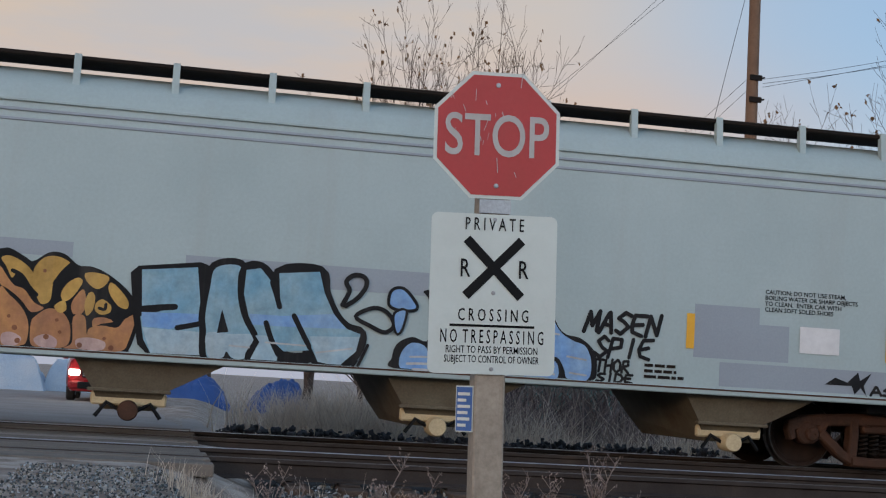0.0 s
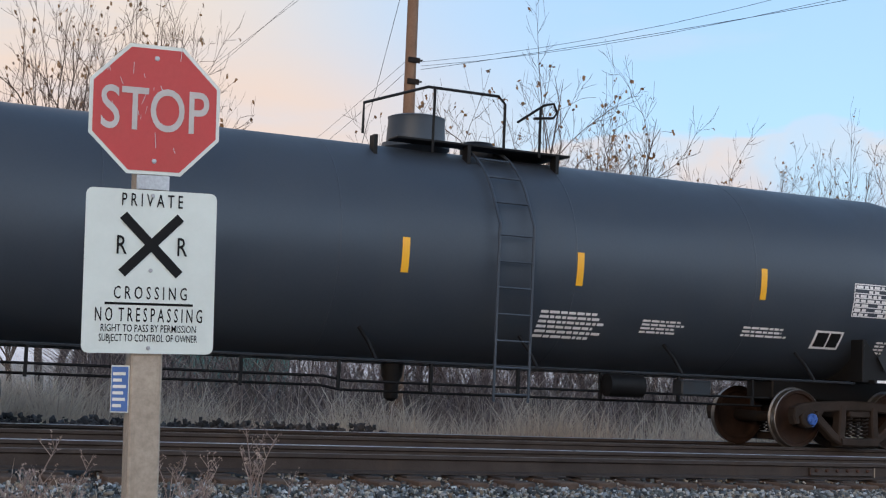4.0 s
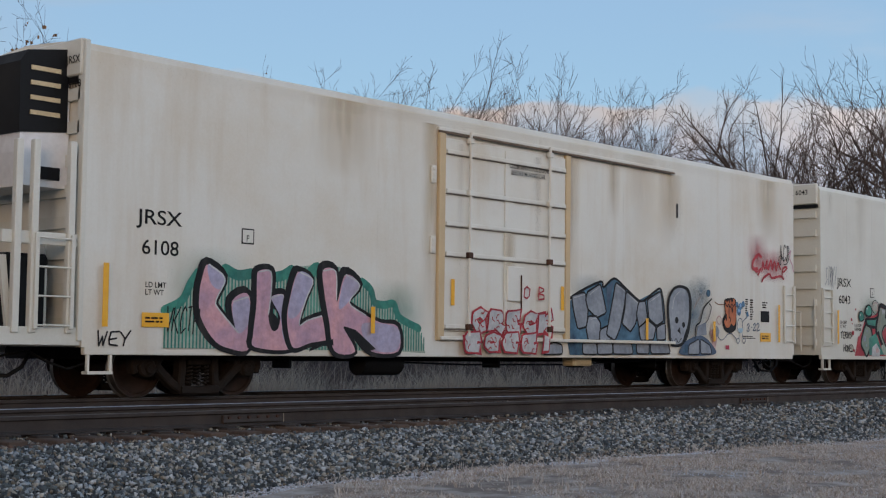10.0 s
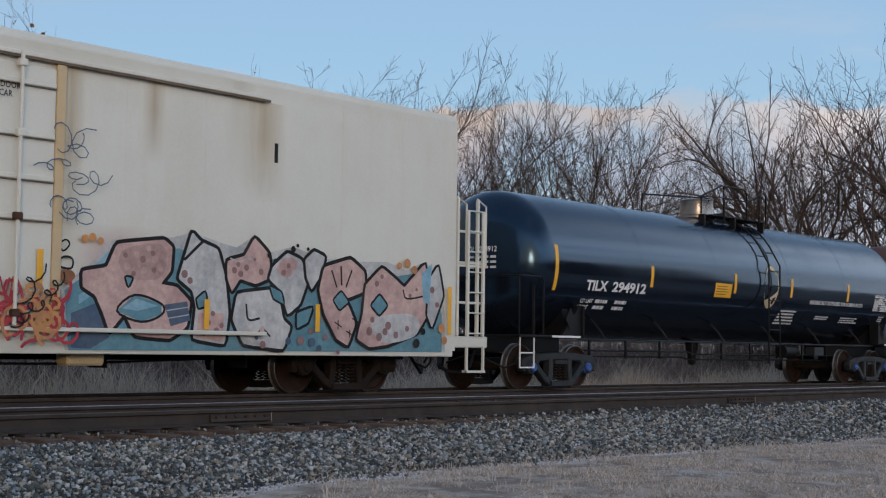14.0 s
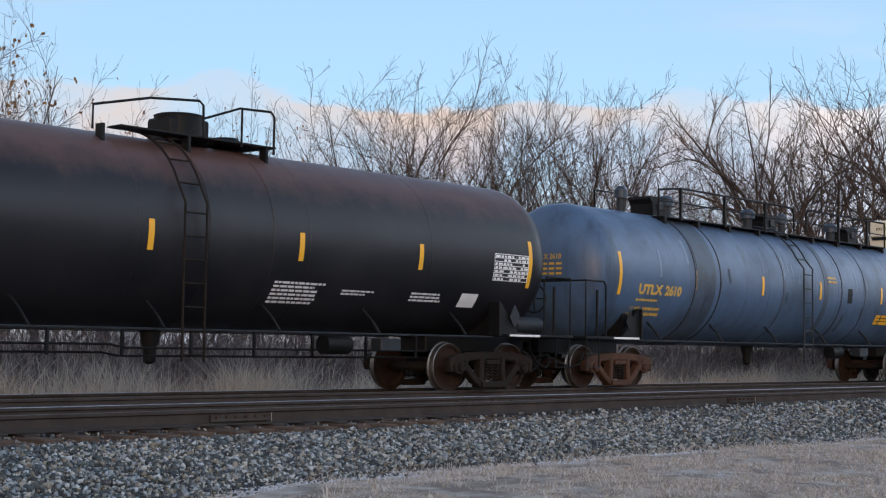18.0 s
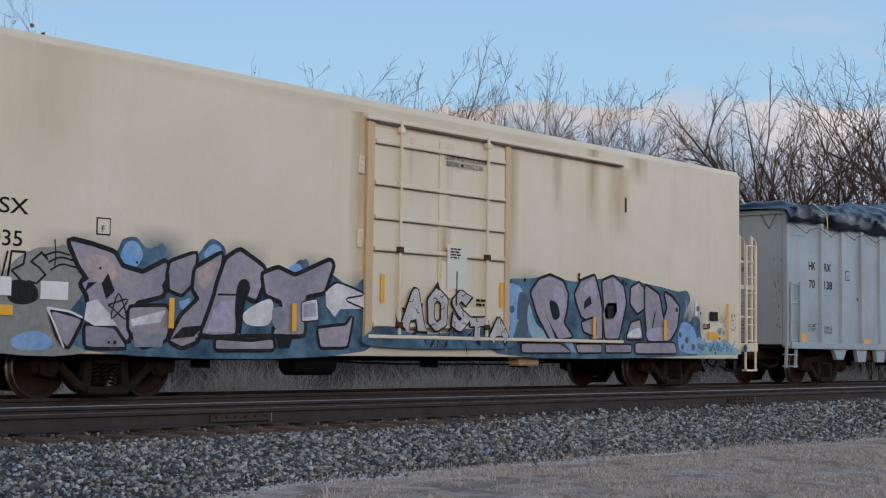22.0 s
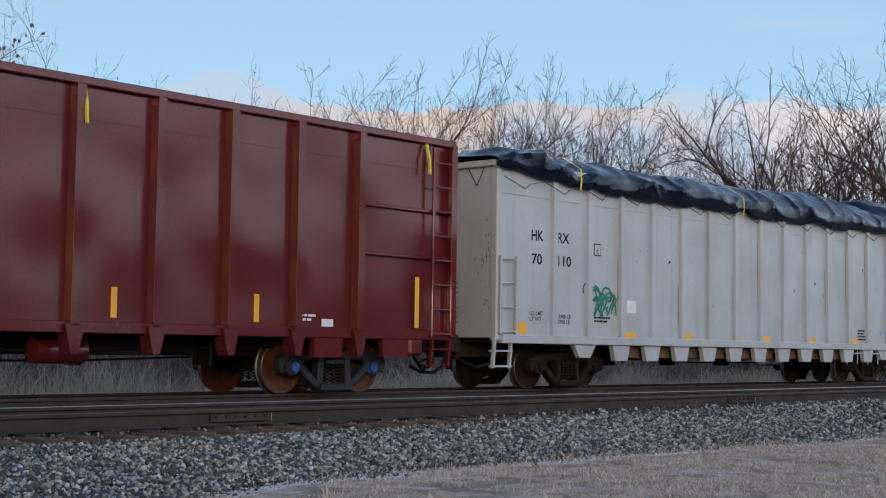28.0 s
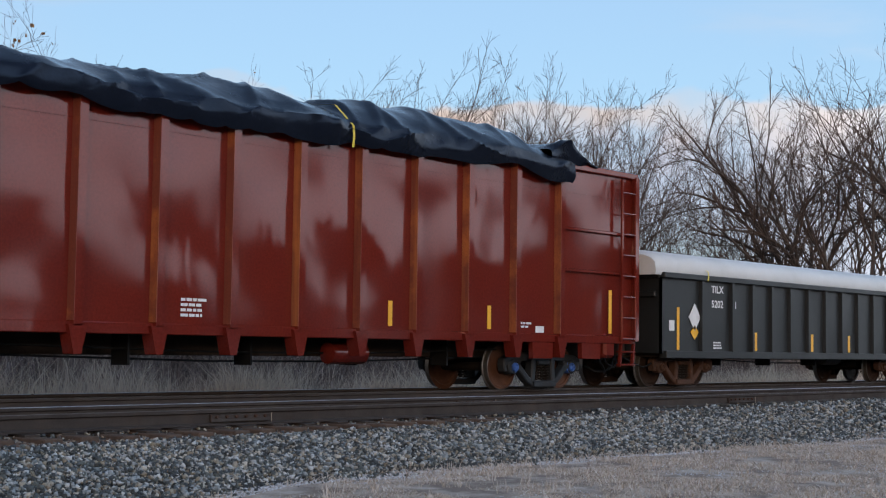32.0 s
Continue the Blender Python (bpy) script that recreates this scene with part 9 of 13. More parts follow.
m.fill(G_lilac, "3.08,0.87 3.92,0.88 3.92,0.73 3.15,0.72", False, G_ink, .03)
m.fill(G_lilac, "4.06,0.88 4.96,0.88 4.96,0.74 4.07,0.73", False, G_ink, .03)
m.fill(G_lilac, "5.11,0.92 6.56,0.94 6.66,0.73 5.11,0.72", False, G_ink, .03)
m.fill(G_azure, "2.7,0.9 2.94,0.91 3.08,0.72 2.95,0.72")
m.dots(G_ink, "1.47,2.04,0.04 3.16,2.21,0.04 3.16,2.13,0.04 4.66,2.15,0.05 4.75,2.1,0.04 5.58,0.94,0.03 6.65,1.64,0.05")
m.line(G_white, "7.02,1.86 7.03,1.6", .015)
piece(car_11, "AOS", -1.9, -0.1, 1.05, 1.75, 0.15, 0.03, [G_ink, G_bone], lift=0.10, wob=0.08, seed=46, wild=0.5)
piece(car_11, "TA", -0.2, 1.0, 0.9, 1.3, 0.12, 0.03, [G_ink, G_bone], lift=0.10, wob=0.08, seed=47, wild=0.5)
shards(car_11, G_ink, 16, -2.3, 0.9, 0.75, 1.2, 0.18, 0.097, seed=55)
patch(car_11, G_smoke, pairs("-2.6,.78 -2.4,1.1 -1.5,1.0 -.5,1.05 .5,1.15 .95,1.0 .9,.78"), 0.094)
for xa, xb, za, zb in ((-8.9, -7.2, 1.3, 2.3), (-7.4, -6.2, 1.6, 2.45), (-5.9, -4.7, 1.5, 2.35), (-4.4, -3.3, 1.4, 2.25), (-3.4, -2.2, 0.9, 2.0), (0.9, 2.3, 1.2, 2.3), (6.3, 7.9, 0.9, 1.9)):
    film(car_11, M_blue_mist, xa, xb, za, zb, 0.010, name="overspray")
small_reflectors(car_11, side_11, (-6.62, -4.28, 3.62, 6.14))
small_reflectors(car_11, side_11, (-2.34, 0.75), 1.5, 1.96)
small_reflectors(car_11, side_11, (-9.86, 8.68), 1.0, 1.83)
plate(car_11, side_11, "height_sign", M_yellow, -9.57, -9.12, 1.11, 1.24, 0.03)
plate(car_11, side_11, "lettering_panel", M_blackmark, 7.98, 8.16, 1.44, 1.64, 0.03)
plate(car_11, side_11, "lettering_panel", M_blackmark, 8.18, 8.33, 1.44, 1.64, 0.03)
plate(car_11, side_11, "height_sign", M_yellow, 7.92, 8.36, 1.05, 1.19, 0.034)
m = Mural(car_11, "pale blue painted wave with dark bubbles", y=-1.55, lift=0.018)
m.fill(G_sky, "7.48,1.02 7.6,1.08 7.72,1.02 7.93,0.97 8.09,0.99 8.22,1.03 8.37,0.98 8.48,0.99 8.57,1.04 8.74,1.02 8.86,0.95 9.03,0.88 9.22,0.84 9.31,0.72 8.31,0.71 7.49,0.7", True)
m.dots(G_azure2, "7.72,0.86,0.08 8.02,0.83,0.07 8.35,0.87,0.09 8.74,0.84,0.07 7.56,0.89,0.07 8.61,0.93,0.05 8.14,0.9,0.06")
m.dots(G_teal, "7.85,0.92,0.05 8.48,0.82,0.06 8.92,0.81,0.05 7.61,0.77,0.04")
m.dots(G_ink, "8.2,0.83,0.03 8.23,0.75,0.03 8.59,0.84,0.02 8.06,0.81,0.02 7.52,0.78,0.01 7.67,0.82,0.02 7.62,0.85,0.01 8.42,1.06,0.03")
m.dots(G_sky, "8.4,1.21,0.08 8.59,1.19,0.06 8.32,1.17,0.04 8.47,1.26,0.04 9.07,1,0.03 9.01,0.93,0.04")
m.dots(G_azure2, "8.42,1.19,0.04 8.33,1.18,0.03")
m.dots(G_smoke, "7.51,1.69,0.07 7.62,1.59,0.03 9.54,0.86,0.09 9.69,0.99,0.02")
m.line(G_ink, "7.72,1.31 7.76,1.36 7.8,1.33 7.73,1.26 7.84,1.28", 0.024)
m.line(G_ink, "7.86,1.35 7.84,1.28 7.89,1.27 7.91,1.34", 0.022, True)
m.line(G_ink, "7.92,1.34 7.94,1.36 7.94,1.27 7.97,1.3", 0.022)
m.line(G_ink, "7.94,1.36 8,1.38 7.97,1.33 8.01,1.31 7.96,1.27", 0.022)
m.line(G_ink, "8.91,1.6 8.96,1.54", 0.018)
m.line(G_ink, "8.96,1.61 8.92,1.54", 0.018)
m.line(G_ink, "9.02,1.6 9.07,1.56", 0.018)
m.line(G_ink, "9.06,1.61 9.03,1.55", 0.018)
m.line(G_ink, "8.92,1.49 8.99,1.46 9.07,1.51", 0.018)
m.line(G_ink, "8.89,1.3 8.96,1.25 9.04,1.26 9.1,1.33", 0.018)
m.dots(G_ink, "8.95,1.37,0.01 9.02,1.38,0.01")
m.line(G_stone, "8.33,1.78 8.43,1.58 8.37,1.43 8.5,1.58 8.46,1.39 8.59,1.55 8.56,1.38 8.68,1.59 8.61,1.34 8.68,1.33", 0.01)
plate(car_11, side_11, "paper_label", M_white, 7.40, 7.50, 1.55, 1.88, 0.02)
plate(car_11, side_11, "instruction_board", M_reefer_pale, -0.80, -0.28, 1.78, 2.55, 0.12)
bars(car_11, side_11, -0.72, -0.4, 2.3, 2.5, 4, M_iron, 0.124, seed=94)
bars(car_11, side_11, 0.0, 0.3, 1.5, 1.65, 2, M_iron, 0.10, seed=95)
plate(car_11, side_11, "plate_mark", M_blackmark, -7.87, -7.64, 2.23, 2.47, 0.005)
plate(car_11, side_11, "plate_mark_field", M_reefer, -7.85, -7.66, 2.25, 2.45, 0.009)
lettering(car_11, side_11, "F", -7.80, 2.27, 0.13, M_blackmark, lift=0.013)
tag(car_11, "XR", -10.35, 2.95, 0.3, 0.5, G_stone, 0.02, seed=48)


# ---- open high-side cars ----
M_maroon = surface("maroon_paint", (0.140, 0.018, 0.012), (0.108, 0.014, 0.011), 0.11, 0, 0.6, 25, bump=1.0, bump_scale=0.8, spec=0.66, streak=(0.17, 0.024, 0.012, 0.4), swell=0.095, tint=(1.0, 0.80, 0.78))
M_maroon_dull = surface("dull_maroon_paint", (0.112, 0.0165, 0.0195), (0.085, 0.0140, 0.0165), 0.19, 0, 0.6, 25, bump=1.0, bump_scale=0.8, spec=0.46, streak=(0.11, 0.024, 0.016, 0.3), swell=0.09)
M_coal = surface("black_green_paint", (0.006, 0.009, 0.011), (0.009, 0.013, 0.016), 0.16, 0, 0.9, 25, bump=1.0, bump_scale=0.8, spec=0.95, streak=(0.012, 0.015, 0.016, 0.4), swell=0.18, tint=(0.54, 0.80, 1.0))
M_dullblack = surface("dull_black_paint", (0.012, 0.014, 0.015), (0.02, 0.022, 0.023), 0.45, 0, 0.9, 25, bump=0.03, spec=0.35, streak=(0.03, 0.03, 0.03, 0.4))
M_palegrey = surface("pale_grey_paint", (0.318, 0.40, 0.455), (0.265, 0.33, 0.372), 0.45, 0, 0.8, 25, (0.38, 0.68), bump=0.04, streak=(0.25, 0.235, 0.20, 0.45), run=1.8)
M_stone = surface("stone_grey_paint", (0.415, 0.46, 0.485), (0.355, 0.388, 0.405), 0.45, 0, 0.8, 25, (0.38, 0.68), bump=0.04, streak=(0.30, 0.235, 0.16, 0.45), run=1.8)
M_tarp = surface("black_tarpaulin", (0.005, 0.007, 0.013), (0.009, 0.012, 0.021), 0.21, 0, 1.2, 30, bump=0.6, bump_scale=3.0, spec=0.22, tint=(0.45, 0.66, 1.0), swell=0.02)
M_cover = surface("white_fabric_cover", (0.60, 0.62, 0.64), (0.52, 0.54, 0.55), 0.6, 0, 1.0, 30, bump=0.1)
M_strap = surface("yellow_strap", (0.66, 0.52, 0.05), (0.55, 0.42, 0.05), 0.6, 0, 3, 60)
M_inside = surface("rusty_underframe", (0.17, 0.125, 0.08), (0.10, 0.072, 0.05), 0.8, 0, 2, 40)
M_under = surface("dark_rusty_underframe", (0.050, 0.036, 0.028), (0.026, 0.020, 0.017), 0.85, 0, 2, 40, spec=0.15)


def open_car(place, label, mat, x0, x1, top, floor, trucks, ribs, rib_w, rib_d, frame_mat, cap_mat, wheel_mat=None, foot=None, y=-1.50, name="gondola_car", low=0.60, plain_end=False, end_mat=None):
    """Body of thin walls with ribs; foot: how the ribs end below the side sill."""
    car = car_thing(label, place, "gondola car", name)
    for k in (-1, 1):
        Shape().box(x0, x1, min(k * -y, k * (-y - 0.05)), max(k * -y, k * (-y - 0.05)), floor, top - 0.02).part("side_wall", mat, car)
        Shape().box(x0, x1, *sorted((k * (-y - 0.08), k * (-y + 0.10))), top - 0.12, top, 0.015).part("top_chord", mat, car)
        Shape().box(x0 + 0.1, x1 - 0.1, *sorted((k * (-y - 0.1), k * (-y + 0.078))), floor - 0.10, floor + 0.06, 0.012).part("side_sill", mat, car)
        for x in ribs:
            rb = Shape().prism_z([(x - rib_w / 2, k * -y), (x - rib_w / 2 + 0.015, k * (-y + rib_d)), (x + rib_w / 2 - 0.015, k * (-y + rib_d)), (x + rib_w / 2, k * -y)], floor, top - 0.12)
            if foot == "wedge":
                rb.prism([(x - rib_w * 0.9, floor + 0.02), (x + rib_w * 0.9, floor + 0.02), (x + rib_w * 0.35, low), (x - rib_w * 0.35, low)], *sorted((k * (-y - 0.1), k * (-y + rib_d))))
            if foot == "leg":
                rb.prism([(x - rib_w * 1.3, floor + 0.02), (x + rib_w * 1.3, floor + 0.02), (x + rib_w * 0.9, low), (x - rib_w * 0.9, low)], *sorted((k * (-y - 0.1), k * (-y + 0.06))))
            rb.part("side_rib", mat, car)
    for k, x in ((-1, x0), (1, x1)):
        Shape().box(*sorted((x, x - k * 0.05)), y, -y, floor, top - 0.02).part("end_wall", end_mat or mat, car)
        Shape().box(*sorted((x - k * 0.05, x + k * 0.08)), y, -y, top - 0.12, top - 0.001, 0.015).part("end_chord", mat, car)
        for z in (1.9, 2.7, 3.5):
            if z < top - 0.3 and not plain_end:
                Shape().box(*sorted((x, x + k * 0.09)), y + 0.1, -y - 0.1, z, z + 0.12, 0.02).part("end_rib", end_mat or mat, car)
        Shape().box(*sorted((x - k * 0.1, x + k * 0.22)), -0.6, 0.6, 0.68, 1.02, 0.03).part("draft_gear_box", M_under if mat is not M_coal else M_black, car)
        coupler(car, x + k * 0.02, k, M_iron)
    Shape().box(x0 + 0.3, x1 - 0.3, y + 0.1, -y - 0.1, floor - 0.08, floor).part("floor_plate", M_under, car)
    Shape().box(x0 + 0.2, x1 - 0.2, -0.38, 0.38, 0.60, floor - 0.02, 0.02).part("center_sill", M_under, car)
    for x in trucks:
        truck(car, x, place, frame_mat, wheel_mat or M_wheel, cap_mat)
        Shape().box(x - 0.18, x + 0.18, y + 0.15, -y - 0.15, 0.74, floor - 0.05, 0.02).part("body_bolster", mat if mat is not M_palegrey and mat is not M_stone else M_under, car)
    gear = Shape()
    for yy, z in ((-0.9, 0.66), (-0.6, 0.52)):
        gear.tube([(trucks[0] + 1.2, yy, z + 0.1), (-1, yy, z), (2, yy, z), (trucks[1] - 1.2, yy, z + 0.1)], 0.017, 5)
    for i in range(5):
        x = trucks[0] + 1.8 + i * 2.3
        gear.box(x - 0.02, x + 0.02, -0.94, -0.55, 0.46, floor)
    gear.part("brake_rigging", M_black, car)
    Shape().spin([(0.05, -0.45), (0.18, -0.4), (0.18, 0.4), (0.05, 0.45)], "x", (1.6, -0.95, 0.66), 16).part("air_reservoir", mat, car, smooth=30)
    return car, Side(y)


def corner_steps(car, x0, x1, z0, z1, y, mat, lean=0.0):
    s = Shape()
    for x in (x0, x1):
        s.prism([(x - 0.02 - lean, z0), (x + 0.03 - lean, z0), (x + 0.03, z1), (x - 0.02, z1)], y - 0.03, y + 0.03)
    for i in range(2):
        z = z0 + 0.02 + i * (z1 - z0) * 0.5
        s.box(x0 - lean, x1, y - 0.05, y + 0.08, z, z + 0.03)
    return s.part("corner_step", mat, car)


def tarp(x0, x1, crown, hem, seed, y=-1.5, pinch=()):
    """A lumpy tarpaulin thrown over the load: crown gives its height along the car, hem how low it hangs."""
    s = Shape()
    nx, ny = int((x1 - x0) * 20), 46

    def crease(px_, py_, pz_):
        return max(0.0, 1 - 2.6 * abs(noise.noise(Vector((px_, py_, pz_))))) ** 2

    rows = []
    for i in range(nx + 1):
        x = x0 + (x1 - x0) * i / nx
        # straps draw the sheet in, and folds run away from them
        tight = sum(math.exp(-((x - q) / 0.22) ** 2) for q in pinch)
        pull = sum(math.exp(-abs(x - q) / 0.9) for q in pinch)
        h = crown(x) - 0.11 * tight
        brow = min(hem(x) + 0.42, h - 0.04)
        e = min(1.0, (x - x0) / 0.5, (x1 - x) / 0.5)
        row = []
        for j in range(ny + 1):
            v = j / ny * 2 - 1
            hz = hem(x) + 0.03 * abs(math.sin(x * 1.35 + seed)) + 0.04 * noise.noise(Vector((x * 0.9, v * 2, seed))) + 0.05 * tight
            lump = 0.17 * noise.noise(Vector((x * 0.55, v * 1.2, seed)))
            cr = 0.03 * pull * crease(x * 0.5, v * 5.0, seed + 9) + 0.085 * crease(x * 0.45 + v * 1.6, v * 1.0 - x * 0.2, seed) + 0.055 * crease(x * 1.1 - v * 1.8, v * 1.3 + x * 0.4, seed + 4)
            if abs(v) > 0.66:
                k = (abs(v) - 0.66) / 0.34
                yy = math.copysign(-y + 0.11 - 0.05 * tight + 0.05 * math.sin(math.pi * k) + (cr * 0.8 + 0.07 * noise.noise(Vector((x * 0.8, 0, seed + 2)))) * (1 - 0.5 * k), v)
                z = (brow + lump * 0.4 * max(0.0, e)) * (1 - k) + hz * k
            else:
                k = abs(v) / 0.66
                yy = v / 0.66 * (-y + 0.10)
                z = h - (h - brow) * k ** 3.4 + lump * (1 - 0.6 * k) * max(0.0, e)
            z += (cr - 0.03) * min(1.0, e + 0.2)
            row.append((x + 0.05 * noise.noise(Vector((v * 4, x, seed))), yy, z))
        rows.append(row)
    s.loft(rows, caps=False, closed=False)
    me = s.mesh("tarpaulin", M_tarp, True)
    return me


def tarp_thing(car, *a, **kw):
    return put("tarpaulin", tarp(*a, **kw), car, "wrinkled black tarpaulin tied over the load")


def ramp(knots):
    def f(x):
        if x <= knots[0][0]:
            return knots[0][1]
        for (a, b), (c, d) in zip(knots, knots[1:]):
            if x <= c:
                k = (x - a) / (c - a)
                return b + (d - b) * k * k * (3 - 2 * k)
        return knots[-1][1]
    return f


def tie_ropes(car, x0, x1, z_top, z_low, y, n):
    s = Shape()
    for i in range(n):
        xa, xb = x0 + (x1 - x0) * i / n, x0 + (x1 - x0) * (i + 0.5) / n
        xc = x0 + (x1 - x0) * (i + 1) / n
        s.tube([(xa, y, z_top + 0.05), (xb, y - 0.01, max(z_low, z_top - 0.13)), (xb + 0.25 * (xc - xb), y, z_top - 0.03), (xc, y, z_top + 0.05)], 0.008, 4)
    return s.part("tie_rope", M_black, car)


def strap(car, x, z0, z1, y, top_y=-0.2, top_z=None):
    s = Shape()
    pts = [(y, z0), (y - 0.02, (z0 + z1) / 2), (y - 0.0, z1)]
    if top_z:
        pts += [(y * 0.75, top_z - 0.12), (top_y, top_z)]
    vs = []
    for q, z in pts:
        vs += [(x - 0.025, q, z), (x + 0.025, q, z)]
    s.add(vs, [(2 * i, 2 * i + 1, 2 * i + 3, 2 * i + 2) for i in range(len(pts) - 1)])
    return s.part("lashing_strap", M_strap, car)


# -- black coal car with wide ribs
ribs_2 = [-8.08 + 1.335 * i for i in range(13)]
car_2, side_2 = open_car(-108.13, "glossy black high-side coal car with yellow reflectors", M_coal, -9.1, 9.1, 4.18, 1.05, (-6.74, 6.74), ribs_2, 0.17, 0.13, M_slateblue, M_blue, foot="leg", y=-1.52, low=0.72, end_mat=M_dullblack)
lettering(car_2, side_2, "SSTX", -6.62, 2.24, 0.30, M_white, bold=0.022, width=0.82)
lettering(car_2, side_2, "2131", -6.62, 1.88, 0.30, M_white, bold=0.022, width=0.64)
lettering(car_2, side_2, "LD LMT\nLT WT\nCUFT", -6.64, 1.52, 0.13, M_white, bold=0.015, width=0.42)
lettering(car_2, side_2, "213000\n  73000\n    6374", -6.12, 1.52, 0.13, M_white, bold=0.015, width=0.4)
for x in (-5.05, -2.46, 0.16, 2.29, 4.88):
    plate(car_2, Side(-1.65), "reflector", M_yellow, x - 0.07, x + 0.07, 1.10, 1.57, 0.004)
for x in (-8.46, 8.30):
    plate(car_2, Side(-1.56), "reflector", M_yellow, x - 0.07, x + 0.07, 1.11, 2.0, 0.004)
end_ladder(car_2, 8.52, 9.02, 1.05, 3.9, -1.58, M_coal, 0.42)
end_ladder(car_2, -9.1, -8.65, 1.08, 2.32, -1.58, M_coal, 0.42)
Shape().box(-9.12, -8.62, -1.60, -1.56, 2.28, 2.34).part("ladder_frame", M_coal, car_2)
end_ladder(car_2, -9.0, -8.6, 0.42, 1.0, -1.5, M_coal, 0.3)
for a in (-4.1, 5.9, 6.8):
    bars(car_2, side_2, a, a + 0.4, 1.12, 1.2, 1, M_white, seed=60)
for i in range(4):
    z = 1.5 + 0.7 * i
    Shape().box(-9.30, -9.1, -1.45, -0.9, z, z + 0.35, 0.03).part("end_step_box", M_black, car_2)
Shape().box(-9.55, -9.1, -1.4, 1.4, 0.95, 1.0).part("end_platform", M_coal, car_2)
for x in (-6.75, 6.75):
    Shape().tube([(x + 0.14 * math.cos(a) - 0.02, -1.12, 0.72 + 0.10 * math.sin(a)) for a in (math.pi + math.pi * i / 8 for i in range(9))], 0.022, 5).part("jack_hook", M_white, car_2)

# brake gear hung below the coal car
Shape().spin([(0.04, -0.32), (0.13, -0.28), (0.15, 0.0), (0.13, 0.28), (0.04, 0.32)], "x", (-4.75, -1.2, 0.56), 18).part("air_reservoir", M_black, car_2, smooth=30)
Shape().box(-3.95, -3.25, -1.35, -1.05, 0.62, 0.95, 0.03).box(-3.75, -3.45, -1.42, -1.3, 0.56, 0.80, 0.03).part("brake_valve", M_slateblue, car_2)
Shape().tube([(-4.25, -1.38, 0.60), (-3.95, -1.40, 0.46), (-3.5, -1.40, 0.36), (-3.0, -1.40, 0.40), (-2.7, -1.38, 0.54), (-2.4, -1.36, 0.58)], 0.03, 6).part("brake_lever", M_slateblue, car_2, smooth=True)
Shape().box(-2.45, -1.95, -1.40, -1.0, 0.56, 0.78, 0.04).part("valve_box", M_black, car_2)
plate(car_2, Side(-1.40), "paper_label", M_white, -2.35, -2.05, 0.64, 0.74, 0.008)
Shape().box(-2.5, -1.75, -1.3, -0.8, 0.40, 0.56, 0.06).part("brake_cylinder", M_black, car_2)
Shape().tube([(-8.9, -1.3, 0.45), (-5.0, -1.3, 0.50), (-1.6, -1.3, 0.40), (3.0, -1.3, 0.44), (6.0, -1.3, 0.62)], 0.014, 5).part("brake_pipe", M_black, car_2)

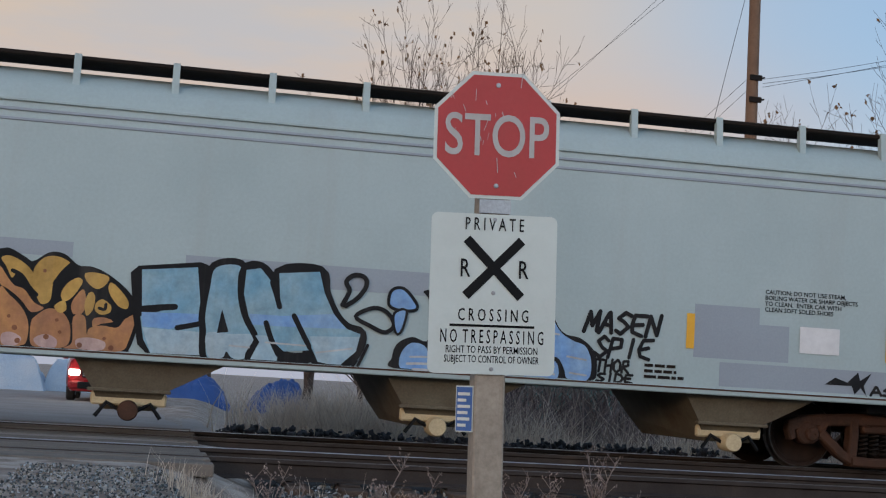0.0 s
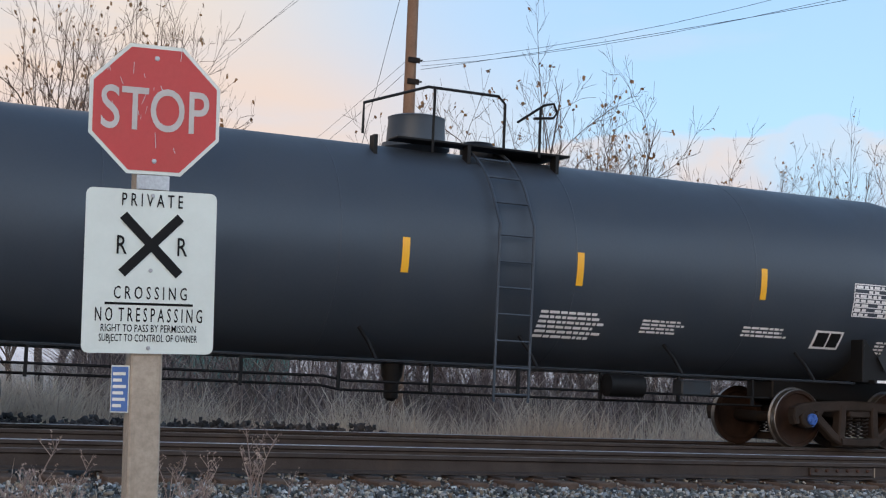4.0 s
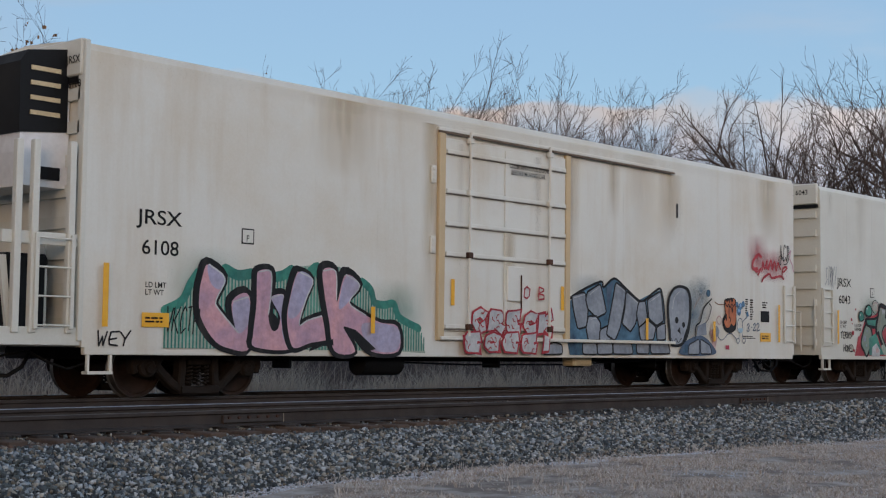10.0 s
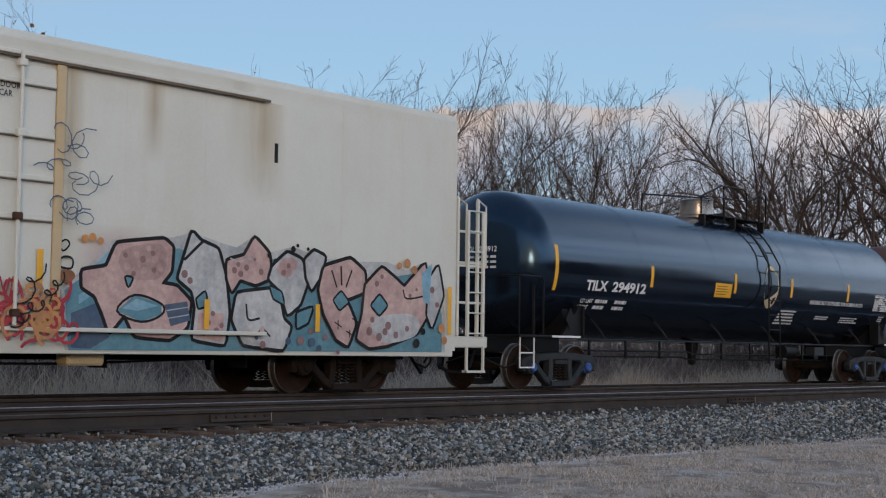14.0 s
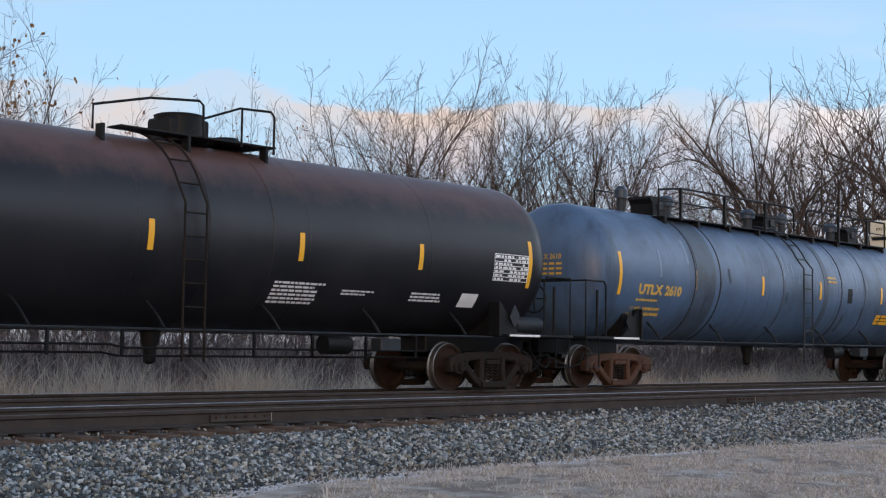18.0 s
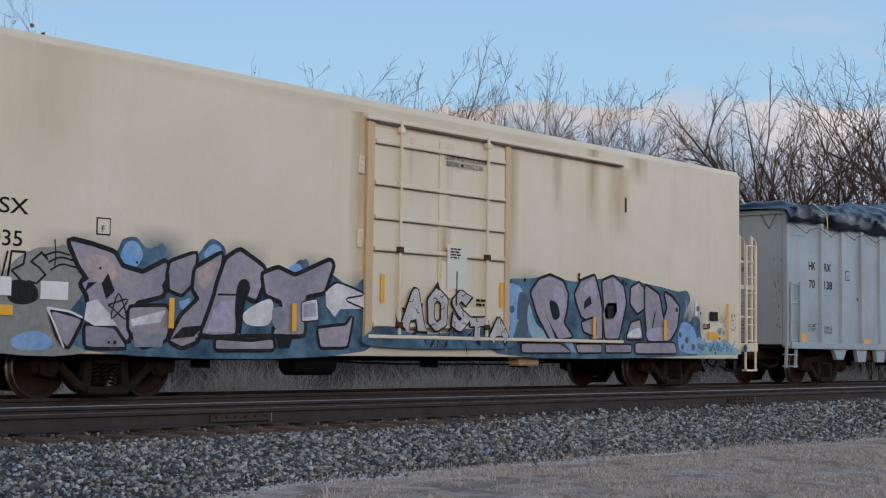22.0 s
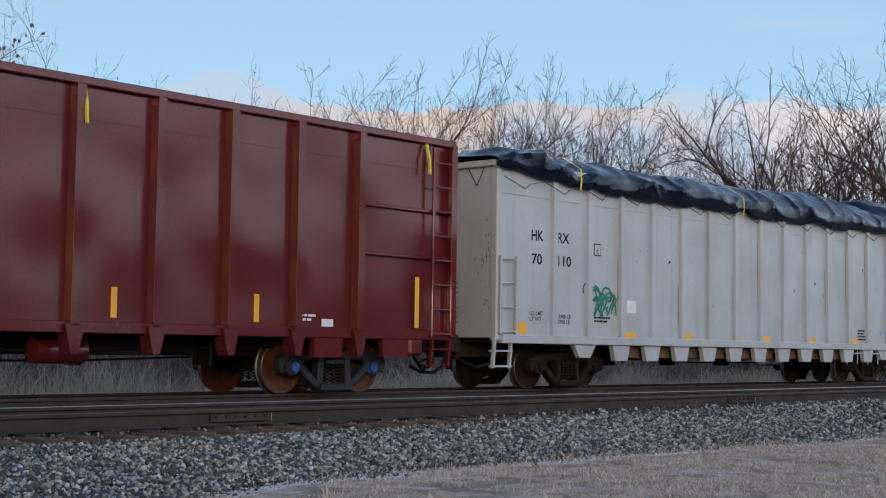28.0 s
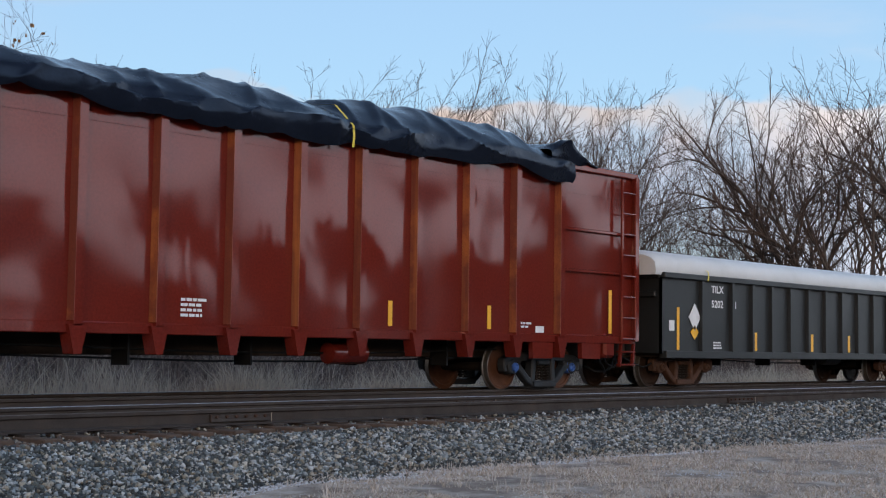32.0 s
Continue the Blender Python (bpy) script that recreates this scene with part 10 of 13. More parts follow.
# -- pale grey cars under black tarpaulins
def grey_car(place, label, mat, x0, x1, trucks, ribs, number):
    car, side = open_car(place, label, mat, x0, x1, 4.20, 0.97, trucks, ribs, 0.17, 0.07, M_iron, M_iron, foot=None, name="gondola_car", plain_end=True)
    for x in (x0, x1):
        k = 1 if x > 0 else -1
        Shape().box(*sorted((x + k * 0.03, x - k * 0.12)), -1.535, -1.36, 0.90, 4.10, 0.03).part("corner_post", mat, car)
        Shape().box(*sorted((x + k * 0.03, x - k * 0.12)), 1.36, 1.535, 0.90, 4.10, 0.03).part("corner_post", mat, car)
    rg = random.Random(int(number))
    # rust and scuffs beside the ribs, small dents on the sheets
    for i in range(20):
        x = rg.choice(ribs) + rg.choice((-1, 1)) * rg.uniform(0.085, 0.12)
        z = rg.uniform(1.1, 2.6)
        plate(car, side, "rust_streak", M_runoff, x, x + rg.uniform(0.008, 0.03), z, z + rg.uniform(0.3, 1.5), 0.004)
    for i in range(16):
        x, z = rg.uniform(x0 + 0.6, x1 - 0.6), rg.uniform(1.2, 3.6)
        plate(car, side, "scuff", M_iron if i % 3 else M_runoff, x, x + rg.uniform(0.015, 0.06), z, z + rg.uniform(0.015, 0.10), 0.003, lean=rg.uniform(-0.05, 0.05))
    specks = Shape()
    for i in range(26):
        z, w = rg.uniform(1.1, 3.2), rg.uniform(0.006, 0.02)
        yy = -1.33 + abs(rg.gauss(0, 0.12))
        specks.add([(x0 - 0.004, yy, z), (x0 - 0.004, yy - w, z), (x0 - 0.004, yy - w, z + w * rg.uniform(1, 9)), (x0 - 0.004, yy, z + w)], [(0, 1, 2, 3)])
    tagged(specks.part("rust_specks", M_rust, car), kind="stuff")
    for yy, w, z in ((-1.25, 0.42, 3.74), (-0.20, 0.75, 3.86)):
        Shape().tube([(x0 - 0.06, yy, 4.1), (x0 - 0.03, yy + w * 0.5, z), (x0 - 0.06, yy + w, 4.1)], 0.009, 4).part("end_rope", M_black, car)
    for yy, z, n in ((-0.15, 1.95, 3), (-0.15, 1.5, 4)):
        rows_ = Shape()
        for i in range(n):
            rows_.box(x0 - 0.006, x0 - 0.001, yy - 0.45, yy - 0.02 - 0.05 * (i % 2), z - i * 0.09, z - i * 0.09 + 0.04)
        tagged(rows_.part("stencilled_text", G_stone, car), kind="stuff")
    # skirt of feet below the sill
    for x in ribs[2:-2]:
        Shape().prism([(x - 0.42, 0.97), (x + 0.42, 0.97), (x + 0.33, 0.91), (x + 0.29, 0.82), (x + 0.21, 0.56), (x - 0.21, 0.56), (x - 0.29, 0.82), (x - 0.33, 0.91)], -1.53, -1.43).part("skirt_foot", mat, car)
    for x in (trucks[0] - 0.05, trucks[1] + 0.05):
        Shape().prism([(x - 0.50, 0.97), (x + 0.50, 0.97), (x + 0.32, 0.82), (x + 0.18, 0.62), (x - 0.18, 0.62), (x - 0.32, 0.82)], -1.53, -1.43).part("skirt_foot", mat, car)
    Shape().box(trucks[0] + 1.6, trucks[1] - 1.6, -1.30, -1.22, 0.62, 0.95, 0.01).part("inner_skirt", M_inside, car)
    end_ladder(car, x0 + 0.04, x0 + 0.50, 1.03, 2.46, -1.56, mat, 0.44)
    end_ladder(car, x1 - 0.62, x1 - 0.08, 1.03, 4.0, -1.56, mat, 0.44)
    corner_steps(car, x0 - 0.05, x0 + 0.42, 0.42, 0.97, -1.5, mat, 0.05)
    corner_steps(car, x1 - 0.45, x1 - 0.02, 0.42, 0.97, -1.5, mat, 0.10)
    lettering(car, side, "HK", -8.43, 2.80, 0.27, M_blackmark, bold=0.022, width=0.38)
    lettering(car, side, "RX", -7.63, 2.80, 0.27, M_blackmark, bold=0.022, width=0.40)
    lettering(car, side, number[:2], -8.41, 2.36, 0.27, M_blackmark, bold=0.022, width=0.32)
    lettering(car, side, number[2:], -7.65, 2.36, 0.27, M_blackmark, bold=0.022, width=0.48)
    lettering(car, side, "LD LMT\nLT WT", -8.46, 1.40, 0.11, M_iron, width=0.42)
    lettering(car, side, "212300 LB\n 73700 LB", -7.68, 1.36, 0.11, M_iron, width=0.5)
    for x in (-5.4, -3.18, 0.2, 2.45, 4.8):
        plate(car, side, "reflector", M_yellow, x, x + 0.44, 1.02, 1.14, 0.006)
    plate(car, side, "reflector", M_yellow, -8.94, -8.53, 1.05, 1.25, 0.006)
    plate(car, side, "plate_mark", M_iron, -6.42, -6.18, 2.62, 2.86, 0.005)
    plate(car, side, "plate_mark_field", mat, -6.40, -6.20, 2.64, 2.84, 0.009)
    lettering(car, side, "C", -6.35, 2.66, 0.13, M_iron, lift=0.013)
    Shape().box(x0, x1, -1.515, -1.50, 3.60, 3.62).part("tie_rail", mat, car)
    end_text(car, x0 - 0.01, "HKRX", 0.05, 2.95, 0.17)
    end_text(car, x0 - 0.01, number, 0.05, 2.72, 0.17)
    return car, side


ribs_g = [-7.80 + 1.115 * i for i in range(15)]
car_12, side_12 = grey_car(90.1, "pale grey high-side gondola half covered by a black tarpaulin", M_palegrey, -9.48, 9.48, (-6.74, 6.74), ribs_g, "70138")
tarp_thing(car_12, -9.75, 2.35, ramp([(-9.7, 4.22), (-9.0, 4.42), (-8.0, 4.50), (-5.0, 4.62), (-3.3, 4.86), (-1.5, 4.98), (-0.2, 4.92), (0.25, 4.70), (0.7, 4.95), (1.5, 5.0), (2.0, 4.75), (2.35, 4.3)]), lambda x: 3.84, 3, pinch=(-7.75, -0.8))
tarp_thing(car_12, 2.3, 4.7, ramp([(2.3, 4.45), (2.9, 4.80), (3.7, 4.74), (4.7, 4.30)]), ramp([(2.3, 4.22), (4.7, 4.22)]), 9, y=-1.42)
tie_ropes(car_12, -9.4, 2.2, 3.78, 3.62, -1.63, 9)
strap(car_12, -7.75, 3.62, 4.2, -1.66, -0.3, 4.65)
strap(car_12, -0.8, 3.7, 4.2, -1.68, -0.3, 4.70)
Shape().tube([(8.7, -1.6, 4.2), (8.7, -1.62, 3.7)], 0.025, 5).part("lashing_strap", M_strap, car_12)
Shape().tube([(5.9, -1.56, 3.85), (6.05, -1.58, 3.35), (6.1, -1.57, 3.4)], 0.02, 5).part("loose_rope", M_black, car_12)
plate(car_12, side_12, "reflector", M_yellow, 8.28, 8.62, 1.05, 1.25, 0.006)
tag(car_12, "SOQ", 6.75, 1.02, 0.62, 0.55, G_slate, 0.016, y=-1.5, wob=0.2, seed=60)
tag(car_12, "JEARS", 7.45, 1.28, 0.80, 0.24, G_ink, 0.014, y=-1.5, lean=0.4, wob=0.15, seed=61)

car_14, side_14 = grey_car(129.65, "stone grey high-side gondola covered by a black tarpaulin", M_stone, -9.42, 9.42, (-6.68, 6.69), [-7.74 + 1.125 * i for i in range(15)], "70110")
tarp_thing(car_14, -9.6, 9.1, ramp([(-9.6, 4.28), (-8.2, 4.45), (-6, 4.56), (-4, 4.55), (-1, 4.60), (1, 4.60), (4, 4.82), (6.0, 4.78), (6.8, 4.66), (7.6, 4.92), (8.5, 4.85), (9.1, 4.2)]), ramp([(-9.6, 4.02), (-8, 3.95), (-7, 3.80), (9, 3.85)]), 14, pinch=(-7.1, -0.88, 7.16))
tie_ropes(car_14, -9.4, 9.0, 3.84, 3.66, -1.63, 15)
for x in (-7.1, -0.88, 7.16):
    strap(car_14, x, 3.82, 4.25, -1.67, -0.3, 4.62)
curls(car_14, G_green, -6.38, 1.62, 0.62, 0.24, 7, 0.045, 0.008, 67, y=-1.5)
tag(car_14, "DOJK", -6.42, 1.50, 0.78, 0.36, G_green, 0.05, y=-1.5, lift=0.016, lean=0.4, wob=0.22, seed=62)
bars(car_14, side_14, -6.40, -5.75, 1.30, 1.44, 2, M_iron, seed=63)
plate(car_14, side_14, "paper_label", M_white, -5.27, -4.95, 1.53, 1.78, 0.008)
# stiffened corner with the brake handle
out_ = [(7.66, 0.99), (7.66, 1.55), (7.92, 1.70), (8.66, 1.70), (8.68, 0.99)]
Shape().prism([(7.66, 1.545), (7.66, 1.57), (7.90, 1.715), (8.685, 1.715), (8.69, 0.99), (8.66, 0.99), (8.64, 1.69), (7.93, 1.69)], -1.512, -1.500).part("plate_edge", M_under, car_14)
Shape().prism(out_, -1.507, -1.499).part("corner_plate", M_stone, car_14)
plate(car_14, Side(-1.507), "reflector", M_yellow, 8.15, 8.57, 1.26, 1.47, 0.008)
Shape().prism([(8.03, 1.30), (8.20, 1.28), (8.22, 1.16), (8.14, 1.02), (7.98, 0.80), (7.86, 0.82), (7.84, 0.94), (7.96, 1.10)], -1.66, -1.55).part("brake_ratchet", M_iron, car_14)
Shape().prism([(8.10, 1.10), (8.50, 1.18), (8.50, 1.15), (8.16, 1.02)], -1.63, -1.60).part("brake_lever", M_iron, car_14)
for xh, zt, zb in ((7.70, 1.06, 0.78), (6.95, 0.96, 0.57)):
    Shape().prism([(xh - 0.09, zt), (xh + 0.08, zt), (xh + 0.10, (zt + zb) / 2), (xh + 0.04, zb), (xh - 0.08, zb + 0.03), (xh - 0.02, (zt + zb) / 2)], -1.62, -1.54).part("tow_hook", M_stone, car_14)
Shape().box(8.72, 9.46, -1.57, -1.30, 4.13, 4.235, 0.02).part("corner_cap", M_stone, car_14)
Shape().box(8.16, 8.30, -1.56, -1.50, 3.65, 3.72, 0.015).part("rope_cleat", M_stone, car_14)
bars(car_14, side_14, 6.86, 7.22, 1.47, 1.60, 2, M_iron, seed=66)
dots(car_14, G_azure, [(6.6, 1.33, .075), (6.61, 1.21, .03)], 0.008, -1.5)
bars(car_14, side_14, 5.2, 5.7, 1.1, 1.4, 4, M_iron, seed=64)
rl = Shape().tube([(4.5, -1.5, 0.78), (8.2, -1.5, 0.78)], 0.02, 5)
for i in range(7):
    rl.tube([(4.6 + i * 0.6, -1.5, 0.5), (4.6 + i * 0.6, -1.5, 0.95)], 0.016, 5)
rl.part("side_guard_rail", M_palegrey, car_14)


# -- maroon cars
def maroon_car(place, label, mat, x0, x1, trucks, ribs, mark, number, seam):
    car, side = open_car(place, label, mat, x0, x1, 4.37, 1.0, trucks, ribs, 0.17, 0.15, M_slateblue, M_blue, surface_wheel, "wedge", -1.44, "gondola_car", 0.62)
    for z in (3.10, 2.30):
        for a, b in ((x0 + 0.05, ribs[0]), (ribs[-1], x1 - 0.05)):
            Shape().box(a, b, -1.52, -1.44, z - 0.03, z + 0.03, 0.01).part("side_rail", mat, car)
    # strips over the left rib flanks, coloured by seam
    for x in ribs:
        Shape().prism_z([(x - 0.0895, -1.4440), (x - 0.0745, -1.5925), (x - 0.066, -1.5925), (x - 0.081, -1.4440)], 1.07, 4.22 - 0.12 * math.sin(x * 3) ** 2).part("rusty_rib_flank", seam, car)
    for x in (x0 + 0.05, x1 - 0.05):
        Shape().box(x - 0.06, x + 0.06, -1.56, -1.44, 0.95, 4.3, 0.01).part("corner_post", mat, car)
    Shape().box(x0 + 0.1, x1 - 0.1, -1.455, -1.44, 3.80, 3.815).part("tie_rail", mat, car)
    for x in (trucks[0] - 1.0, trucks[1] + 1.0, trucks[0] + 0.55, trucks[1] - 0.55):
        Shape().prism([(x - 0.32, 1.0), (x + 0.32, 1.0), (x + 0.30, 0.60), (x - 0.30, 0.60)], -1.50, -1.40).part("skirt_plate", mat, car)
    end_ladder(car, x1 - 0.62, x1 - 0.14, 0.95, 4.2, -1.56, mat, 0.42)
    end_ladder(car, x0 + 0.12, x0 + 0.60, 1.05, 2.40, -1.56, mat, 0.42)
    Shape().tube([(x0 + 0.05, -1.57, 2.40), (x0 + 0.62, -1.57, 2.40), (x0 + 0.62, -1.57, 1.9)], 0.018, 5).part("grab_bar", mat, car)
    corner_steps(car, x0 + 0.02, x0 + 0.45, 0.45, 0.97, -1.46, mat, 0.05)
    corner_steps(car, x1 - 0.5, x1 - 0.05, 0.45, 0.97, -1.46, mat, 0.05)
    lettering(car, Side(-1.44), mark, -6.50, 2.14, 0.29, M_white, bold=0.02, width=0.86)
    lettering(car, Side(-1.44), number, -6.50, 1.78, 0.29, M_white, bold=0.02, width=0.90)
    lettering(car, Side(-1.44), "LD LMT 211700\nLT WT    74300\nCU FT     7100", -6.58, 1.46, 0.125, M_white, bold=0.012, width=0.78)
    end_text(car, x0 - 0.01, mark, -0.45, 3.35, 0.19, M_white)
    end_text(car, x0 - 0.01, number, -0.45, 3.08, 0.19, M_white)
    for x in (-5.2, 2.16, 4.74):
        plate(car, Side(-1.44), "reflector", M_yellow, x - 0.05, x + 0.05, 1.12, 1.54, 0.006)
    for x in (x0 + 0.70, x1 - 0.95):
        plate(car, Side(-1.5), "reflector", M_yellow, x - 0.05, x + 0.05, 1.10, 1.96, 0.01)
    for a in (-2.2, 5.5):
        bars(car, Side(-1.44), a, a + 0.5, 1.15, 1.45 if a < 0 else 1.28, 4 if a < 0 else 2, M_white, seed=70)
    plate(car, Side(-1.44), "paper_label", M_white, 6.1, 6.35, 1.08, 1.20, 0.008)
    Shape().box(x1 - 1.1, x1 - 0.75, -1.5, -1.3, 0.62, 1.1, 0.05).part("brake_valve", mat, car)
    for x in (trucks[0], trucks[1]):
        Shape().tube([(x + 0.14 * math.cos(a), -1.2, 0.90 + 0.10 * math.sin(a)) for a in (math.pi + math.pi * i / 8 for i in range(9))], 0.022, 5).part("jack_hook", M_white, car)
    return car


# orange paints in warm sunset glow reflected on the flanks, together with rust
M_seam = surface("orange_glow_and_rust", (0.40, 0.125, 0.030), (0.15, 0.032, 0.016), 0.6, 0, 1.1, 30, (0.24, 0.50), streak=(0.50, 0.18, 0.045, 0.7))
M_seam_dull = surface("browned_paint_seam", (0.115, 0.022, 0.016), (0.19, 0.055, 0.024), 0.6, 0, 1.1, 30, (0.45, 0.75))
surface_wheel = surface("orange_wheel_rust", (0.11, 0.046, 0.024), (0.075, 0.032, 0.019), 0.75, 0.2, 5, 40)
ribs_m = [-6.62 + 1.345 * i for i in range(11)]
car_13 = maroon_car(109.85, "dull maroon high-side gondola with white lettering and empty top", M_maroon_dull, -9.2, 9.2, (-6.7, 6.75), ribs_m, "MWCX", "103105", M_seam_dull)
for x in (-7.85, 1.55, 8.45):
    Shape().tube([(x, -1.46, 4.38), (x - 0.03, -1.60, 3.95), (x - 0.02, -1.60, 3.72)], 0.03, 5).part("lashing_strap", M_strap, car_13)
Shape().tube([(-7.9, -1.48, 3.75), (-7.5, -1.50, 3.62), (-7.1, -1.48, 3.72), (-6.7, -1.47, 3.78)], 0.012, 5).part("loose_rope", M_black, car_13)
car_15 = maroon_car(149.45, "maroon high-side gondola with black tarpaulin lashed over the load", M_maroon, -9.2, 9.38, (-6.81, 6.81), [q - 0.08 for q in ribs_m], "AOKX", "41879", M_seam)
tarp_thing(car_15, -8.7, 6.9, ramp([(-8.7, 4.40), (-7.5, 4.66), (-6.6, 4.66), (-5.1, 4.78), (-4.4, 4.68), (-0.15, 4.90), (0.75, 4.82), (1.2, 4.92), (3.0, 5.02), (5.4, 4.86), (6.9, 4.5)]), ramp([(-8.7, 4.25), (-7.5, 4.15), (-5.5, 3.98), (-0.2, 3.90), (2.5, 3.98), (5.2, 4.02), (6.2, 3.92)]), 23, y=-1.55, pinch=(-6.95, 0.95))
tarp_thing(car_15, 6.4, 7.9, ramp([(6.4, 4.6), (6.9, 4.75), (7.9, 4.42)]), lambda x: 4.3, 31, y=-1.42)
tie_ropes(car_15, -8.9, -5.2, 4.3, 3.80, -1.60, 4)
for x in (-7.2, -6.7, 0.95):
    strap(car_15, x, 3.95, 4.3, -1.72, -0.3, 4.80 if x > 0 else 4.62)

# -- black low car under a white cover
ribs_l = [-5.5] + [-4.22 + 0.90 * i for i in range(13)]
car_16, side_16 = open_car(166.8, "black low-side gondola under a rounded white cover", M_dullblack, -7.06, 7.1, 2.42, 0.72, (-5.5, 5.5), ribs_l, 0.12, 0.08, M_rust, M_rust, foot=None, y=-1.5)
rings = []
for x, k in ((-7.3, 0.86), (-7.2, 1.0), (7.2, 1.0), (7.3, 0.86)):
    ring = []
    for i in range(17):
        a = math.pi * i / 16
        ring.append((x, -1.56 * math.cos(a) * (1.0 if k == 1 else 0.98), 2.40 + (0.50 * math.sin(a) ** 0.55 + 0.06) * k))
    rings.append(ring + [(x, 1.5, 2.36), (x, -1.5, 2.36)])
Shape().loft(rings).part("load_cover", M_cover, car_16, "rounded white fabric cover", smooth=45)
strap(car_16, -5.35, 2.3, 2.5, -1.60, -0.5, 2.86)
lettering(car_16, side_16, "TILX", -5.05, 2.06, 0.22, M_white, bold=0.02, width=0.52)
lettering(car_16, side_16, "5202", -5.05, 1.74, 0.22, M_white, bold=0.02, width=0.5)
lettering(car_16, side_16, "11", -4.15, 1.74, 0.22, M_white, bold=0.02, width=0.16)
plate(car_16, side_16, "reflector", M_yellow, -6.45, -6.35, 0.80, 1.70, 0.006)
for x in (-3.1, -0.34, 1.65, 4.5):
    plate(car_16, side_16, "reflector", M_yellow, x - 0.06, x + 0.06, 0.80, 1.22, 0.006)
Shape().prism([(-6.0, 1.5), (-5.76, 1.80), (-5.52, 1.5), (-5.76, 1.2)], -1.520, -1.510).part("placard", M_white, car_16)
Shape().prism([(-5.92, 1.18), (-5.76, 1.34), (-5.60, 1.18), (-5.76, 1.02)], -1.520, -1.510).part("placard", M_yellow, car_16)
bars(car_16, side_16, -4.97, -4.6, 0.82, 1.0, 3, M_white, seed=75)
plate(car_16, side_16, "marking_strip", M_white, -6.75, -6.55, 1.2, 1.42, 0.006)

# ---- covered hopper car ----
M_hopper = surface("pale_blue_grey_paint", (0.395, 0.49, 0.50), (0.345, 0.435, 0.445), 0.5, 0, 0.6, 25, bump=0.04, streak=(0.34, 0.33, 0.31, 0.25))
M_patch = surface("repainted_grey", (0.30, 0.35, 0.40), (0.28, 0.32, 0.37), 0.5, 0, 1, 40, bump=0.03)
M_chute = surface("rusty_olive_chute", (0.14, 0.12, 0.08), (0.10, 0.075, 0.05), 0.75, 0, 2, 40)
car_1 = car_thing("pale grey covered hopper car with blue and orange graffiti", -127.35, "hopper car", "covered_hopper_car")
side_1 = Side(-1.60)
pr = [(-1.60, 0.87), (-1.60, 3.35), (-1.58, 3.62), (-1.50, 3.85), (-1.35, 3.98), (-1.05, 4.10), (0, 4.18)]
pr = pr + [(-a, b) for a, b in reversed(pr[:-1])]
Shape().prism_x(pr, -7.45, 7.45).part("body", M_hopper, car_1, smooth=50)
for k in (-1, 1):
    # slope sheet end with an open cut between sill and roof
    a, b = (7.45, 8.65) if k > 0 else (-8.65, -7.45)
    up = [(k * 7.45, 1.62), (k * 7.50, 1.84), (k * 7.62, 2.04), (k * 7.85, 2.22), (k * 8.2, 2.44), (k * 8.65, 2.92), (k * 8.65, 4.0), (k * 7.45, 4.0)]
    for y0, y1 in ((-1.60, -1.56), (1.56, 1.60)):
        Shape().prism(up, y0, y1).part("end_panel", M_hopper, car_1)
        Shape().prism([(k * 7.45, 0.87), (k * 8.65, 0.87), (k * 8.65, 1.22), (k * 7.99, 1.22), (k * 7.95, 1.34), (k * 7.45, 1.36)], y0, y1).part("sill_panel", M_hopper, car_1)
    Shape().prism([(k * 7.40, 1.2), (k * 7.46, 1.2), (k * 8.66, 3.2), (k * 8.66, 3.95), (k * 8.60, 3.95), (k * 8.60, 3.25)], -1.56, 1.56).part("slope_sheet", M_patch, car_1)
    # gusset plate inside the cut; the shade there is put into its dark blue-grey
    Shape().prism([(k * 7.42, 1.25), (k * 8.1, 1.25), (k * 8.1, 2.55), (k * 7.42, 2.2)], -1.50, -1.46).part("inner_gusset", M_bluegrey, car_1)
    Shape().prism_x([(-1.55, 3.7), (-1.35, 3.98), (-1.05, 4.10), (0, 4.18), (1.05, 4.10), (1.35, 3.98), (1.55, 3.7)], a, b).part("roof_end", M_hopper, car_1)
    for y in (-1.56, -0.9, 0.9, 1.56):
        Shape().box(*sorted((k * 8.60, k * 8.68)), y - 0.04, y + 0.04, 0.9, 4.15, 0.01).part("end_post", M_hopper, car_1)
    Shape().box(*sorted((k * 8.15, k * 8.23)), -1.58, -1.50, 1.2, 2.6, 0.01).part("end_post", M_hopper, car_1)
    for z in (1.22, 1.55, 1.9, 2.25):
        Shape().tube([(k * 8.2, -1.58, z), (k * 8.66, -1.58, z)], 0.018, 5).part("grab_iron", M_hopper, car_1)
    end_ladder(car_1, *sorted((k * 8.25, k * 8.62)), 0.45, 0.95, -1.52, M_hopper, 0.25)
    Shape().box(*sorted((k * 7.0, k * 9.0)), -0.4, 0.4, 0.68, 1.0, 0.03).part("center_sill", M_rust, car_1)
    coupler(car_1, k * 8.85, k, M_rust)
    truck(car_1, k * 7.35, -127.35, M_rust, M_wheel, M_rust)
    Shape().box(*sorted((k * 7.1, k * 7.6)), -1.3, 1.3, 0.72, 0.95, 0.02).part("body_bolster", M_black, car_1)
for ya in (-1.64, 1.52):
    Shape().box(-8.65, 8.65, ya, ya + 0.12, 0.84, 0.92, 0.012).part("side_sill", M_hopper, car_1)
Shape().box(-8.65, 8.65, -1.645, -1.64, 0.895, 0.915).part("sill_edge", M_rust, car_1)
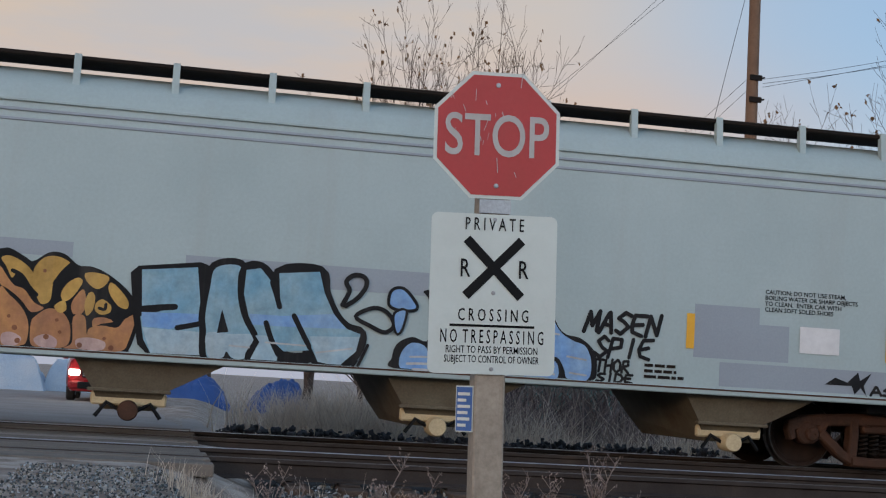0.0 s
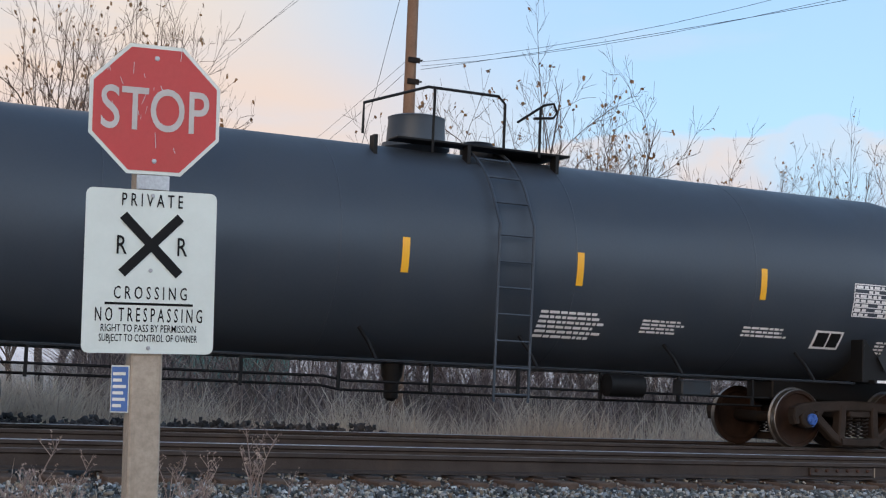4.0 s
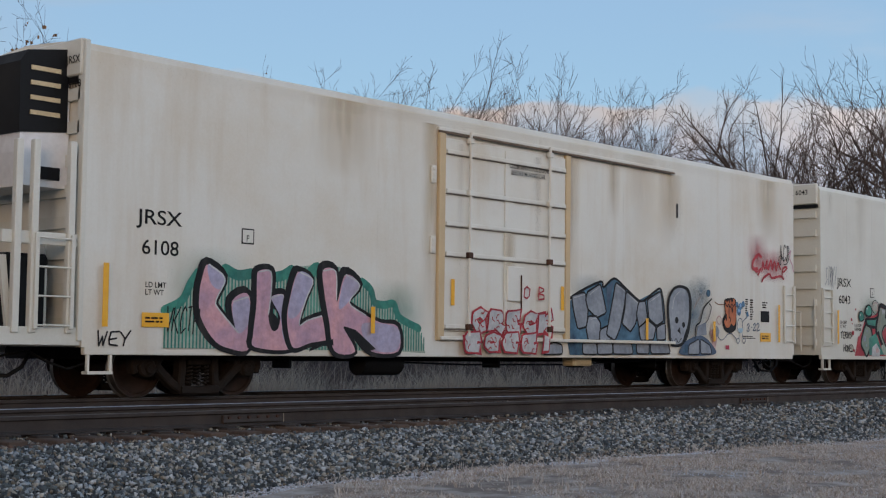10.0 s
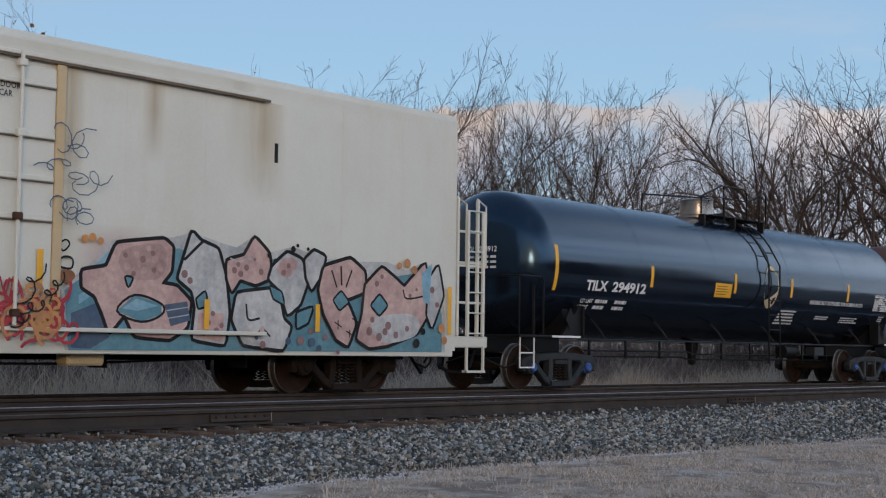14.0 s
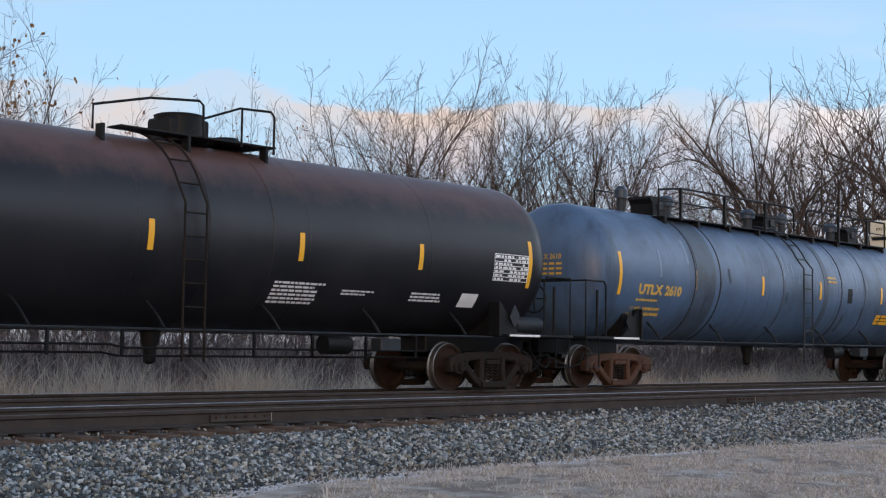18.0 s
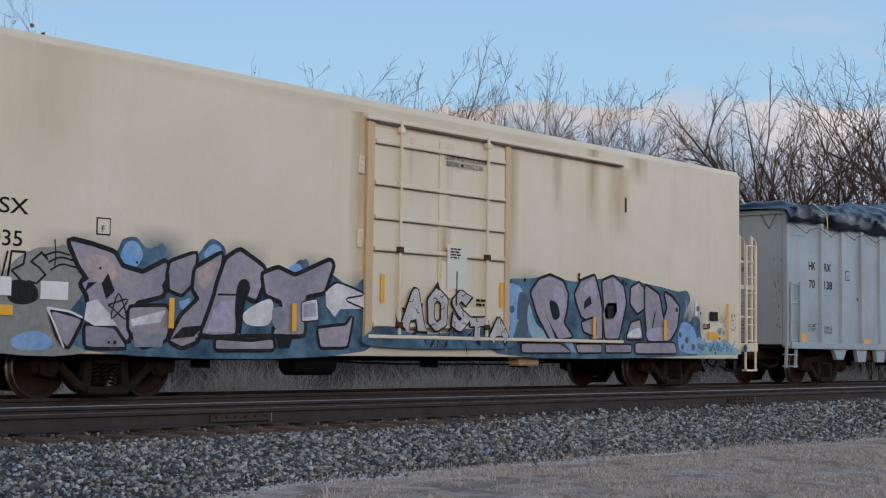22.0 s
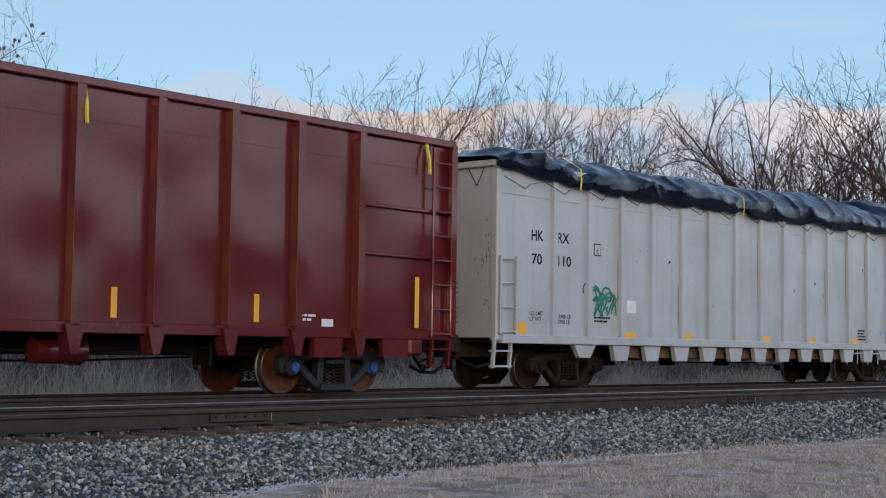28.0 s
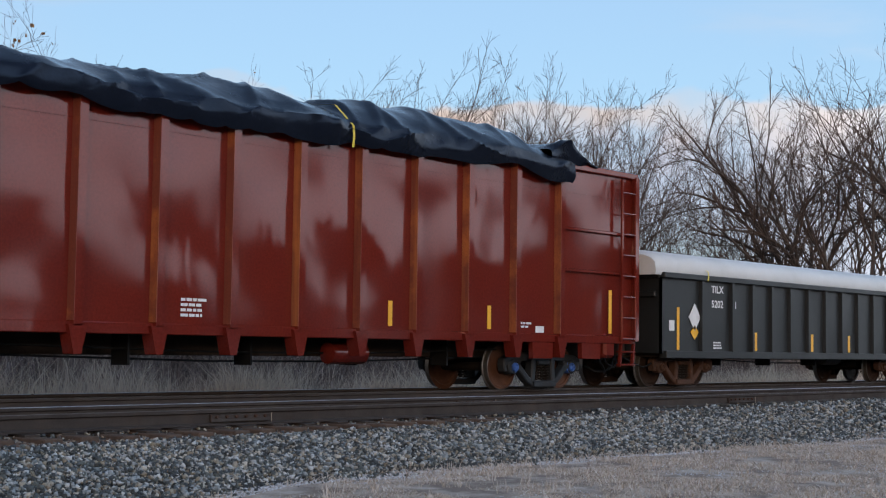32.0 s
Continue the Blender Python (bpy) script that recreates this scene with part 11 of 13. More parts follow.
for z in (3.64, 3.53, 3.42):
    Shape().box(-8.6, 8.6, -1.61, -1.56, z - 0.018, z + 0.018, 0.006).part("side_bead", M_patch if z < 3.6 else M_hopper, car_1)
for y in (-1.12, 1.12):
    Shape().box(-8.7, 8.7, y - 0.28, y + 0.28, 4.185, 4.235, 0.01).part("running_board", M_iron, car_1)
for i in range(16):
    x = -8.25 + 1.1 * i
    Shape().prism_x([(-1.46, 3.86), (-1.425, 4.25), (-1.35, 4.25), (-1.36, 3.93)], x - 0.04, x + 0.04).part("board_post", M_hopper, car_1)
for x in (-5.45, -1.9, 1.62, 5.28):
    Shape().loft([[(x - 0.64, -1.45, 0.86), (x + 1.08, -1.45, 0.86), (x + 1.08, 1.45, 0.86), (x - 0.64, 1.45, 0.86)],
                  [(x - 0.40, -1.35, 0.50), (x + 0.40, -1.35, 0.50), (x + 0.45, 1.15, 0.50), (x - 0.45, 1.15, 0.50)],
                  [(x - 0.30, -1.22, 0.28), (x + 0.30, -1.22, 0.28), (x + 0.30, 1.0, 0.28), (x - 0.30, 1.0, 0.28)]]).part("hopper_chute", M_chute, car_1)
    Shape().box(x - 0.46, x + 0.46, -1.42, -1.33, 0.48, 0.52, 0.01).part("chute_flange", M_chute, car_1)
    Shape().box(x - 0.42, x + 0.42, -1.30, -1.22, 0.33, 0.48, 0.02).part("outlet_frame", M_cream, car_1)
    Shape().spin([(0.02, -1.46), (0.10, -1.46), (0.115, -1.43), (0.115, -1.2), (0.02, -1.15)], "y", (x, 0, 0.28), 20).part("outlet_gear", M_rust if x < 0 else M_cream, car_1, smooth=30)
    for k in (-1, 1):
        Shape().tube([(x + k * 0.1, -1.32, 0.28), (x + k * 0.24, -1.32, 0.36), (x + k * 0.36, -1.34, 0.20)], 0.025, 5).part("outlet_lever", M_black, car_1)
for a, b, c, d in ((-8.2, -2.62, 1.93, 2.10), (-1.39, 1.39, 1.78, 2.05), (4.66, 5.49, 1.28, 1.92), (5.49, 5.88, 1.28, 1.72), (5.0, 7.4, 0.95, 1.24)):
    plate(car_1, side_1, "repaint_patch", M_patch, a, b, c, d, 0.004)
plate(car_1, side_1, "reflector", M_yellow, 4.56, 4.66, 1.38, 1.80, 0.012)
plate(car_1, side_1, "reflector", M_yellow, 7.16, 7.26, 1.36, 2.22, 0.012)
plate(car_1, side_1, "white_label", M_white, 6.02, 6.54, 1.41, 1.73, 0.012)
lettering(car_1, side_1, "CAUTION: DO NOT USE STEAM,\nBOILING WATER OR SHARP OBJECTS\nTO CLEAN.  ENTER CAR WITH\nCLEAN SOFT SOLED SHOES", 5.55, 2.10, 0.075, M_blackmark, lift=0.010, width=1.22)
bars(car_1, side_1, 4.05, 4.55, 0.98, 1.18, 3, M_iron, 0.008, seed=80)
# orange bubbles, pale blue and bright blue letters
m = Mural(car_1, "orange and gold bubble graffiti outlined in black", y=-1.60, lift=0.008)
m.fill(G_ink, "-3.64,0.93 -3.74,1.88 -3.39,1.97 -3.28,1.98 -3.12,1.9 -3.03,1.86 -2.86,1.97 -2.7,1.96 -2.55,1.85 -2.39,1.84 -2.2,1.76 -1.98,1.59 -1.85,1.38 -1.87,1.17 -1.94,0.95 -2.05,0.93", True)
m.fill(G_orange, "-3.36,1.53 -3.25,1.47 -3.11,1.34 -3.03,1.18 -3.03,0.99 -3.09,0.93 -3.3,0.93", True)
m.fill(G_orange, "-3,1.19 -2.96,1.26 -2.83,1.35 -2.68,1.32 -2.59,1.19 -2.58,1 -2.66,0.93 -2.82,0.93 -2.96,0.93 -3,1.01", True)
m.fill(G_orange, "-2.56,1.27 -2.44,1.29 -2.4,1.09 -2.38,1.16 -2.25,1.2 -2.08,1.19 -2,1.29 -1.89,1.33 -1.94,1.07 -2.03,0.93 -2.4,0.93 -2.63,0.93 -2.55,1", True)
m.fill(G_gold, "-3.37,1.87 -3.28,1.9 -3.14,1.84 -3.03,1.74 -2.97,1.6 -2.93,1.46 -3,1.49 -3.1,1.62 -3.18,1.74 -3.24,1.66 -3.31,1.78", True)
m.fill(G_gold, "-3,1.81 -2.91,1.91 -2.79,1.93 -2.67,1.89 -2.63,1.84 -2.72,1.76 -2.8,1.63 -2.82,1.44 -2.92,1.4 -2.99,1.55 -3.02,1.71", True)
m.fill(G_orange, "-3.38,1.78 -3.29,1.67 -3.21,1.58 -3.1,1.54 -2.99,1.41 -2.88,1.35 -3.01,1.3 -3.13,1.43 -3.28,1.54 -3.36,1.59", True)
m.fill(G_gold, "-2.47,1.76 -2.36,1.78 -2.21,1.74 -2.25,1.64 -2.34,1.6 -2.44,1.67", True)
m.fill(G_gold, "-2.19,1.68 -2.09,1.62 -1.98,1.48 -2,1.4 -2.1,1.44 -2.2,1.58", True)
m.fill(G_gold, "-2.65,1.64 -2.54,1.71 -2.49,1.66 -2.58,1.5 -2.67,1.44 -2.71,1.52", True)
m.fill(G_orange, "-2.59,1.42 -2.52,1.55 -2.47,1.58 -2.44,1.48 -2.46,1.33 -2.56,1.31", True)
m.fill(G_gold, "-2.42,1.54 -2.37,1.56 -2.34,1.49 -2.36,1.36 -2.42,1.3 -2.45,1.42", True)
m.fill(G_gold, "-2.33,1.44 -2.26,1.49 -2.17,1.43 -2.17,1.35 -2.26,1.32 -2.33,1.36", True)
m.fill(G_orange, "-2.34,1.27 -2.22,1.29 -2.13,1.25 -2.25,1.22 -2.34,1.18", True)
m.fill(G_gold, "-2.77,1.38 -2.67,1.45 -2.64,1.35 -2.71,1.31", True)
m.line(G_ink, "-3.24,1.74 -3.14,1.69 -3.05,1.57 -2.97,1.49", .045)
m.line(G_ink, "-2.79,1.63 -2.71,1.76 -2.63,1.85", .04)
m.line(G_ink, "-2.29,1.39 -2.23,1.38 -2.22,1.44", .035)
m.fill(G_blush, "-2.96,1.01 -2.84,1.07 -2.72,1.02 -2.73,0.93 -2.89,0.93", True)
m.fill(G_blush, "-2.51,1.03 -2.36,1.06 -2.2,1.02 -2.23,0.93 -2.47,0.93", True)
m.fill(G_blush, "-3.3,1.04 -3.2,1.07 -3.09,1.01 -3.14,0.93 -3.28,0.93", True)
m.dots(G_brown, "-3.17,1.12,0.03 -3.13,0.98,0.03 -2.83,1.04,0.03 -2.89,0.91,0.02 -2.47,0.97,0.03 -2.69,1.1,0.02 -2.21,1.06,0.02 -2.9,1.76,0.02 -2.39,0.91,0.02 -2.13,0.96,0.03 -3.24,1.24,0.02 -2.73,1.23,0.02")
m = Mural(car_1, "pale blue graffiti letters outlined in black", y=-1.60, lift=0.018)
m.fill(G_ink, "-1.98,1.81 -1.9,1.89 -1.22,1.98 -1.13,1.95 -1.1,1.34 -1.04,0.93 -1.75,0.93 -1.85,1.02 -1.92,1.33")
m.fill(G_sky, "-1.86,1.85 -1.25,1.92 -1.21,1.63 -1.17,1.34 -1.16,1.24 -1.11,0.94 -1.7,0.93 -1.79,1.08 -1.84,1.33 -1.48,1.45 -1.83,1.43")
m.fill(G_azure, "-1.83,1.38 -1.18,1.4 -1.16,1.3 -1.4,1.25 -1.51,1.21 -1.81,1.22")
m.fill(G_mist, "-1.81,1.21 -1.16,1.2 -1.11,0.94 -1.7,0.93")
m.line(G_ink, "-1.85,1.41 -1.65,1.44 -1.47,1.46", .07)
m.line(G_ink, "-1.43,1.23 -1.3,1.26 -1.12,1.31", .06)
m.line(G_ink, "-1.05,1.93 -0.79,1.97 -0.73,1.79 -0.69,1.43 -0.6,1.24 -0.48,1.17 -0.54,0.97 -0.67,0.93 -0.8,0.93 -0.87,1 -0.91,0.93 -1.08,0.93 -1.11,1.22 -1.13,1.4 -1.1,1.7", .15, True)
m.fill(G_sky, "-1.05,1.93 -0.79,1.97 -0.73,1.79 -0.69,1.43 -0.6,1.24 -0.48,1.17 -0.54,0.97 -0.67,0.93 -0.8,0.93 -0.87,1 -0.91,0.93 -1.08,0.93 -1.11,1.22 -1.13,1.4 -1.1,1.7", True)
m.fill(G_mist, "-1.1,1.19 -0.84,1.2 -0.6,1.21 -0.49,1.15 -0.54,0.99 -0.68,0.93 -0.79,0.93 -0.87,1 -0.91,0.93 -1.06,0.93", True)
m.fill(G_ink, "-0.95,1.47 -0.99,1.2 -0.86,1.22")
m.line(G_ink, "-0.71,1.93 -0.55,1.96 -0.41,1.81 -0.3,1.53 -0.34,1.92 0.12,1.97 0.19,1.73 0.32,1.48 0.47,1.34 0.63,1.29 0.59,1.09 0.42,0.93 0.27,0.93 0.16,0.95 0.04,1.18 -0.11,1.41 -0.01,1.16 0.05,1.07 0.02,0.98 -0.22,0.98 -0.35,1.14 -0.44,1.33 -0.3,1.04 -0.3,0.93 -0.42,0.93 -0.6,0.93 -0.51,1.13 -0.54,1.23 -0.65,1.41 -0.72,1.66", .14, True)
m.fill(G_sky, "-0.71,1.93 -0.55,1.96 -0.41,1.81 -0.3,1.53 -0.34,1.92 0.12,1.97 0.19,1.73 0.32,1.48 0.47,1.34 0.63,1.29 0.59,1.09 0.42,0.93 0.27,0.93 0.16,0.95 0.04,1.18 -0.11,1.41 -0.01,1.16 0.05,1.07 -0.23,1.04 -0.35,1.14 -0.44,1.33 -0.3,1.04 -0.3,0.93 -0.42,0.93 -0.6,0.93 -0.51,1.13 -0.54,1.23 -0.65,1.41 -0.72,1.66")
m.fill(G_azure, "-0.65,1.44 -0.27,1.44 0.31,1.5 0.46,1.34 0.12,1.33 -0.26,1.32 -0.6,1.32")
m.fill(G_mist, "-0.56,1.2 -0.39,1.21 -0.29,1.04 -0.3,0.93 -0.42,0.93 -0.6,0.93 -0.51,1.13")
m.fill(G_mist, "0.05,1.23 0.62,1.26 0.59,1.09 0.42,0.93 0.27,0.93 0.16,0.95")
m.line(G_ink, "-0.41,1.81 -0.35,1.66 -0.31,1.54", .06)
m.line(G_ink, "-0.14,1.45 -0.05,1.29 0.05,1.12", .06)
m.line(G_ink, "-0.45,1.35 -0.38,1.17 -0.29,1", .06)
m.line(G_bone, "-0.84,1.07 -0.62,1.06", .02)
m.line(G_bone, "-0.44,1.13 0.01,1.12", .02)
m.line(G_bone, "0.14,1.05 0.54,1.12", .02)
m.line(G_ink, "0.4,1.61 0.47,1.77 0.43,1.88 0.52,1.96 0.64,1.94 0.66,1.84 0.57,1.7 0.44,1.6", .055)
m.line(G_ink, "0.56,1.49 0.76,1.6 0.92,1.56 1.01,1.42 0.91,1.33 0.74,1.39", .05, True)
m.line(G_ink, "0.95,1.71 0.98,1.81 1.09,1.83 1.2,1.73 1.25,1.63 1.09,1.61 0.97,1.64", .075, True)
m.fill(G_azure, "0.95,1.71 0.98,1.81 1.09,1.83 1.2,1.73 1.25,1.63 1.09,1.61 0.97,1.64", True)
m.line(G_ink, "1.02,1.55 1.13,1.59 1.11,1.43 1.06,1.33 1.02,1.43", .06, True)
m.fill(G_azure, "1.02,1.55 1.13,1.59 1.11,1.43 1.06,1.33 1.02,1.43", True)
m.line(G_ink, "0.62,0.93 0.66,1.02 0.72,1.17", .035)
m.line(G_ink, "0.56,0.93 0.6,0.98", .035)
m = Mural(car_1, "bright blue graffiti letters outlined in black", y=-1.60, lift=0.018)
m.fill(G_ink, "1.04,0.93 1.01,1.05 1.06,1.21 1.23,1.3 1.42,1.28 1.41,1.71 1.34,1.84 1.65,1.88 1.69,2 2.02,2.04 2.08,1.97 2.42,2.03 2.5,1.95 2.87,1.98 2.88,1.93 2.87,1.78 2.95,1.56 3.06,1.45 3.25,1.41 3.42,1.27 3.46,1.08 3.42,0.93 3.11,0.93 2.61,0.93 1.91,0.93", True)
m.fill(G_azure, "1.46,1.77 1.73,1.81 1.75,1.64 1.74,1.35 1.82,1.1 1.8,0.93 1.71,0.93 1.21,0.93 1.1,0.96 1.12,1.12 1.23,1.23 1.39,1.2 1.46,1.06 1.5,1.34", True)
m.fill(G_azure, "1.76,1.92 1.91,1.95 1.95,1.62 1.98,1.18 1.85,1.11 1.84,1.36 1.74,1.64", True)
m.fill(G_azure, "2.02,1.59 2.18,1.58 2.14,1.87 2.27,1.9 2.26,1.56 2.14,1.43 2.24,1.19 2.31,1.12 2.43,0.99 2.47,0.93 1.94,0.93 1.87,0.97 1.91,1.1 2.05,1.16", True)
m.fill(G_azure, "2.46,1.55 2.55,1.55 2.63,1.33 2.8,1.19 2.97,1.1 2.98,0.93 2.79,0.93 2.58,0.93 2.6,0.93 2.46,1.09 2.35,1.39 2.29,1.83 2.38,1.89 2.42,1.65", True)
m.fill(G_azure, "2.54,1.85 2.81,1.89 2.85,1.73 2.98,1.49 3.15,1.38 3.31,1.32 3.39,1.13 3.35,0.93 3.11,0.93 3.06,1.04 2.97,1.17 2.81,1.18 2.67,1.36 2.6,1.57", True)
m.line(G_bone, "1.19,0.99 1.41,1 1.67,0.99", .028)
m.line(G_bone, "1.22,1.07 1.4,1.08 1.62,1.08", .022)
m.line(G_bone, "1.26,0.93 1.72,0.93", .028)
m.line(G_bone, "1.98,0.93 2.37,0.93", .025)
m.line(G_bone, "2,1.03 2.33,1.01", .02)
m.line(G_bone, "2.66,0.99 2.94,0.97", .025)
m.line(G_bone, "2.78,1.09 2.94,1.06", .02)
m.line(G_bone, "3.09,1.19 3.32,1.16", .022)
m.line(G_bone, "3.13,1 3.33,0.98", .022)
m.line(G_bone, "1.51,1.71 1.7,1.73", .02)
m.line(G_bone, "1.52,1.59 1.71,1.58", .03)
m.line(G_bone, "1.55,1.43 1.71,1.43", .02)
m.line(G_bone, "2.6,1.77 2.79,1.78", .02)
m.line(G_bone, "2.62,1.64 2.87,1.62", .025)
m.line(G_bone, "2.71,1.47 2.98,1.44", .022)
m.line(G_bone, "2.18,1.81 2.25,1.82", .018)
m.line(G_bone, "1.79,1.8 1.9,1.79", .018)
m.line(G_ink, "1.83,1.26 1.86,1.16 1.98,1.19", .035)
m.line(G_ink, "2.32,1.65 2.44,1.34 2.53,1.2", .035)
tag(car_1, "MASEN", 3.28, 1.50, 0.95, 0.24, G_ink, 0.05, y=-1.6, lean=0.25, seed=81)
tag(car_1, "SPIE", 3.42, 1.22, 0.72, 0.22, G_ink, 0.045, y=-1.6, lean=0.2, seed=82)
tag(car_1, "THOR", 3.45, 1.04, 0.42, 0.14, G_ink, 0.032, y=-1.6, seed=83)
tag(car_1, "SIDE", 3.46, 0.92, 0.46, 0.10, G_ink, 0.032, y=-1.6, seed=84)
patch(car_1, G_ink, pairs("6.50,1.14 6.66,1.09 6.80,1.22 6.83,1.12 6.98,1.22 6.88,1.06 6.92,.93 6.84,1.03 6.76,.95 6.72,1.05 6.36,1.05"), 0.012, -1.6, smooth_it=False)
tag(car_1, "AS", 6.98, 0.95, 0.32, 0.10, G_ink, 0.035, y=-1.6, seed=85)
Shape().box(7.66, 7.90, -1.665, -1.63, 0.60, 0.88, 0.02).part("jacking_tab", M_hopper, car_1)
dots(car_1, M_black, [(7.78, 0.70, .04)], 0.07, -1.6, "bolt_hole")
dots(car_1, M_blackmark, [(7.76, 1.08, .05), (7.76, 1.02, .05)], 0.012, -1.6, "bolt_hole")


# ---- crossing, gravel, grass ----
def island_mat(name, cols, rough=0.9, bump=0.4, steps=False, thin=0.0):
    """Each loose piece of a mesh takes its own colour from the ramp."""
    mat, nd, ln, bs = nodes_of(name)
    geo = nd.new("ShaderNodeNewGeometry")
    rampn = nd.new("ShaderNodeValToRGB")
    els = rampn.color_ramp.elements
    if steps:
        rampn.color_ramp.interpolation = "CONSTANT"
    while len(els) < len(cols):
        els.new(0.5)
    for i, (e, c) in enumerate(zip(els, cols)):
        e.position, e.color = i / max(1, len(cols) - (0 if steps else 1)), (*c, 1)
    ln.new(geo.outputs["Random Per Island"], rampn.inputs[0])
    nz = nd.new("ShaderNodeTexNoise")
    nz.inputs["Scale"].default_value, nz.inputs["Detail"].default_value = 60, 4
    tc = nd.new("ShaderNodeTexCoord")
    ln.new(tc.outputs["Object"], nz.inputs["Vector"])
    mx = nd.new("ShaderNodeMixRGB")
    mx.blend_type, mx.inputs[0].default_value = "OVERLAY", 0.4
    ln.new(rampn.outputs[0], mx.inputs[1])
    ln.new(nz.outputs["Fac"], mx.inputs[2])
    ln.new(mx.outputs[0], bs.inputs["Base Color"])
    bs.inputs["Roughness"].default_value = rough
    if bump:
        b = nd.new("ShaderNodeBump")
        b.inputs["Strength"].default_value, b.inputs["Distance"].default_value = bump, 0.01
        ln.new(nz.outputs["Fac"], b.inputs["Height"])
        ln.new(b.outputs[0], bs.inputs["Normal"])
    if thin:
        # dry blades let light through
        tr, both = nd.new("ShaderNodeBsdfTranslucent"), nd.new("ShaderNodeMixShader")
        both.inputs[0].default_value = thin
        ln.new(mx.outputs[0], tr.inputs["Color"])
        ln.new(bs.outputs[0], both.inputs[1])
        ln.new(tr.outputs[0], both.inputs[2])
        ln.new(both.outputs[0], nd["Material Output"].inputs["Surface"])
    return mat


M_gravel = island_mat("gravel", [(0.040, 0.047, 0.053), (0.33, 0.355, 0.365), (0.080, 0.092, 0.092), (0.25, 0.225, 0.175), (0.055, 0.068, 0.078), (0.46, 0.445, 0.40), (0.115, 0.132, 0.136), (0.25, 0.285, 0.305), (0.042, 0.048, 0.051), (0.18, 0.150, 0.115), (0.47, 0.50, 0.52), (0.092, 0.106, 0.102), (0.31, 0.295, 0.255), (0.070, 0.085, 0.098), (0.19, 0.22, 0.235), (0.042, 0.045, 0.044)], steps=True)
M_chips = island_mat("bark_and_rust_chips", [(0.10, 0.065, 0.050), (0.20, 0.16, 0.13), (0.07, 0.052, 0.045), (0.26, 0.22, 0.185), (0.13, 0.075, 0.052)], steps=True)
M_frost = island_mat("frosted_crumbs", [(0.55, 0.58, 0.64), (0.40, 0.41, 0.44), (0.65, 0.68, 0.74), (0.28, 0.27, 0.26)])
M_rubble = island_mat("dark_rubble", [(0.03, 0.03, 0.033), (0.06, 0.06, 0.065), (0.10, 0.10, 0.105)])
M_turf = island_mat("frosted_dry_grass", [(0.36, 0.30, 0.245), (0.55, 0.48, 0.42), (0.47, 0.41, 0.36), (0.66, 0.63, 0.60), (0.26, 0.21, 0.17), (0.58, 0.51, 0.43)], bump=0)
M_straw = island_mat("dry_straw", [(0.68, 0.56, 0.43), (0.80, 0.71, 0.59), (0.55, 0.45, 0.36), (0.74, 0.65, 0.55), (0.42, 0.33, 0.27)], bump=0, thin=0.5)
M_brush = island_mat("dry_brush", [(0.16, 0.12, 0.105), (0.28, 0.215, 0.19), (0.21, 0.16, 0.15), (0.42, 0.34, 0.28), (0.11, 0.08, 0.074)], bump=0)
M_thicket = island_mat("dark_thicket", [(0.075, 0.056, 0.055), (0.14, 0.105, 0.100), (0.10, 0.078, 0.080), (0.20, 0.16, 0.145)], bump=0)


def raw_mesh(name, verts, tris, mat, smooth_it=False):
    me = bpy.data.meshes.new(name)
    verts, tris = np.asarray(verts, np.float32), np.asarray(tris, np.int32)
    me.vertices.add(len(verts))
    me.vertices.foreach_set("co", verts.ravel())
    me.loops.add(tris.size)
    me.loops.foreach_set("vertex_index", tris.ravel())
    me.polygons.add(len(tris))
    me.polygons.foreach_set("loop_start", np.arange(0, tris.size, 3, dtype=np.int32))
    me.polygons.foreach_set("loop_total", np.full(len(tris), 3, np.int32))
    me.update(calc_edges=True)
    me.materials.append(mat)
    return me


def scatter_stones(name, spots, sizes, mat, seed):
    """One mesh of many angular stones."""
    rg = np.random.default_rng(seed)
    base = np.array([(a, b, c) for a in (-0.7, 0.7) for b in (-0.7, 0.7) for c in (-0.7, 0.7)])
    tri = np.array([(0, 1, 3), (0, 3, 2), (4, 6, 7), (4, 7, 5), (0, 4, 5), (0, 5, 1), (2, 3, 7), (2, 7, 6), (0, 2, 6), (0, 6, 4), (1, 5, 7), (1, 7, 3)])
    n = len(spots)
    k = len(base)
    jit = rg.uniform(0.5, 1.4, (n, k, 1))
    flat = rg.uniform(0.38, 1.05, (n, 1, 3))
    a = rg.uniform(0, 2 * np.pi, n)
    b = rg.uniform(-1.3, 1.3, n)
    v = base[None] * jit * flat * sizes[:, None, None]
    ca, sa, cb, sb = np.cos(a)[:, None], np.sin(a)[:, None], np.cos(b)[:, None], np.sin(b)[:, None]
    y, z = v[..., 1] * cb - v[..., 2] * sb, v[..., 1] * sb + v[..., 2] * cb
    x, y = v[..., 0] * ca - y * sa, v[..., 0] * sa + y * ca
    v = np.stack([x, y, z], -1) + spots[:, None, :]
    t = tri[None] + (np.arange(n) * k)[:, None, None]
    return raw_mesh(name, v.reshape(-1, 3), t.reshape(-1, 3), mat)


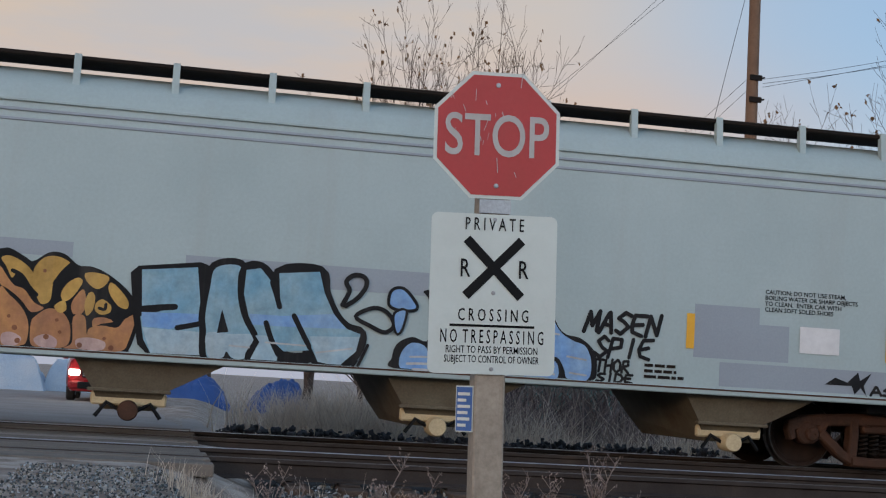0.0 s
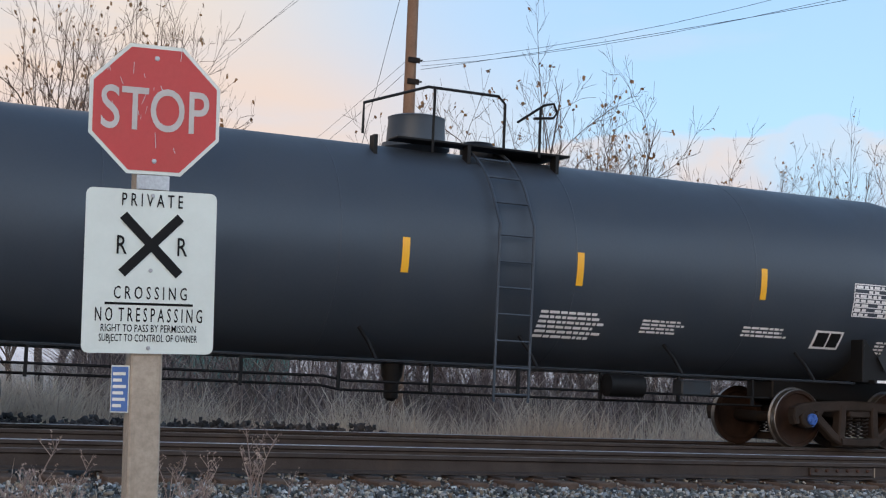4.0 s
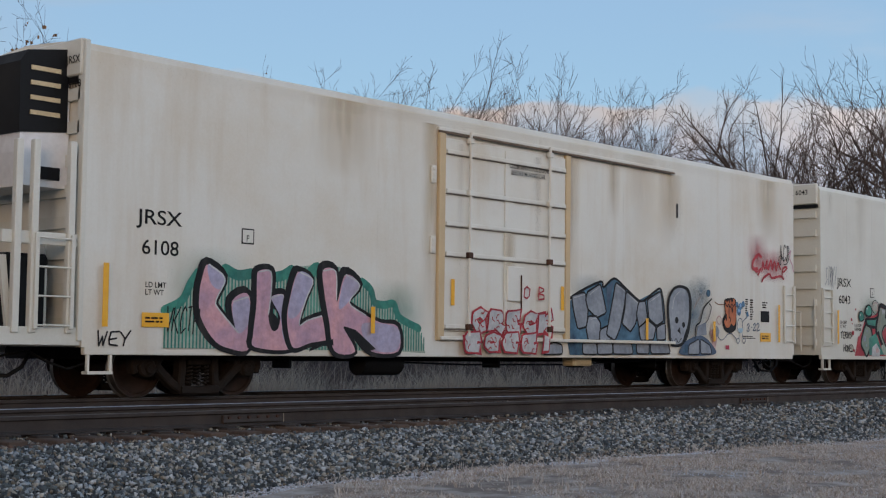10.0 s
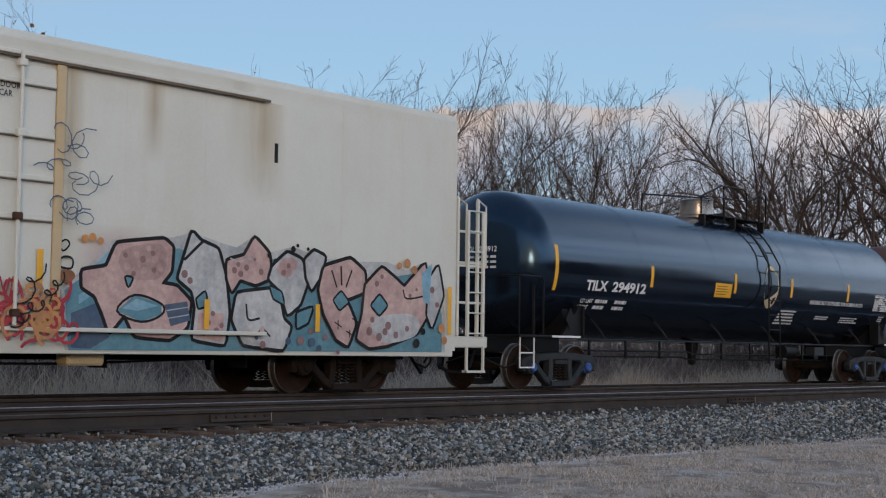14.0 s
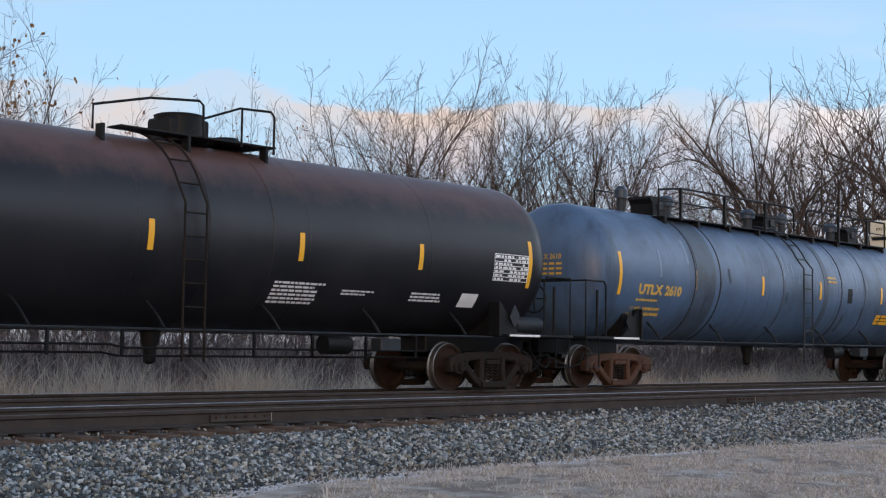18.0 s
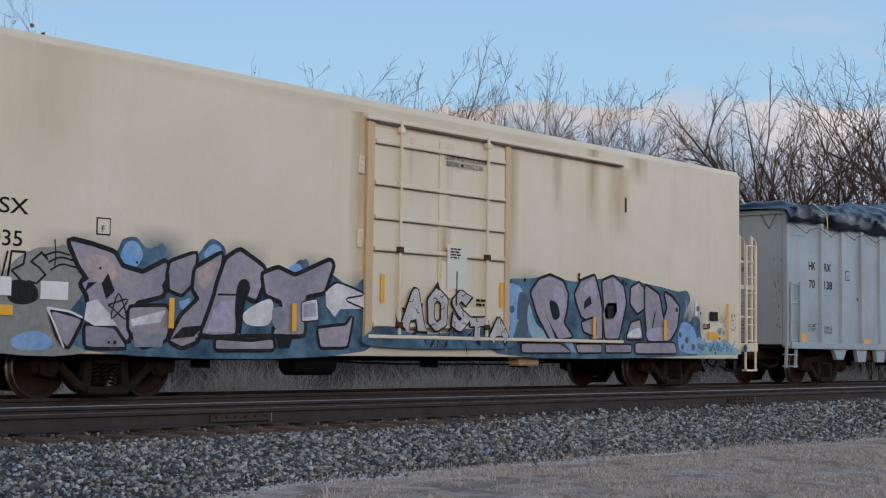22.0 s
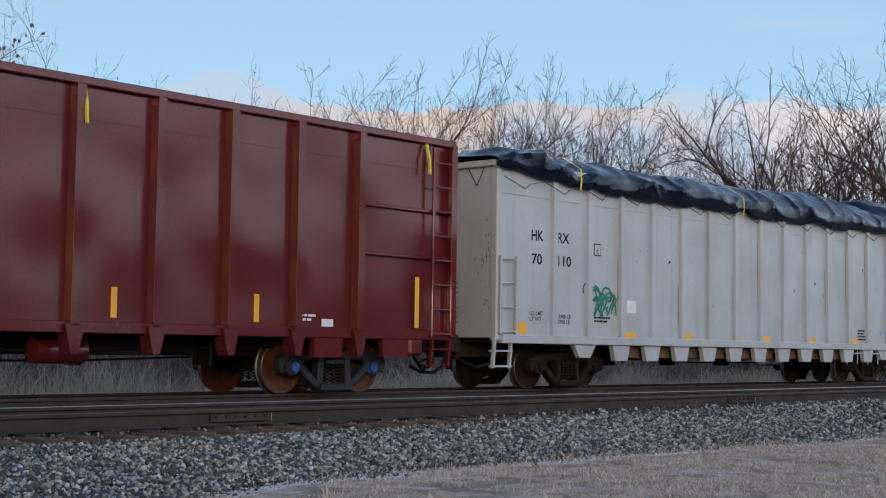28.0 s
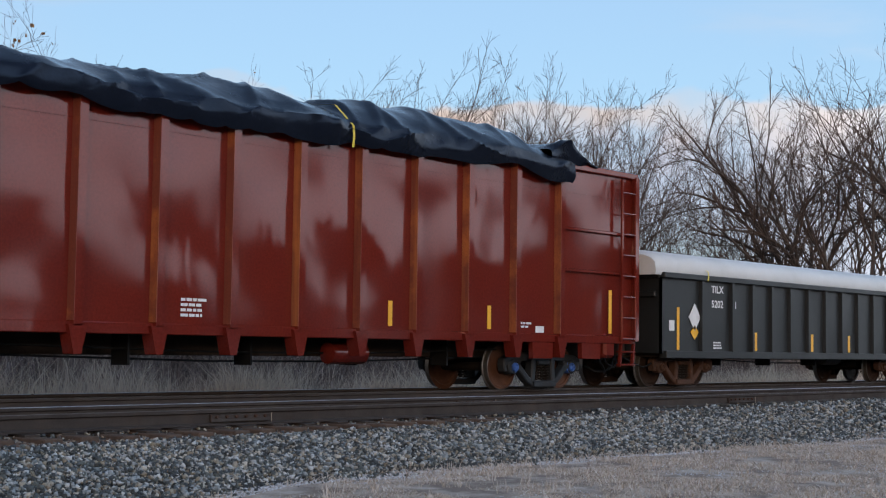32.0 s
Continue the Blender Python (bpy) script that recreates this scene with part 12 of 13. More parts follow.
def scatter_blades(name, spots, heights, mat, seed, lean=0.45, w=0.006):
    rg = np.random.default_rng(seed)
    n = len(spots)
    a = rg.uniform(0, 2 * np.pi, n)
    la = rg.uniform(0, 2 * np.pi, n)
    ln_ = rg.uniform(0.05, lean, n) * heights
    ww = w * rg.uniform(0.6, 1.5, n)
    dx, dy = np.cos(a) * ww, np.sin(a) * ww
    tip = spots + np.stack([np.cos(la) * ln_, np.sin(la) * ln_, heights], -1)
    mid = spots + np.stack([np.cos(la) * ln_ * 0.3, np.sin(la) * ln_ * 0.3, heights * 0.55], -1)
    off = np.stack([dx, dy, dx * 0], -1)
    v = np.stack([spots - off, spots + off, mid + off * 0.7, mid - off * 0.7, tip], 1)
    t = np.array([[0, 1, 2], [0, 2, 3], [3, 2, 4]])[None] + (np.arange(n) * 5)[:, None, None]
    return raw_mesh(name, v.reshape(-1, 3), t.reshape(-1, 3), mat)


def stuff(name, me, label, category):
    return tagged(new(name, me), label, category, kind="stuff")


rs = np.random.default_rng(4)


def heap_spots(n, x0, x1, y0, y1):
    x, y = rs.uniform(x0, x1, n), rs.uniform(y0, y1, n)
    z = np.array([max(bed_z(b), lay_z(a, b)) for a, b in zip(x, y)])
    return np.stack([x, y, z], -1)


def toe(x):
    """Where the foot of the ballast lies, nearer to the eye towards the crossing."""
    return 11.15 - 0.55 * smooth(15, 24, x) - 0.75 * smooth(10.5, 7.0, x) + 0.18 * noise.noise(Vector((x * 0.6, 1, 3)))


def shoulder(n, x0, x1, y1=12.68):
    """Stones from the foot of the ballast up to the ties."""
    x = rs.uniform(x0, x1, n)
    foot = np.array([toe(a) for a in x])
    y = foot + (y1 - foot) * rs.uniform(-0.03, 1.0, n)
    z = np.array([max(bed_z(b) + 0.05 * smooth(13, 18, a) * smooth(12.0, 12.8, b), lay_z(a, b)) for a, b in zip(x, y)])
    return np.stack([x, y, z], -1)


p1 = shoulder(36000, 1.2, 12, 12.56)
p2 = shoulder(31000, 12, 24, 12.58)
p0 = shoulder(26000, 24, 52, 13.0)
p8 = heap_spots(2000, 1.2, 15, 12.6, 13.3)
p9 = shoulder(4200, 13, 30, 13.15)
p9 = p9[p9[:, 1] > 12.45]
p3 = heap_spots(3000, 1.2, 14, 14.9, 17.0)
p4 = heap_spots(3600, -0.9, 1.1, 8.6, 11.6)
p5 = shoulder(5000, 6, 40)
p5[:, 1] = [toe(a) - abs(rs.normal(0, 0.16)) for a in p5[:, 0]]
p5[:, 2] = [lay_z(a, b) for a, b, c in p5]
sp = np.concatenate([p1, p2, p0, p3, p4, p5, p8, p9])
sz = np.concatenate([0.014 + 0.024 * rs.uniform(size=len(p1)) ** 1.8, 0.015 + 0.024 * rs.uniform(size=len(p2)) ** 1.8, 0.022 + 0.030 * rs.uniform(size=len(p0)) ** 1.5, rs.uniform(0.02, 0.05, len(p3)), rs.uniform(0.005, 0.014, len(p4)), rs.uniform(0.010, 0.028, len(p5)), rs.uniform(0.012, 0.03, len(p8)), rs.uniform(0.018, 0.04, len(p9))])
sp[:, 2] += sz * rs.uniform(0.0, 0.9, len(sz))
stuff("ballast_stones", scatter_stones("ballast_stones", sp, sz, M_gravel, 5), "loose crushed grey and tan ballast stones", "gravel")
# rotten bark and rust scales along the foot of the near rail
pc = np.stack([rs.uniform(1.2, 17, 2200), 12.62 + np.abs(rs.normal(0, 0.20, 2200)), np.zeros(2200)], -1)
pc[:, 2] = [bed_z(b) + 0.012 for a, b, c in pc]
stuff("rust_chips", scatter_stones("rust_chips", pc, rs.uniform(0.010, 0.034, len(pc)), M_chips, 25), "brown chips of wood and rust along the rail", "debris")
# frosted crumbs in a band below the stones
p6 = shoulder(30000, 3, 36)
p6[:, 1] = [toe(a) - 0.10 - abs(rs.normal(0, 0.30)) for a in p6[:, 0]]
p6 = p6[np.array([noise.noise(Vector((a * 0.45, b * 1.6, 7))) > abs(toe(a) - 0.2 - b) * 1.2 - 0.32 for a, b, c in p6])]
p6[:, 2] = [lay_z(a, b) for a, b, c in p6]
stuff("frosty_crumbs", scatter_stones("frosty_crumbs", p6, rs.uniform(0.006, 0.016, len(p6)), M_frost, 15), "fine frosted gravel at the foot of the ballast", "gravel")

# dark rubble and old sleepers beyond the train
n = 1300
q = np.stack([rs.uniform(1.0, 8.5, n), rs.normal(20.4, 0.35, n), np.zeros(n)], -1)
q[:, 2] = -0.14 + rs.uniform(0, 0.18, n) * np.exp(-((q[:, 1] - 20.4) / 0.5) ** 2)
stuff("rubble_heap", scatter_stones("rubble_heap", q, rs.uniform(0.025, 0.07, n), M_rubble, 6), "low heap of dark broken rubble beside the track", "rubble")
bank = Shape().grid([0.6 + 0.4 * i for i in range(24)], [19.5 + 0.2 * i for i in range(10)], lambda x, y: -0.52 + 0.42 * math.exp(-((y - 20.4) / 0.55) ** 2) * smooth(0.4, 1.6, x) * smooth(9.9, 7.5, x))
tagged(bank.part("rubble_bank", M_rubble, smooth=True), "low bank of dark earth beside the far track", "bank", kind="structure")

# short frosty grass on the camera's side
g = rs.uniform(size=(150000, 2))
gx, gy = 5.5 + g[:, 0] ** 0.9 * 34, 6.0 + g[:, 1] * 5.3
gn = np.array([noise.noise(Vector((a * 0.8, b * 1.1, 9))) + 0.5 * noise.noise(Vector((a * 2.6, b * 3.2, 5))) for a, b in zip(gx, gy)])
foot = np.array([toe(a) for a in gx])
keep = gn > -0.22 + 1.6 * np.clip(gy - foot + 0.30, 0, 1)
gx, gy, gn = gx[keep], gy[keep], gn[keep]
gp = np.stack([gx, gy, [lay_z(a, b) - 0.004 for a, b in zip(gx, gy)]], -1)
stuff("dry_turf", scatter_blades("dry_turf", gp, rs.uniform(0.012, 0.045, len(gp)) * (0.7 + 1.9 * np.clip(gn + 0.1, 0, 1)), M_turf, 7, 2.4, 0.0050), "short frosted dry grass on bare earth", "grass")
# frost lying in patches between the grass
p7 = np.stack([rs.uniform(5, 36, 22000), rs.uniform(6.0, 10.9, 22000), np.zeros(22000)], -1)
p7 = p7[np.array([noise.noise(Vector((a * 0.5, b * 1.3, 27))) > 0.16 for a, b, c in p7])]
p7[:, 2] = [lay_z(a, b) for a, b, c in p7]
stuff("frost_patch", scatter_stones("frost_patch", p7, rs.uniform(0.005, 0.014, len(p7)), M_frost, 16), "thin frost lying in patches on the ground", "frost")

# tall straw and brush beyond the train
n = 60000
bx, by = 2.0 + 73 * rs.uniform(size=n) ** 1.35, 20.9 + rs.exponential(1.6, n)
bn = np.array([noise.noise(Vector((a * 0.45, b * 0.6, 3))) + 0.6 * noise.noise(Vector((a * 1.7, b * 1.7, 8))) for a, b in zip(bx, by)])
keep = bn > -0.16 + 0.22 * (by - 21.3) / 3.0
bx, by, bn = bx[keep], by[keep], bn[keep]
bp = np.stack([bx, by, [lay_z(a, b) for a, b in zip(bx, by)]], -1)
stuff("tall_straw", scatter_blades("tall_straw", bp, rs.uniform(0.35, 1.15, len(bp)) * (0.62 + 1.1 * np.clip(bn, -0.1, 0.7)), M_straw, 8, 0.9, 0.009), "tall dry straw-coloured grass along the far track", "grass")
n = 42000
bx, by = rs.uniform(1.0, 95, n), 23.5 + rs.exponential(2.8, n)
bx = np.maximum(bx, 0.19 * by + 0.3 * rs.exponential(1.0, n))
bn = np.array([noise.noise(Vector((a * 0.35, b * 0.5, 13))) + 0.5 * noise.noise(Vector((a * 1.3, b * 1.3, 18))) for a, b in zip(bx, by)])
bp = np.stack([bx, by, [lay_z(a, b) for a, b in zip(bx, by)]], -1)
stuff("brush", scatter_blades("brush", bp, rs.uniform(0.3, 1.8, n) * (0.55 + 1.3 * np.clip(bn, -0.35, 0.8)), M_brush, 9, 1.6, 0.011), "tangled leafless brush behind the railway", "brush")
n = 30000
bx, by = rs.uniform(3.0, 120, n), 28.5 + rs.exponential(3.0, n)
bx = np.maximum(bx, 0.20 * by + 0.5 * rs.exponential(1.0, n))
bp = np.stack([bx, by, [lay_z(a, b) for a, b in zip(bx, by)]], -1)
stuff("thicket", scatter_blades("thicket", bp, rs.uniform(0.9, 2.7, n), M_thicket, 19, 1.2, 0.016), "grey-brown thicket of bare stems under the trees", "brush")
# the pale plume of grass by the road
n = 3000
bx, by = rs.normal(2.75, 0.55, n), rs.normal(22.5, 0.45, n)
bp = np.stack([bx, by, [lay_z(a, b) for a, b in zip(bx, by)]], -1)
stuff("grass_plume", scatter_blades("grass_plume", bp, rs.uniform(0.55, 1.25, n), M_straw, 10, 0.7, 0.012), "clump of tall pale dry grass by the road", "grass")


def weed(seed):
    rg = random.Random(seed)
    s = Shape()
    for _ in range(rg.randint(2, 5)):
        a, h = rg.uniform(0, 6.28), rg.uniform(0.25, 0.62)
        tip = (math.cos(a) * h * 0.35, math.sin(a) * h * 0.35, h)
        mid = (tip[0] * 0.35, tip[1] * 0.35, h * 0.5)
        s.tube([(0, 0, 0), mid, tip], [0.006, 0.005, 0.003], 4)
        for _ in range(rg.randint(3, 7)):
            k = rg.uniform(0.3, 0.95)
            b = rg.uniform(0, 6.28)
            p = Vector(mid).lerp(Vector(tip), k)
            e = p + Vector((math.cos(b) * 0.09, math.sin(b) * 0.09, 0.10)) * rg.uniform(0.5, 1.2)
            s.tube([p, e], [0.004, 0.002], 4)
            for _ in range(3):
                c = e + Vector((rg.uniform(-1, 1), rg.uniform(-1, 1), rg.uniform(-1, 1))) * 0.02
                s.add([c, c + Vector((0.018, 0, 0.006)), c + Vector((0.006, 0.010, 0.018))], [(0, 1, 2)])
    return s.mesh("dry_weed", M_brush)


weeds = [weed(i) for i in range(5)]
rw = random.Random(3)
for i in range(52):
    x, y = rw.uniform(0.9, 4.4), rw.uniform(10.2, 12.3)
    if i > 44:
        x, y = rw.uniform(4, 20), rw.uniform(9.4, 10.2)
    k = rw.uniform(0.55, 1.15) if i <= 44 else rw.uniform(0.2, 0.45)
    w_ob = put("dry_weed", weeds[i % 5], m=pose(x, y, max(lay_z(x, y), bed_z(y)) - 0.02, 0, 0, rw.uniform(0, 360)) @ Matrix.Diagonal((k, k, k, 1)))
    tagged(w_ob, "dry branching weed stalk in gravel", "weed", "weeds beside the track")
n = 1500
bx, by = np.abs(rs.normal(0, 1.1, n)) + 0.75, rs.normal(11.2, 0.5, n)
bx[:560], by[:560] = rs.normal(0.55, 0.17, 560), rs.normal(10.5, 0.22, 560)
bp = np.stack([bx, by, [max(lay_z(a, b), bed_z(b)) for a, b in zip(bx, by)]], -1)
stuff("weed_tufts", scatter_blades("weed_tufts", bp, rs.uniform(0.05, 0.28, n), M_straw, 11, 0.8, 0.004), "tufts of dry weeds at the end of the ballast", "grass")
# small tufts of straw over the short turf
rt_ = np.random.default_rng(31)
cx = rt_.uniform(6, 34, 420)
cy = np.array([toe(a) for a in cx]) - 0.15 - rt_.uniform(0, 1, 420) ** 1.4 * 3.4
ax = np.repeat(cx, 11) + rt_.normal(0, 0.05, 420 * 11)
ay = np.repeat(cy, 11) + rt_.normal(0, 0.05, 420 * 11)
tuft = np.stack([ax, ay, [lay_z(a, b) - 0.004 for a, b in zip(ax, ay)]], -1)
stuff("straw_tufts", scatter_blades("straw_tufts", tuft, rt_.uniform(0.03, 0.13, len(tuft)), M_turf, 32, 1.2, 0.0042), "small tufts of dry grass on the frosty ground", "grass")

# planked crossing panels between and beside the rails
M_plank = surface("worn_crossing_plank", (0.19, 0.165, 0.14), (0.13, 0.115, 0.10), 0.85, 0, 2, 40, bump=0.4, rand=0.5)
road = thing("crossing_deck", "worn grey planks and packed gravel across both tracks", "level crossing", kind="structure")
for yc in (TRACK_Y, NEAR_Y):
    for a, b in ((yc - 1.75, yc - 0.82), (yc - 0.66, yc + 0.66), (yc + 0.82, yc + 1.75)):
        nb = max(1, round((b - a) / 0.32))
        for i in range(nb):
            y0, y1 = a + (b - a) * i / nb + 0.006, a + (b - a) * (i + 1) / nb - 0.006
            Shape().box(-7.8, 0.55 + rnd(-0.05, 0.05), y0, y1, -0.12, -0.008 + rnd(-0.006, 0.002), 0.008).part("plank", M_plank, road)


def road_z(x, y):
    """Packed road: flat by the tracks, sinking into the land at its edges."""
    near = smooth(6.0, 8.5, y)
    flat = lay_z(min(x, 0.0), y) + 0.006 - 0.06 * smooth(0.2, 1.1, x)
    loose = lay_z(x, y) + 0.02 - 0.10 * smooth(0.3, 1.1, x + 0.1 * noise.noise(Vector((0, y, 2)))) - 0.10 * smooth(-7.8, -8.6, x)
    return loose + (flat - loose) * near


rd = Shape().grid([-8.6 + 0.5 * i for i in range(20)], [-60, -40, -25, -16, -10, -6] + [-3 + 0.5 * i for i in range(24)], road_z)
rd.grid([-8.6 + 0.5 * i for i in range(20)], [19.6 + 1.0 * i for i in range(45)], lambda x, y: lay_z(min(x, 0.0), y) + 0.006 - 0.06 * smooth(0.2, 1.1, x))
rd.grid([-8.6 + 0.5 * i for i in range(20)], [15.72 + 0.06 * i for i in range(7)], lambda x, y: -0.014 - 0.06 * smooth(0.2, 1.1, x))
tagged(rd.part("road", M_road, smooth=True), "packed grey gravel road leading over the crossing", "road", kind="structure")

# ---- trees ----
M_bark = surface("grey_brown_bark", (0.058, 0.047, 0.042), (0.095, 0.079, 0.070), 0.9, 0, 3, 40, bump=0.4, spec=0.2)
M_twig = surface("thin_twigs", (0.090, 0.066, 0.055), (0.060, 0.045, 0.040), 0.9, 0, 3, 40, bump=0, spec=0.2)
M_leaf = island_mat("withered_leaves", [(0.16, 0.09, 0.05), (0.24, 0.14, 0.07), (0.10, 0.06, 0.04)], bump=0)


def bare_tree(seed, height, stems, reach, low, leafy=0.0, limbs=7, fan=38.0, wobble=0.10, thick=1.0, gap=1.0, belly=0.36, full=0.998):
    """Meshes of trunk, crown and leaves of a leafless tree, its foot at the origin: limbs fan out of the
    trunk to a lumpy dome, fork outwards, and end in fine twigs that turn up to the light."""
    rg = random.Random(seed)
    mid = low + belly * (height - low)
    wood, crown, leaves = Shape(), Shape(), Shape()
    tip = height * 0.00044
    spacing = (0.85 * gap, 0.40 * gap, 0.23 * gap)

    def inside(p):
        r = math.hypot(p.x, p.y)
        ang = math.atan2(p.y, p.x)
        lump = 0.92 + 0.20 * noise.noise(Vector((math.cos(ang) * 1.5, math.sin(ang) * 1.5, p.z * 0.30 + seed)))
        if p.z > mid:
            return (r / (reach * lump)) ** 2 + ((p.z - mid) / ((height - mid) * (0.5 + 0.5 * lump))) ** 2 < 1
        return r < reach * lump * (0.30 + 0.70 * max(0.0, p.z - low * 0.6) / (mid - low * 0.6))

    def room(p, d, most):
        l = 0.0
        while l < most and inside(p + d * (l + 0.25)):
            l += 0.25
        return l

    def shot(n=1.0):
        return Vector((rg.gauss(0, n), rg.gauss(0, n), rg.gauss(0, n)))

    def grow(p, d, length, r, level):
        steps = max(2, min(9, int(length / (0.55, 0.5, 0.42, 0.30, 0.24)[level]) + 1))
        line, rad, dirs = [p.copy()], [r], [d.copy()]
        end = max(tip * 0.8, r * (0.30 if level < 3 else 0.6))
        lift = (0.02, 0.02, 0.035, 0.06, 0.08)[level]
        kink = shot(wobble)
        for k in range(steps):
            if rg.random() < 0.4:
                kink = shot(wobble)
            d = (d + kink + Vector((0, 0, lift))).normalized()
            p = p + d * (length / steps)
            line.append(p.copy())
            dirs.append(d.copy())
            rad.append(r + (end - r) * (k + 1) / steps)
        if r > height * 0.0030:
            wood.tube(line, rad, 6)
        else:
            crown.tube(line, rad, 4 if level < 3 else 3)
        if level == 4:
            if leafy and rg.random() < leafy:
                c = p.copy()
                for _ in range(2):
                    c = c + shot(0.04)
                    e = shot().normalized() * 0.055
                    f = e.orthogonal() * 0.6
                    leaves.add([c - e, c + f, c + e, c - f], [(0, 1, 2, 3)])
            return
        first = 0.0 if level == 0 else (0.22, 0.22, 0.18, 0.12)[level]
        n = max(2, int(length * (1 - first) / spacing[max(0, level - 1)])) if level < 4 else 0
        turn = rg.uniform(0, 6.283)
        for k in range(n):
            f = min(0.97, first + (1 - first) * (k + rg.random()) / n)
            i = min(steps - 1, int(f * steps))
            q = line[i].lerp(line[i + 1], f * steps - i)
            h = dirs[i + 1]
            turn += 2.4 + rg.uniform(-0.5, 0.5)
            side = h.orthogonal().normalized()
            side = Matrix.Rotation(turn, 3, h) @ side
            open_ = radians(rg.uniform(26, 50))
            w = h * math.cos(open_) + side * math.sin(open_)
            if w.z < 0.05:
                w.z = rg.uniform(0.02, 0.3)
            w.normalize()
            if level == 1:
                l = min(room(q, w, 6.0) * rg.uniform(0.80, 0.98) + 0.15, length * (0.40 + 0.45 * (1 - f)))
            elif level == 2:
                l = min(room(q, w, 2.2) + 0.3, rg.uniform(0.55, 1.15) * (0.5 + 0.5 * min(1.0, length / 3)) * (1.25 - 0.5 * f))
            else:
                l = rg.uniform(0.22, 0.55) * gap ** 0.5
            if l < 0.15:
                continue
            rr_ = rad[i] * ((0.5, 0.62, 0.62, 0.7)[level])
            grow(q, w, l, max(tip, min(rr_, (1.0, 0.0125 * l * thick + tip, 0.0085 * l + tip * 0.9, tip)[level])), level + 1)
        if level in (1, 2):
            for sgn in (-1, 1):
                side = Matrix.Rotation(rg.uniform(0, 6.28), 3, d) @ d.orthogonal().normalized()
                w = (d + side * 0.40 * sgn + Vector((0, 0, 0.1))).normalized()
                grow(p, w, rg.uniform(0.5, 1.1) * (0.75 if level == 1 else 0.6), max(tip, end * 0.8), level + 1 if level == 2 else 3)

    for i in range(stems):
        a = 6.283 * (i + rg.uniform(0, 0.6)) / stems
        tilt = 0.03 if stems == 1 else rg.uniform(0.10, 0.30)
        d = Vector((math.cos(a) * tilt, math.sin(a) * tilt, 1)).normalized()
        p = Vector((math.cos(a) * 0.14, math.sin(a) * 0.14, -0.15)) if stems > 1 else Vector((0, 0, -0.15))
        r = height * 0.0150 * thick / stems ** 0.40
        l = low * rg.uniform(0.85, 1.1) + 0.15
        mids = [p + d * l * k + (shot(0.02) if 0 < k < 1 else Vector()) for k in (0, 0.06, 0.35, 0.7, 1)]
        wood.tube(mids, [r * 1.35, r * 1.08, r, r * 0.95, r * 0.9], 8)
        m = max(2, round(limbs / stems))
        turn = rg.uniform(0, 6.28)
        for k in range(m):
            turn += 2.4 if stems == 1 else 6.283 / m + rg.uniform(-0.5, 0.5)
            lean_ = radians(rg.uniform(4, 14) if k == 0 else rg.uniform(0.45, 1.0) * fan)
            side = Matrix.Rotation(turn, 3, d) @ d.orthogonal().normalized()
            w = (d * math.cos(lean_) + side * math.sin(lean_)).normalized()
            q = mids[-1] - d * (l * 0.28 * rg.random() if k else 0.0)
            grow(q, w, max(height * 0.25, room(q + w * 0.5, w, height) * rg.uniform(0.68, 0.80)), r * rg.uniform(0.40, 0.58), 1)
    k = height / sorted(q[2] for q in crown.v)[int(full * len(crown.v))]
    for sh in (wood, crown, leaves):
        sh.v = [(x_ * k, y_ * k, z_ * k) for x_, y_, z_ in sh.v]

    def quick(sh, nm, mat):
        me = bpy.data.meshes.new(nm)
        me.from_pydata(sh.v, [], sh.f)
        me.materials.append(mat)
        return me
    return quick(wood, "trunk", M_bark), quick(crown, "crown", M_twig), quick(leaves, "withered_leaves", M_leaf) if leafy else None


KINDS = {
    "vase": [bare_tree(s_, 12.0, 2, 6.2, 1.9, limbs=13, fan=46, gap=0.78, thick=0.8) for s_ in (1, 2, 3)],
    "tall": [bare_tree(s_, 13.0, k_, 6.1, 2.5, limbs=13, fan=48, wobble=0.13, thick=0.95, gap=0.83, full=0.999) for s_, k_ in ((5, 1), (6, 2))],
    "leafy": [bare_tree(s_, 10.0, 2, 3.8, 1.6, 0.15, limbs=11, fan=38, gap=0.80, full=0.992) for s_ in (8, 9)],
    "low": [bare_tree(s_, 9.0, 3, 5.4, 1.2, limbs=15, fan=40, wobble=0.12, thick=0.6, gap=0.90) for s_ in (17, 18)],
    "shrub": [bare_tree(s_, 3.0, 5, 1.7, 0.35, limbs=10, fan=35, gap=0.5) for s_ in (11, 12, 13)],
}
TREE_LABEL = {"low": "low spreading bare tree with crooked limbs", "vase": "leafless many-stemmed tree with fine upright twigs", "tall": "tall bare tree with a wide twiggy crown", "leafy": "slender tree with few withered brown leaves", "shrub": "bare tangled shrub in dry brush"}


def plant(kind, i, az, dist, el_top, wide=1.0):
    """A tree seen under az degrees at dist metres, its top el_top degrees above the eye."""
    x, y = dist * math.sin(radians(az)), dist * math.cos(radians(az))
    z = lay_z(x, y)
    h = EYE_Z + dist * math.tan(radians(el_top)) - z
    base = {"vase": 12.0, "tall": 13.0, "leafy": 10.0, "low": 9.0, "shrub": 3.0}[kind]
    k = h / base
    meshes = KINDS[kind][i % len(KINDS[kind])]
    t_ = thing("shrub" if kind == "shrub" else "tree", TREE_LABEL[kind], "shrub" if kind == "shrub" else "tree", pose(x, y, z, 0, 0, (az * 37 + i * 71) % 360) @ Matrix.Diagonal((k * wide, k * wide, k, 1)), "bare trees behind the railway")
    for nm, me in zip(("trunk", "crown", "withered_leaves"), meshes):
        if me:
            put(nm, me, t_)
    return t_


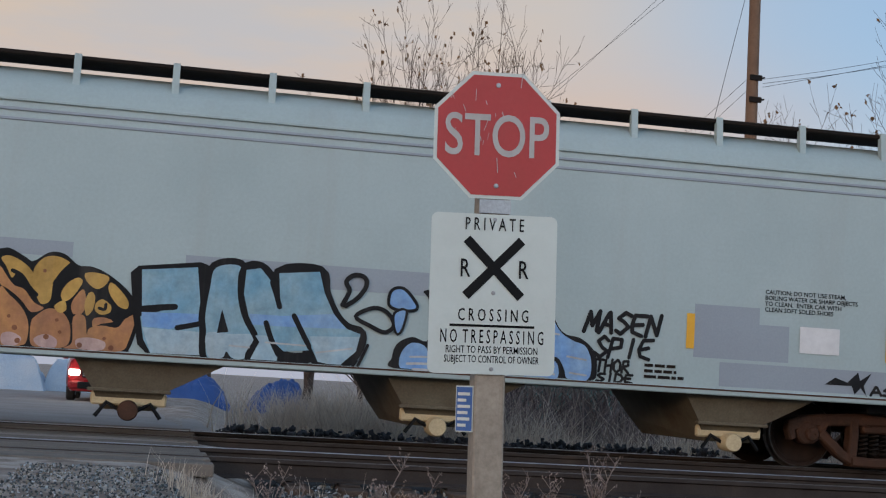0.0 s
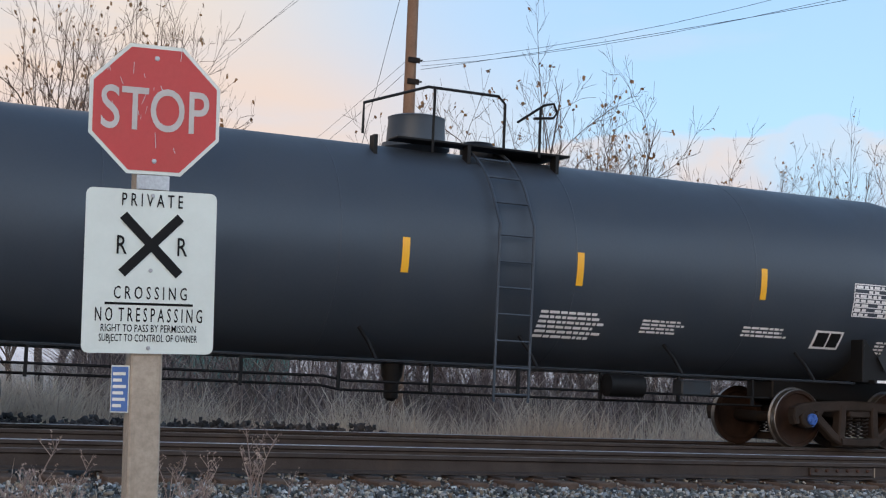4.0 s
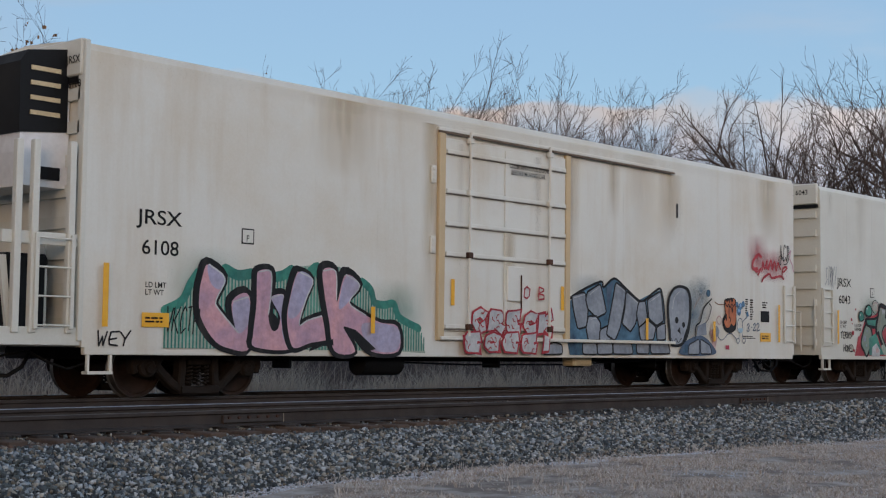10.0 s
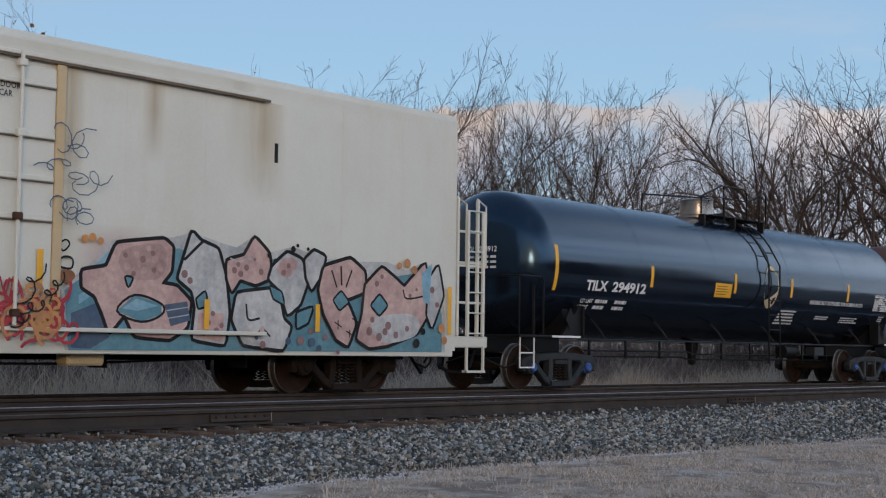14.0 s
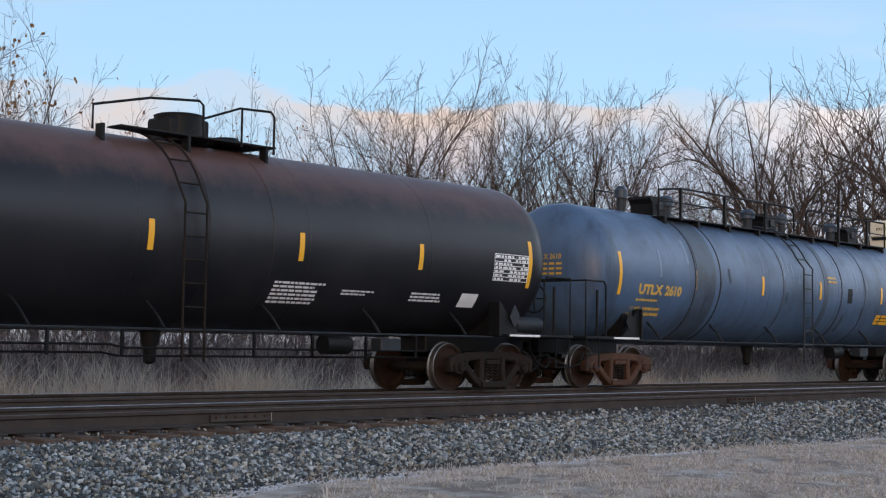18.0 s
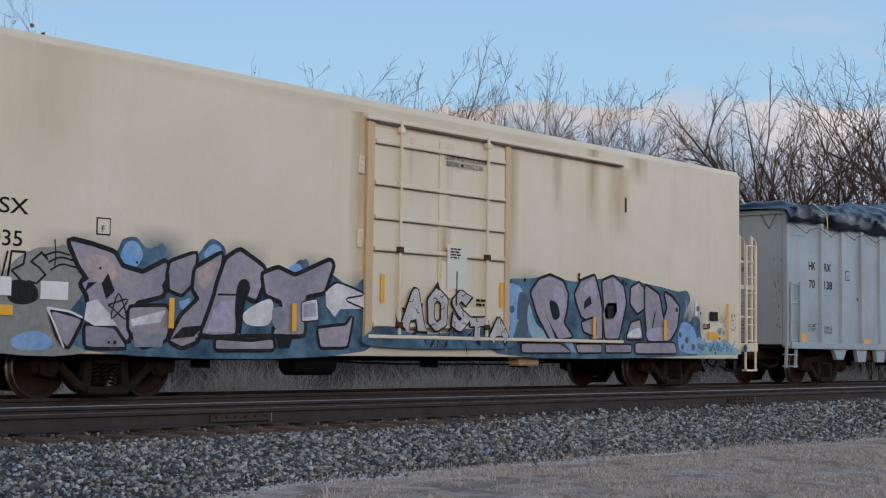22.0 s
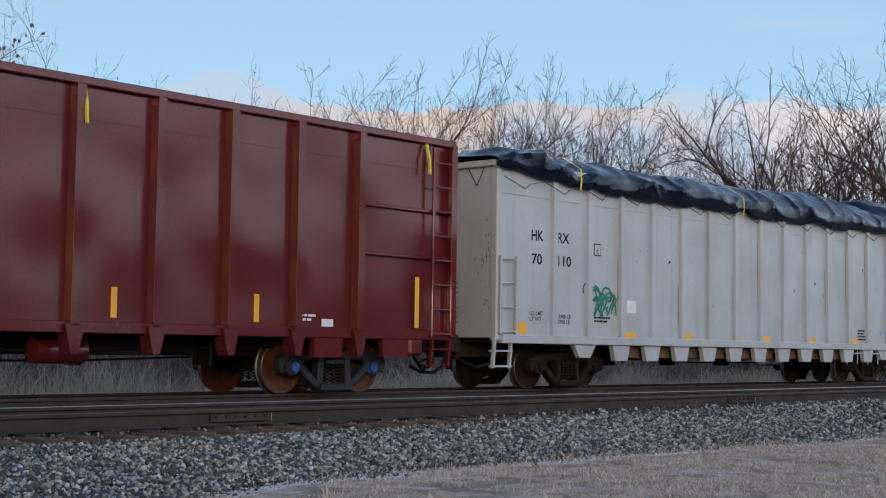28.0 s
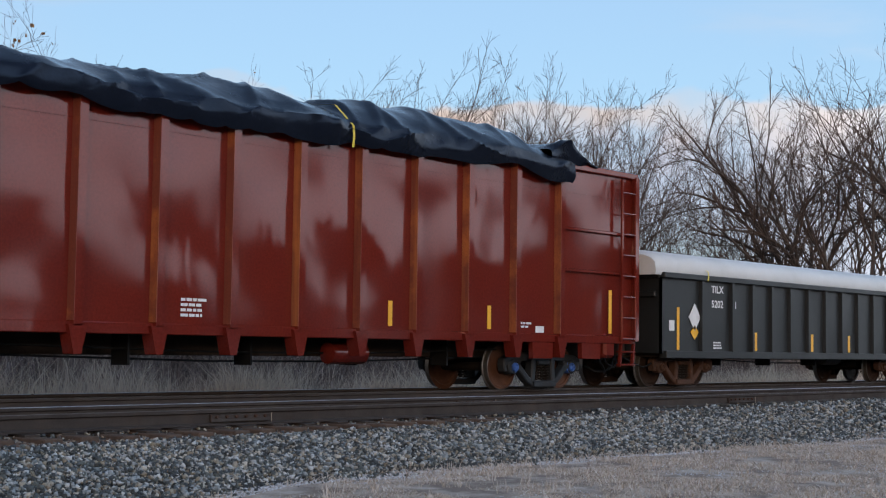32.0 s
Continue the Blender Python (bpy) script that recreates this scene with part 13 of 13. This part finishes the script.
for a in (
    ("leafy", 0, 9.6, 36, 15.2, 0.62), ("leafy", 1, 12.0, 37, 15.8, 0.62), ("leafy", 0, 10.8, 39, 15.9, 0.6), ("leafy", 1, 13.4, 42, 13.2, 0.6), ("leafy", 0, 6.2, 52, 9.0, 1), ("tall", 0, 2.2, 66, 6.0, 1.25),
    ("leafy", 1, 24.4, 40, 11.0, 0.75), ("leafy", 0, 27.2, 37, 13.2, 0.85), ("leafy", 1, 31.0, 39, 12.6, 0.8), ("leafy", 0, 33.2, 42, 11.6, 0.6), ("leafy", 1, 29.3, 46, 9.6, 0.7),
    ("leafy", 1, 37.3, 50, 9.9, 0.75), ("leafy", 0, 38.9, 52, 10.2, 0.7), ("leafy", 0, 41.0, 54, 9.4, 0.6), ("leafy", 1, 43.2, 56, 8.6, 0.7), ("leafy", 0, 35.2, 54, 8.4, 0.7),
    ("vase", 0, 46.4, 56, 11.4, 0.91), ("vase", 1, 49.6, 54, 11.8, 0.95), ("vase", 2, 53.0, 56, 11.2, 0.85), ("vase", 0, 55.5, 57, 10.6, 0.83), ("vase", 2, 51.3, 66, 9.8, 0.75), ("vase", 1, 57.4, 70, 8.2, 0.75),
    ("low", 0, 59.9, 59, 9.6, 0.77), ("tall", 0, 62.3, 58, 11.2, 0.87), ("tall", 1, 65.1, 57, 11.9, 1.01), ("tall", 0, 68.2, 59, 12.6, 1.01), ("low", 1, 63.6, 70, 8.8, 0.87), ("vase", 1, 61.2, 74, 8.6, 0.87), ("vase", 0, 66.6, 72, 10.0, 0.87),
    ("vase", 0, 20.6, 64, 6.4, 0.87), ("vase", 2, 17.2, 62, 6.8, 0.87), ("vase", 1, 8.4, 66, 6.8, 0.87),
):
    plant(*a)
rt = random.Random(6)
for i in range(34):
    az = 12 + 58 * (i + rt.random()) / 34
    plant("shrub", i, az, rt.uniform(32, 44) / max(0.55, math.cos(radians(az))) * 0.85, rt.uniform(1.6, 4.2), rt.uniform(1.0, 1.5))


# ---- woods behind the camera, seen only as a reflection in the cars ----
def far_woods():
    rg = random.Random(19)
    s = Shape()
    for i in range(1060):
        az = rg.uniform(92, 268)
        dist = rg.uniform(46, 62)
        x, y = dist * math.sin(radians(az)), dist * math.cos(radians(az))
        h = (8.0 + 3.6 * noise.noise(Vector((az * 0.16, 3, 1)))) * rg.uniform(0.6, 1.05)
        w = rg.uniform(1.0, 2.6)
        tx, ty = math.cos(radians(az)), -math.sin(radians(az))
        z = lay_z(x, y) - 0.2
        pts = [(x - tx * w * 0.5, y - ty * w * 0.5, z), (x + tx * w * 0.5, y + ty * w * 0.5, z), (x + tx * w * 0.62, y + ty * w * 0.62, z + h * 0.55), (x + tx * w * 0.2, y + ty * w * 0.2, z + h * 0.9), (x, y, z + h), (x - tx * w * 0.3, y - ty * w * 0.3, z + h * 0.85), (x - tx * w * 0.6, y - ty * w * 0.6, z + h * 0.5)]
        s.add(pts, [tuple(range(7))])
    return tagged(s.part("far_woods", M_twig), "dense leafless woods far across the road", "woods", kind="stuff")


far_woods()


# ---- signs on their post ----
M_post = surface("weathered_post_wood", (0.36, 0.31, 0.25), (0.27, 0.23, 0.19), 0.85, 0, 2.0, 30, bump=0.25, streak=(0.17, 0.135, 0.105, 0.8), run=9.0)
M_signred = surface("faded_sign_red", (0.46, 0.035, 0.035), (0.42, 0.05, 0.045), 0.45, 0, 5, 40, bump=0.02)
M_signwhite = surface("sign_white", (0.62, 0.69, 0.66), (0.57, 0.63, 0.60), 0.45, 0, 5, 40, bump=0.02)
M_worn = surface("worn_sign_white", (0.48, 0.47, 0.46), (0.42, 0.40, 0.39), 0.5, 0, 9, 60, bump=0.02)
M_alu = surface("bare_aluminium", (0.42, 0.43, 0.44), (0.34, 0.34, 0.35), 0.4, 0.7, 4, 60)
M_signblue = surface("sign_blue", (0.03, 0.13, 0.40), (0.03, 0.11, 0.34), 0.45, 0, 5, 40, bump=0.02)

SIGN_Y = 6.5
SIGN = pose(1.572, SIGN_Y, 0, 0, -1.7, -2.0)
post = tagged(Shape().box(-0.072, 0.072, 0.012, 0.156, -0.85, 2.06, 0.008).part("sign_post", M_post, m=SIGN), "weathered square wooden sign post beside the crossing", "post")


def sign_text(s, cx, z, size, width, mat, parent, y=-0.006, bold=0.012):
    co, fs = text_mesh(s, size, bold)
    lo, hi = min(p[0] for p in co), max(p[0] for p in co)
    k = width / (hi - lo)
    return Shape().add([((p[0] - (lo + hi) / 2) * k + cx, y, z + p[1]) for p in co], fs).part("lettering", mat, parent)


stop = thing("stop_sign", "faded red octagonal stop sign with scratches", "road sign", SIGN)
zc, rr = 1.945, 0.302
oct_ = [(rr / math.cos(math.pi / 8) * math.cos(math.pi / 8 + math.pi / 4 * i), zc + rr / math.cos(math.pi / 8) * math.sin(math.pi / 8 + math.pi / 4 * i)) for i in range(8)]
Shape().prism(oct_, -0.001, 0.003).part("panel", M_signwhite, stop)
Shape().prism([(x * 0.945, zc + (z - zc) * 0.945) for x, z in oct_], -0.004, -0.001).part("red_field", M_signred, stop)
sign_text("STOP", 0, zc - 0.097, 0.283, 0.50, M_worn, stop, -0.008, 0.008)
for x, z in ((0, zc + 0.24), (0, zc - 0.24)):
    Shape().spin([(0.004, -0.010), (0.011, -0.009), (0.012, -0.004)], "y", (x, 0, z), 10).part("bolt", M_alu, stop)
rsg = random.Random(12)
for i in range(15):
    x, z = rsg.uniform(-0.24, 0.24), zc + rsg.uniform(-0.22, 0.25)
    a, l = rsg.gauss(1.7, 0.35), rsg.uniform(0.015, 0.07)
    s = Shape()
    stroke(s, [(x, z), (x + math.cos(a) * l, z + math.sin(a) * l)], rsg.uniform(0.0015, 0.0035), -0.0105)
    s.part("scratch", M_worn, stop)
Shape().box(-0.075, 0.075, 0.0, 0.012, 1.575, 1.64).part("bracket", M_alu, stop)

pri = thing("crossing_sign", "white private railroad crossing sign with black lettering", "road sign", SIGN)
w, z0, z1, rc = 0.301, 0.82, 1.57, 0.03
cor = []
for cx, cz, a0 in ((w - rc, z1 - rc, 0), (-w + rc, z1 - rc, 90), (-w + rc, z0 + rc, 180), (w - rc, z0 + rc, 270)):
    cor += [(cx + rc * math.cos(radians(a0 + a)), cz + rc * math.sin(radians(a0 + a))) for a in (0, 30, 60, 90)]
Shape().prism(cor, -0.003, 0.003).part("panel", M_signwhite, pri)
sign_text("P R I V A T E", 0, 1.493, 0.086, 0.28, M_blackmark, pri, -0.007, 0.004)
for a, b in (((-0.132, 1.45), (0.132, 1.183)), ((0.132, 1.45), (-0.132, 1.183))):
    s = Shape()
    d = Vector((b[0] - a[0], b[1] - a[1])).normalized()
    nn = Vector((-d.y, d.x)) * 0.022
    s.add([(a[0] + nn.x, -0.0065, a[1] + nn.y), (b[0] + nn.x, -0.0065, b[1] + nn.y), (b[0] - nn.x, -0.0065, b[1] - nn.y), (a[0] - nn.x, -0.0065, a[1] - nn.y)], [(0, 1, 2, 3)])
    s.part("crossbuck_bar", M_blackmark, pri, m=pose(0, -0.0005 if b[0] > 0 else 0, 0))
sign_text("R", -0.135, 1.272, 0.122, 0.046, M_blackmark, pri, -0.009, 0.006)
sign_text("R", 0.143, 1.272, 0.122, 0.046, M_blackmark, pri, -0.009, 0.006)
sign_text("C R O S S I N G", 0.003, 1.068, 0.083, 0.335, M_blackmark, pri, -0.007, 0.004)
Shape().box(-0.203, 0.20, -0.007, -0.003, 1.040, 1.051).part("rule_line", M_blackmark, pri)
sign_text("N O  T R E S P A S S I N G", 0, 0.965, 0.090, 0.49, M_blackmark, pri, -0.007, 0.004)
sign_text("RIGHT TO PASS BY PERMISSION", 0, 0.918, 0.048, 0.435, M_blackmark, pri, -0.007, 0.002)
sign_text("SUBJECT TO CONTROL OF OWNER", 0, 0.874, 0.048, 0.45, M_blackmark, pri, -0.007, 0.002)
for x, z in ((0, 1.545), (0, 1.20), (0, 0.845)):
    Shape().spin([(0.003, -0.010), (0.009, -0.009), (0.010, -0.003)], "y", (x, 0, z), 10).part("bolt", M_alu, pri)
blu = thing("notice_plate", "small blue notice plate with white lines on a post", "sign", SIGN @ pose(-0.073, 0.03, 0, 0, 0, -32))
Shape().box(-0.088, 0.0, -0.004, 0.0, 0.55, 0.765, 0.0015).part("panel", M_signwhite, blu)
Shape().box(-0.083, -0.005, -0.007, -0.004, 0.556, 0.759).part("blue_field", M_signblue, blu)
for i in range(6):
    z = 0.575 + i * 0.029
    Shape().box(-0.076, -0.076 + (0.042, 0.06, 0.05, 0.062, 0.042, 0.06)[i], -0.0095, -0.007, z, z + 0.014).part("text_bar", M_signwhite, blu)

# ---- utility pole and wires ----
M_pole = surface("tarred_pole_wood", (0.20, 0.12, 0.075), (0.15, 0.09, 0.06), 0.85, 0, 1.5, 30, bump=0.3, streak=(0.10, 0.06, 0.04, 0.5))
pole = thing("utility_pole", "tall brown wooden utility pole with wires", "utility pole", pose(12.02, 28, 0))
Shape().tube([(0, 0, -0.6), (0, 0, 4), (-0.04, 0, 12)], [0.15, 0.135, 0.11], 16).part("pole", M_pole, pole, smooth=True)
for z, k in ((7.62, 1), (7.15, -1)):
    Shape().tube([(0.10, -0.02, z), (0.22, -0.1, z + 0.03)], 0.02, 5).part("insulator", M_iron, pole)
    Shape().box(-0.14, 0.14, -0.16, -0.12, z - 0.06, z + 0.06, 0.01).part("clamp", M_iron, pole)


def wire(a, b, sag, r=0.0045):
    a, b = Vector(a), Vector(b)
    pts = []
    for i in range(17):
        t = i / 16
        p = a.lerp(b, t)
        p.z -= sag * 4 * t * (1 - t)
        pts.append(p - Vector((12.02, 28, 0)))
    return Shape().tube(pts, r, 5).part("wire", M_black, pole)


wire((12.2, 27.9, 7.61), (22.7, 5.5, 11.8), 1.35)
wire((12.2, 27.9, 7.52), (22.7, 5.5, 10.6), 1.10)
wire((12.2, 27.9, 7.44), (22.7, 5.5, 8.62), 0.31, 0.005)
wire((11.9, 28.1, 7.6), (18, 70, 8.0), 0.5)
wire((11.9, 28.1, 7.35), (18, 70, 7.6), 0.6)
wire((11.98, 28, 10.3), (9.7, 28.3, -0.5), 0.0, 0.006)
wire((11.98, 28, 11.0), (7.8, 89.6, 6.0), 0.3, 0.005)
wire((11.98, 28, 11.4), (10.5, 89.6, 6.4), 0.3, 0.005)

# ---- red car waiting beyond the crossing ----
M_carred = surface("red_car_paint", (0.30, 0.012, 0.014), (0.26, 0.012, 0.014), 0.25, 0.1, 2, 40, bump=0, coat=0.8)
M_glass = surface("dark_window_glass", (0.02, 0.024, 0.03), (0.03, 0.034, 0.04), 0.08, 0, 2, 40, bump=0, coat=0.5)
M_tyre = surface("tyre_rubber", (0.018, 0.018, 0.018), (0.028, 0.027, 0.026), 0.8, 0, 6, 60)
M_head = glow("headlight_glow", (1.0, 0.93, 0.78), 22.0)
suv_z = lay_z(-1.2, 38)
suv = thing("red_suv", "red compact SUV facing the crossing with headlights on", "car", pose(-1.17, 37.2, suv_z))
body = [(-0.92, 0.42), (-0.93, 0.80), (-0.88, 1.02), (-0.78, 1.08), (0.78, 1.08), (0.88, 1.02), (0.93, 0.80), (0.92, 0.42), (0.8, 0.24), (-0.8, 0.24)]


def suv_ring(y, k, lift=0.0, cut=1.0):
    return [(x * k, y, 0.24 + (z - 0.24) * cut + lift) for x, z in body]


Shape().loft([suv_ring(-0.03, 0.93, 0.02, 0.95), suv_ring(0.10, 0.98, 0, 1.04), suv_ring(0.5, 1.0, 0, 1.06), suv_ring(1.2, 1.0, 0, 1.02), suv_ring(4.2, 1.0, 0, 1.05), suv_ring(4.4, 0.95, 0.02, 0.95)]).part("body", M_carred, suv, smooth=40)
Shape().loft([[(x, 1.2, 1.08) for x in (-0.80, 0.80)] + [(0.80, 4.25, 1.1), (-0.80, 4.25, 1.1)], [(-0.62, 1.95, 1.66), (0.62, 1.95, 1.66), (0.60, 3.9, 1.64), (-0.60, 3.9, 1.64)]]).part("cabin", M_carred, suv)
Shape().add([(-0.72, 1.235, 1.14), (0.72, 1.235, 1.14), (0.58, 1.86, 1.615), (-0.58, 1.86, 1.615)], [(0, 1, 2, 3)]).part("windscreen", M_glass, suv)
Shape().box(-0.52, 0.52, -0.085, -0.02, 0.60, 0.80, 0.02).part("grille", M_black, suv)
for i in range(3):
    Shape().box(-0.50, 0.50, -0.095, -0.08, 0.64 + i * 0.05, 0.655 + i * 0.05).part("grille_bar", M_alu, suv)
Shape().spin([(0.01, -0.11), (0.06, -0.11), (0.07, -0.09)], "y", (0, 0, 0.71), 18).part("maker_badge", M_alu, suv)
Shape().box(-0.85, 0.85, -0.08, 0.1, 0.30, 0.52, 0.05).part("bumper", M_carred, suv)
Shape().box(-0.62, 0.62, -0.10, -0.06, 0.32, 0.50, 0.02).part("air_intake", M_black, suv)
npl = Shape().box(-0.16, 0.16, -0.125, -0.105, 0.42, 0.53).part("number_plate", M_signwhite, suv)
Shape().box(-0.12, 0.12, -0.131, -0.125, 0.45, 0.50).part("plate_bar", M_signblue, npl)
for k in (-1, 1):
    h_ = Shape().box(*sorted((k * 0.56, k * 0.86)), -0.10, 0.06, 0.64, 0.80, 0.03).part("headlight_housing", M_glass, suv)
    Shape().box(*sorted((k * 0.58, k * 0.84)), -0.125, -0.08, 0.65, 0.79, 0.03).part("headlight", M_head, h_, "lit white headlight")
    Shape().box(*sorted((k * 0.95, k * 1.1)), 1.25, 1.38, 1.05, 1.2, 0.03).part("mirror", M_carred, suv)
    for y in (0.8, 3.5):
        wv = Shape().spin([(0.10, -0.1), (0.30, -0.11), (0.34, -0.08), (0.34, 0.08), (0.30, 0.11), (0.10, 0.1)], "x", (k * 0.80, y, 0.34), 28).part("wheel", M_tyre, suv, smooth=30)
        Shape().spin([(0.02, -0.115), (0.2, -0.115), (0.22, -0.09), (0.22, 0.09), (0.2, 0.115), (0.02, 0.115)], "x", (k * 0.80, y, 0.34), 20).part("rim", M_alu, wv, smooth=30)


# ---- tarpaulin-covered heaps behind the road ----
def heap(x, y, lx, ly, h, mat, label, seed):
    def zf(a, b):
        r = max(abs(a - x) / lx, abs(b - y) / ly)
        k = max(0.0, 1 - r ** 3)
        return lay_z(a, b) - 0.05 + k * h * (0.75 + 0.35 * noise.noise(Vector((a * 0.8, b * 0.8, seed)))) + 0.30 * k * abs(noise.noise(Vector((a * 1.6 + b, b * 1.6, seed)))) + 0.16 * k * abs(noise.noise(Vector((a * 3.5, b * 3.5 - a, seed))))
    n = 48
    ob = Shape().grid([x - lx + 2 * lx * i / n for i in range(n + 1)], [y - ly + 2 * ly * i / n for i in range(n + 1)], zf).part("tarpaulin_mound", mat, smooth=True)
    return tagged(ob, label, "heap")


M_bluetarp = surface("blue_tarpaulin", (0.03, 0.09, 0.30), (0.025, 0.07, 0.22), 0.5, 0, 1, 30, bump=0.3, bump_scale=5)
M_whitetarp = surface("pale_tarpaulin", (0.42, 0.50, 0.58), (0.30, 0.42, 0.56), 0.5, 0, 1.2, 30, bump=0.3, bump_scale=5)
heap(-4.6, 49, 1.3, 1.2, 1.5, M_whitetarp, "heap covered with pale blue crumpled tarpaulin", 1)
heap(-2.6, 50, 0.9, 1.0, 1.6, M_whitetarp, "heap covered with pale crumpled tarpaulin", 2)
heap(-7.2, 50, 1.4, 1.2, 1.6, M_bluetarp, "heap covered with blue tarpaulin", 3)
heap(1.6, 50, 1.3, 1.0, 0.9, M_bluetarp, "heap covered with blue tarpaulin in dry grass", 4)
heap(4.6, 52, 1.2, 1.0, 1.4, M_bluetarp, "heap covered with blue tarpaulin in brush", 5)
M_tealroof = surface("teal_metal_siding", (0.06, 0.20, 0.19), (0.05, 0.16, 0.16), 0.5, 0.2, 1, 30)
shed = thing("shed", "small teal metal shed behind the trees", "shed", pose(15.2, 55, lay_z(15.2, 55)))
Shape().box(-3, 3, -2, 2, -0.2, 2.3, 0.03).part("wall", M_tealroof, shed)
Shape().prism_x([(-2.3, 2.25), (2.3, 2.25), (0, 3.0)], -3.2, 3.2).part("roof", M_tealroof, shed)


# ---- what moves: the cars roll along the track, their wheels turn ----
def when(x, place):
    """The time at which a spot of the train passes x."""
    lo, hi = -40.0, 60.0
    for _ in range(40):
        mid = (lo + hi) / 2
        if place + run(mid) > x:
            lo = mid
        else:
            hi = mid
    return lo


def motions():
    for car, place in CARS:
        walk(car, [(t, pose(place + run(t), TRACK_Y, 0)) for t in range(0, 33, 2)])
    step = math.pi / 3 * WHEEL_R
    for ws, x, place in ROLLING:
        def turned(k):
            return pose(x, 0, WHEEL_R, 0, -60.0 * k, 0)
        ks = [k for k in range(int(-48 / step), int(6 / step)) if 0.02 < when(-k * step, place) < 31.98]
        rows = [(when(-k * step, place), k) for k in ks]
        k0 = (rows[0][1], rows[-1][1]) if rows else (0, 0)
        slim = [(0.0, turned(k0[0] - (when(-k0[0] * step, place) < 0.3 if rows else 0)))]
        for t, k in rows:
            if frame(t) > frame(slim[-1][0]) and frame(t) < frame(32):
                slim.append((t, turned(k)))
        slim.append((32.0, turned(k0[1] + (1 if rows and rows[-1][0] > 31.7 else 0))))
        walk(ws, slim)


motions()
